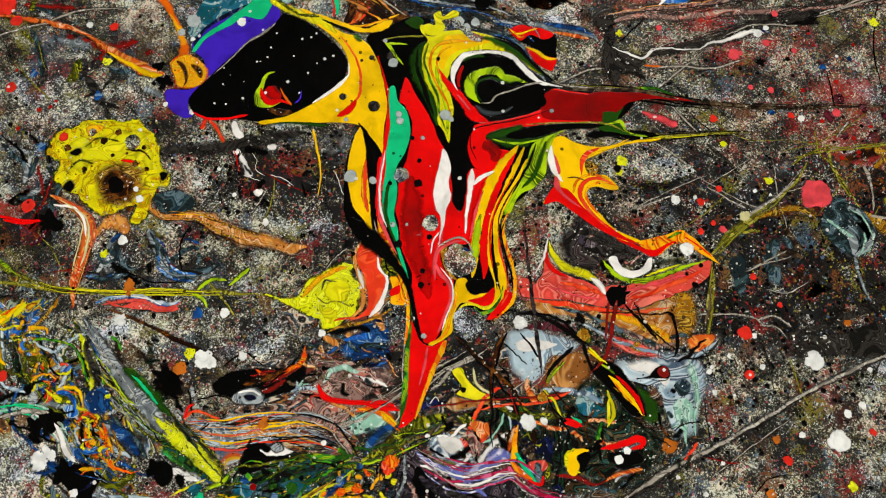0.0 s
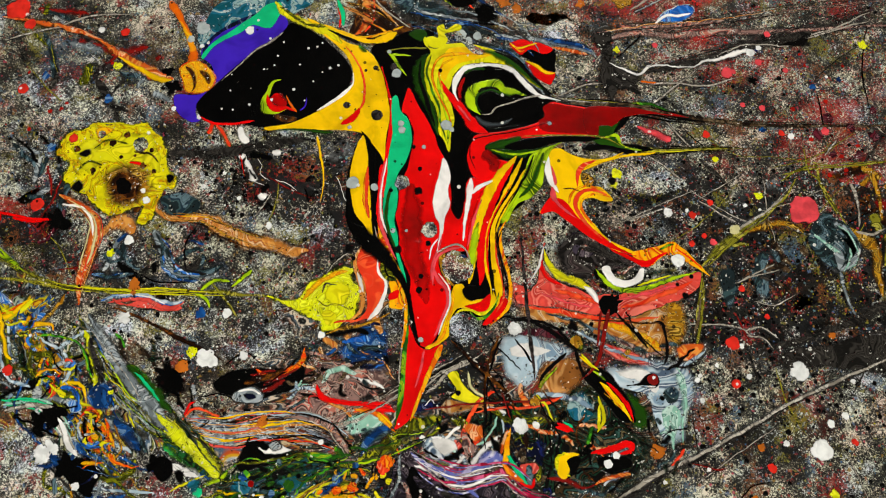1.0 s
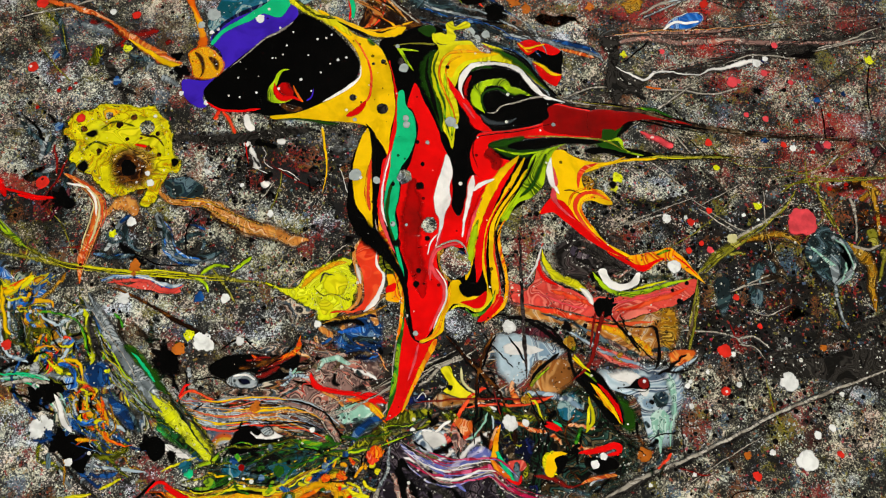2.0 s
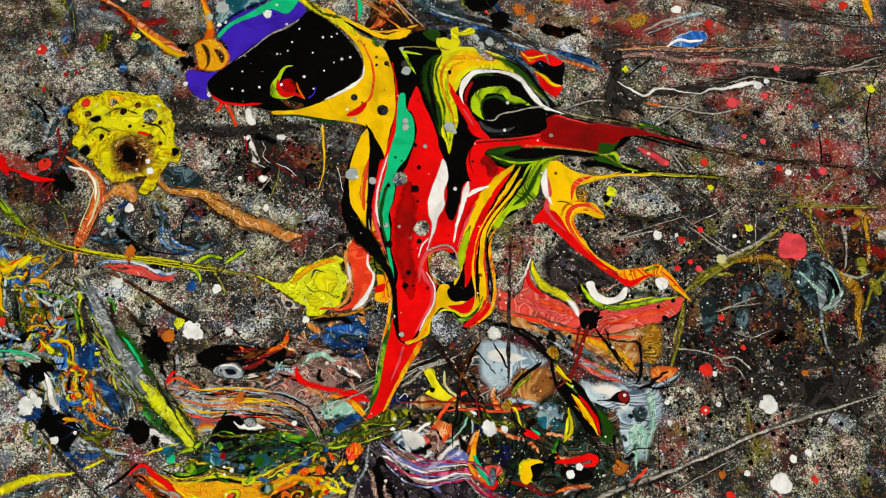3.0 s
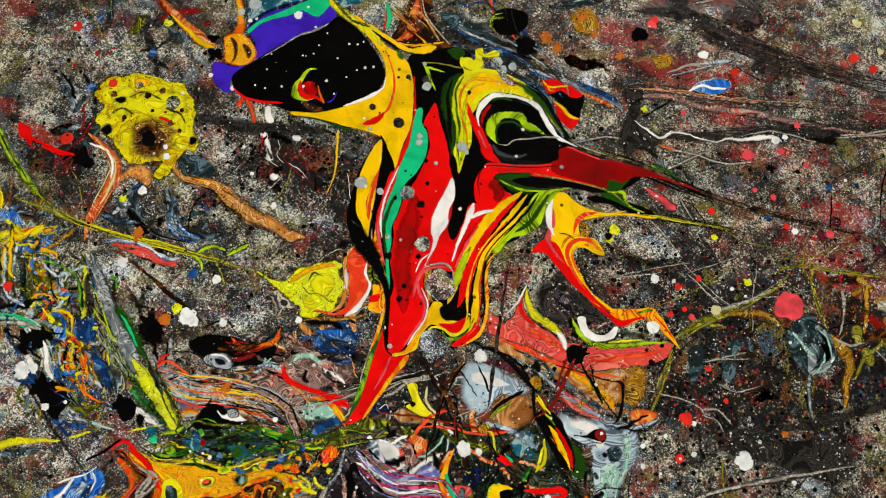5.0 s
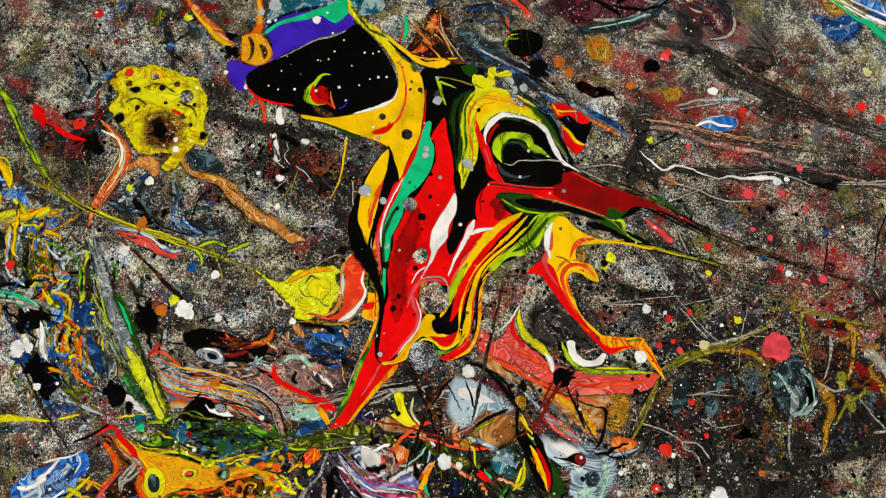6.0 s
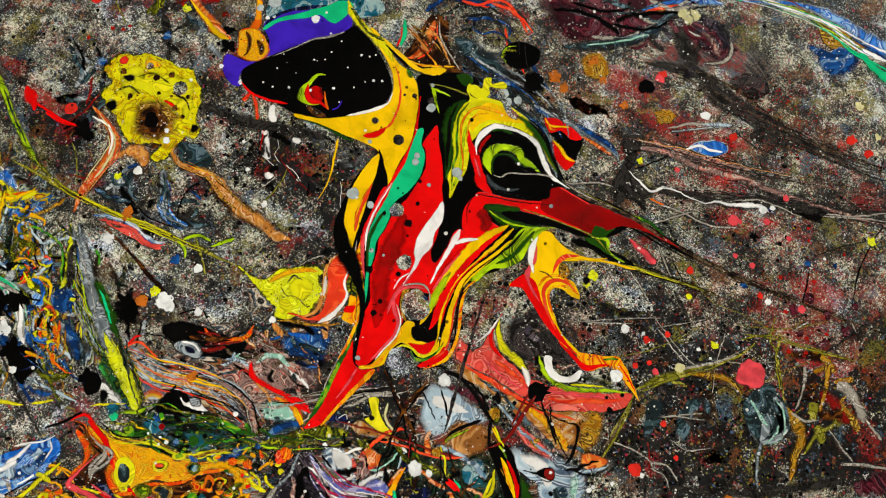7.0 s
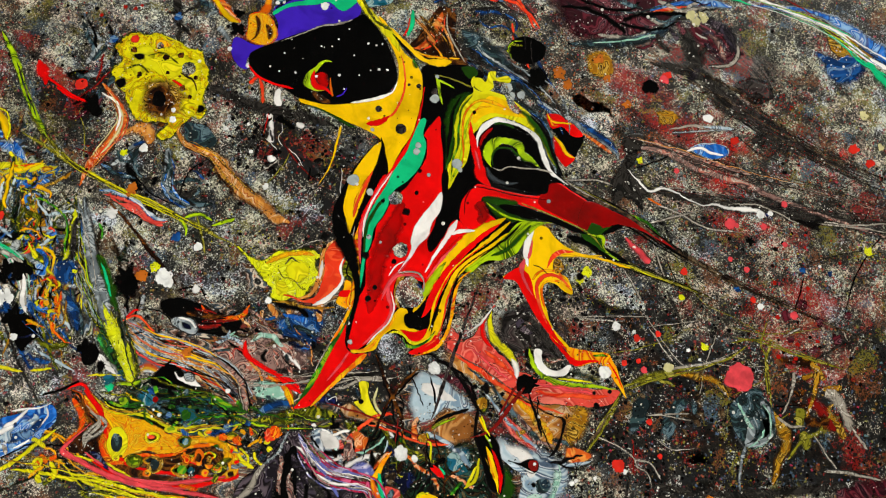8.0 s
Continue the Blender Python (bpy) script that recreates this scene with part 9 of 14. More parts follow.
it = thing("crescent_beads", "curled yellow and red crescents on dark green paint", "paint pour", 9.2, -17.2)
streak("yellow_crescent", "lemon", 1.20, [(9.61, -15.94, 0.25), (9.06, -16.33, 0.54), (9.15, -17.20, 0.53), (9.96, -17.66, 0.16)], it, 0.5, halo=("forest", 1.0), bleed=True)
streak("black_core", "black", 1.10, [(9.59, -16.49, 0.50), (9.73, -17.27, 0.41)], it, 0.5, halo=("murk", 0.8))
streak("red_crescent", "red", 1.20, [(11.97, -15.96, 0.37), (13.43, -15.60, 0.37), (14.20, -15.20, 0.54), (14.55, -15.67, 0.50), (13.50, -16.00, 0.21)], it, 0.5, bleed=True)
pool("black_bead", "black", 1.05, [(12.16, -16.16), (14.23, -16.15), (14.47, -16.94), (13.13, -17.41), (12.12, -17.03)], it, 0.5, 1.1, halo=("murk", 0.8))
streak("orange_lip", "orange_marble", 1.20, [(11.74, -18.20, 0.25), (12.91, -17.65, 0.37), (14.49, -17.33, 0.33)], it, 0.5, halo=("brown", 1.5), bleed=True)
streak("red_crescent", "red", 1.20, [(8.94, -13.86, 0.33), (9.76, -14.10, 0.42), (10.25, -14.42, 0.17)], it, 0.5, bleed=True)
streak("green_lip", "teal", 1.25, [(9.44, -13.78, 0.21), (10.18, -14.09, 0.29)], it, 0.5, bleed=True)
streak("red_crescent", "strand_red", 1.10, [(8.19, -17.83, 0.25), (9.62, -17.94, 0.49), (10.83, -18.44, 0.33), (12.07, -18.12, 0.16)], it, 0.5, bleed=True)

it = thing("parrot_strip", "strip of teal, orange and red paint", "paint pour", 5.9, -17.4)
streak("teal_strip", "teal", 1.20, [(5.26, -16.19, 0.33), (5.94, -17.37, 0.49), (6.82, -18.38, 0.33)], it, 0.5, bleed=True)
streak("orange_strip", "orange", 1.20, [(4.80, -16.67, 0.33), (5.73, -17.76, 0.57), (6.54, -18.15, 0.33)], it, 0.5, bleed=True)
streak("red_strip", "red", 1.30, [(6.13, -18.15, 0.25), (7.06, -18.46, 0.33), (7.24, -17.83, 0.21)], it, 0.5, bleed=True)
streak("flame_strip", "orange_marble", 1.10, [(5.26, -14.40, 0.33), (4.95, -15.40, 0.41), (4.73, -16.20, 0.29)], it, 0.5, halo=("brown", 1.5), bleed=True)
pool("pink_bead", "salmon", 1.10, [(6.16, -16.90), (7.19, -16.66), (7.67, -17.17), (6.96, -17.68), (6.35, -17.45)], it, 0.6, 1.1, halo=("strand_brown", 1.2), bleed=True)
for x, y, r in [(16.42, -10.42, 0.47)]:
    drop("eye_drop", "strand_red", 1.20, x, y, r, "dark maroon paint drop with a pale gleam", "paint drop", "dark drops", 0.12)
tagged(pool("paint_patch", "slate", 1.00, [(17.04, -11.37), (17.90, -11.12), (18.36, -11.70), (17.61, -12.19)], None, 1.5, feather=0.3), "slate patch of paint", "paint patch", "")
tagged(pool("paint_patch", "mint", 0.75, [(16.94, -9.63), (18.94, -9.62), (19.09, -12.10), (18.57, -14.54), (16.99, -15.02), (17.35, -12.93), (17.86, -11.70)], None, 1.5, feather=0.3), "pale mint border of paint", "paint patch", "")

# the far side

it = thing("maroon_field", "maroon and slate marbled field with pale edges", "paint pour", 7.3, 30.1)
pool("plum_film", "maroon", 0.50, [(-1.34, 31.86), (11.58, 36.98), (13.24, 32.06), (10.99, 28.46), (6.50, 25.65), (2.56, 25.57)], it, 1.5, 1.1, feather=0.3)
pool("maroon_film", "maroon", 0.70, [(13.35, 31.36), (15.59, 32.90), (18.20, 32.00), (19.19, 30.13), (18.07, 29.10), (15.56, 29.77)], it, 1, 1.1, feather=0.3)
streak("slate_run", "slate", 0.80, [(4.59, 24.83, 0.83), (8.29, 26.77, 1.05), (10.87, 28.77, 1.05), (12.37, 31.38, 0.85), (12.64, 33.15, 0.43)], it, 0.5, halo=("murk", 1.0), bleed=True)
streak("pale_rim", "strand_pale", 1.00, [(16.93, 28.42, 0.26), (18.55, 29.33, 0.37), (18.83, 30.94, 0.37), (17.51, 32.03, 0.21), (15.73, 32.53, 0.21)], it, 0.5, halo=("murk", 1.2), bleed=True)
streak("mint_rim", "mint", 0.95, [(6.41, 25.85, 0.21), (9.15, 27.44, 0.21), (11.30, 29.11, 0.26)], it, 0.5, halo=("slate", 1.2), bleed=True)
streak("grey_run", "murk", 0.60, [(13.42, 30.90, 1.59), (14.95, 29.17, 2.11), (16.26, 27.97, 1.57)], it, 0.5, bleed=True)
for x, y, r in [(13.90, 32.26, 0.74), (14.67, 32.76, 0.53), (31.48, 30.23, 0.42), (33.89, 28.01, 0.31)]:
    drop("cream_drop", "cream", 1.10, x, y, r, "cream coloured paint drop", "paint drop", "cream drops", 0.35)
tagged(streak("paint_run", "murk", 0.50, [(11.83, 26.41, 0.73), (15.99, 27.23, 1.57), (18.57, 26.36, 2.61), (20.46, 25.78, 2.40), (23.93, 25.38, 1.66), (27.47, 24.74, 1.45), (31.82, 24.79, 1.04)], None, 1.5, bleed=True), "broad dark smear across the grit", "paint run", "")
tagged(streak("paint_run", "charcoal", 0.45, [(19.68, 27.81, 0.52), (21.76, 28.22, 2.10), (23.46, 28.14, 0.73)], None, 0.6, halo=("black", 2.0), bleed=True), "dark scuffed patch on grit", "paint run", "")
tagged(streak("paint_run", "murk", 0.45, [(23.00, 23.46, 1.03), (24.86, 24.36, 2.59), (26.45, 24.53, 1.55)], None, 0.6, bleed=True), "black scuffed patch on grit", "paint run", "")

it = thing("river_thread", "long thread of blue, white and teal paint", "paint pour", 27.3, 37.7)
streak("blue_bank", "cobalt", 0.70, [(18.34, 35.83, 0.32), (23.36, 37.67, 0.43), (27.32, 37.72, 1.19), (30.14, 36.91, 1.51), (34.56, 36.29, 1.82)], it, 0.5, halo=("pale_blue", 1.2), bleed=True)
streak("white_bank", "white", 0.90, [(17.45, 36.67, 0.38), (20.83, 36.81, 0.43), (23.67, 36.81, 0.43), (26.47, 36.93, 0.43), (28.46, 36.09, 0.48), (30.87, 35.60, 0.54), (34.74, 35.76, 0.54)], it, 0.5)
streak("teal_bank", "teal", 0.85, [(30.08, 35.46, 0.64), (31.53, 34.50, 0.96), (35.60, 33.13, 1.27)], it, 0.5, bleed=True)
streak("green_bank", "lime", 0.95, [(24.87, 36.64, 0.16), (27.88, 36.12, 0.21), (30.28, 35.68, 0.27)], it, 0.5, halo=("forest", 1.0), bleed=True)
pool("ochre_film", "ochre", 0.60, [(25.45, 36.93), (27.55, 37.08), (29.48, 36.40), (30.60, 36.08), (28.33, 34.84), (26.59, 34.99)], it, 1, 1.1, halo=("brown", 1.0), bleed=True)
tagged(streak("paint_run", "cobalt", 0.70, [(9.89, 31.17, 0.42), (12.06, 32.87, 0.64), (14.39, 34.21, 0.75), (16.70, 34.90, 0.54)], None, 0.6, halo=("pale_blue", 1.2), bleed=True), "blue and teal streak of paint", "paint run", "")
tagged(streak("paint_strand", "vermilion", 0.85, [(10.21, 31.07, 0.25), (11.75, 32.21, 0.37), (12.86, 33.01, 0.17)], None, 0.5, halo=("ochre", 1.2), bleed=True), "thin orange red strand of paint", "paint strand", "thin strands")
tagged(streak("paint_strand", "strand_red", 0.75, [(20.45, 37.83, 0.17), (22.78, 37.70, 0.17), (25.39, 36.77, 0.17), (27.88, 36.12, 0.12)], None, 0.5, bleed=True), "thin dark red strand of paint", "paint strand", "thin strands")
tagged(streak("paint_strand", "teal", 0.70, [(11.73, 33.71, 0.33), (16.17, 35.53, 0.33), (18.34, 35.83, 0.21)], None, 0.5, bleed=True), "thin green strand of paint", "paint strand", "thin strands")

it = thing("blue_white_bead", "sky blue bead of paint with white veins", "paint pour", 19.9, 20.9)
pool("blue_film", "cobalt", 0.90, [(18.22, 20.45), (19.36, 21.46), (20.92, 21.98), (21.49, 21.21), (20.36, 20.31), (19.03, 20.20)], it, 0.8, 1.1, halo=("pale_blue", 1.2), bleed=True)
streak("white_vein", "white", 1.05, [(18.01, 20.00, 0.26), (19.05, 20.85, 0.26), (19.90, 20.79, 0.26), (21.15, 21.10, 0.21)], it, 0.5)
tagged(streak("paint_strand", "grey_run", 0.75, [(16.23, 21.01, 0.16), (18.94, 22.55, 0.24), (20.76, 23.55, 0.20)], None, 0.5, halo=("murk", 1.5), bleed=True), "thin blue grey strand of paint", "paint strand", "thin strands")
tagged(streak("paint_run", "pink_grey", 0.60, [(14.57, 19.68, 0.41), (17.36, 19.57, 0.92), (20.51, 19.92, 0.72), (24.11, 20.50, 0.51)], None, 0.6, halo=("murk", 2.0), bleed=True), "pinkish grey run of paint", "paint run", "")
for x, y, r in [(13.61, 25.46, 0.47), (21.81, 0.59, 0.29)]:
    drop("coral_drop", "coral", 1.00, x, y, r, "coral pink paint drop", "paint drop", "coral paint drops", 0.3)
for x, y, r in [(12.84, 24.18, 0.67)]:
    drop("black_blob", "black", 1.00, x, y, r, "glossy black paint blob", "paint drop", "black blobs", 0.3)
tagged(streak("paint_run", "olive", 1.15, [(-0.22, 21.62, 0.31), (-0.26, 22.33, 0.36), (0.71, 22.69, 0.26)], None, 0.6, halo=("forest", 1.5), bleed=True), "olive curl on a black blob", "paint run", "")

it = thing("gold_leaves", "thin golden brown leaves of paint", "paint pour", 34.9, 0.1)
streak("leaf", "ochre", 0.80, [(32.86, 2.17, 0.39), (34.24, 1.05, 1.06), (34.94, 0.11, 0.96), (34.89, -1.40, 0.67), (35.07, -3.54, 0.47)], it, 0.5, halo=("brown", 1.0), bleed=True)
streak("leaf", "ochre", 0.75, [(35.45, 7.25, 0.29), (35.71, 4.78, 0.44), (35.81, 2.79, 0.24)], it, 0.5, halo=("brown", 1.0), bleed=True)
streak("leaf", "strand_olive", 0.75, [(35.54, -1.10, 0.29), (36.08, 0.89, 0.38), (37.16, 2.15, 0.43), (37.50, 4.08, 0.24)], it, 0.5, bleed=True)
streak("leaf", "ochre", 0.75, [(34.35, 5.69, 0.68), (35.38, 6.43, 0.59), (35.39, 5.66, 0.29)], it, 0.5, halo=("brown", 1.0), bleed=True)
streak("leaf", "ochre", 0.75, [(36.21, 5.53, 0.49), (37.68, 6.48, 0.59)], it, 0.5, halo=("brown", 1.0), bleed=True)
streak("leaf", "ochre", 0.70, [(37.01, 2.58, 0.39), (37.20, 4.20, 0.44), (37.48, 4.84, 0.19)], it, 0.5, halo=("brown", 1.0), bleed=True)
tagged(streak("paint_strand", "strand_olive", 0.75, [(27.85, 6.40, 0.19), (29.74, 6.93, 0.19), (32.74, 7.28, 0.19), (35.20, 7.65, 0.23), (37.66, 8.02, 0.15)], None, 0.5, bleed=True), "thin olive strand of dried paint", "paint strand", "thin strands")
tagged(streak("paint_strand", "strand_pale", 0.80, [(33.53, 5.83, 0.53), (33.95, 3.96, 0.23), (33.85, 2.13, 0.19)], None, 0.5, halo=("murk", 1.2), bleed=True), "thin pale grey strand of dried paint", "paint strand", "thin strands")
tagged(streak("paint_strand", "strand_pale", 0.85, [(33.46, 1.79, 0.23), (34.82, 1.57, 0.26), (35.91, 2.07, 0.19)], None, 0.5, halo=("murk", 1.2), bleed=True), "thin pale grey strand of dried paint", "paint strand", "thin strands")
tagged(streak("paint_strand", "strand_pale", 0.75, [(36.03, 11.21, 0.19), (36.87, 10.28, 0.15)], None, 0.5, halo=("murk", 1.2), bleed=True), "thin pale grey strand of dried paint", "paint strand", "thin strands")
tagged(streak("paint_strand", "murk", 0.75, [(34.75, 7.44, 0.23), (36.14, 9.41, 0.31), (37.53, 11.39, 0.39)], None, 0.5, bleed=True), "thin dark grey strand of paint", "paint strand", "thin strands")
tagged(streak("paint_strand", "strand_pale", 0.75, [(36.80, 1.73, 0.15), (38.13, 0.85, 0.19), (39.45, -0.03, 0.19)], None, 0.5, halo=("murk", 1.2), bleed=True), "thin pale grey strand of dried paint", "paint strand", "thin strands")
tagged(streak("paint_strand", "strand_pale", 0.75, [(38.66, -0.65, 0.22), (40.44, 0.03, 0.30), (43.22, 0.72, 0.23)], None, 0.5, halo=("murk", 1.2), bleed=True), "thin pale grey strand of dried paint", "paint strand", "thin strands")
tagged(streak("paint_strand", "strand_pale", 0.75, [(23.64, -2.63, 0.11), (26.62, -1.09, 0.15)], None, 0.5, halo=("murk", 1.2), bleed=True), "thin pale grey strand of dried paint", "paint strand", "thin strands")
tagged(streak("paint_strand", "strand_pale", 0.75, [(19.44, -6.09, 0.11), (23.04, -6.15, 0.18), (24.40, -7.00, 0.18)], None, 0.5, halo=("murk", 1.2), bleed=True), "thin pale grey strand of dried paint", "paint strand", "thin strands")
tagged(streak("paint_strand", "strand_pale", 0.75, [(23.94, -6.48, 0.22), (25.09, -6.19, 0.18), (26.44, -7.03, 0.15)], None, 0.5, halo=("murk", 1.2), bleed=True), "thin pale grey strand of dried paint", "paint strand", "thin strands")
tagged(streak("paint_strand", "murk", 0.75, [(25.76, -7.84, 0.73), (31.54, -5.90, 0.88), (36.60, -3.32, 0.96), (40.77, -0.91, 0.74)], None, 0.5, bleed=True), "thin dark grey strand of paint", "paint strand", "thin strands")
tagged(streak("paint_run", "maroon", 0.60, [(40.20, -2.15, 1.43), (42.64, -0.53, 1.91), (45.98, 1.50, 1.92)], None, 0.6, bleed=True), "dark maroon smear of paint", "paint run", "")
tagged(streak("paint_strand", "strand_olive", 0.75, [(30.77, 7.67, 0.23), (31.15, 5.23, 0.27), (32.19, 3.14, 0.23)], None, 0.5, bleed=True), "thin olive strand of dried paint", "paint strand", "thin strands")
tagged(pool("paint_patch", "slate", 0.60, [(24.99, -0.23), (26.16, 0.06), (25.97, -2.05), (26.04, -3.77), (25.10, -3.71), (24.59, -2.19)], None, 1.5, feather=0.3), "dark slate smear of paint", "paint patch", "")
tagged(pool("paint_patch", "slate", 0.65, [(30.08, 1.90), (31.37, 3.27), (32.51, 2.27), (32.66, -0.19), (31.68, -1.65), (30.47, -0.46)], None, 1.5, feather=0.3), "slate green pool of paint", "paint patch", "")
tagged(pool("paint_patch", "grey_run", 0.70, [(31.53, 2.83), (32.90, 2.34), (33.86, 1.12), (33.59, -0.36), (32.20, -1.66), (32.29, 0.13), (32.02, 1.53)], None, 0.8, feather=0.3), "pale grey marbled pool of paint", "paint patch", "")

# left edge at the end of the path

it = thing("left_green_vine", "long yellow green vine with a dark core", "paint pour", -37.0, -0.4)
streak("vine", "lime", 0.90, [(-41.64, 3.56, 0.34), (-39.23, 1.76, 0.64), (-36.98, -0.36, 0.63), (-34.50, -2.33, 0.53), (-32.98, -3.30, 0.38)], it, 0.5, halo=("forest", 1.0), bleed=True)
streak("vine_tail", "strand_olive", 0.85, [(-35.18, -3.80, 0.24), (-32.24, -4.07, 0.38), (-28.84, -4.68, 0.29)], it, 0.5, bleed=True)
streak("dark_core", "forest", 1.05, [(-39.00, 1.58, 0.15), (-36.71, -0.52, 0.19), (-34.78, -2.06, 0.14)], it, 0.5, bleed=True)
streak("vine_tail", "strand_olive", 0.80, [(-32.98, -3.30, 0.38), (-31.24, -3.88, 0.34), (-28.49, -4.79, 0.24)], it, 0.5, bleed=True)
tagged(streak("paint_run", "red", 0.90, [(-37.38, 2.67, 0.69), (-36.49, 1.92, 1.17), (-35.72, 0.83, 0.39)], None, 1.5, bleed=True), "bright red splash of paint", "paint run", "")
tagged(streak("paint_run", "red", 0.85, [(-34.76, 1.12, 0.29), (-32.92, 0.86, 0.49), (-31.91, 1.06, 0.29)], None, 0.6, bleed=True), "red streak of paint", "paint run", "")
tagged(streak("paint_run", "grit_red", 0.60, [(-40.98, 3.89, 0.59), (-38.51, 3.60, 1.47), (-36.09, 2.41, 1.47), (-33.26, 1.45, 1.17)], None, 2, bleed=True), "dark red smear on the grit", "paint run", "")

it = thing("left_marbling", "yellow and blue marbled bands at the rim", "paint swirl", -37.2, -3.7)
streak("yellow_band", "yellow", 0.90, [(-39.69, -2.84, 1.25), (-37.23, -3.65, 1.06), (-36.13, -4.82, 0.48)], it, 0.5, bleed=True)
streak("blue_band", "cobalt", 0.90, [(-37.37, -5.71, 0.67), (-35.33, -5.40, 0.86), (-34.00, -5.77, 0.48)], it, 0.5, halo=("pale_blue", 1.2), bleed=True)
streak("lemon_band", "lemon", 0.90, [(-36.47, -8.07, 0.76), (-34.54, -6.70, 0.67), (-32.75, -6.00, 0.57), (-32.07, -5.29, 0.24)], it, 0.5, halo=("forest", 1.0), bleed=True)
streak("white_band", "white", 1.00, [(-35.87, -4.70, 0.14), (-34.69, -5.09, 0.19), (-33.60, -5.69, 0.14)], it, 0.5)
streak("red_band", "vermilion", 1.00, [(-33.96, -6.75, 0.19), (-32.83, -5.87, 0.24)], it, 0.5, halo=("ochre", 1.2), bleed=True)

it = thing("dark_amber_bed", "dark brown bed under the amber cells", "paint pour", -9.5, -22.2)
pool("brown_film", "brown", 1.06, [(-14.14, -23.64), (-12.53, -22.41), (-9.60, -21.20), (-6.69, -19.94), (-5.29, -20.84), (-6.51, -22.17), (-8.91, -23.38), (-12.01, -24.24)], it, 2, 1.1, feather=0.35)
streak("yellow_rim", "lemon", 1.10, [(-17.58, -20.36, 0.27), (-16.58, -20.73, 0.32), (-13.77, -20.21, 0.27), (-11.28, -20.03, 0.32), (-8.87, -18.76, 0.27), (-6.49, -18.39, 0.23)], it, 0.5, halo=("forest", 1.0), bleed=True)
streak("orange_rim", "orange", 1.09, [(-16.70, -21.43, 0.36), (-15.13, -21.92, 0.36), (-13.86, -22.78, 0.40), (-12.53, -22.41, 0.36), (-9.77, -20.89, 0.41), (-7.00, -19.36, 0.41)], it, 0.5, bleed=True)
streak("yellow_rim", "lemon", 1.10, [(-19.81, -24.10, 0.31), (-20.75, -25.98, 0.40), (-21.68, -27.85, 0.44), (-22.83, -29.34, 0.35)], it, 0.5, halo=("forest", 1.0), bleed=True)
streak("red_rim", "red", 1.10, [(-20.67, -21.06, 0.23), (-19.79, -20.15, 0.32), (-18.72, -20.64, 0.41), (-16.91, -21.52, 0.45)], it, 0.5, bleed=True)
streak("dark_rim", "black", 1.08, [(-22.20, -22.27, 0.18), (-21.00, -21.21, 0.23), (-20.09, -20.09, 0.23)], it, 0.5, halo=("murk", 0.8))

# cells in the amber pool

it = thing("amber_cells", "ring shaped cells of lemon, orange and slate in the amber pool", "paint cells", -14.9, -23.0)
pool("ring", "lemon", 1.15, [(-15.59, -23.35), (-15.83, -22.49), (-15.33, -22.01), (-14.39, -22.30), (-14.07, -23.13), (-14.32, -23.96), (-15.00, -23.94)], it, 0.4, 1.1, halo=("forest", 1.0), bleed=True)
pool("ring_core", "ochre", 1.25, [(-15.31, -23.22), (-15.40, -22.53), (-14.94, -22.42), (-14.43, -23.05), (-14.57, -23.60)], it, 0.3, 1.1, halo=("brown", 1.0), bleed=True)
pool("ring_eye", "slate", 1.30, [(-15.11, -23.12), (-15.06, -22.66), (-14.64, -22.95), (-14.73, -23.33)], it, 0.2, 1.1, halo=("murk", 1.0), bleed=True)
pool("cell_rim", "lemon", 1.12, [(-13.20, -21.75), (-12.79, -21.03), (-12.00, -21.05), (-12.05, -21.70), (-12.70, -22.01)], it, 0.5, 1.1, halo=("forest", 1.0), bleed=True)
pool("cell", "flame", 1.22, [(-13.04, -21.68), (-12.72, -21.14), (-12.14, -21.16), (-12.23, -21.64), (-12.64, -21.83)], it, 0.4, 1.1, halo=("black", 1.5), bleed=True)
pool("cell_rim", "amber", 1.12, [(-10.72, -20.84), (-10.38, -20.25), (-9.70, -20.27), (-9.75, -20.83), (-10.28, -21.08)], it, 0.5, 1.1, halo=("flame", 1.5), bleed=True)
pool("cell", "slate", 1.22, [(-10.60, -20.79), (-10.34, -20.33), (-9.86, -20.35), (-9.90, -20.75), (-10.27, -20.92)], it, 0.4, 1.1, halo=("murk", 1.0), bleed=True)
pool("cell_rim", "lemon", 1.12, [(-13.76, -23.85), (-13.37, -23.19), (-12.65, -23.19), (-12.72, -23.80), (-13.28, -24.06)], it, 0.5, 1.1, halo=("forest", 1.0), bleed=True)
pool("cell", "lime", 1.22, [(-13.60, -23.78), (-13.31, -23.30), (-12.79, -23.30), (-12.86, -23.72), (-13.27, -23.91)], it, 0.4, 1.1, halo=("forest", 1.0), bleed=True)
pool("cell_rim", "amber", 1.12, [(-12.38, -23.31), (-11.98, -22.64), (-11.26, -22.64), (-11.33, -23.25), (-11.90, -23.52)], it, 0.5, 1.1, halo=("flame", 1.5), bleed=True)
pool("cell", "slate", 1.22, [(-12.22, -23.23), (-11.92, -22.76), (-11.40, -22.76), (-11.48, -23.18), (-11.88, -23.36)], it, 0.4, 1.1, halo=("murk", 1.0), bleed=True)
pool("cell_rim", "lemon", 1.12, [(-11.69, -23.80), (-11.41, -23.29), (-10.88, -23.33), (-10.93, -23.78), (-11.34, -23.97)], it, 0.5, 1.1, halo=("forest", 1.0), bleed=True)
pool("cell", "slate", 1.22, [(-11.57, -23.74), (-11.35, -23.40), (-11.00, -23.39), (-11.04, -23.69), (-11.32, -23.82)], it, 0.4, 1.1, halo=("murk", 1.0), bleed=True)
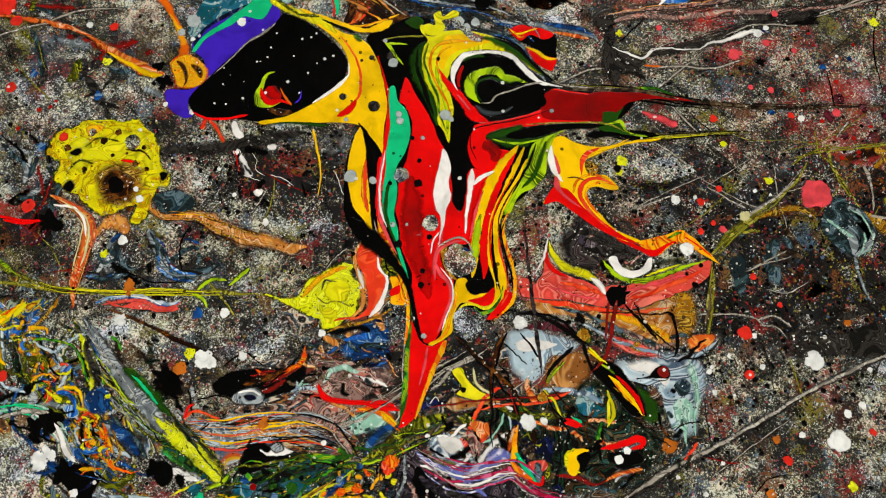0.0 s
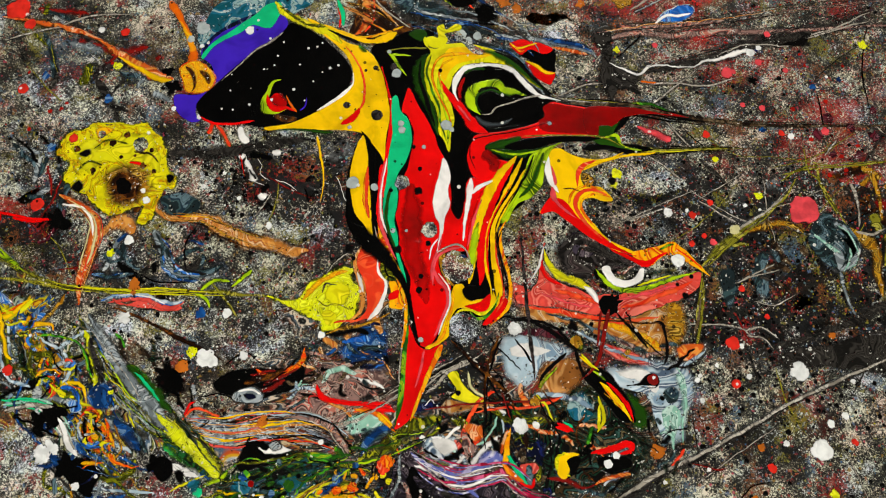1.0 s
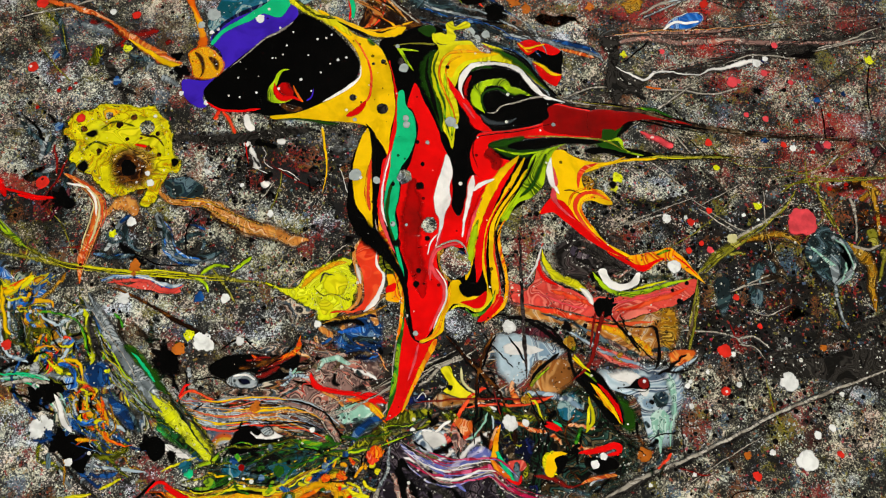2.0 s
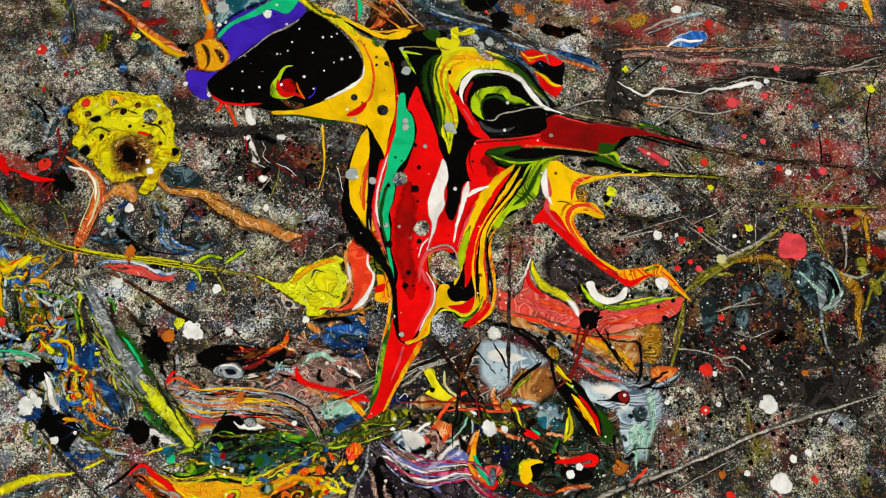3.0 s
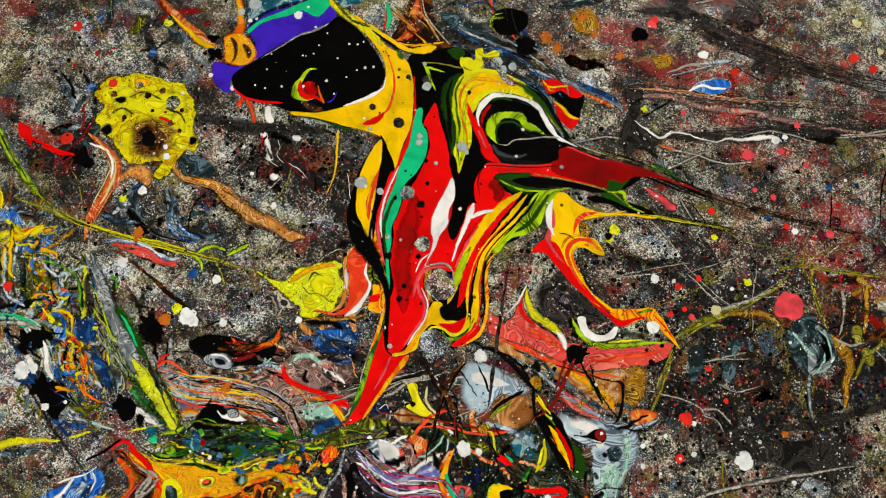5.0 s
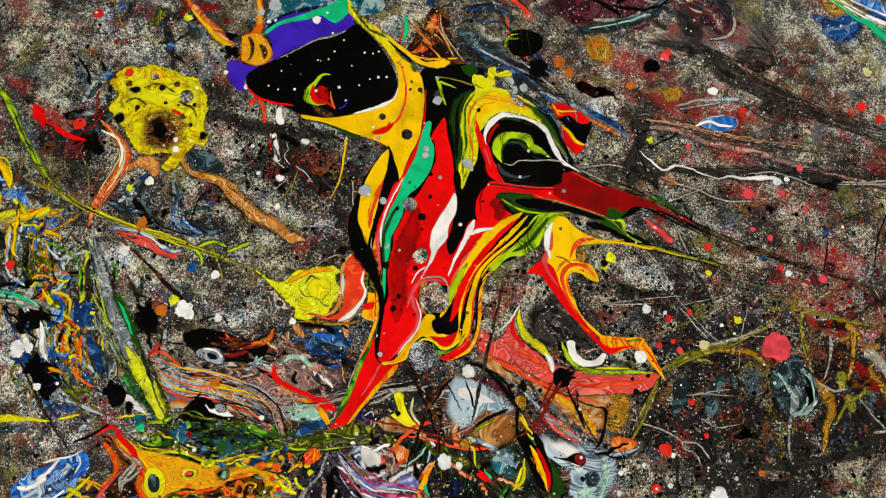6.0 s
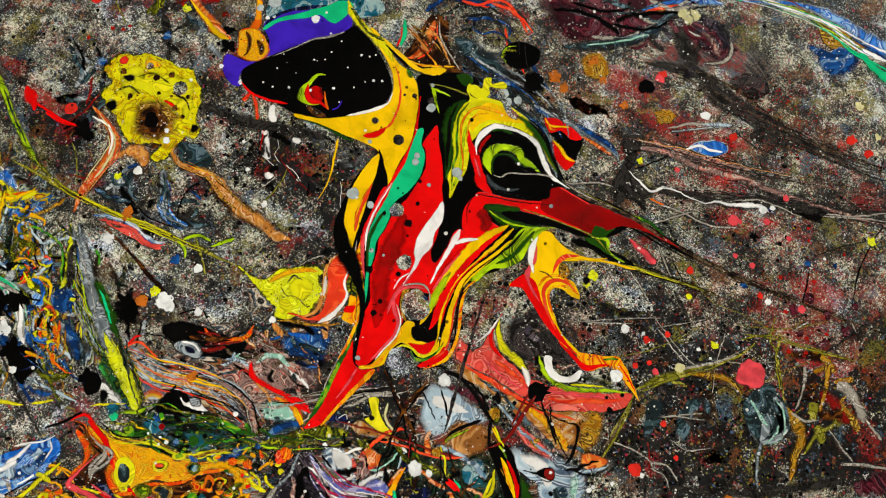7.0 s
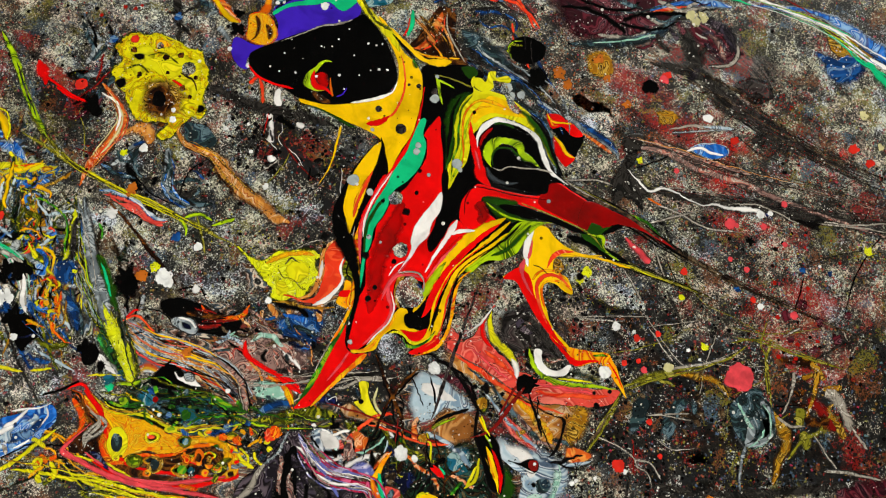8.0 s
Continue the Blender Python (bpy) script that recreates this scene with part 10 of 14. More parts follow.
pool("cell_rim", "amber", 1.12, [(-10.10, -23.07), (-9.69, -22.35), (-8.91, -22.37), (-8.96, -23.02), (-9.61, -23.32)], it, 0.5, 1.1, halo=("flame", 1.5), bleed=True)
pool("cell", "green", 1.22, [(-9.94, -22.99), (-9.62, -22.46), (-9.05, -22.48), (-9.14, -22.96), (-9.55, -23.15)], it, 0.4, 1.1, bleed=True)
pool("cell_rim", "lemon", 1.12, [(-9.21, -22.65), (-8.87, -22.06), (-8.19, -22.09), (-8.25, -22.64), (-8.78, -22.88)], it, 0.5, 1.1, halo=("forest", 1.0), bleed=True)
pool("cell", "slate", 1.22, [(-9.09, -22.60), (-8.83, -22.14), (-8.35, -22.16), (-8.39, -22.56), (-8.76, -22.73)], it, 0.4, 1.1, halo=("murk", 1.0), bleed=True)
pool("cell_rim", "amber", 1.12, [(-9.12, -21.79), (-8.82, -21.22), (-8.22, -21.28), (-8.26, -21.78), (-8.75, -22.01)], it, 0.5, 1.1, halo=("flame", 1.5), bleed=True)
pool("cell", "orange", 1.22, [(-9.00, -21.74), (-8.76, -21.34), (-8.34, -21.34), (-8.40, -21.70), (-8.73, -21.85)], it, 0.4, 1.1, bleed=True)
pool("cell_rim", "lemon", 1.12, [(-8.37, -21.11), (-7.96, -20.44), (-7.24, -20.44), (-7.32, -21.06), (-7.89, -21.32)], it, 0.5, 1.1, halo=("forest", 1.0), bleed=True)
pool("cell", "brown", 1.22, [(-8.20, -21.03), (-7.90, -20.55), (-7.39, -20.56), (-7.46, -20.98), (-7.87, -21.17)], it, 0.4, 1.1, bleed=True)
pool("cell_rim", "amber", 1.12, [(-11.91, -20.57), (-11.71, -20.18), (-11.34, -20.20), (-11.35, -20.55), (-11.68, -20.70)], it, 0.5, 1.1, halo=("flame", 1.5), bleed=True)
pool("cell", "olive", 1.22, [(-11.83, -20.53), (-11.67, -20.26), (-11.40, -20.28), (-11.43, -20.49), (-11.64, -20.59)], it, 0.4, 1.1, halo=("forest", 1.5), bleed=True)
pool("cell_rim", "lemon", 1.12, [(-9.11, -19.37), (-8.83, -18.84), (-8.29, -18.89), (-8.35, -19.35), (-8.76, -19.54)], it, 0.5, 1.1, halo=("forest", 1.0), bleed=True)
pool("cell", "orange", 1.22, [(-8.99, -19.31), (-8.77, -18.96), (-8.41, -18.94), (-8.45, -19.25), (-8.74, -19.39)], it, 0.4, 1.1, bleed=True)
pool("cell_rim", "amber", 1.12, [(-7.26, -18.99), (-6.97, -18.47), (-6.43, -18.51), (-6.49, -18.98), (-6.90, -19.17)], it, 0.5, 1.1, halo=("flame", 1.5), bleed=True)
pool("cell", "orange", 1.22, [(-7.13, -18.93), (-6.91, -18.58), (-6.56, -18.57), (-6.59, -18.88), (-6.88, -19.01)], it, 0.4, 1.1, bleed=True)
pool("cell_rim", "lemon", 1.12, [(-7.17, -21.61), (-6.87, -21.04), (-6.27, -21.10), (-6.31, -21.60), (-6.80, -21.83)], it, 0.5, 1.1, halo=("forest", 1.0), bleed=True)
pool("cell", "flame", 1.22, [(-7.05, -21.56), (-6.80, -21.16), (-6.39, -21.16), (-6.45, -21.52), (-6.78, -21.67)], it, 0.4, 1.1, halo=("black", 1.5), bleed=True)
streak("red_border", "red", 1.10, [(-19.36, -20.44, 0.36), (-17.11, -21.62, 0.45), (-15.93, -22.78, 0.54), (-14.55, -23.83, 0.45), (-12.18, -23.93, 0.40), (-8.67, -22.88, 0.40), (-5.61, -21.95, 0.36)], it, 0.5, bleed=True)
streak("dark_band", "brown", 1.05, [(-19.95, -21.22, 0.36), (-17.82, -22.19, 0.72), (-16.83, -23.44, 0.63), (-14.63, -24.59, 0.63), (-12.26, -24.69, 0.45)], it, 0.5, bleed=True)
streak("white_line", "strand_pale", 1.20, [(-18.09, -21.73, 0.18), (-17.09, -22.10, 0.27), (-17.55, -23.53, 0.36), (-17.30, -24.14, 0.22)], it, 0.5, halo=("murk", 1.2), bleed=True)
streak("coral_line", "coral", 1.15, [(-16.89, -24.67, 0.27), (-13.07, -25.06, 0.36), (-9.62, -23.94, 0.40), (-5.76, -21.68, 0.36)], it, 0.5, halo=("strand_red", 0.6), bleed=True)
streak("dark_edge", "green_band", 0.95, [(-17.04, -20.85, 0.36), (-13.68, -20.36, 0.45), (-10.72, -20.11, 0.45), (-7.84, -18.77, 0.36), (-6.39, -18.59, 0.27)], it, 0.5, halo=("olive", 1.6), bleed=True)
for x, y, r in [(-4.10, -17.28, 0.55)]:
    drop("vermilion_drop", "vermilion", 1.20, x, y, r, "orange red paint drop", "paint drop", "red paint drops", 0.3)

it = thing("plum_bank", "black and plum bank with pale veins", "paint pour", -1.2, -19.6)
pool("plum_film", "plum", 0.85, [(-2.98, -17.74), (-2.35, -15.98), (-0.59, -17.11), (1.52, -18.55), (4.92, -20.79), (-4.83, -25.27), (-4.02, -22.07)], it, 1, 1.1, halo=("black", 1.5), bleed=True)
streak("pale_vein", "strand_pale", 1.10, [(-4.53, -23.49, 0.36), (-3.65, -21.80, 0.63), (-3.59, -20.20, 0.54), (-3.40, -19.39, 0.36)], it, 0.5, halo=("murk", 1.2), bleed=True)
streak("pale_vein", "lavender", 1.10, [(-1.12, -16.87, 0.27), (0.92, -17.87, 0.46), (3.14, -19.24, 0.45)], it, 0.5, bleed=True)
streak("black_core", "black", 1.00, [(-1.95, -17.26, 0.91), (-1.15, -19.79, 1.81), (-0.56, -21.90, 1.80)], it, 0.5, halo=("murk", 0.8))
tagged(streak("paint_run", "teal", 0.80, [(-18.02, -19.32, 0.73), (-17.30, -19.48, 0.82)], None, 0.6, bleed=True), "small teal patch of paint", "paint run", "")
tagged(streak("paint_run", "forest", 0.85, [(-16.06, -18.90, 0.91), (-12.69, -18.42, 1.64), (-9.82, -17.97, 1.64), (-7.23, -17.01, 1.10)], None, 1.5, bleed=True), "dark green marbled run", "paint run", "")
tagged(streak("paint_run", "lime", 1.00, [(-17.32, -18.99, 0.36), (-16.08, -18.41, 0.46), (-15.60, -17.89, 0.23)], None, 0.6, halo=("forest", 1.0), bleed=True), "lime patch of paint", "paint run", "")
for x, y, r in [(-16.03, -19.88, 0.41), (-14.21, -18.04, 0.32), (-10.95, -18.75, 0.45)]:
    drop("green_bead", "green", 1.15, x, y, r, "green bead of paint", "paint drop", "green beads", 0.3)
for x, y, r in [(-14.37, -18.21, 0.36), (-12.19, -19.32, 0.27), (-6.09, -17.22, 0.32)]:
    drop("blue_bead", "blue", 1.15, x, y, r, "blue bead of paint", "paint drop", "blue beads", 0.3)
tagged(pool("paint_patch", "pale_blue", 0.70, [(15.21, -9.29), (17.51, -8.72), (19.31, -9.36), (19.76, -11.57), (18.02, -13.34), (15.87, -11.92)], None, 1.5, feather=0.3), "pale blue and white wash of paint", "paint patch", "")
tagged(pool("paint_patch", "ochre", 0.80, [(15.70, -4.57), (18.64, -4.21), (19.32, -6.40), (18.18, -7.92), (16.18, -6.86)], None, 1.5, feather=0.3), "golden brown wash of paint", "paint patch", "")

# marbled flows

it = thing("marbled_flow", "flow of blue, yellow and orange marbled bands", "paint flow", -28.4, -12.7)
bundle([(-33.18, -5.61, 2.60), (-32.39, -8.18, 3.21), (-30.19, -10.27, 3.18), (-28.39, -12.74, 3.99), (-26.43, -15.16, 3.95), (-24.54, -17.13, 2.89), (-22.32, -18.68, 1.64)], 40, ("blue", "lemon", "ochre", "olive", "grey_run", "black", "flame", "blue", "forest", "slate", "olive", "black", "green",), 8, it, 0.95, 1.2, 0.9)

it = thing("marbled_flow", "flow of lime, grey and dark green bands", "paint flow", -21.5, -14.1)
bundle([(-28.10, -6.45, 0.69), (-26.46, -9.42, 1.87), (-24.07, -11.90, 2.11), (-21.53, -14.13, 2.25), (-18.86, -16.11, 2.65), (-15.99, -18.45, 1.88)], 28, ("olive", "lime", "grey_run", "forest", "mint", "lemon", "black", "grey_run", "olive",), 15, it, 1.00, 1, 0.3)

it = thing("marbled_flow", "flow of tan, blue grey and yellow stripes", "paint flow", -12.7, -14.7)
bundle([(-19.39, -14.72, 1.25), (-16.03, -15.10, 2.74), (-12.73, -14.69, 2.75), (-9.40, -14.67, 2.33), (-6.86, -15.86, 1.49)], 26, ("tan_marble", "grey_run", "vermilion", "yellow", "plum", "strand_pale", "black", "brown", "pale_blue",), 22, it, 0.90, 0.8)

it = thing("marbled_flow", "flow of dark green and lime bands", "paint flow", -6.8, -17.4)
bundle([(-16.56, -19.04, 1.80), (-13.75, -18.25, 2.46), (-10.10, -17.37, 2.47), (-6.81, -17.36, 2.06), (-3.55, -15.84, 1.82), (0.17, -14.02, 1.42)], 30, ("forest", "green_band", "lime", "olive", "black", "green", "yellow", "olive", "forest", "black",), 29, it, 0.95, 1.1, 0.7)

it = thing("marbled_flow", "flow of lavender and magenta bands", "paint flow", 3.5, -17.6)
bundle([(-2.51, -15.84, 0.83), (-0.64, -17.21, 1.65), (1.42, -18.10, 2.05), (3.47, -17.58, 2.05), (5.12, -17.38, 1.89), (6.73, -18.73, 1.63), (9.15, -19.49, 1.22)], 16, ("lavender", "magenta", "plum", "white", "strand_pale", "deep_blue", "lavender", "magenta",), 36, it, 1.10, 0.6)

it = thing("marbled_flow", "flow of plum and black bands", "paint flow", 0.2, -19.3)
bundle([(-1.87, -17.41, 2.06), (0.19, -19.34, 3.26), (2.62, -21.24, 3.64)], 14, ("plum", "black", "strand_pale", "pink_grey", "murk",), 43, it, 1.00, 1.2, 0.5)


it = thing("marbled_flow", "dark flow of green, black and rust bands", "paint flow", 11.4, -15.8)
bundle([(3.94, -12.99, 2.93), (7.25, -14.59, 4.99), (11.36, -15.77, 4.97), (15.06, -16.15, 2.89)], 34, ("forest", "black", "slate", "brown", "black", "strand_red", "green", "pale_blue", "olive", "black", "forest", "orange_marble",), 57, it, 0.95, 1.5, 0.9)

it = thing("marbled_flow", "dark flow of slate and brown bands", "paint flow", 7.2, -18.1)
bundle([(4.75, -14.60, 2.50), (5.97, -16.19, 3.31), (7.15, -18.15, 3.69), (7.10, -20.07, 2.44)], 16, ("black", "slate", "forest", "brown", "deep_blue", "strand_brown",), 64, it, 0.95, 1.5, 0.8)


it = thing("marbled_flow", "rosy flow of grey, tan and white bands", "paint flow", -6.2, -11.8)
bundle([(-12.03, -12.25, 2.10), (-9.54, -11.42, 3.38), (-6.15, -11.81, 4.21), (-3.41, -12.21, 2.94)], 28, ("pink_grey", "tan_marble", "pale_blue", "slate", "strand_brown", "salmon", "mint", "black", "pink_grey",), 78, it, 0.85, 1.3, 0.8)

it = thing("marbled_flow", "flow of dark grey and pale threads", "paint flow", -3.6, -12.2)
bundle([(-9.40, -14.67, 1.25), (-6.92, -14.06, 1.67), (-3.62, -12.21, 1.26), (-1.11, -10.55, 1.27), (2.29, -8.86, 0.85)], 14, ("murk", "strand_pale", "black", "plum", "strand_brown",), 85, it, 0.95, 0.8)

it = thing("marbled_flow", "dark flow behind the crest", "paint flow", 5.3, 18.3)
bundle([(-4.23, 19.91, 2.10), (0.55, 19.40, 2.58), (5.30, 18.27, 2.56), (8.08, 15.80, 1.60)], 18, ("murk", "grey_run", "black", "slate", "charcoal", "blue",), 92, it, 0.85, 1, 0.5)

it = thing("marbled_flow", "long flow of brown and olive threads", "paint flow", 19.1, 11.3)
bundle([(9.39, 12.51, 1.12), (14.48, 12.18, 1.21), (19.05, 11.31, 1.02), (24.55, 10.84, 0.65), (37.50, 11.14, 0.37)], 9, ("strand_brown", "strand_olive", "strand_pale", "black", "green",), 99, it, 1.05, 0.5)

it = thing("marbled_flow", "long flow of olive and yellow threads", "paint flow", 21.1, 8.5)
bundle([(13.15, 8.59, 1.10), (16.55, 8.22, 0.82), (21.14, 8.48, 0.55), (25.26, 8.59, 0.37)], 6, ("strand_olive", "lemon", "black", "strand_brown",), 106, it, 1.00, 0.5)







it = thing("marbled_flow", "flow of charcoal and plum bands", "paint flow", 13.8, -0.5)
bundle([(8.96, -0.55, 1.59), (11.18, -0.09, 3.54), (13.81, -0.53, 2.91), (15.97, -1.19, 1.06)], 16, ("charcoal", "black", "murk", "plum", "pink_grey", "charcoal",), 155, it, 1.10, 1.2, 0.6)

it = thing("marbled_flow", "flow of tan and ochre bands", "paint flow", -17.2, 0.3)
bundle([(-23.39, 2.87, 0.54), (-22.15, 1.58, 0.71), (-19.46, 1.41, 0.80), (-17.16, 0.33, 1.33), (-14.00, -0.57, 1.24), (-10.88, -1.09, 0.79)], 10, ("tan_marble", "ochre", "brown", "orange", "tan_marble",), 162, it, 1.00, 0.7)

it = thing("marbled_flow", "flow of orange and cream bands", "paint flow", -27.9, -0.5)
bundle([(-30.79, 2.84, 0.36), (-28.37, 1.32, 0.80), (-27.93, -0.50, 1.24), (-28.35, -2.51, 1.14), (-28.47, -5.15, 0.52)], 8, ("orange_marble", "vermilion", "cream", "tan_marble",), 169, it, 1.00, 0.5)



it = thing("marbled_flow", "flow of blue and grey bands", "paint flow", -21.3, -2.7)
bundle([(-23.29, 0.43, 0.71), (-22.34, -1.15, 1.15), (-21.32, -2.70, 1.05), (-18.65, -3.18, 0.79)], 10, ("blue", "grey_run", "cobalt", "slate",), 190, it, 0.85, 0.8, 0.6)

it = thing("marbled_flow", "long flow of olive and lime threads", "paint flow", -28.6, -4.5)
bundle([(-35.44, -2.10, 0.37), (-31.68, -3.86, 0.58), (-28.55, -4.50, 0.52), (-23.32, -4.61, 0.47), (-16.80, -4.58, 0.58)], 12, ("lime", "strand_olive", "forest", "lemon", "black",), 197, it, 1.00, 0.6)


it = thing("marbled_flow", "flow of mint and white threads", "paint flow", -28.1, -15.2)
bundle([(-32.96, -13.17, 0.59), (-29.98, -13.48, 0.84), (-28.09, -15.16, 0.91), (-26.81, -17.14, 0.74)], 7, ("mint", "white", "teal", "strand_pale",), 211, it, 0.95, 0.7)

it = thing("marbled_flow", "scuffed flow of blue bands", "paint flow", -6.3, -8.5)
bundle([(-7.96, -8.49, 1.28), (-6.25, -8.48, 3.42), (-4.12, -8.47, 2.99)], 12, ("blue", "deep_blue", "cobalt", "slate", "blue",), 218, it, 0.95, 1.2)


it = thing("marbled_flow", "flow of olive and pale threads", "paint flow", 26.1, 2.8)
bundle([(20.78, -1.62, 0.53), (23.19, 0.79, 0.80), (26.05, 2.82, 0.54), (28.84, 5.78, 0.36)], 5, ("strand_olive", "strand_pale", "strand_brown", "strand_olive",), 232, it, 0.95, 0.6)

it = thing("marbled_flow", "flow of black and dark red bands", "paint flow", -13.3, -11.4)
bundle([(-15.43, -11.86, 1.69), (-13.34, -11.44, 2.11), (-10.87, -10.18, 1.27)], 8, ("black", "strand_red", "black", "brown",), 239, it, 1.00, 1)

it = thing("marbled_flow", "flow of yellow, blue and green bands", "paint flow", -34.5, -7.1)
bundle([(-40.95, -1.72, 2.90), (-37.04, -4.42, 2.87), (-34.54, -7.15, 2.85), (-32.26, -10.45, 3.29), (-29.48, -12.35, 2.33)], 18, ("yellow", "lemon", "cobalt", "pale_blue", "forest", "olive", "lemon",), 246, it, 0.95, 1.2, 0.9)



it = thing("marbled_flow", "flow of lemon and dark green bands", "paint flow", -15.4, -26.4)
bundle([(-22.38, -30.07, 2.20), (-19.72, -25.99, 2.67), (-15.39, -26.37, 2.66), (-10.20, -25.63, 2.22), (-7.47, -25.08, 1.78)], 22, ("lemon", "olive", "forest", "amber", "black", "lemon",), 267, it, 0.85, 1.2, 0.8)

it = thing("marbled_flow", "flow of bright blue and white bands", "paint flow", -22.8, -26.0)
bundle([(-25.01, -27.48, 1.77), (-22.82, -25.98, 3.12), (-21.19, -23.52, 1.97)], 10, ("cobalt", "white", "blue", "cobalt", "pale_blue",), 274, it, 1.05, 0.8, 0.6)

it = thing("marbled_flow", "flow of dark green bands", "paint flow", -8.9, -17.8)
bundle([(-17.92, -19.77, 1.36), (-13.45, -18.92, 2.73), (-8.89, -17.79, 2.74), (-5.05, -16.25, 1.83)], 20, ("forest", "green_band", "olive", "green", "black", "green", "slate", "forest",), 281, it, 0.95, 1.2, 0.9)

it = thing("marbled_flow", "flow of maroon and slate bands", "paint flow", 11.9, 31.7)
bundle([(2.61, 28.08, 3.16), (7.88, 29.11, 4.22), (11.94, 31.74, 3.19), (15.46, 34.41, 2.35)], 20, ("maroon", "slate", "plum", "black", "strand_pale", "murk", "slate",), 288, it, 0.70, 1, 0.7)

it = thing("marbled_flow", "flow of blue, white and teal bands", "paint flow", 26.5, 36.7)
bundle([(17.66, 36.13, 0.54), (22.01, 36.69, 0.86), (26.54, 36.71, 1.61), (30.27, 35.73, 2.46), (34.91, 35.23, 2.99)], 12, ("cobalt", "white", "teal", "lime", "ochre", "blue",), 295, it, 0.95, 0.7)

it = thing("marbled_flow", "long flow of grey and brown bands", "paint flow", 23.9, 25.4)
bundle([(11.36, 26.18, 1.00), (18.00, 26.39, 2.50), (23.93, 25.38, 2.08), (30.72, 24.84, 1.50), (38.27, 25.00, 1.49)], 18, ("murk", "strand_brown", "charcoal", "murk"), 302, it, 0.65, 1.2)

it = thing("marbled_flow", "long flow of rosy grey threads", "paint flow", 24.1, 20.5)
bundle([(12.16, 18.81, 0.66), (17.36, 19.57, 1.31), (24.11, 20.50, 1.06), (32.68, 22.32, 0.82), (39.92, 23.22, 0.74)], 12, ("pink_grey", "strand_brown", "tan_marble", "murk"), 309, it, 0.70, 0.9)

it = thing("marbled_flow", "long flow of pale threads", "paint flow", 27.4, 18.9)
bundle([(14.38, 14.79, 0.42), (21.08, 17.04, 0.64), (27.41, 18.94, 0.64), (38.07, 22.34, 0.50)], 8, ("murk", "strand_brown", "strand_pale", "charcoal"), 316, it, 0.75, 0.7)

it = thing("marbled_flow", "flow of slate and pale grey bands", "paint flow", 33.0, -0.1)
bundle([(30.00, 2.11, 1.45), (31.89, 1.47, 2.70), (32.97, -0.05, 2.11), (32.07, -1.72, 0.95)], 9, ("slate", "grey_run", "mint", "slate",), 323, it, 0.85, 0.8)

it = thing("marbled_flow", "flow of maroon and rosy bands", "paint flow", 16.4, 31.1)
bundle([(13.79, 31.39, 1.59), (16.44, 31.13, 3.18), (18.43, 29.64, 1.58)], 8, ("maroon", "plum", "pink_grey", "strand_pale",), 330, it, 0.85, 0.9)

it = thing("marbled_flow", "dark flow beside the crest", "paint flow", -0.5, 24.7)
bundle([(-7.46, 22.50, 3.11), (-4.43, 24.61, 3.13), (-0.47, 24.70, 2.60), (2.49, 21.85, 2.06), (5.65, 19.78, 1.03)], 16, ("murk", "slate", "blue", "black", "vermilion", "charcoal",), 337, it, 0.85, 1, 0.6)

it = thing("marbled_flow", "flow of brown and orange bands", "paint flow", -7.0, 20.3)
bundle([(-9.78, 21.36, 1.55), (-6.98, 20.27, 2.26), (-4.43, 18.47, 1.33)], 10, ("tan_marble", "brown", "orange", "black", "ochre",), 344, it, 1.10, 0.7)

# curled fill of the crowded lower left

it = thing("marbled_flow", "crowded curls of blue, olive and white paint", "paint flow", -28.0, -12.3)
bundle([(-33.92, -6.48, 2.59), (-30.99, -9.02, 5.12), (-28.02, -12.33, 6.73), (-25.09, -15.95, 6.22), (-21.50, -18.68, 3.68)], 44, ("slate", "blue", "grey_run", "olive", "black", "pale_blue", "slate", "forest", "blue", "olive", "ochre", "black",), 351, it, 0.80, 1.4, 1.2)

it = thing("marbled_flow", "curls of black and dark green paint", "paint flow", -22.2, -11.5)
bundle([(-25.11, -8.15, 2.57), (-22.21, -11.48, 3.80), (-20.23, -14.72, 2.92)], 22, ("black", "forest", "strand_brown", "murk", "grey_run", "green", "black",), 358, it, 0.75, 1.4, 1.2)

it = thing("marbled_flow", "curls of rosy, slate and tan paint", "paint flow", -7.1, -8.9)
bundle([(-9.69, -8.07, 2.57), (-7.09, -8.91, 3.84), (-3.63, -11.39, 2.53)], 22, ("pink_grey", "slate", "black", "tan_marble", "white", "brown", "blue",), 365, it, 0.80, 1.2, 1.1)

it = thing("marbled_flow", "curls of black, mint and red paint", "paint flow", 3.1, -15.0)
bundle([(-1.91, -14.64, 2.50), (0.59, -15.42, 3.73), (3.08, -15.01, 3.74), (5.62, -12.98, 2.51)], 26, ("black", "mint", "vermilion", "white", "slate", "brown", "olive", "pink_grey",), 372, it, 0.85, 1.2, 1.1)

it = thing("marbled_flow", "curls of amber, olive and black paint", "paint flow", -3.9, -18.2)
bundle([(-9.28, -17.45, 2.88), (-6.76, -18.99, 3.27), (-3.91, -18.20, 2.46), (-2.71, -16.23, 1.24)], 24, ("amber", "olive", "black", "flame", "lemon", "forest", "grey_run",), 379, it, 0.90, 1.2, 1.1)

it = thing("marbled_flow", "curls of slate and dark red paint", "paint flow", -26.5, 13.6)
bundle([(-36.69, 19.24, 2.87), (-31.53, 16.14, 5.66), (-26.54, 13.61, 5.61), (-23.55, 11.62, 2.78)], 20, ("slate", "murk", "strand_red", "olive", "grey_run", "charcoal",), 386, it, 0.50, 1.3, 1.2)

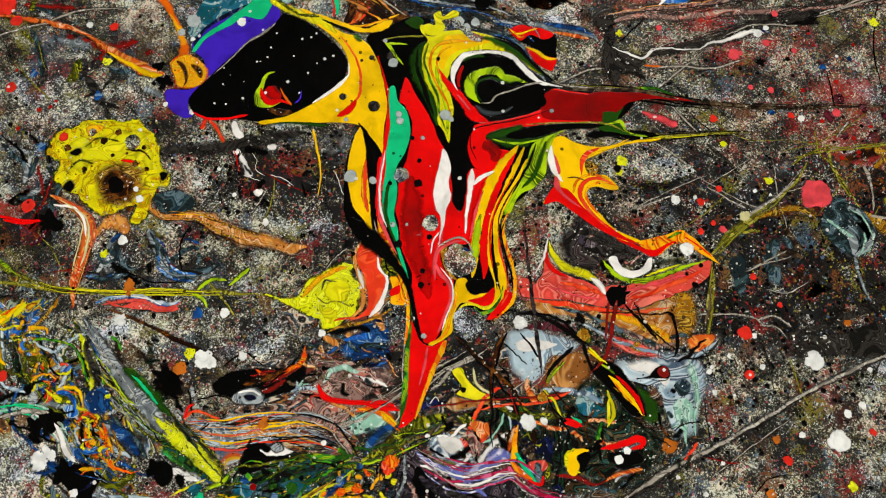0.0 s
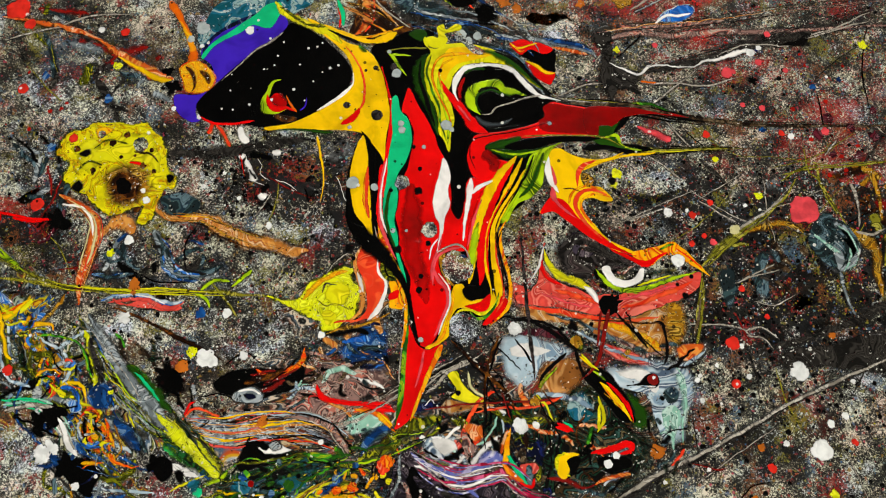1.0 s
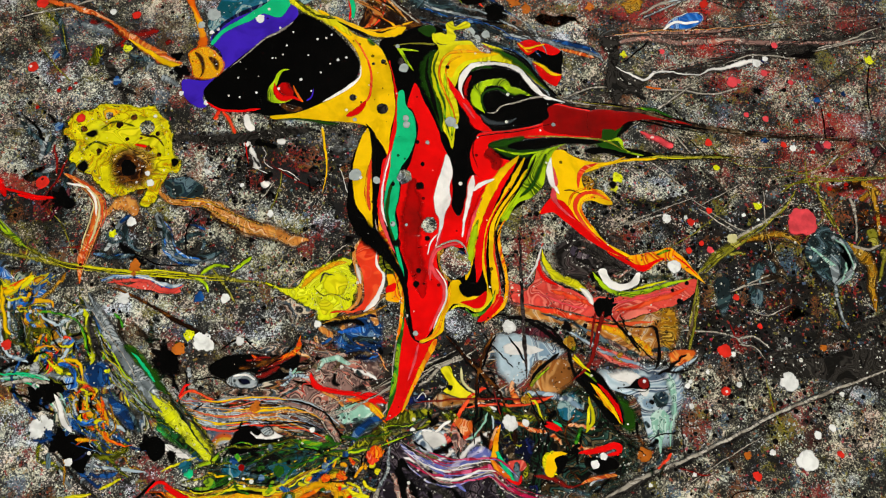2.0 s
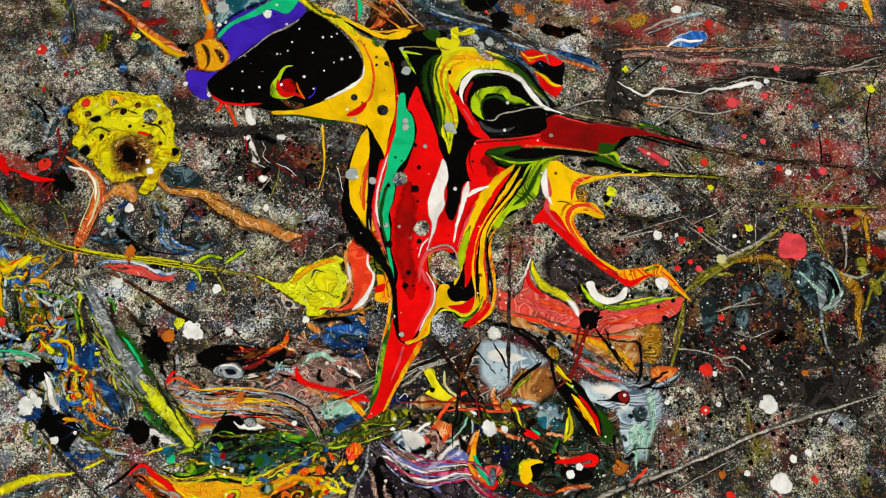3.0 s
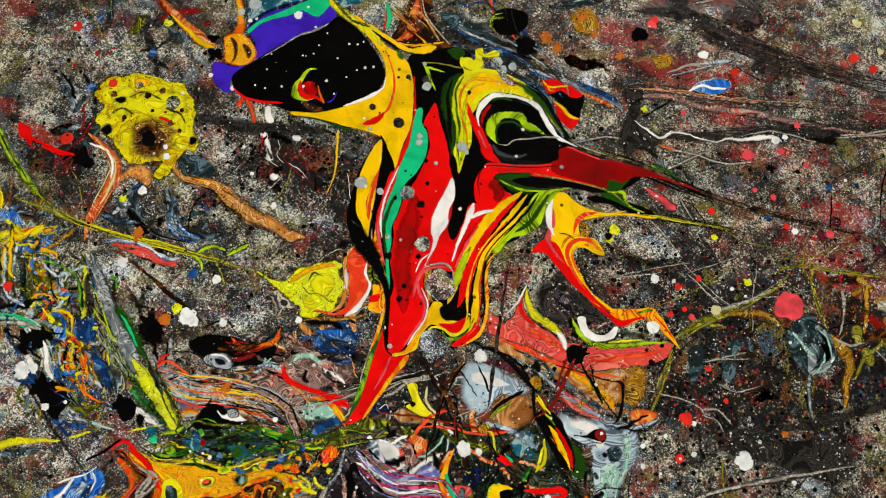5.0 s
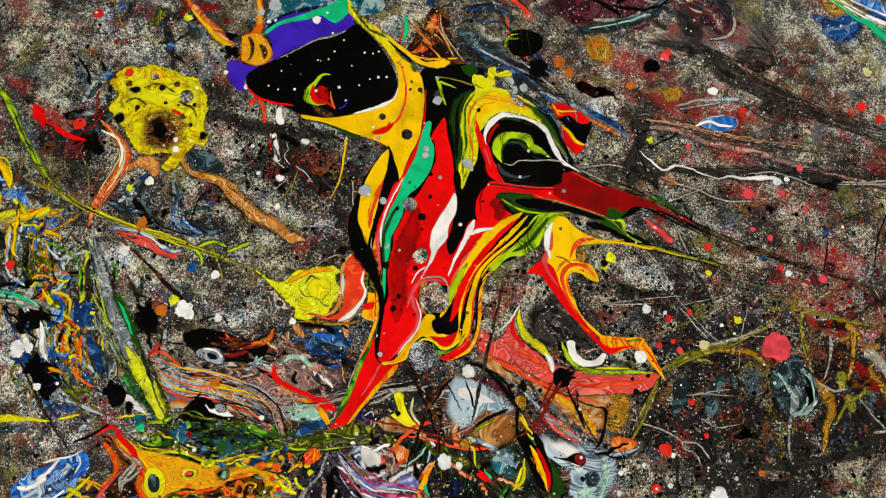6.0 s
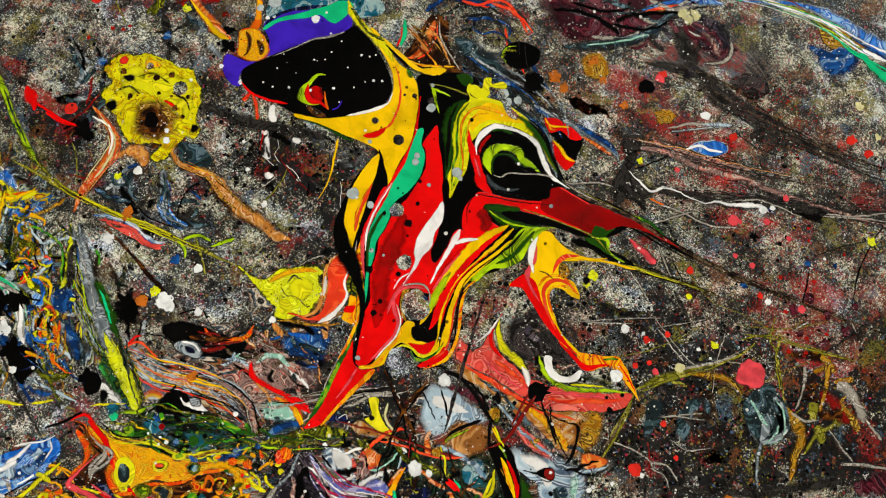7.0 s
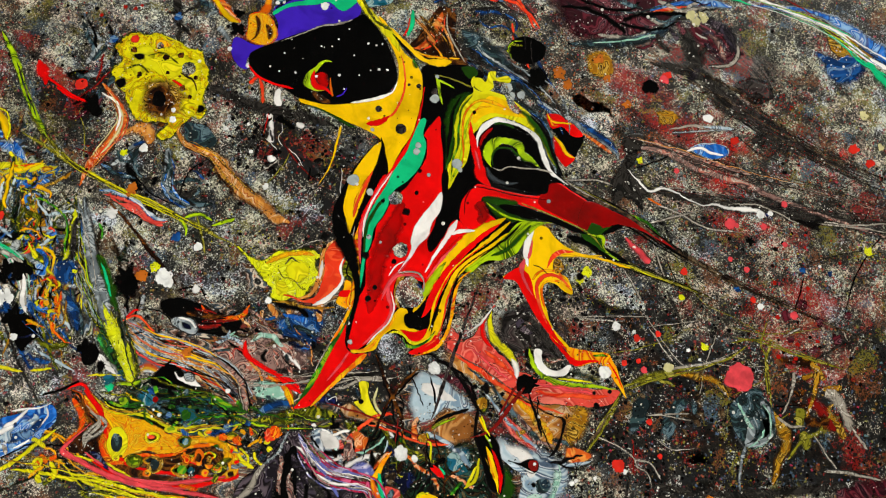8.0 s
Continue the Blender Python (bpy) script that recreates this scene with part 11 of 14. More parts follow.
it = thing("marbled_flow", "curls of grey and dark red paint", "paint flow", -32.7, 3.4)
bundle([(-35.97, 7.64, 1.83), (-33.03, 6.21, 2.73), (-32.65, 3.39, 2.70), (-33.05, -0.29, 2.66)], 16, ("grey_run", "black", "strand_red", "slate", "mint", "maroon",), 393, it, 0.60, 1.3, 1.2)

it = thing("marbled_flow", "curls of slate and brown paint", "paint flow", -21.3, -2.5)
bundle([(-27.58, -1.62, 2.64), (-24.85, -2.50, 3.95), (-21.34, -2.48, 3.51), (-17.90, -1.57, 2.20)], 20, ("slate", "black", "brown", "blue", "grey_run", "murk",), 400, it, 0.60, 1.3, 1.1)

it = thing("marbled_flow", "curls of black and white paint", "paint flow", -13.9, 5.4)
bundle([(-16.28, 7.01, 1.82), (-13.90, 5.35, 3.17), (-11.53, 3.02, 2.69)], 12, ("black", "white", "murk", "black", "strand_black",), 407, it, 0.60, 1, 1)

it = thing("marbled_flow", "curls of slate and brown paint", "paint flow", 26.2, -0.0)
bundle([(22.19, -0.49, 2.65), (26.21, -0.02, 3.98), (28.17, -2.25, 3.50)], 14, ("murk", "slate", "strand_brown", "charcoal", "strand_olive",), 414, it, 0.50, 1.3, 1.2)

it = thing("marbled_flow", "curls of tan and slate paint", "paint flow", 14.7, -7.5)
bundle([(11.79, -6.26, 1.29), (14.73, -7.53, 2.14), (18.13, -7.94, 1.71)], 12, ("tan_wash", "ochre", "slate", "pink_grey", "brown",), 421, it, 1.05, 1, 1)

it = thing("marbled_flow", "curls of slate and mint paint", "paint flow", 17.2, -14.5)
bundle([(15.30, -12.12, 2.10), (17.23, -14.54, 2.08), (15.81, -17.32, 2.47)], 16, ("slate", "forest", "mint", "black", "brown", "vermilion",), 428, it, 0.90, 1.2, 1.1)

it = thing("marbled_flow", "crowded curls of blue, mint and olive paint", "paint flow", -26.7, -15.2)
bundle([(-33.55, -8.33, 3.31), (-29.56, -11.31, 5.15), (-26.67, -15.23, 5.08), (-25.03, -20.60, 4.08)], 34, ("blue", "slate", "olive", "slate", "forest", "black", "grey_run", "ochre", "grey_run", "lemon",), 435, it, 0.80, 1.3, 1.2)

it = thing("marbled_flow", "curls of green and slate paint", "paint flow", -10.7, -19.1)
bundle([(-14.35, -20.09, 2.72), (-10.74, -19.14, 3.18), (-6.61, -17.22, 2.74)], 18, ("forest", "green", "slate", "black", "green", "blue", "olive",), 442, it, 1.00, 1.2, 1.1)

it = thing("marbled_flow", "curls of amber and dark red paint", "paint flow", -7.5, -21.3)
bundle([(-10.15, -22.99, 2.69), (-7.50, -21.29, 3.15), (-5.25, -20.72, 1.81)], 16, ("amber", "flame", "brown", "red", "olive", "black",), 449, it, 1.10, 1, 1.1)

it = thing("marbled_flow", "curls of slate and maroon paint", "paint flow", 15.5, 30.0)
bundle([(10.78, 28.98, 3.16), (15.46, 30.03, 4.22), (17.91, 32.48, 2.66)], 14, ("slate", "maroon", "murk", "strand_pale", "plum",), 456, it, 0.70, 1.2, 1.1)

it = thing("marbled_flow", "curls of ochre and olive paint", "paint flow", 36.1, 5.0)
bundle([(32.09, 6.20, 2.93), (36.15, 4.99, 4.38), (38.70, 2.11, 3.86)], 16, ("ochre", "strand_olive", "strand_pale", "brown", "strand_red",), 463, it, 0.60, 1, 1.2)

# clearer runs over the crowded lower left
tagged(streak("paint_run", "grey_run", 1.35, [(-27.54, -6.45, 0.39), (-26.66, -7.73, 0.43), (-25.68, -8.78, 0.56), (-24.69, -10.04, 0.59), (-23.74, -11.40, 0.84), (-22.54, -12.43, 0.93), (-21.53, -13.28, 1.01), (-20.60, -14.24, 0.50)], None, 0.6, halo=("murk", 1.5), bleed=True), "smooth blue grey run of paint", "paint run", "")
tagged(streak("paint_run", "lemon_splat", 1.30, [(-21.73, -13.77, 0.50), (-20.21, -14.93, 1.08), (-18.87, -15.92, 1.41), (-17.55, -16.90, 1.40), (-16.29, -18.34, 0.74)], None, 1.2, halo=("olive", 2.0), bleed=True), "bright lemon run of paint", "paint run", "")
tagged(streak("paint_run", "lemon_splat", 1.20, [(-27.73, -7.73, 0.34), (-26.91, -9.21, 0.77), (-26.19, -10.67, 0.85), (-26.39, -11.91, 0.34)], None, 1.4, halo=("olive", 2.0), bleed=True), "bright lemon run of paint", "paint run", "")
tagged(streak("paint_run", "green", 1.20, [(-23.82, -10.24, 0.42), (-22.88, -11.15, 0.85), (-21.79, -12.30, 0.76), (-21.02, -12.91, 0.34)], None, 0.6, bleed=True), "green run beside the grey run", "paint run", "")
tagged(streak("paint_run", "green", 1.15, [(-20.53, -15.92, 0.58), (-19.65, -16.51, 1.07), (-18.12, -17.49, 0.82)], None, 0.6, bleed=True), "green patch beside the lemon run", "paint run", "")
tagged(pool("paint_patch", "blue", 1.20, [(-26.81, -11.91), (-25.58, -11.58), (-24.65, -12.31), (-24.73, -13.54), (-25.94, -13.95), (-26.75, -13.14)], None, 1.5, feather=0.3), "blue scuffed patch of paint", "paint patch", "")
tagged(streak("paint_run", "blue", 1.15, [(-24.43, -14.34, 0.67), (-23.27, -15.54, 1.00), (-22.34, -16.53, 0.58)], None, 1.2, halo=("black", 1.8), bleed=True), "blue run of paint", "paint run", "")
tagged(streak("paint_run", "white", 1.25, [(-28.80, -14.16, 0.21), (-28.16, -15.24, 0.37), (-27.61, -16.35, 0.50), (-26.82, -17.06, 0.29)], None, 0.9), "white run of paint", "paint run", "")
tagged(streak("paint_run", "strand_pale", 1.20, [(-32.84, -13.98, 0.33), (-31.23, -13.49, 0.34), (-29.33, -13.64, 0.38), (-28.16, -14.56, 0.29)], None, 0.6, halo=("murk", 1.2), bleed=True), "pale thread of paint", "paint run", "")

it = thing("rainbow_curls", "tight curls of red, yellow and blue paint", "paint swirl", -30.4, -10.9)
streak("curl", "amber", 1.25, [(-29.07, -11.06, 0.21), (-29.70, -10.77, 0.13), (-30.41, -10.86, 0.30), (-30.68, -11.02, 0.38), (-30.90, -11.27, 0.21)], it, 1.6, halo=("flame", 1.5), bleed=True)
streak("curl", "blue", 1.29, [(-29.16, -11.97, 0.13), (-29.15, -11.72, 0.21), (-29.31, -11.51, 0.38), (-30.07, -11.15, 0.21), (-30.25, -11.11, 0.21)], it, 1.6, halo=("black", 1.8), bleed=True)
streak("curl", "flame", 1.33, [(-29.75, -11.97, 0.21), (-29.47, -11.89, 0.21), (-29.42, -11.64, 0.21), (-29.47, -11.51, 0.38), (-29.98, -11.19, 0.30)], it, 1.6, halo=("black", 1.5), bleed=True)
streak("curl", "cobalt", 1.25, [(-27.19, -13.26, 0.29), (-27.37, -12.82, 0.29), (-27.61, -12.57, 0.29), (-28.47, -12.09, 0.38), (-28.68, -12.09, 0.29)], it, 1.6, halo=("pale_blue", 1.2), bleed=True)
streak("curl", "blue", 1.29, [(-27.35, -12.98, 0.38), (-27.61, -12.61, 0.29), (-28.06, -12.33, 0.38), (-28.28, -12.29, 0.13), (-28.65, -12.33, 0.38)], it, 1.6, halo=("black", 1.8), bleed=True)
streak("curl", "olive", 1.33, [(-27.79, -12.49, 0.29), (-27.96, -12.45, 0.29), (-28.24, -12.62, 0.38), (-28.42, -12.86, 0.13), (-28.41, -12.90, 0.29)], it, 1.6, halo=("forest", 1.5), bleed=True)
streak("curl", "amber", 1.25, [(-32.23, -8.43, 0.30), (-32.18, -8.77, 0.30), (-31.93, -9.02, 0.30), (-30.95, -9.31, 0.21), (-30.61, -9.31, 0.13)], it, 1.6, halo=("flame", 1.5), bleed=True)
streak("curl", "cobalt", 1.29, [(-31.65, -8.26, 0.13), (-31.96, -8.48, 0.21), (-32.03, -8.65, 0.30), (-31.71, -9.11, 0.30), (-31.00, -9.31, 0.38)], it, 1.6, halo=("pale_blue", 1.2), bleed=True)
streak("curl", "olive", 1.33, [(-31.61, -8.90, 0.21), (-31.58, -9.11, 0.38), (-31.49, -9.15, 0.13), (-31.32, -9.15, 0.21), (-30.94, -8.77, 0.38)], it, 1.6, halo=("forest", 1.5), bleed=True)
streak("curl", "blue", 1.25, [(-26.76, -16.15, 0.29), (-26.23, -16.43, 0.37), (-25.49, -16.42, 0.29), (-25.21, -16.34, 0.29), (-24.95, -16.06, 0.37)], it, 1.6, halo=("black", 1.8), bleed=True)
streak("curl", "lemon", 1.29, [(-26.61, -15.68, 0.12), (-26.62, -15.95, 0.37), (-26.39, -16.15, 0.29), (-26.00, -16.27, 0.29), (-25.67, -16.31, 0.12)], it, 1.6, halo=("forest", 1.0), bleed=True)
streak("curl", "cobalt", 1.33, [(-26.26, -16.19, 0.37), (-26.00, -16.27, 0.29), (-25.80, -16.23, 0.29), (-25.54, -16.03, 0.29), (-25.50, -15.95, 0.21)], it, 1.6, halo=("pale_blue", 1.2), bleed=True)
streak("curl", "cobalt", 1.25, [(-32.82, -7.54, 0.30), (-32.25, -7.67, 0.39), (-31.74, -7.58, 0.30), (-31.64, -7.41, 0.21), (-31.72, -7.11, 0.39)], it, 1.6, halo=("pale_blue", 1.2), bleed=True)
streak("curl", "forest", 1.29, [(-32.30, -7.63, 0.13), (-32.02, -7.46, 0.39), (-31.91, -7.03, 0.22), (-32.17, -6.69, 0.39), (-32.35, -6.60, 0.30)], it, 1.6, bleed=True)
streak("curl", "amber", 1.33, [(-32.67, -7.42, 0.21), (-32.45, -7.41, 0.21), (-32.26, -7.29, 0.13), (-32.16, -7.07, 0.39), (-32.27, -6.86, 0.22)], it, 1.6, halo=("flame", 1.5), bleed=True)
streak("curl", "lemon", 1.25, [(-29.02, -10.77, 0.21), (-28.59, -10.85, 0.21), (-28.18, -10.72, 0.30), (-27.97, -10.30, 0.13), (-27.98, -10.26, 0.30)], it, 1.6, halo=("forest", 1.0), bleed=True)
streak("curl", "cobalt", 1.29, [(-28.66, -10.56, 0.13), (-28.33, -10.51, 0.30), (-28.18, -10.39, 0.30), (-28.14, -10.31, 0.30), (-28.48, -10.02, 0.30)], it, 1.6, halo=("pale_blue", 1.2), bleed=True)
streak("curl", "vermilion", 1.33, [(-28.41, -10.22, 0.21), (-28.42, -10.10, 0.21), (-28.52, -10.02, 0.13), (-28.77, -10.02, 0.30), (-28.93, -10.14, 0.13)], it, 1.6, halo=("ochre", 1.2), bleed=True)
streak("curl", "flame", 1.25, [(-25.86, -14.63, 0.29), (-25.78, -14.27, 0.38), (-25.98, -13.95, 0.38), (-26.40, -13.63, 0.38), (-26.70, -13.51, 0.21)], it, 1.6, halo=("black", 1.5), bleed=True)
streak("curl", "vermilion", 1.29, [(-26.17, -13.75, 0.29), (-26.35, -13.67, 0.21), (-26.59, -13.75, 0.38), (-27.00, -14.15, 0.13), (-27.03, -14.28, 0.13)], it, 1.6, halo=("ochre", 1.2), bleed=True)
streak("curl", "lemon", 1.33, [(-26.20, -14.27, 0.21), (-26.21, -14.11, 0.38), (-26.36, -13.91, 0.13), (-26.58, -13.83, 0.21), (-26.83, -13.87, 0.38)], it, 1.6, halo=("forest", 1.0), bleed=True)
streak("curl", "amber", 1.25, [(-24.84, -15.94, 0.21), (-25.23, -16.15, 0.29), (-25.37, -16.38, 0.29), (-25.17, -16.66, 0.29), (-25.13, -16.66, 0.29)], it, 1.6, halo=("flame", 1.5), bleed=True)
streak("curl", "lemon", 1.29, [(-24.40, -16.14, 0.12), (-24.79, -16.06, 0.21), (-24.95, -16.06, 0.12), (-25.11, -16.10, 0.37), (-25.13, -16.34, 0.37)], it, 1.6, halo=("forest", 1.0), bleed=True)
streak("curl", "blue", 1.33, [(-24.66, -16.06, 0.21), (-24.86, -16.14, 0.29), (-24.96, -16.34, 0.37), (-24.95, -16.46, 0.12), (-24.77, -16.58, 0.29)], it, 1.6, halo=("black", 1.8), bleed=True)
tagged(pool("paint_patch", "pale_blue", 0.90, [(-19.04, -13.91), (-16.08, -14.38), (-13.18, -14.09), (-11.09, -14.28), (-11.88, -15.08), (-14.74, -15.70), (-17.22, -15.91), (-18.53, -15.12)], None, 1.5, feather=0.3), "pale striped patch of paint", "paint patch", "")

it = thing("marbled_flow", "flow of tan and pale blue stripes", "paint flow", -13.2, -14.5)
bundle([(-19.21, -14.40, 1.08), (-16.05, -14.90, 2.16), (-13.16, -14.49, 2.08), (-10.26, -14.07, 1.25)], 16, ("tan_marble", "grey_run", "yellow", "brown", "pale_blue", "salmon",), 470, it, 1.05, 0.6)
tagged(pool("grit_patch", "grit_pale", 0.34, [(-27.45, -6.45), (-23.18, -6.00), (-19.22, -6.84), (-17.70, -9.80), (-20.67, -9.81), (-23.31, -8.98), (-26.30, -9.00)], None, 3, feather=0.35), "whitish patch of coarse grit", "grit patch", "grit patches")
tagged(pool("grit_patch", "grit_pale", 0.34, [(-36.68, 12.56), (-33.22, 14.59), (-27.42, 13.10), (-23.50, 11.12), (-24.64, 8.66), (-30.72, 9.61), (-34.73, 8.62)], None, 3, feather=0.35), "whitish patch of coarse grit", "grit patch", "grit patches")
tagged(pool("grit_patch", "grit_pale", 0.34, [(-28.34, 1.10), (-24.73, 0.65), (-23.09, -2.49), (-25.67, -2.95), (-28.02, -1.62)], None, 3, feather=0.35), "whitish patch of coarse grit", "grit patch", "grit patches")
tagged(pool("grit_patch", "grit_pale", 0.33, [(-36.11, 8.61), (-32.41, 8.38), (-31.49, 4.80), (-33.55, 3.38), (-35.42, 3.84)], None, 3, feather=0.35), "bluish white patch of coarse grit", "grit patch", "grit patches")
tagged(pool("grit_patch", "grit_pale", 0.33, [(13.36, 8.35), (17.87, 7.40), (20.45, 5.51), (17.65, 4.08), (14.10, 5.01)], None, 3, feather=0.35), "greyish patch of coarse grit", "grit patch", "grit patches")
tagged(pool("paint_patch", "grit_dark", 0.62, [(-16.89, 6.05), (-15.83, 7.15), (-14.01, 7.16), (-13.03, 5.83), (-11.19, 5.36), (-10.20, 3.49), (-11.92, 2.00), (-13.74, 2.54), (-15.17, 3.93), (-16.33, 4.40)], None, 3, feather=0.3), "glossy black patch of thin paint", "paint patch", "")
tagged(pool("paint_patch", "grit_dark", 0.60, [(-10.22, 3.96), (-8.91, 4.90), (-7.49, 3.04), (-6.53, 0.74), (-8.30, 0.73)], None, 2, feather=0.3), "glossy black patch of thin paint", "paint patch", "")
tagged(streak("paint_strand", "white", 0.95, [(-15.57, 6.68, 0.04), (-15.08, 6.06, 0.05), (-15.17, 5.35, 0.05), (-14.32, 4.78, 0.04)], None, 1), "thin white strand of paint", "paint strand", "thin strands")
tagged(streak("paint_strand", "white", 0.95, [(-13.88, 4.88, 0.04), (-12.73, 4.51, 0.04), (-12.02, 3.95, 0.04)], None, 1), "thin white strand of paint", "paint strand", "thin strands")
tagged(streak("paint_strand", "white", 0.95, [(-8.93, 5.37, 0.04), (-8.43, 4.20, 0.05), (-7.85, 3.03, 0.04)], None, 1), "thin white strand of paint", "paint strand", "thin strands")
tagged(pool("paint_patch", "blue", 0.70, [(25.00, 34.39), (26.57, 34.23), (29.18, 35.63), (30.48, 34.29), (29.26, 32.17), (27.49, 32.10), (26.23, 33.14)], None, 3, feather=0.3), "scuffed sky blue patch of paint", "paint patch", "")
tagged(pool("paint_patch", "ochre", 0.60, [(6.25, 24.91), (7.78, 25.97), (9.33, 24.28), (8.25, 22.85), (6.66, 23.28)], None, 2.5, feather=0.3), "golden brown patch of paint", "paint patch", "")
tagged(pool("paint_patch", "ochre", 0.60, [(14.03, 22.36), (15.65, 23.15), (16.28, 22.27), (14.80, 21.14)], None, 2, feather=0.3), "golden brown patch of paint", "paint patch", "")
tagged(pool("paint_patch", "grit_pale", 0.40, [(8.23, 18.96), (10.43, 20.32), (11.71, 18.58), (9.41, 17.48)], None, 1.5, feather=0.3), "whitish patch of coarse grit", "paint patch", "")
tagged(pool("paint_patch", "grit_pale", 0.40, [(25.64, 29.80), (27.63, 30.47), (28.68, 28.28), (27.03, 27.48)], None, 1.5, feather=0.3), "whitish patch of coarse grit", "paint patch", "")
for x, y, r in [(13.75, 25.83, 0.42), (21.60, 22.78, 0.36), (31.68, 26.77, 0.47), (33.52, 26.19, 0.42)]:
    drop("red_drop", "drop_red", 0.90, x, y, r, "ragged red paint drop", "paint drop", "ragged red drops", 0.35)
for x, y, r in [(7.51, 24.61, 0.52), (11.51, 21.73, 0.41), (8.95, 23.19, 0.36), (5.91, 21.11, 0.46), (4.78, 21.76, 0.62)]:
    drop("ochre_drop", "drop_ochre", 0.90, x, y, r, "ragged golden brown paint drop", "paint drop", "ochre paint drops", 0.35)
for x, y, r in [(32.23, 11.56, 0.45), (31.22, 10.01, 0.50), (34.07, 10.82, 0.40), (35.90, 10.09, 0.45), (32.33, 8.41, 0.34), (34.43, 8.34, 0.39), (36.16, 12.34, 0.35)]:
    drop("maroon_drop", "maroon", 0.90, x, y, r, "ragged maroon paint drop", "paint drop", "ragged red drops", 0.35)

# the drawn-out end of the red arm

it = thing("red_arm_tip", "tapering dark red and green tip of the pour", "paint pour", 15.0, 11.0)
pool("dark_red_film", "dark_red", 1.62, [(11.68, 11.87), (14.47, 12.08), (17.25, 12.00), (20.44, 11.32), (17.22, 11.50), (15.12, 11.19), (14.15, 10.30), (13.18, 9.22), (11.81, 9.56)], it, 0.5, 0.5)
pool("green_film", "green_soft", 1.66, [(12.25, 9.07), (13.45, 10.05), (14.64, 10.80), (14.12, 9.71), (14.75, 8.74), (16.55, 8.22), (13.82, 8.35)], it, 0.6, 1.2, bleed=True)
streak("black_tail", "black", 1.70, [(11.53, 8.34, 0.73), (13.60, 8.44, 0.55), (15.18, 8.16, 0.37), (17.25, 8.36, 0.23)], it, 0.5)
streak("olive_tail", "lime", 1.75, [(12.95, 9.22, 0.18), (14.25, 9.52, 0.28), (14.75, 8.60, 0.23), (16.33, 8.26, 0.18)], it, 0.5)
streak("brown_top", "strand_brown", 1.72, [(9.15, 12.36, 0.23), (12.63, 12.27, 0.28), (15.41, 12.24, 0.32), (19.07, 11.51, 0.28)], it, 0.5)

# paler ground and olive curls of the lower left
tagged(pool("grit_patch", "grit_pale", 0.36, [(-30.75, -18.20), (-27.09, -15.43), (-23.83, -15.96), (-21.30, -19.36), (-21.06, -21.98), (-24.90, -24.27), (-28.31, -22.14)], None, 3, feather=0.35), "greenish white patch of coarse grit", "grit patch", "grit patches")
tagged(pool("grit_patch", "grit_pale", 0.36, [(-22.68, -17.47), (-20.42, -15.90), (-18.02, -17.31), (-17.71, -19.67), (-20.41, -20.44)], None, 3, feather=0.35), "whitish patch of coarse grit", "grit patch", "grit patches")

it = thing("marbled_flow", "curls of lemon, olive and amber paint", "paint flow", -4.9, -18.4)
bundle([(-7.42, -18.58, 2.09), (-4.94, -18.40, 2.55), (-2.87, -16.46, 2.01)], 20, ("lemon", "olive", "amber", "black", "ochre", "flame", "forest",), 477, it, 1.00, 1, 0.9)

it = thing("marbled_flow", "curls of lemon and orange paint", "paint flow", -18.6, -26.9)
bundle([(-20.75, -25.98, 2.22), (-18.64, -26.92, 2.66), (-18.96, -28.97, 2.64)], 16, ("lemon", "flame", "olive", "amber", "forest", "lemon",), 484, it, 0.95, 1, 0.9)

it = thing("marbled_flow", "flow of lemon and black bands", "paint flow", -12.2, -25.6)
bundle([(-22.48, -28.23, 1.77), (-17.33, -26.55, 1.78), (-12.24, -25.63, 1.78), (-7.67, -24.70, 1.78)], 12, ("lemon", "olive", "black", "lemon", "ochre",), 491, it, 1.00, 0.8, 0.2)
tagged(streak("paint_run", "coral", 1.25, [(-18.54, -25.20, 0.27), (-16.40, -25.50, 0.36), (-13.88, -25.43, 0.40), (-11.09, -24.95, 0.40), (-8.05, -24.02, 0.40), (-5.34, -23.39, 0.31)], None, 0.6, halo=("strand_red", 0.6), bleed=True), "coral pink edge of the amber pool", "paint run", "")
tagged(streak("paint_run", "strand_pale", 1.30, [(-17.52, -21.81, 0.23), (-16.41, -22.12, 0.32), (-16.70, -23.04, 0.31), (-17.17, -23.74, 0.36), (-17.06, -24.37, 0.22)], None, 0.6, halo=("murk", 1.2), bleed=True), "pale crooked vein in the amber pool", "paint run", "")

# strands over the pale wash
tagged(streak("paint_strand", "charcoal", 1.55, [(6.21, 0.86, 0.14), (6.46, -1.95, 0.23), (6.69, -4.71, 0.32), (7.03, -7.85, 0.36), (7.34, -10.70, 0.18)], None, 0.5), "long dark grey strand of paint across the wash", "paint strand", "thin strands")
tagged(streak("paint_strand", "strand_red", 1.55, [(13.19, -5.07, 0.37), (12.83, -6.72, 0.36), (12.47, -8.35, 0.32), (11.93, -9.54, 0.27), (10.84, -10.59, 0.13)], None, 0.5), "dark red strand of paint across the wash", "paint strand", "thin strands")
tagged(streak("paint_strand", "strand_red", 1.55, [(12.56, -5.17, 0.23), (12.35, -6.57, 0.18), (12.15, -7.95, 0.18)], None, 0.5), "dark red strand of paint across the wash", "paint strand", "thin strands")
tagged(streak("paint_strand", "strand_black", 1.55, [(5.43, -6.20, 0.18), (6.70, -6.09, 0.32), (8.40, -6.82, 0.32), (10.05, -7.92, 0.36), (10.88, -8.37, 0.23)], None, 0.5), "black strand of paint across the wash", "paint strand", "thin strands")
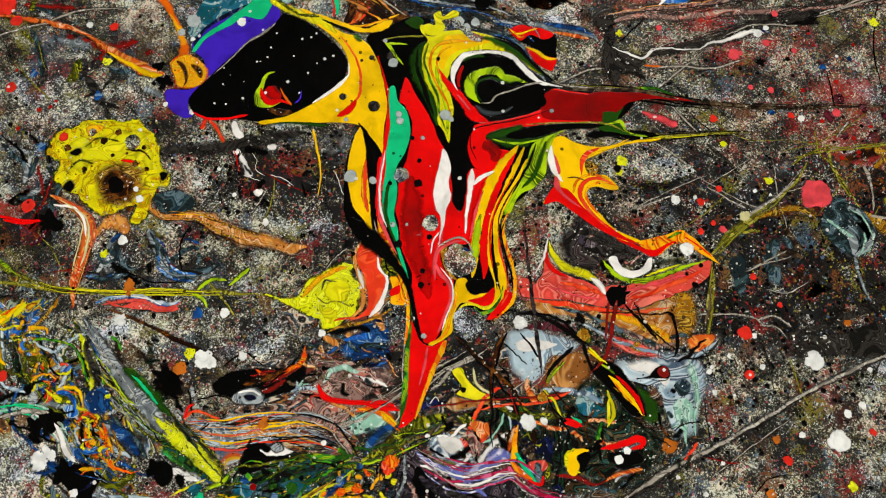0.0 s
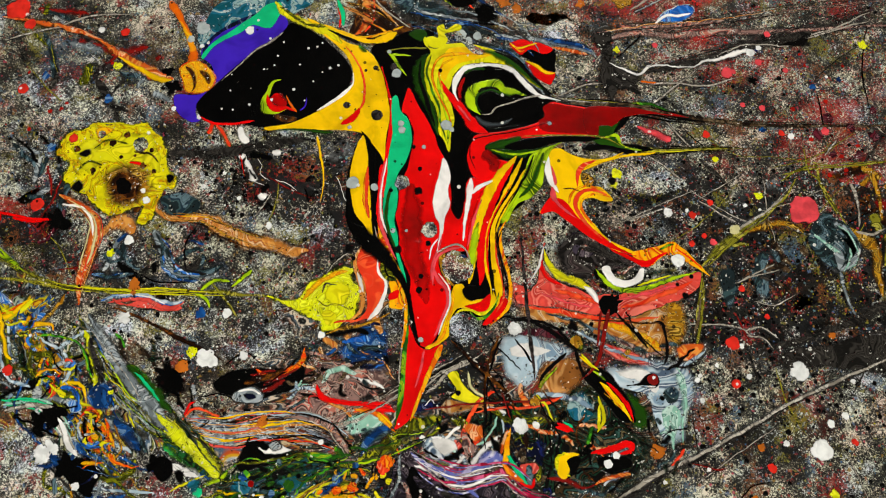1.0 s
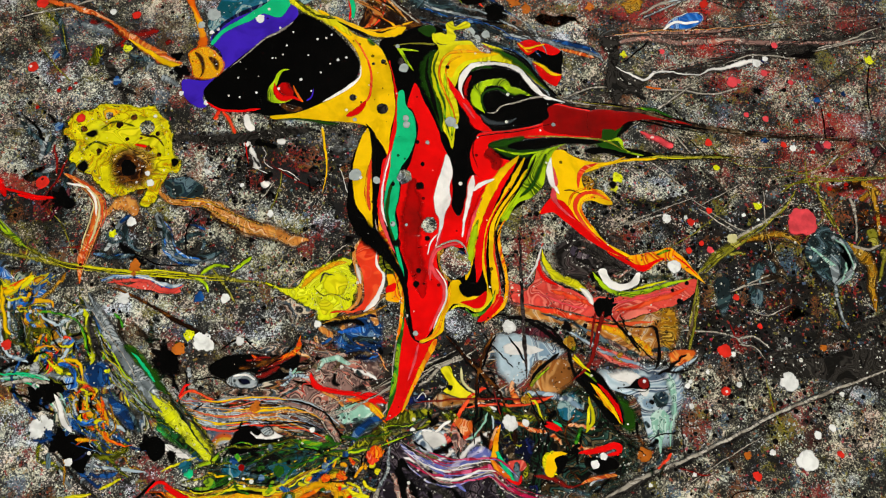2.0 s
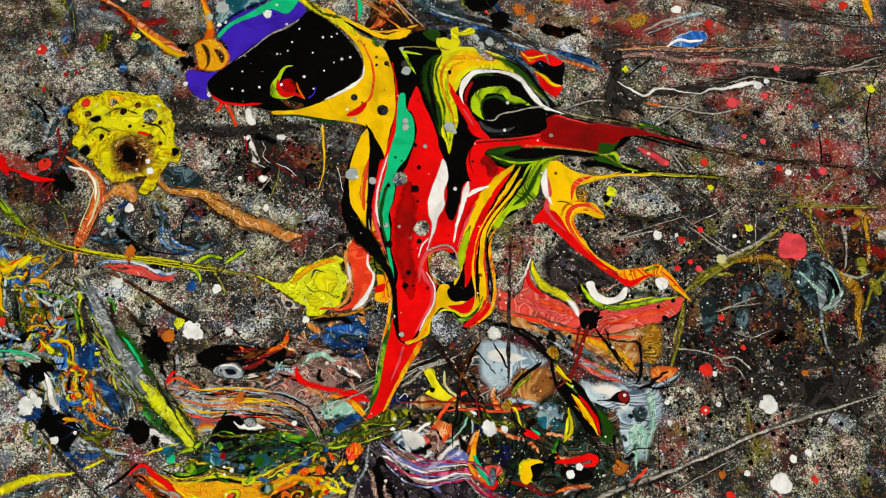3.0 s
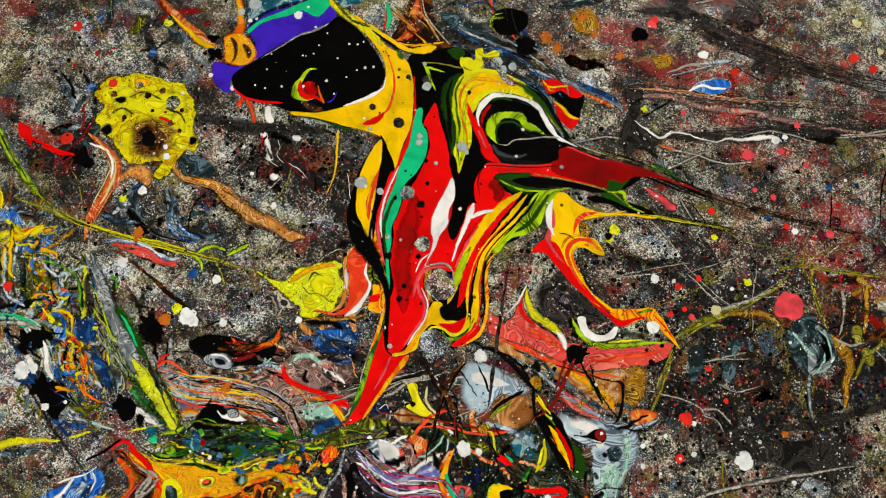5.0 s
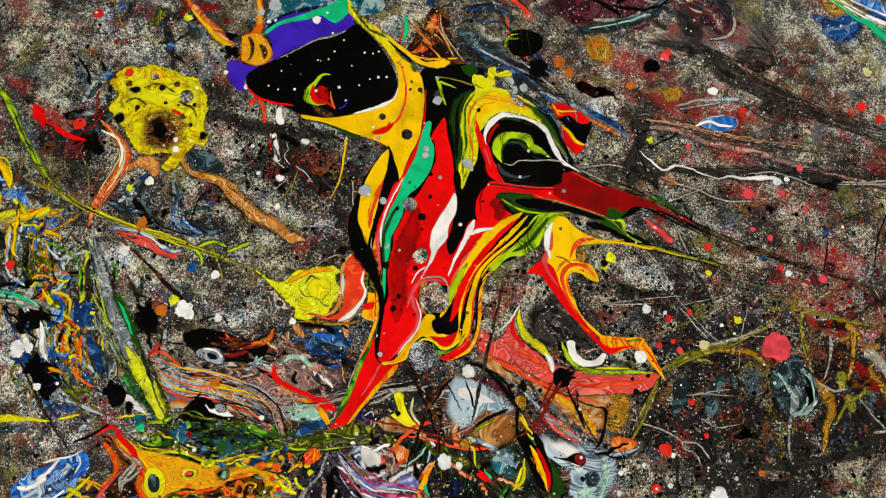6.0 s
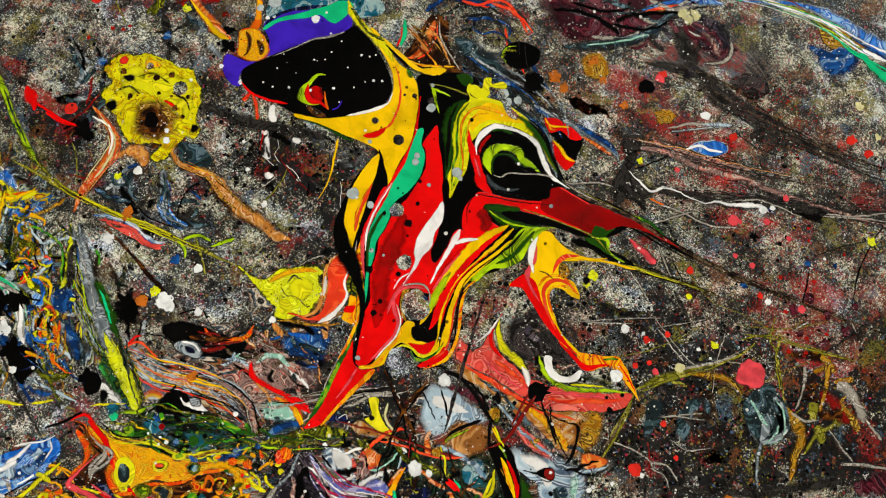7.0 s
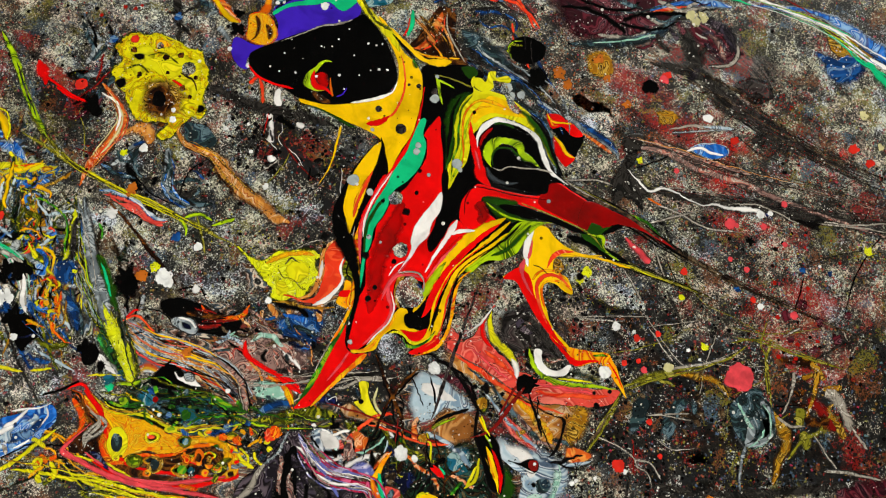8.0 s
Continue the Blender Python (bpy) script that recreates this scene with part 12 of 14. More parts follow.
tagged(streak("paint_strand", "strand_black", 1.55, [(9.77, -8.55, 0.23), (8.75, -9.46, 0.31), (7.97, -10.38, 0.31), (7.68, -11.22, 0.22)], None, 0.5), "black strand of paint across the wash", "paint strand", "thin strands")
tagged(streak("paint_strand", "strand_olive", 1.6, [(8.38, -10.10, 0.13), (7.93, -10.74, 0.18), (7.68, -11.22, 0.22)], None, 0.5), "olive strand of paint across the wash", "paint strand", "thin strands")
tagged(streak("paint_strand", "strand_black", 1.55, [(10.45, -8.21, 0.27), (10.79, -9.50, 0.27), (11.28, -10.52, 0.27), (11.90, -11.17, 0.18)], None, 0.5), "black strand of paint across the wash", "paint strand", "thin strands")
tagged(streak("paint_strand", "lemon", 1.6, [(10.91, -8.59, 0.14), (11.68, -9.36, 0.18), (12.28, -9.80, 0.13)], None, 0.5), "thin lemon strand of paint", "paint strand", "thin strands")
tagged(streak("paint_strand", "brown", 1.55, [(0.86, -7.83, 0.18), (2.36, -9.26, 0.27), (3.93, -10.57, 0.31), (5.15, -11.79, 0.31), (5.79, -13.13, 0.22)], None, 0.5), "dark brown strand of paint", "paint strand", "thin strands")
tagged(streak("paint_strand", "brown", 1.55, [(4.49, -7.35, 0.23), (3.92, -9.02, 0.27), (3.53, -10.63, 0.22), (3.44, -12.41, 0.22), (3.47, -13.49, 0.13)], None, 0.5), "dark brown strand of paint", "paint strand", "thin strands")
tagged(streak("paint_strand", "strand_black", 1.55, [(5.75, -7.51, 0.14), (6.59, -8.60, 0.18), (7.28, -9.60, 0.09)], None, 0.5), "short black strand of paint", "paint strand", "thin strands")
tagged(streak("paint_strand", "strand_black", 1.55, [(13.77, -5.34, 0.18), (14.90, -6.53, 0.23), (15.79, -7.60, 0.18), (16.16, -8.12, 0.09)], None, 0.5), "black strand of paint over the tan wash", "paint strand", "thin strands")
tagged(streak("paint_strand", "brown", 1.55, [(11.73, -5.94, 0.09), (14.03, -6.03, 0.14), (15.86, -6.10, 0.18), (17.22, -5.98, 0.14)], None, 0.5), "thin dark brown strand of paint over the tan wash", "paint strand", "thin strands")
tagged(streak("paint_strand", "strand_black", 1.55, [(16.67, -5.98, 0.23), (17.33, -6.15, 0.32), (17.62, -7.31, 0.23), (17.64, -8.43, 0.32), (17.32, -9.27, 0.18)], None, 0.5), "black strand of paint over the tan wash", "paint strand", "thin strands")
tagged(streak("paint_strand", "strand_black", 1.55, [(18.01, -9.43, 0.09), (18.90, -9.38, 0.13), (20.23, -9.08, 0.09)], None, 0.5), "thin black strand of paint", "paint strand", "thin strands")
tagged(streak("paint_strand", "brown", 1.55, [(7.88, -11.36, 0.09), (8.70, -12.46, 0.13), (9.25, -13.24, 0.09)], None, 0.5), "thin dark brown strand of paint", "paint strand", "thin strands")
tagged(streak("paint_strand", "brown", 1.55, [(7.76, -12.82, 0.13), (8.46, -14.00, 0.18), (8.91, -15.00, 0.18)], None, 0.5), "dark brown strand of paint", "paint strand", "thin strands")
tagged(streak("paint_strand", "strand_brown", 1.2, [(20.96, -1.53, 0.19), (20.48, -3.46, 0.28), (20.27, -5.32, 0.27), (19.82, -6.97, 0.23)], None, 0.5), "brown strand of dried paint beside the crescent", "paint strand", "thin strands")
tagged(streak("paint_strand", "strand_olive", 1.25, [(20.80, -1.79, 0.14), (20.42, -3.93, 0.18), (20.04, -5.81, 0.18)], None, 0.5), "thin olive strand of dried paint beside the crescent", "paint strand", "thin strands")
for x, y, r in [(10.57, -7.66, 0.50), (7.32, -12.24, 0.40)]:
    drop("ochre_bead", "ochre", 1.60, x, y, r, "round ochre bead of paint on a dark strand", "paint drop", "ochre beads", 0.2)
for x, y, r in [(10.32, -6.43, 0.41), (11.77, -6.29, 0.18)]:
    drop("dark_bead", "strand_black", 1.40, x, y, r, "small black bead of paint", "paint drop", "dark beads", 0.3)

# brighter patches and runs of the upper right
tagged(streak("paint_run", "strand_pale", 0.82, [(15.83, 21.18, 0.15), (17.49, 22.34, 0.30), (18.95, 23.03, 0.40), (20.92, 23.74, 0.36)], None, 0.8, bleed=True), "pale blue white streak of paint", "paint run", "")
tagged(streak("paint_run", "pale_blue", 0.84, [(18.47, 22.78, 0.20), (19.93, 23.41, 0.41), (21.17, 23.84, 0.25)], None, 0.8, bleed=True), "pale blue streak of paint", "paint run", "")
tagged(pool("paint_drop", "drop_white", 0.90, [(18.13, 23.78), (18.66, 24.15), (19.13, 23.95), (18.92, 23.41), (18.32, 23.37)], None, 0.6), "white paint drop on the grit", "paint drop", "")
tagged(streak("paint_run", "amber", 0.80, [(34.93, 28.31, 0.82), (35.47, 26.98, 0.92), (35.91, 25.65, 0.61), (36.18, 24.86, 0.20)], None, 0.8, bleed=True), "amber run of paint", "paint run", "")
tagged(pool("grit_patch", "grit_scarlet", 0.50, [(19.85, 19.43), (21.73, 19.63), (23.47, 19.70), (23.20, 18.57), (21.07, 18.39)], None, 3, feather=0.5), "bright scarlet spattered patch of grit", "grit patch", "")
tagged(pool("grit_patch", "grit_scarlet", 0.50, [(22.99, 15.87), (25.41, 16.58), (27.45, 17.02), (27.23, 15.56), (25.81, 13.92), (23.82, 14.43)], None, 3, feather=0.5), "bright scarlet spattered patch of grit", "grit patch", "")
tagged(pool("grit_patch", "grit_scarlet", 0.50, [(30.42, 26.15), (31.92, 26.85), (33.15, 26.49), (33.30, 24.94), (31.58, 24.88)], None, 3, feather=0.5), "bright scarlet spattered patch of grit", "grit patch", "")
tagged(pool("grit_patch", "grit_scarlet", 0.50, [(30.41, 24.02), (32.27, 24.11), (33.63, 24.00), (33.06, 23.02), (30.86, 22.88)], None, 3, feather=0.5), "bright scarlet spattered patch of grit", "grit patch", "")
tagged(pool("grit_patch", "grit_scarlet", 0.50, [(21.08, 22.93), (22.74, 23.09), (23.72, 21.16), (22.01, 21.31)], None, 3, feather=0.5), "bright scarlet spattered patch of grit", "grit patch", "")
tagged(pool("paint_patch", "murk", 0.82, [(12.19, 18.94), (13.59, 19.93), (14.39, 19.41), (14.14, 18.39), (13.25, 17.38), (12.62, 17.71)], None, 1.5, feather=0.3), "dark grey knot of paint", "paint patch", "")
tagged(pool("paint_patch", "murk", 0.82, [(13.01, 15.89), (14.31, 16.21), (15.45, 15.23), (16.56, 13.88), (16.80, 12.93), (15.56, 13.61), (14.44, 13.43), (13.76, 12.49), (13.05, 14.05)], None, 1.5, feather=0.3), "dark grey knot of paint", "paint patch", "")

# lower left curls and pools
tagged(streak("paint_run", "mint", 0.95, [(-33.02, -13.47, 0.36), (-30.59, -13.18, 0.44), (-29.03, -13.83, 0.49), (-28.04, -15.22, 0.53), (-27.48, -16.58, 0.48), (-26.78, -17.46, 0.26)], None, 0.8, bleed=True), "ragged mint white run of paint", "paint run", "")
tagged(streak("paint_run", "strand_pale", 1.00, [(-32.61, -14.08, 0.13), (-30.82, -13.48, 0.22), (-29.30, -14.00, 0.22), (-28.21, -15.60, 0.22), (-27.57, -16.89, 0.13)], None, 0.8, bleed=True), "pale grey run of paint", "paint run", "")
tagged(streak("paint_strand", "teal", 1.02, [(-32.69, -13.06, 0.18), (-31.32, -13.03, 0.22), (-29.94, -13.03, 0.13)], None, 0.8, bleed=True), "thin teal strand of paint", "paint strand", "")
tagged(streak("paint_run", "murk", 0.90, [(-29.09, -17.57, 0.17), (-26.70, -19.68, 0.30), (-24.43, -21.43, 0.30), (-22.20, -22.83, 0.21)], None, 0.8, bleed=True), "dark grey diagonal run of paint", "paint run", "")
tagged(streak("paint_run", "lemon", 0.98, [(-30.01, -23.54, 0.77), (-28.56, -22.48, 0.86), (-26.87, -21.89, 0.60), (-24.65, -21.30, 0.21)], None, 0.8, bleed=True), "pale lemon run of paint", "paint run", "")
tagged(streak("paint_run", "slate", 0.94, [(-29.45, -23.94, 0.43), (-27.93, -23.13, 0.68), (-25.93, -22.41, 0.60)], None, 0.8, bleed=True), "slate green run of paint beside the lemon one", "paint run", "")
tagged(streak("paint_strand", "lemon", 1.05, [(-19.72, -19.44, 0.17), (-18.47, -18.74, 0.26), (-17.20, -18.12, 0.13)], None, 0.8, bleed=True), "thin lemon strand of paint", "paint strand", "")
tagged(streak("paint_strand", "lemon", 1.05, [(-24.12, -20.96, 0.17), (-23.14, -20.48, 0.26), (-22.58, -20.09, 0.13)], None, 0.8, bleed=True), "thin lemon strand of paint", "paint strand", "")
tagged(streak("paint_run", "white", 1.08, [(-19.70, -17.39, 0.17), (-19.04, -17.89, 0.39), (-18.16, -17.84, 0.35), (-17.63, -18.18, 0.17)], None, 0.8, bleed=True), "ragged white run of paint", "paint run", "")
tagged(streak("paint_run", "blue", 1.00, [(-18.54, -17.56, 0.26), (-17.53, -18.04, 0.44), (-16.70, -18.34, 0.35)], None, 0.8, bleed=True), "slate blue run of paint", "paint run", "")
tagged(pool("paint_pool", "black", 1.02, [(-27.78, -18.05), (-26.93, -17.23), (-25.68, -17.55), (-24.81, -18.10), (-25.27, -19.03), (-25.54, -20.00), (-26.57, -19.49), (-27.40, -18.76)], None, 0.5), "glossy black pool of paint", "paint pool", "")
tagged(streak("paint_strand", "amber", 1.12, [(-26.70, -17.41, 0.22), (-25.96, -17.51, 0.35), (-25.15, -17.51, 0.17)], None, 0.8, bleed=True), "short amber strand over a black pool", "paint strand", "")
tagged(streak("paint_strand", "deep_blue", 1.12, [(-26.41, -19.12, 0.13), (-25.73, -18.67, 0.22), (-25.26, -18.09, 0.13)], None, 0.8, bleed=True), "dark violet line in a black pool", "paint strand", "")
tagged(pool("paint_pool", "black", 1.00, [(-21.41, -17.36), (-20.71, -16.95), (-19.83, -17.24), (-19.69, -18.16), (-20.25, -18.76), (-21.00, -18.28)], None, 0.5), "glossy black pool of paint", "paint pool", "")
tagged(pool("paint_patch", "amber", 0.96, [(-27.63, -14.10), (-26.35, -14.43), (-25.48, -15.61), (-24.32, -16.56), (-23.86, -17.61), (-25.27, -16.71), (-26.42, -15.84), (-27.19, -15.00)], None, 1.2), "marbled amber patch of paint", "paint patch", "")
tagged(streak("paint_run", "flame", 1.06, [(-26.52, -14.81, 0.22), (-26.07, -15.79, 0.40), (-24.94, -16.61, 0.44), (-24.20, -17.36, 0.17)], None, 0.8, bleed=True), "flame red run in the amber patch", "paint run", "")
tagged(streak("paint_run", "amber", 1.00, [(-25.39, -14.63, 0.22), (-24.70, -15.49, 0.40), (-24.19, -16.37, 0.18)], None, 0.8, bleed=True), "short amber run of paint", "paint run", "")
tagged(streak("paint_run", "blue", 1.04, [(-27.39, -15.91, 0.35), (-26.53, -16.73, 0.48), (-24.63, -17.43, 0.48), (-23.67, -18.01, 0.17)], None, 0.8, bleed=True), "curved blue run of paint", "paint run", "")
tagged(streak("paint_run", "slate", 0.92, [(-25.32, -14.04, 0.27), (-24.03, -14.59, 0.71), (-22.63, -15.60, 0.62), (-21.55, -16.82, 0.22)], None, 0.8, bleed=True), "slate grey run of paint over pale grit", "paint run", "")
tagged(streak("paint_curl", "dark_teal", 1.06, [(-30.32, -12.01, 0.22), (-30.24, -11.00, 0.36), (-29.39, -10.41, 0.22)], None, 0.8, bleed=True), "teal curl of paint", "paint curl", "")
tagged(streak("paint_curl", "blue", 1.06, [(-29.94, -12.40, 0.22), (-29.83, -11.48, 0.31), (-29.21, -10.75, 0.18)], None, 0.8, bleed=True), "blue curl of paint", "paint curl", "")
tagged(streak("paint_curl", "red", 1.06, [(-29.71, -12.55, 0.18), (-29.47, -11.79, 0.36), (-29.02, -11.08, 0.18)], None, 0.8, bleed=True), "red curl of paint", "paint curl", "")
tagged(streak("paint_curl", "yellow", 1.06, [(-29.23, -12.29, 0.18), (-28.27, -11.78, 0.36), (-27.18, -12.06, 0.36), (-26.68, -13.24, 0.18)], None, 0.8, bleed=True), "yellow curl of paint", "paint curl", "")
tagged(streak("paint_curl", "olive", 1.06, [(-28.93, -12.70, 0.18), (-28.15, -12.21, 0.31), (-27.33, -12.53, 0.31), (-26.93, -13.63, 0.18)], None, 0.8, bleed=True), "olive curl of paint", "paint curl", "")
tagged(streak("paint_curl", "flame", 1.06, [(-29.10, -12.45, 0.13), (-28.21, -12.00, 0.18), (-27.21, -12.29, 0.18)], None, 0.8, bleed=True), "thin flame red curl of paint", "paint curl", "")
tagged(streak("paint_curl", "cobalt", 1.06, [(-27.72, -13.76, 0.27), (-27.54, -13.10, 0.44), (-27.11, -13.66, 0.27)], None, 0.8, bleed=True), "cobalt blue curl of paint", "paint curl", "")
tagged(streak("paint_curl", "blue", 1.06, [(-32.96, -8.67, 0.36), (-32.98, -7.65, 0.45), (-31.91, -6.82, 0.50), (-30.85, -5.90, 0.23)], None, 0.8, bleed=True), "blue curl of paint", "paint curl", "")
tagged(streak("paint_curl", "orange", 1.06, [(-32.76, -8.08, 0.18), (-31.94, -7.34, 0.32), (-30.45, -7.34, 0.23)], None, 0.8, bleed=True), "orange curl of paint", "paint curl", "")
tagged(streak("paint_curl", "olive", 1.06, [(-32.49, -8.22, 0.23), (-31.56, -7.70, 0.36), (-30.52, -7.73, 0.23)], None, 0.8, bleed=True), "olive curl of paint", "paint curl", "")
tagged(streak("paint_curl", "yellow", 1.06, [(-34.48, -7.04, 0.64), (-33.43, -6.59, 0.46), (-32.71, -5.82, 0.37), (-32.14, -5.34, 0.14)], None, 0.8, bleed=True), "yellow curl of paint", "paint curl", "")
tagged(streak("paint_curl", "flame", 1.06, [(-34.58, -6.68, 0.23), (-33.54, -6.23, 0.27), (-32.54, -5.60, 0.14)], None, 0.8, bleed=True), "thin flame red curl of paint", "paint curl", "")
tagged(streak("paint_curl", "cobalt", 1.06, [(-35.38, -4.81, 0.46), (-34.49, -5.39, 0.73), (-33.68, -5.73, 0.23)], None, 0.8, bleed=True), "cobalt blue curl of paint", "paint curl", "")
tagged(streak("paint_curl", "amber", 1.06, [(-30.72, -10.62, 0.27), (-30.34, -10.01, 0.54), (-29.53, -10.25, 0.36)], None, 0.8, bleed=True), "amber curl of paint", "paint curl", "")
tagged(streak("paint_run", "pale_blue", 1.04, [(-26.47, -5.39, 0.14), (-24.93, -4.96, 0.23), (-23.30, -4.89, 0.28), (-22.01, -5.34, 0.32), (-20.82, -5.44, 0.32), (-20.08, -4.99, 0.14)], None, 0.8, bleed=True), "sky blue run of paint", "paint run", "")
tagged(streak("paint_run", "salmon", 1.02, [(-26.17, -5.63, 0.18), (-25.07, -5.36, 0.41), (-23.46, -5.20, 0.46), (-22.26, -5.67, 0.46), (-20.96, -5.83, 0.41), (-20.14, -5.33, 0.18)], None, 0.8, bleed=True), "salmon red run of paint under the blue one", "paint run", "")
tagged(streak("paint_run", "slate", 0.98, [(-27.27, -3.27, 0.18), (-26.02, -3.51, 0.41), (-24.45, -3.16, 0.23)], None, 0.8, bleed=True), "slate blue run of paint", "paint run", "")
tagged(streak("paint_run", "brown", 1.02, [(-25.86, -5.91, 0.18), (-23.83, -6.52, 0.36), (-21.97, -7.40, 0.41), (-19.63, -8.41, 0.45), (-17.81, -9.27, 0.36), (-16.76, -9.79, 0.13)], None, 0.8, bleed=True), "dark brown diagonal run of paint", "paint run", "")
for x, y, r in [(-29.48, -17.02, 0.61), (-26.71, -19.17, 0.30), (-24.73, -6.67, 0.46), (-21.52, -12.87, 0.22), (-21.52, -13.23, 0.13), (-29.13, -16.18, 0.26)]:
    drop("white_drop", "drop_white", 1.10, x, y, r, "ragged white paint drop", "paint drop", "white paint drops", 0.4)
for x, y, r in [(-24.24, -4.37, 0.41), (-19.87, -10.28, 0.45)]:
    drop("ochre_drop", "drop_ochre", 1.10, x, y, r, "ragged ochre paint drop", "paint drop", "ochre paint drops", 0.35)

# foot of the pour
tagged(pool("paint_patch", "dark_teal", 1.12, [(-15.57, -18.80), (-14.23, -18.25), (-13.01, -18.91), (-14.17, -19.67)], None, 1.8, feather=0.45), "dark teal patch in the green bank", "paint patch", "")
tagged(pool("paint_patch", "dark_teal", 1.12, [(-12.13, -18.26), (-10.42, -18.00), (-9.51, -18.70), (-10.78, -19.40)], None, 1.8, feather=0.45), "dark teal patch in the green bank", "paint patch", "")
tagged(pool("paint_patch", "dark_teal", 1.12, [(-18.67, -18.85), (-17.43, -18.45), (-17.50, -19.10), (-18.08, -19.44)], None, 1.8, feather=0.45), "dark teal patch in the green bank", "paint patch", "")
tagged(streak("paint_strand", "ochre", 1.16, [(-18.86, -20.40, 0.17), (-17.76, -20.73, 0.22), (-16.53, -20.88, 0.22), (-14.99, -20.30, 0.22), (-14.23, -19.77, 0.22), (-12.78, -19.96, 0.22), (-10.66, -19.97, 0.22), (-9.51, -19.12, 0.26), (-7.85, -18.19, 0.26)], None, 0.8, bleed=True), "wavy ochre edge of the amber pool", "paint strand", "")
tagged(streak("paint_strand", "lemon", 1.18, [(-18.46, -20.59, 0.09), (-16.57, -21.09, 0.13), (-14.86, -20.49, 0.13), (-14.10, -19.96, 0.13), (-12.73, -20.16, 0.13), (-10.54, -20.12, 0.13), (-9.31, -19.26, 0.13), (-7.80, -18.44, 0.13)], None, 0.8, bleed=True), "thin lemon edge of the amber pool", "paint strand", "")
tagged(streak("paint_strand", "strand_black", 1.17, [(-18.65, -20.20, 0.09), (-16.59, -20.63, 0.13), (-15.05, -20.06, 0.13), (-14.28, -19.57, 0.13), (-12.74, -19.71, 0.13), (-10.71, -19.72, 0.13)], None, 0.8, bleed=True), "thin black edge of the amber pool", "paint strand", "")
tagged(streak("paint_run", "pink_grey", 1.14, [(-11.64, -13.75, 0.22), (-9.69, -14.02, 0.53), (-8.24, -14.49, 0.66), (-7.37, -15.48, 0.57), (-6.54, -16.72, 0.35)], None, 0.8, bleed=True), "grey rosy run of paint", "paint run", "")
tagged(streak("paint_strand", "strand_black", 1.18, [(-11.14, -13.54, 0.09), (-9.27, -13.86, 0.18), (-7.79, -14.50, 0.18), (-6.95, -15.54, 0.18), (-6.30, -16.59, 0.13)], None, 0.8, bleed=True), "black strand along the grey run", "paint strand", "")
tagged(streak("paint_strand", "strand_pale", 1.18, [(-11.07, -13.88, 0.09), (-9.42, -14.24, 0.13), (-8.28, -14.75, 0.13), (-7.55, -15.68, 0.13), (-6.92, -16.61, 0.09)], None, 0.8, bleed=True), "pale strand along the grey run", "paint strand", "")
tagged(streak("paint_strand", "strand_pale", 1.16, [(-1.05, -11.97, 0.18), (-0.27, -11.23, 0.27), (0.69, -10.19, 0.31), (2.14, -9.29, 0.27), (2.90, -9.49, 0.18)], None, 0.8, bleed=True), "pale strand of paint under the red tongue", "paint strand", "")
tagged(pool("paint_patch", "mint", 1.02, [(-7.20, -13.85), (-5.31, -13.38), (-4.24, -13.78), (-4.41, -14.32), (-5.54, -14.50), (-6.33, -15.06), (-7.02, -14.73)], None, 1.5, feather=0.3), "mint white patch of paint", "paint patch", "")
tagged(streak("paint_run", "blue", 1.08, [(-5.78, -16.51, 0.35), (-5.21, -15.31, 0.70), (-4.19, -14.51, 0.62), (-3.29, -14.54, 0.22)], None, 0.8, bleed=True), "dull blue run of paint", "paint run", "")
tagged(streak("paint_run", "orange", 1.10, [(-6.47, -13.21, 0.22), (-5.08, -13.39, 0.44), (-4.06, -14.01, 0.44), (-3.21, -14.74, 0.18)], None, 0.8, bleed=True), "orange run of paint joining the red tongue", "paint run", "")
tagged(streak("paint_run", "red", 1.14, [(-9.41, -11.42, 0.36), (-8.97, -12.24, 0.62), (-7.93, -12.65, 0.40), (-5.86, -12.85, 0.36), (-4.45, -13.11, 0.58), (-3.30, -13.28, 0.40)], None, 0.6, bleed=True), "red run of paint joining the red tongue", "paint run", "")
tagged(pool("paint_patch", "white_soft", 1.06, [(-0.60, -15.11), (1.05, -15.07), (1.50, -15.94), (0.42, -16.40), (-0.21, -15.82)], None, 1.5, feather=0.3), "whitish patch of paint", "paint patch", "")
tagged(pool("paint_patch", "pink_grey", 1.08, [(1.64, -14.59), (2.36, -14.91), (3.01, -15.92), (2.25, -16.71), (1.81, -15.68)], None, 1.5, feather=0.3), "marbled rosy grey patch of paint", "paint patch", "")
tagged(pool("paint_patch", "orange_marble", 1.06, [(1.74, -14.14), (3.16, -14.05), (3.50, -15.07), (2.67, -15.46)], None, 1.5, feather=0.3), "marbled rust orange patch of paint", "paint patch", "")
for x, y, r in [(-13.81, -18.69, 0.26)]:
    drop("red_bead", "dark_red", 1.30, x, y, r, "dark red bead of paint", "paint drop", "red paint drops", 0.15)
for x, y, r in [(-12.93, -19.65, 0.17), (-13.54, -19.49, 0.11), (-13.42, -20.02, 0.11), (-14.55, -19.57, 0.11), (-8.82, -15.62, 0.22)]:
    drop("white_drop", "drop_white", 1.30, x, y, r, "small white paint drop", "paint drop", "white paint drops", 0.15)
for x, y, r in [(-3.87, -16.98, 0.57), (-7.41, -19.05, 0.35), (-6.22, -18.82, 0.39)]:
    drop("flame_bead", "flame", 1.25, x, y, r, "flame red bead of paint with an orange rim", "paint drop", "flame beads", 0.3)

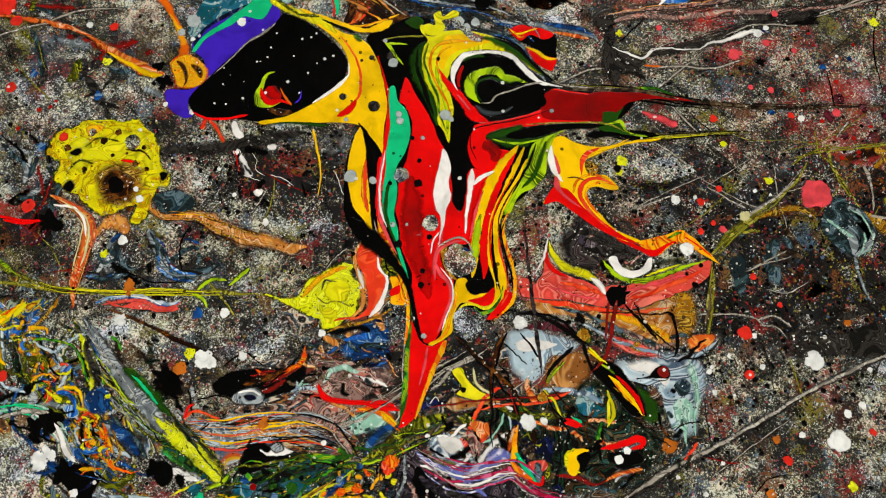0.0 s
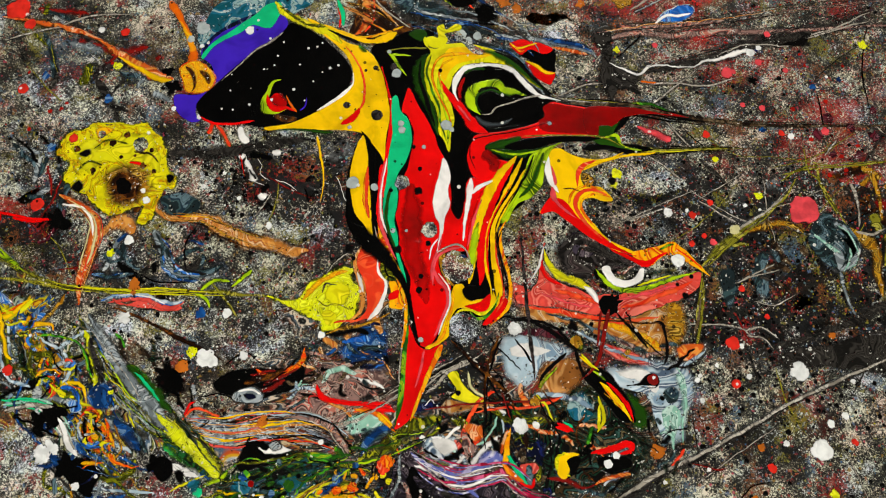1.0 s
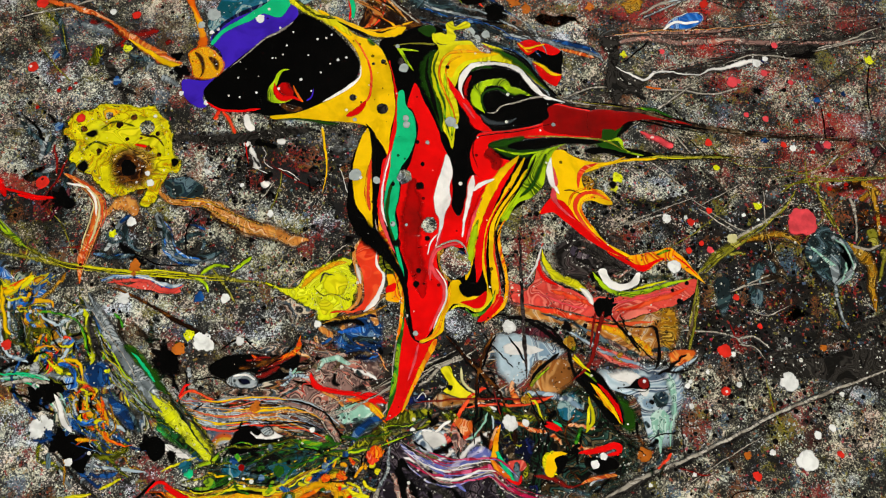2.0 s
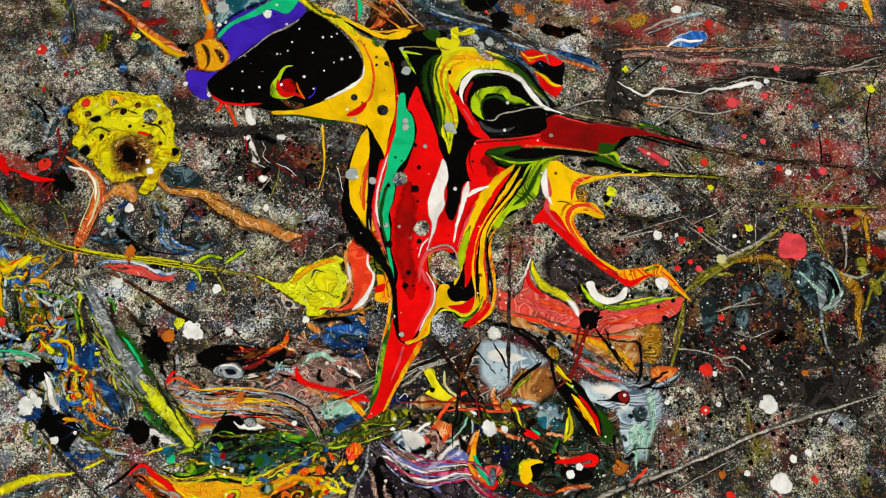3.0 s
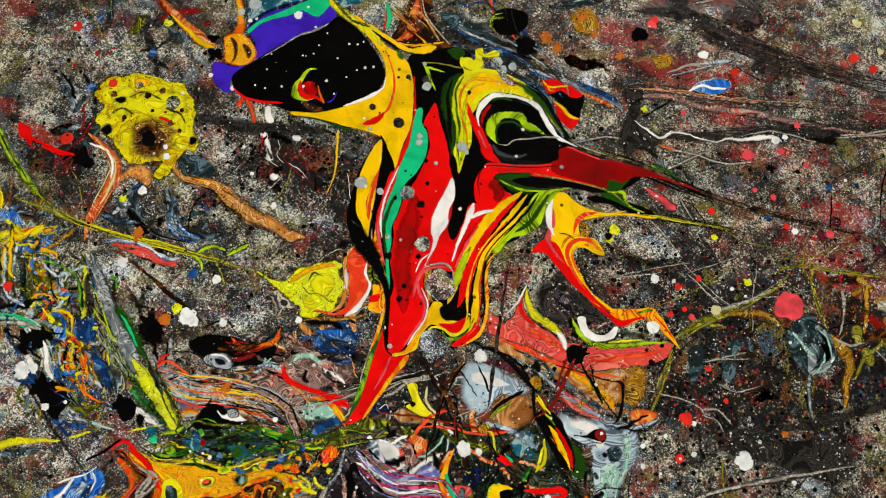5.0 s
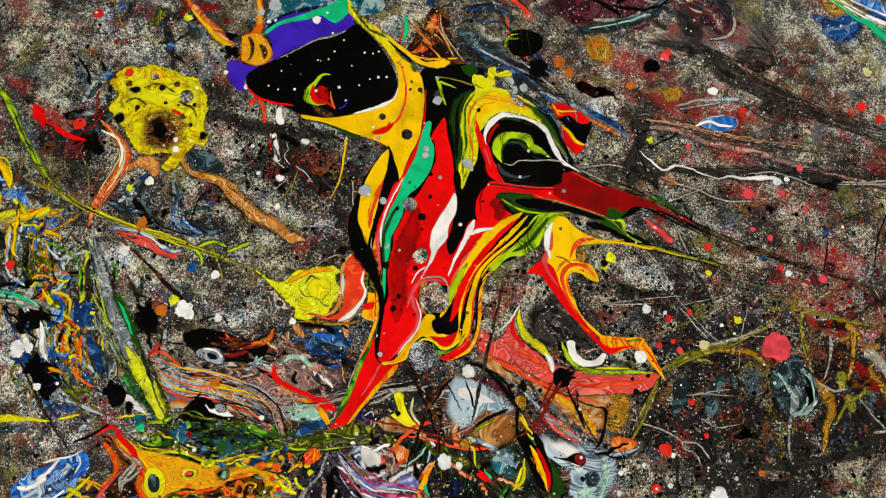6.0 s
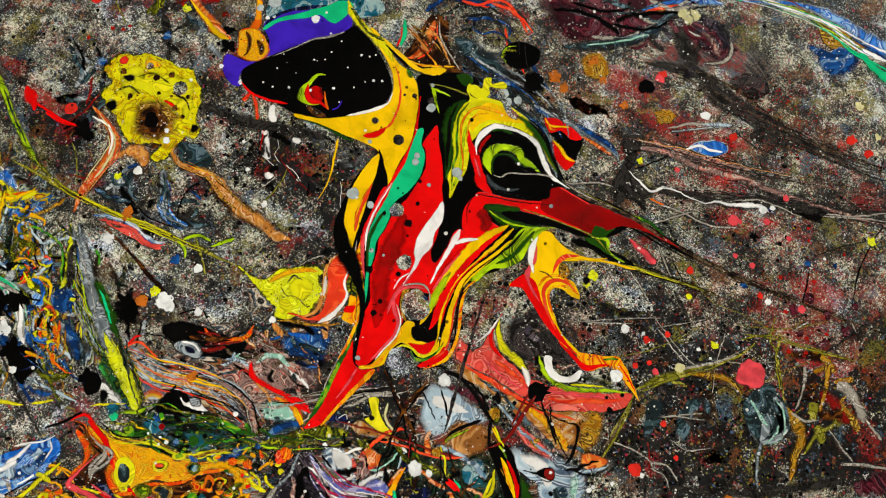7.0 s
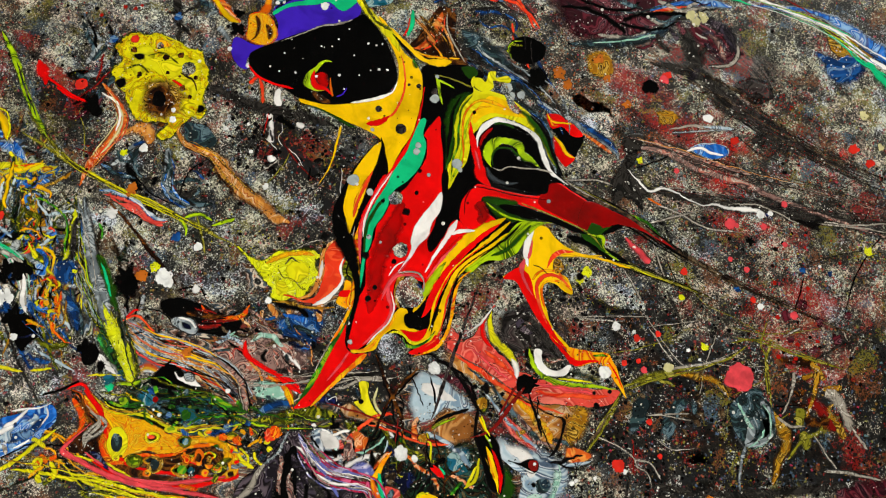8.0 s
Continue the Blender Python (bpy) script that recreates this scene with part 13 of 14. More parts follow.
# colours that run along the green diagonal
tagged(streak("paint_run", "green_soft", 1.30, [(-24.03, -10.25, 0.45), (-22.67, -11.40, 0.98), (-21.23, -12.74, 0.89), (-20.14, -13.81, 0.35)], None, 0.9, bleed=True), "dark green run beside the grey one", "paint run", "")
tagged(streak("paint_run", "teal", 1.32, [(-23.41, -10.83, 0.18), (-22.42, -11.67, 0.36), (-21.27, -12.97, 0.31)], None, 0.9, bleed=True), "thin teal run beside the grey one", "paint run", "")
tagged(streak("paint_run", "grey_run", 1.34, [(-27.96, -6.85, 0.27), (-26.31, -8.64, 0.45), (-24.78, -10.37, 0.63), (-23.19, -12.24, 0.76), (-21.66, -13.91, 0.58), (-20.33, -15.24, 0.35)], None, 0.9, bleed=True), "blue grey diagonal run of paint", "paint run", "")
tagged(streak("paint_run", "strand_pale", 1.36, [(-27.30, -7.54, 0.09), (-25.67, -9.27, 0.14), (-24.17, -10.95, 0.18), (-22.55, -12.94, 0.18)], None, 0.9, bleed=True), "pale ridge along the grey run", "paint run", "")
tagged(streak("paint_run", "forest", 1.30, [(-20.63, -13.31, 0.18), (-18.94, -15.02, 0.40), (-17.53, -16.76, 0.44), (-16.04, -18.11, 0.22)], None, 0.9, bleed=True), "dark green vein in the lime run", "paint run", "")
tagged(streak("paint_run", "green_band", 1.28, [(-20.90, -15.33, 0.35), (-19.93, -16.14, 0.79), (-18.38, -17.32, 0.96), (-16.90, -18.24, 0.43)], None, 0.9, bleed=True), "dark green run beside the lime one", "paint run", "")
tagged(streak("paint_run", "forest", 1.32, [(-19.79, -13.40, 0.13), (-18.18, -15.34, 0.26), (-16.77, -16.94, 0.26)], None, 0.9, bleed=True), "dark green vein in the lime run", "paint run", "")
tagged(streak("paint_run", "murk", 1.26, [(-27.21, -8.23, 0.54), (-26.42, -9.94, 0.90), (-25.73, -11.65, 0.54)], None, 0.9, bleed=True), "dark grey smear over the lime run", "paint run", "")

# fine hairs and scratches across the grit
tagged(streak("paint_strand", "murk", 0.60, [(19.88, -4.62, 0.07), (22.07, -1.34, 0.14), (24.94, 1.52, 0.09)], None, 0.6, bleed=True), "thin dark grey strand of paint", "paint strand", "thin strands")
tagged(streak("paint_strand", "strand_black", 0.60, [(29.75, 18.37, 0.08), (31.91, 19.75, 0.19), (34.28, 20.08, 0.11)], None, 0.6), "thin black strand of paint", "paint strand", "thin strands")
tagged(streak("paint_strand", "strand_pale", 0.60, [(24.70, -4.16, 0.07), (26.45, -4.37, 0.12), (28.11, -3.53, 0.07)], None, 0.6, halo=("murk", 1.2), bleed=True), "thin pale grey strand of dried paint", "paint strand", "thin strands")
tagged(streak("paint_strand", "strand_pale", 0.60, [(19.97, 5.08, 0.09), (22.96, 3.18, 0.13), (26.12, 1.76, 0.08)], None, 0.6, halo=("murk", 1.2), bleed=True), "thin pale grey strand of dried paint", "paint strand", "thin strands")
tagged(streak("paint_strand", "strand_pale", 0.60, [(30.77, -15.32, 0.07), (31.92, -18.14, 0.10), (32.49, -21.09, 0.09)], None, 0.6, halo=("murk", 1.2), bleed=True), "thin pale grey strand of dried paint", "paint strand", "thin strands")
tagged(streak("paint_strand", "murk", 0.60, [(18.12, -13.25, 0.10), (20.41, -13.40, 0.10), (22.58, -12.45, 0.08)], None, 0.6, bleed=True), "thin dark grey strand of paint", "paint strand", "thin strands")
tagged(streak("paint_strand", "strand_pale", 0.60, [(25.65, 3.28, 0.08), (28.51, 4.04, 0.10), (31.28, 5.42, 0.09)], None, 0.6, halo=("murk", 1.2), bleed=True), "thin pale grey strand of dried paint", "paint strand", "thin strands")
tagged(streak("paint_strand", "murk", 0.60, [(31.57, 15.29, 0.10), (34.55, 17.67, 0.13), (37.86, 19.35, 0.10)], None, 0.6, bleed=True), "thin dark grey strand of paint", "paint strand", "thin strands")
tagged(streak("paint_strand", "murk", 0.60, [(31.17, -11.88, 0.07), (32.57, -9.89, 0.16), (33.87, -7.82, 0.10)], None, 0.6, bleed=True), "thin dark grey strand of paint", "paint strand", "thin strands")
tagged(streak("paint_strand", "strand_black", 0.60, [(22.51, -19.00, 0.08), (23.50, -18.03, 0.10), (24.84, -17.71, 0.07)], None, 0.6), "thin black strand of paint", "paint strand", "thin strands")
tagged(streak("paint_strand", "murk", 0.60, [(21.12, 23.45, 0.10), (24.24, 22.65, 0.13), (27.52, 23.15, 0.10)], None, 0.6, bleed=True), "thin dark grey strand of paint", "paint strand", "thin strands")
tagged(streak("paint_strand", "strand_olive", 0.60, [(17.96, 0.17, 0.08), (21.34, 2.52, 0.12), (24.21, 5.62, 0.10)], None, 0.6, bleed=True), "thin olive strand of dried paint", "paint strand", "thin strands")
tagged(streak("paint_strand", "strand_black", 0.60, [(31.55, 13.91, 0.11), (31.78, 11.91, 0.17), (31.86, 9.89, 0.09)], None, 0.6), "thin black strand of paint", "paint strand", "thin strands")
tagged(streak("paint_strand", "strand_brown", 0.60, [(21.90, 18.65, 0.09), (23.50, 19.03, 0.18), (25.00, 18.77, 0.10)], None, 0.6, bleed=True), "thin brown strand of dried paint", "paint strand", "thin strands")
tagged(streak("paint_strand", "strand_pale", 0.60, [(19.37, -17.97, 0.08), (22.44, -15.83, 0.12), (25.63, -13.78, 0.10)], None, 0.6, halo=("murk", 1.2), bleed=True), "thin pale grey strand of dried paint", "paint strand", "thin strands")
tagged(streak("paint_strand", "strand_brown", 0.60, [(17.47, 20.80, 0.09), (19.27, 22.58, 0.15), (20.07, 25.08, 0.08)], None, 0.6, bleed=True), "thin brown strand of dried paint", "paint strand", "thin strands")
tagged(streak("paint_strand", "murk", 0.60, [(19.18, -10.91, 0.08), (19.48, -14.49, 0.15), (19.74, -17.97, 0.08)], None, 0.6, bleed=True), "thin dark grey strand of paint", "paint strand", "thin strands")
tagged(streak("paint_strand", "strand_black", 0.60, [(20.15, 9.98, 0.08), (21.23, 9.01, 0.12), (22.29, 8.10, 0.07)], None, 0.6), "thin black strand of paint", "paint strand", "thin strands")
tagged(streak("paint_strand", "strand_brown", 0.60, [(23.02, 8.10, 0.09), (22.66, 6.52, 0.15), (23.21, 5.05, 0.10)], None, 0.6, bleed=True), "thin brown strand of dried paint", "paint strand", "thin strands")
tagged(streak("paint_strand", "strand_olive", 0.60, [(29.36, 1.73, 0.08), (31.85, 4.57, 0.10), (34.59, 7.29, 0.07)], None, 0.6, bleed=True), "thin olive strand of dried paint", "paint strand", "thin strands")
tagged(streak("paint_strand", "strand_black", 0.60, [(14.28, 16.44, 0.10), (15.97, 18.00, 0.14), (17.50, 19.79, 0.10)], None, 0.6), "thin black strand of paint", "paint strand", "thin strands")
tagged(streak("paint_strand", "murk", 0.60, [(21.79, 0.51, 0.10), (24.41, 0.11, 0.11), (27.02, -0.29, 0.10)], None, 0.6, bleed=True), "thin dark grey strand of paint", "paint strand", "thin strands")
tagged(streak("paint_strand", "murk", 0.60, [(23.38, 1.47, 0.09), (27.10, 1.72, 0.16), (30.81, 1.51, 0.08)], None, 0.6, bleed=True), "thin dark grey strand of paint", "paint strand", "thin strands")
tagged(streak("paint_strand", "strand_olive", 0.60, [(31.28, -0.45, 0.10), (33.02, 0.74, 0.16), (34.31, 2.49, 0.08)], None, 0.6, bleed=True), "thin olive strand of dried paint", "paint strand", "thin strands")
tagged(streak("paint_strand", "strand_pale", 0.60, [(15.13, 10.55, 0.10), (18.35, 13.20, 0.18), (21.64, 15.96, 0.08)], None, 0.6, halo=("murk", 1.2), bleed=True), "thin pale grey strand of dried paint", "paint strand", "thin strands")
tagged(streak("paint_strand", "strand_pale", 0.60, [(14.71, 2.26, 0.09), (16.76, 2.82, 0.13), (18.74, 3.67, 0.10)], None, 0.6, halo=("murk", 1.2), bleed=True), "thin pale grey strand of dried paint", "paint strand", "thin strands")
tagged(streak("paint_strand", "strand_black", 0.60, [(32.68, 2.25, 0.09), (34.12, 3.09, 0.14), (35.64, 3.70, 0.08)], None, 0.6), "thin black strand of paint", "paint strand", "thin strands")
tagged(streak("paint_strand", "strand_brown", 0.60, [(31.29, 21.07, 0.08), (32.10, 23.06, 0.13), (33.49, 24.65, 0.08)], None, 0.6, bleed=True), "thin brown strand of dried paint", "paint strand", "thin strands")
tagged(streak("paint_strand", "strand_pale", 0.60, [(26.31, 6.29, 0.10), (26.44, 3.15, 0.12), (26.88, 0.12, 0.09)], None, 0.6, halo=("murk", 1.2), bleed=True), "thin pale grey strand of dried paint", "paint strand", "thin strands")
tagged(streak("paint_strand", "strand_brown", 0.60, [(17.01, 26.01, 0.10), (17.90, 23.00, 0.18), (19.36, 20.49, 0.10)], None, 0.6, bleed=True), "thin brown strand of dried paint", "paint strand", "thin strands")
tagged(streak("paint_strand", "strand_black", 0.60, [(36.51, 20.35, 0.09), (35.66, 16.07, 0.14), (35.91, 12.03, 0.08)], None, 0.6), "thin black strand of paint", "paint strand", "thin strands")
tagged(streak("paint_strand", "strand_brown", 0.60, [(34.84, 26.91, 0.10), (35.10, 23.51, 0.16), (34.53, 20.18, 0.08)], None, 0.6, bleed=True), "thin brown strand of dried paint", "paint strand", "thin strands")
tagged(streak("paint_strand", "strand_olive", 0.60, [(25.94, -9.21, 0.10), (26.67, -11.90, 0.16), (27.91, -14.25, 0.08)], None, 0.6, bleed=True), "thin olive strand of dried paint", "paint strand", "thin strands")
tagged(streak("paint_strand", "strand_olive", 0.60, [(27.02, 7.01, 0.08), (30.88, 8.18, 0.14), (34.46, 10.44, 0.08)], None, 0.6, bleed=True), "thin olive strand of dried paint", "paint strand", "thin strands")
tagged(streak("paint_strand", "strand_black", 0.75, [(-12.49, 9.50, 0.08), (-9.87, 9.36, 0.17), (-7.61, 10.65, 0.07)], None, 0.8), "thin black strand of paint", "paint strand", "thin strands")
tagged(streak("paint_strand", "strand_olive", 0.75, [(-31.94, 0.08, 0.09), (-30.35, -1.63, 0.15), (-29.22, -3.63, 0.10)], None, 0.8, bleed=True), "thin olive strand of dried paint", "paint strand", "thin strands")
tagged(streak("paint_strand", "strand_black", 0.75, [(-24.80, -2.90, 0.10), (-22.53, -3.77, 0.14), (-20.17, -3.76, 0.08)], None, 0.8), "thin black strand of paint", "paint strand", "thin strands")
tagged(streak("paint_strand", "strand_black", 0.75, [(-24.33, -15.27, 0.08), (-23.42, -13.21, 0.13), (-21.68, -11.77, 0.07)], None, 0.8), "thin black strand of paint", "paint strand", "thin strands")
tagged(streak("paint_strand", "strand_black", 0.75, [(-20.18, -3.19, 0.10), (-20.71, -1.14, 0.14), (-19.90, 0.77, 0.10)], None, 0.8), "thin black strand of paint", "paint strand", "thin strands")
tagged(streak("paint_strand", "strand_olive", 0.75, [(-34.04, 16.54, 0.09), (-33.58, 15.20, 0.14), (-33.04, 13.93, 0.07)], None, 0.8, bleed=True), "thin olive strand of dried paint", "paint strand", "thin strands")
tagged(streak("paint_strand", "murk", 0.75, [(-24.11, -12.68, 0.08), (-21.71, -12.75, 0.10), (-19.43, -12.33, 0.08)], None, 0.8, bleed=True), "thin dark grey strand of paint", "paint strand", "thin strands")
tagged(streak("paint_strand", "strand_brown", 0.75, [(-14.79, -18.60, 0.07), (-13.84, -18.17, 0.12), (-13.99, -17.16, 0.08)], None, 0.8, bleed=True), "thin brown strand of dried paint", "paint strand", "thin strands")
tagged(streak("paint_strand", "murk", 0.75, [(-31.77, -9.57, 0.09), (-30.70, -9.90, 0.16), (-29.68, -9.60, 0.07)], None, 0.8, bleed=True), "thin dark grey strand of paint", "paint strand", "thin strands")
tagged(streak("paint_strand", "strand_black", 0.75, [(-18.40, -12.61, 0.08), (-16.53, -12.32, 0.13), (-14.67, -13.00, 0.10)], None, 0.8), "thin black strand of paint", "paint strand", "thin strands")
tagged(streak("paint_strand", "murk", 0.75, [(-17.98, -13.10, 0.08), (-16.77, -13.58, 0.12), (-16.02, -14.66, 0.10)], None, 0.8, bleed=True), "thin dark grey strand of paint", "paint strand", "thin strands")
tagged(streak("paint_strand", "strand_red", 0.75, [(-27.46, -20.55, 0.06), (-26.33, -18.78, 0.12), (-25.83, -16.70, 0.08)], None, 0.8, bleed=True), "thin dark red strand of paint", "paint strand", "thin strands")
tagged(streak("paint_strand", "strand_pale", 0.75, [(-10.16, -4.37, 0.07), (-9.06, -2.56, 0.14), (-7.67, -0.99, 0.08)], None, 0.8, halo=("murk", 1.2), bleed=True), "thin pale grey strand of dried paint", "paint strand", "thin strands")
tagged(streak("paint_strand", "strand_red", 0.75, [(-14.62, 5.16, 0.10), (-12.61, 4.04, 0.16), (-10.51, 3.39, 0.09)], None, 0.8, bleed=True), "thin dark red strand of paint", "paint strand", "thin strands")
tagged(streak("paint_strand", "murk", 0.75, [(-33.57, -8.95, 0.07), (-32.72, -10.70, 0.11), (-31.80, -12.39, 0.09)], None, 0.8, bleed=True), "thin dark grey strand of paint", "paint strand", "thin strands")
tagged(streak("paint_strand", "strand_olive", 0.75, [(-7.36, -17.08, 0.07), (-7.68, -16.02, 0.10), (-6.88, -15.26, 0.08)], None, 0.8, bleed=True), "thin olive strand of dried paint", "paint strand", "thin strands")
tagged(streak("paint_strand", "strand_pale", 0.75, [(-24.72, 3.98, 0.10), (-23.71, 4.69, 0.12), (-22.47, 4.98, 0.09)], None, 0.8, halo=("murk", 1.2), bleed=True), "thin pale grey strand of dried paint", "paint strand", "thin strands")
tagged(streak("paint_strand", "strand_pale", 0.75, [(-15.33, 1.48, 0.08), (-14.72, 2.54, 0.11), (-14.12, 3.66, 0.10)], None, 0.8, halo=("murk", 1.2), bleed=True), "thin pale grey strand of dried paint", "paint strand", "thin strands")
tagged(streak("paint_strand", "strand_black", 0.75, [(-12.45, -15.13, 0.10), (-10.17, -15.99, 0.15), (-7.72, -16.06, 0.07)], None, 0.8), "thin black strand of paint", "paint strand", "thin strands")
tagged(streak("paint_strand", "strand_brown", 0.75, [(-10.76, -8.21, 0.10), (-9.52, -10.05, 0.14), (-8.10, -11.66, 0.09)], None, 0.8, bleed=True), "thin brown strand of dried paint", "paint strand", "thin strands")
tagged(streak("paint_strand", "strand_olive", 0.75, [(-14.50, 0.38, 0.07), (-13.78, 2.45, 0.17), (-13.51, 4.74, 0.10)], None, 0.8, bleed=True), "thin olive strand of dried paint", "paint strand", "thin strands")
tagged(streak("paint_strand", "murk", 0.75, [(-11.21, 18.77, 0.10), (-11.14, 17.16, 0.15), (-10.50, 15.61, 0.09)], None, 0.8, bleed=True), "thin dark grey strand of paint", "paint strand", "thin strands")
specks("red_spatter", "speck_red", "bright red paint spatter in clouds", [(22.2, 18.7, 1.4, 0.7, 0, 260), (25.0, 15.9, 1.9, 0.8, 0, 260), (31.0, 10.9, 2.3, 1.8, 0, 500), (32.5, 7.9, 1.8, 1.4, 0, 300), (25.1, 27.1, 2.9, 1.5, 0, 400), (29.1, 23.8, 2.4, 1.2, 0, 250), (38.4, 17.5, 2.4, 1.9, 0, 300)], 14, 0.50, 0.2, 0.75, 2)


# drops
for x, y, r in [(28.98, -15.36, 0.83), (27.87, -9.45, 0.76), (-16.78, -6.10, 0.39), (-24.20, 2.87, 0.31), (-24.55, 3.66, 0.22), (-17.13, 18.28, 0.38), (-29.85, 17.96, 0.29), (-22.88, 10.87, 0.23), (-20.65, 10.24, 0.28), (-25.15, -0.48, 0.40), (-21.09, 16.70, 0.19)]:
    drop("white_drop", "drop_white", 1.30, x, y, r, "chalky white paint drop", "paint drop", "white paint drops", 0.22)
# the tiny one at 16.48, -10.26 is the gleam painted on the maroon drop
for x, y, r in [(5.74, -6.81, 0.56), (6.22, -14.11, 0.63), (12.80, -16.67, 0.33), (13.41, -16.04, 0.29), (7.39, -13.99, 0.29), (18.85, -0.95, 0.53), (16.48, -10.26, 0.13), (-9.28, -7.65, 0.30), (-15.17, -9.37, 0.38), (26.10, 17.42, 0.38)]:
    drop("white_drop", "drop_white", 1.60, x, y, r, "chalky white paint drop", "paint drop", "white paint drops", 0.22)
for x, y, r in [(18.28, 2.92, 0.40), (19.82, 3.16, 0.18), (24.62, 3.74, 0.18), (25.80, 3.42, 0.13), (26.34, -14.90, 0.25), (23.49, -7.70, 0.21), (23.91, -10.01, 0.21), (19.86, -10.37, 0.21), (20.15, -11.89, 0.21), (29.85, -13.39, 0.29), (31.05, -12.78, 0.29), (31.94, -10.18, 0.21)]:
    drop("white_drop", "drop_white", 1.00, x, y, r, "small white paint drop", "paint drop", "small white drops", 0.25)
for x, y, r in [(28.97, 9.88, 0.28)]:
    drop("white_drop", "drop_white", 1.00, x, y, r, "small white paint drop", "paint drop", "small white drops", 0.25)
for x, y, r in [(26.86, 17.94, 0.24), (20.46, 2.70, 0.13), (20.09, -10.03, 0.17), (21.61, -12.09, 0.13), (32.48, 15.39, 0.14), (21.44, -9.19, 0.17), (-14.09, 0.98, 0.27), (-24.83, -6.69, 0.26), (-16.70, 3.23, 0.18), (-19.69, 4.15, 0.23), (-18.07, 5.33, 0.18), (20.36, -16.91, 0.16)]:
    drop("white_drop", "drop_white", 1.00, x, y, r, "small white paint drop", "paint drop", "small white drops", 0.25)
for x, y, r in [(18.96, -19.06, 0.20), (17.00, -17.90, 0.16)]:
    drop("white_drop", "drop_white", 1.00, x, y, r, "small white paint drop", "paint drop", "small white drops", 0.25)
for x, y, r in [(29.39, 3.48, 1.21), (23.95, 15.51, 0.52), (26.73, 16.55, 0.33), (26.69, 12.34, 0.28), (31.87, 10.38, 0.37), (17.86, 17.91, 0.28), (29.01, 15.89, 0.24), (27.71, 19.26, 0.29), (24.52, 15.61, 0.23), (25.08, 12.58, 0.23)]:
    drop("coral_drop", "coral", 1.20, x, y, r, "coral pink paint drop", "paint drop", "coral paint drops", 0.18)
for x, y, r in [(22.79, -7.49, 0.56), (22.84, -10.60, 0.38), (-32.95, 2.22, 0.58), (-27.84, 17.81, 0.38), (-37.34, 19.77, 1.05), (-36.08, 18.30, 0.52), (-35.71, 12.31, 0.47), (21.80, 9.84, 0.32), (28.17, 10.12, 0.28), (31.56, -14.67, 0.29), (25.11, -16.69, 0.37), (20.24, 2.79, 0.31)]:
    drop("red_drop", "drop_red", 1.20, x, y, r, "bright red paint drop", "paint drop", "red paint drops", 0.2)
for x, y, r in [(21.76, 3.87, 0.27), (20.06, 0.41, 0.27), (21.09, 1.09, 0.22), (23.79, -3.16, 0.26), (25.66, -5.33, 0.22), (-33.07, -10.91, 0.42), (-30.85, 8.00, 0.37)]:
    drop("red_drop", "drop_red", 1.20, x, y, r, "bright red paint drop", "paint drop", "red paint drops", 0.2)
for x, y, r in [(-32.23, 10.59, 0.32), (-31.83, 11.08, 0.28), (-33.12, 10.34, 0.37), (-28.55, 14.87, 0.28), (-35.46, 13.82, 0.28), (-34.65, 8.71, 0.32), (30.36, 17.44, 0.24), (30.72, 16.41, 0.28), (34.01, 16.42, 0.28), (34.48, 9.17, 0.37), (32.98, 8.19, 0.37), (31.86, 6.51, 0.36)]:
    drop("red_drop", "speck_red", 1.00, x, y, r * 0.55, "small red paint drop", "paint drop", "small red drops", 0.3)
for x, y, r in [(33.28, 6.99, 0.32), (30.64, 9.64, 0.37), (32.20, 13.11, 0.37), (29.33, 12.35, 0.37)]:
    drop("red_drop", "speck_red", 1.00, x, y, r * 0.55, "small red paint drop", "paint drop", "small red drops", 0.3)
for x, y, r in [(35.94, 18.51, 0.38), (14.51, 17.37, 0.28), (29.62, -18.50, 0.33), (14.16, 6.19, 0.45), (13.89, 5.24, 0.32), (25.78, 4.59, 0.36), (22.44, 7.66, 0.27), (-28.05, 14.61, 0.38), (-26.48, -1.61, 0.31)]:
    drop("yellow_drop", "lemon_splat", 0.90, x, y, r, "small yellow green paint drop", "paint drop", "yellow paint drops", 0.35)
for x, y, r in [(26.58, 10.36, 0.32), (31.19, 14.37, 0.33), (33.52, 15.14, 0.23), (-34.02, 13.57, 0.33), (-28.42, 11.59, 0.37), (-32.48, 7.18, 0.41), (-18.84, -6.19, 0.43)]:
    drop("blue_drop", "blue", 0.90, x, y, r, "small blue paint drop", "paint drop", "blue drops", 0.35)
for x, y, r in [(1.15, -2.02, 1.27), (1.79, -6.82, 1.20), (-3.49, 4.88, 0.63), (-1.12, 0.99, 0.67)]:
    drop("grit_crater", "grit_pale", 2.35, x, y, r, "round crater of bare pale grit in the paint", "crater", "craters", 0.12)
for x, y, r in [(-25.23, 7.69, 0.64), (13.01, 5.71, 0.41), (4.70, 1.02, 0.40), (19.71, 15.33, 0.00), (-28.51, 8.40, 0.32)]:
    drop("grit_crater", "grit_grey", 1.35, x, y, r, "round crater of bare grit in the paint", "crater", "craters", 0.2)
for x, y, r in [(-5.81, 10.75, 0.51), (-8.38, 11.58, 0.32), (-6.11, 15.07, 0.23), (-6.95, 14.81, 0.14), (-4.61, 15.23, 0.33)]:
    drop("dark_cell", "charcoal", 2.05, x, y, r, "dark round cell in the yellow paint", "paint cell", "dark cells", 0.1)
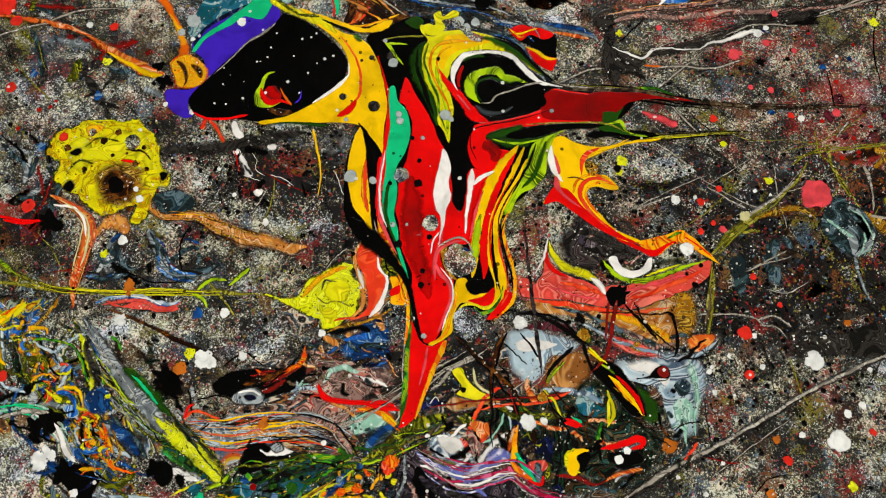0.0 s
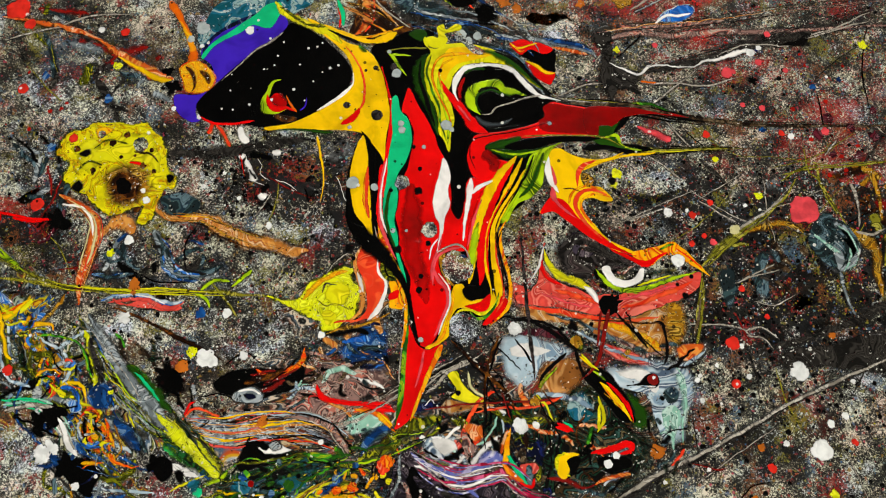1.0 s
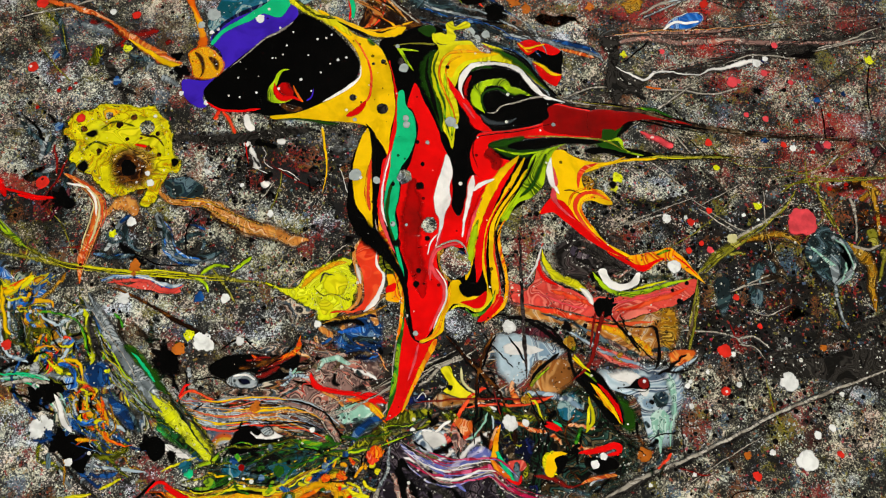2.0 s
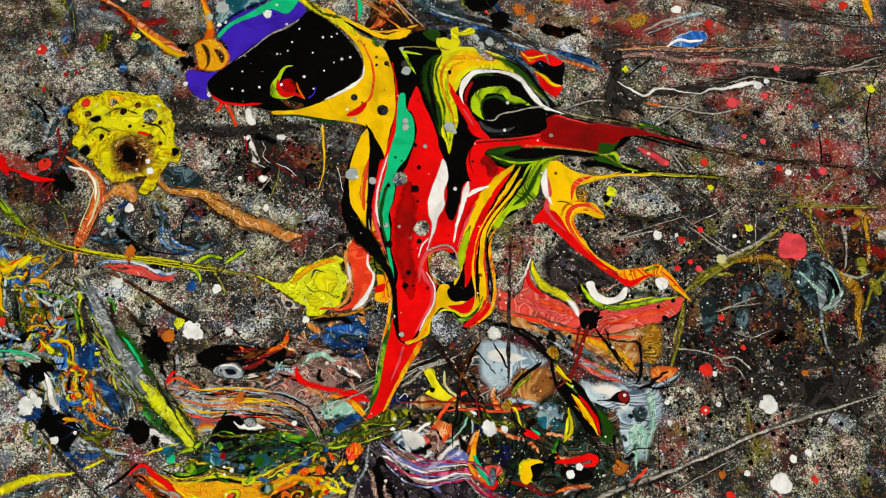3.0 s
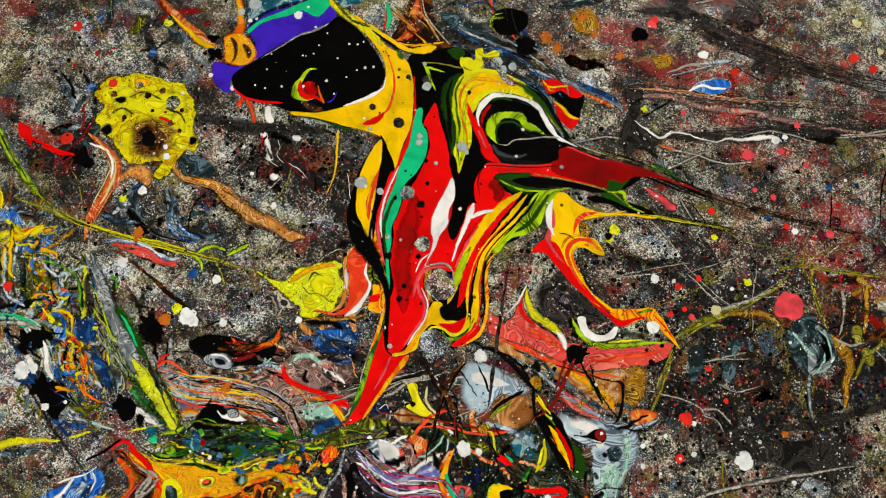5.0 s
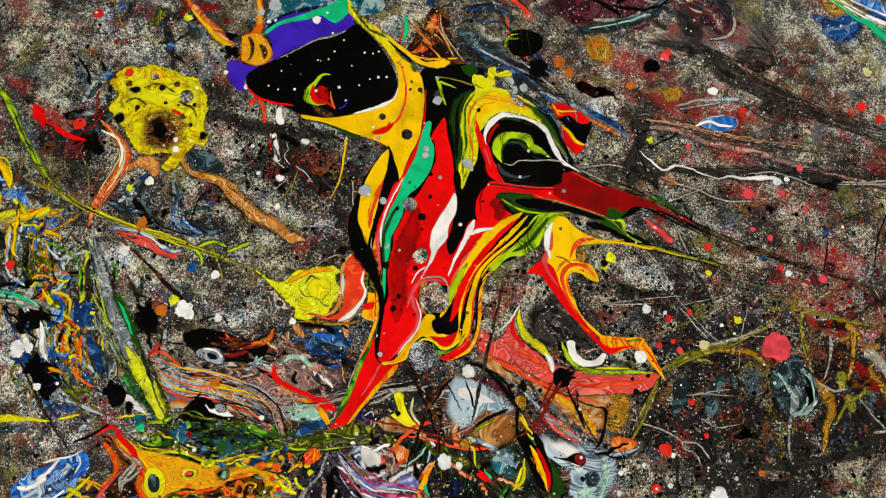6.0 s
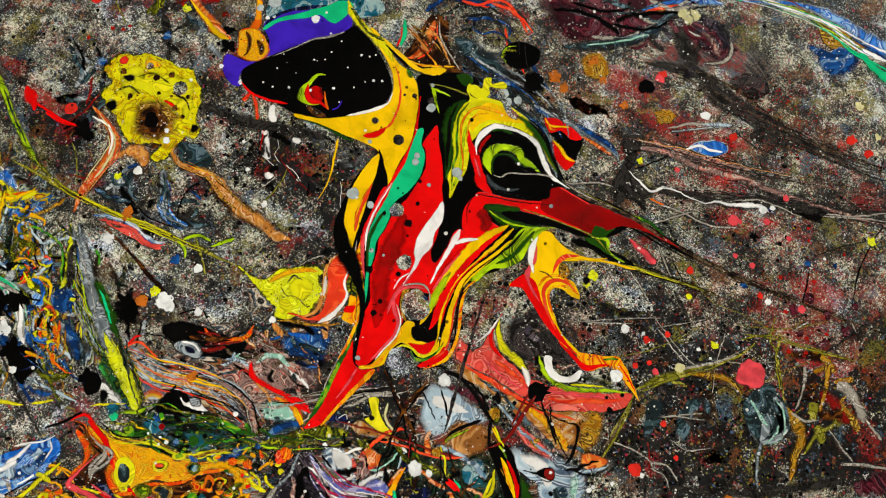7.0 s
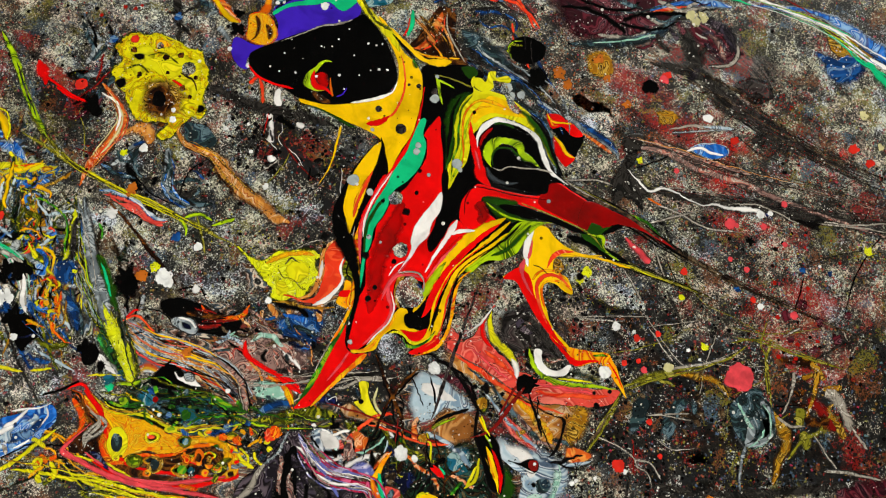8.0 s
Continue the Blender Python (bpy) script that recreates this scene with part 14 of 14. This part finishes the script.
for x, y, r in [(-2.13, 4.23, 0.36), (-3.62, -0.70, 0.35), (-4.38, 4.22, 0.18), (-0.62, 14.99, 0.19), (13.76, 5.48, 0.32), (-7.12, -1.52, 0.18), (-1.20, -0.15, 0.22), (-1.70, -2.83, 0.22), (-1.82, -3.94, 0.26), (-2.06, 6.12, 0.18), (-2.64, 8.03, 0.18), (19.85, -2.29, 0.18)]:
    drop("dark_cell", "strand_black", 2.00, x, y, r, "dark pit in the paint film", "paint cell", "dark cells", 0.15)
for x, y, r in [(18.70, -2.96, 0.17), (19.29, -3.84, 0.26), (1.43, -11.78, 0.21)]:
    drop("dark_cell", "strand_black", 2.00, x, y, r, "dark pit in the paint film", "paint cell", "dark cells", 0.15)
for x, y, r in [(-27.52, 7.68, 0.41), (-26.45, 8.41, 0.37), (-24.26, 7.12, 0.27), (-24.81, 5.78, 0.36), (-30.41, 7.09, 0.41), (-26.70, 6.48, 0.23), (-28.83, 5.28, 0.32), (-23.86, 5.31, 0.27), (-24.87, 2.03, 0.36), (-25.58, 6.63, 0.18), (-28.58, -4.28, 0.17)]:
    drop("dark_cell", "brown", 1.30, x, y, r * 0.75, "dark pit in the yellow film", "paint cell", "dark cells", 0.2)
for x, y, r in [(0.01, 10.04, 0.46), (-3.67, 9.49, 0.32), (-3.77, 10.07, 0.28), (-5.74, 4.45, 0.32), (0.47, 9.65, 0.23), (-1.81, 8.04, 0.18), (-4.32, 14.62, 0.42), (-7.51, 4.77, 0.54), (-5.02, 16.61, 0.19), (8.67, 10.42, 0.18), (-8.04, 9.61, 0.18), (-1.56, -7.82, 0.21)]:
    drop("grey_drop", "drop_grey", 2.30, x, y, r, "translucent grey paint drop", "paint drop", "grey paint drops", 0.12)
for x, y, r in [(-4.09, 0.84, 0.22), (-2.98, 0.85, 0.13)]:
    drop("grey_drop", "drop_grey", 2.30, x, y, r, "translucent grey paint drop", "paint drop", "grey paint drops", 0.12)
for x, y, r in [(-11.97, 16.74, 0.12), (-10.81, 17.26, 0.09), (-14.13, 17.25, 0.09), (-10.01, 14.95, 0.14), (-12.95, 12.91, 0.14), (-11.35, 13.67, 0.09), (-16.57, 11.40, 0.12), (-14.75, 11.90, 0.14), (-17.93, 10.90, 0.09), (-15.62, 14.67, 0.09), (-12.60, 15.19, 0.09), (-18.29, 12.64, 0.09)]:
    drop("white_drop", "drop_white", 1.75, x, y, r, "tiny white paint drop on black", "paint drop", "white paint drops", 0.2)
for x, y, r in [(-9.31, 15.21, 0.12), (-14.53, 15.95, 0.09), (-11.97, 11.92, 0.09)]:
    drop("white_drop", "drop_white", 1.75, x, y, r, "tiny white paint drop on black", "paint drop", "white paint drops", 0.2)

# fine spatter
specks("white_spatter", "speck_white", "fine white paint spatter", [(-0.1, -1.1, 22.0, 13.2, 0, 1500), (-14.2, 10.7, 4.2, 2.8, 0, 60), (22.6, -1.4, 7.9, 7.9, 0, 900), (-17.4, -8.1, 5.1, 2.6, 0, 600), (-19.7, 4.4, 2.7, 1.8, 0, 300), (-11.0, 1.6, 2.2, 1.3, 0, 300), (-30.3, -14.4, 3.8, 3.8, 0, 500)], 1, 0.45, 0.25, 0.9, 3)
specks("grey_spatter", "speck_grey", "fine grey paint spatter", [(-0.1, -1.1, 26.4, 15.4, 0, 1500), (23.2, 5.5, 11.7, 11.7, 0, 800)], 2, 0.40, 0.3, 0.9, 3)
specks("black_spatter", "speck_black", "fine black paint spatter", [(-0.1, -1.1, 26.4, 15.4, 0, 3500), (22.4, -3.6, 8.7, 5.2, 0, 2000), (-13.9, 5.4, 3.6, 2.3, 0, 500)], 3, 0.42, 0.4, 2.4, 3)
specks("red_spatter", "speck_red", "fine red paint spatter", [(31.9, 10.4, 3.2, 2.8, 0, 1000), (21.5, 18.4, 1.9, 0.9, 0, 300), (24.5, 15.4, 2.3, 1.2, 0, 300), (-32.2, 14.1, 5.6, 5.6, 0, 300), (18.3, 0.9, 13.3, 8.9, 0, 500), (-32.4, 1.5, 2.2, 1.3, 0, 150), (21.4, 23.8, 5.8, 2.9, 0, 700), (30.2, 7.9, 4.6, 2.7, 0, 300), (34.6, 24.9, 4.4, 2.4, 0, 200)], 4, 0.46, 0.2, 0.6, 3)
specks("brown_spatter", "speck_orange", "fine orange brown paint spatter", [(10.1, 20.5, 3.4, 1.4, 0, 200), (-0.1, -1.1, 26.4, 15.4, 0, 350), (7.8, 22.6, 3.9, 1.9, 0, 300), (33.8, 4.2, 1.8, 2.7, 0, 200)], 6, 0.46, 0.25, 0.9, 3)
specks("yellow_spatter", "speck_yellow", "fine yellow green paint spatter", [(-0.1, -1.1, 26.4, 15.4, 0, 500), (-28.1, 14.6, 0.9, 0.7, 0, 50), (14.1, 5.5, 1.4, 1.4, 0, 120), (35.7, 18.5, 0.9, 0.7, 0, 80), (31.1, -3.6, 1.7, 1.3, 0, 120), (-13.3, -4.2, 1.3, 1.3, 0, 100)], 5, 0.46, 0.25, 0.9, 3)
specks("blue_spatter", "speck_blue", "fine blue paint spatter", [(-0.1, -1.1, 26.4, 15.4, 0, 300), (-33.2, 7.2, 2.3, 1.1, 0, 200), (37.6, 25.5, 1.9, 1.5, 0, 400), (31.0, 14.9, 0.9, 0.9, 0, 60), (-25.4, 16.2, 2.8, 1.9, 0, 150)], 7, 0.46, 0.25, 0.9, 3)
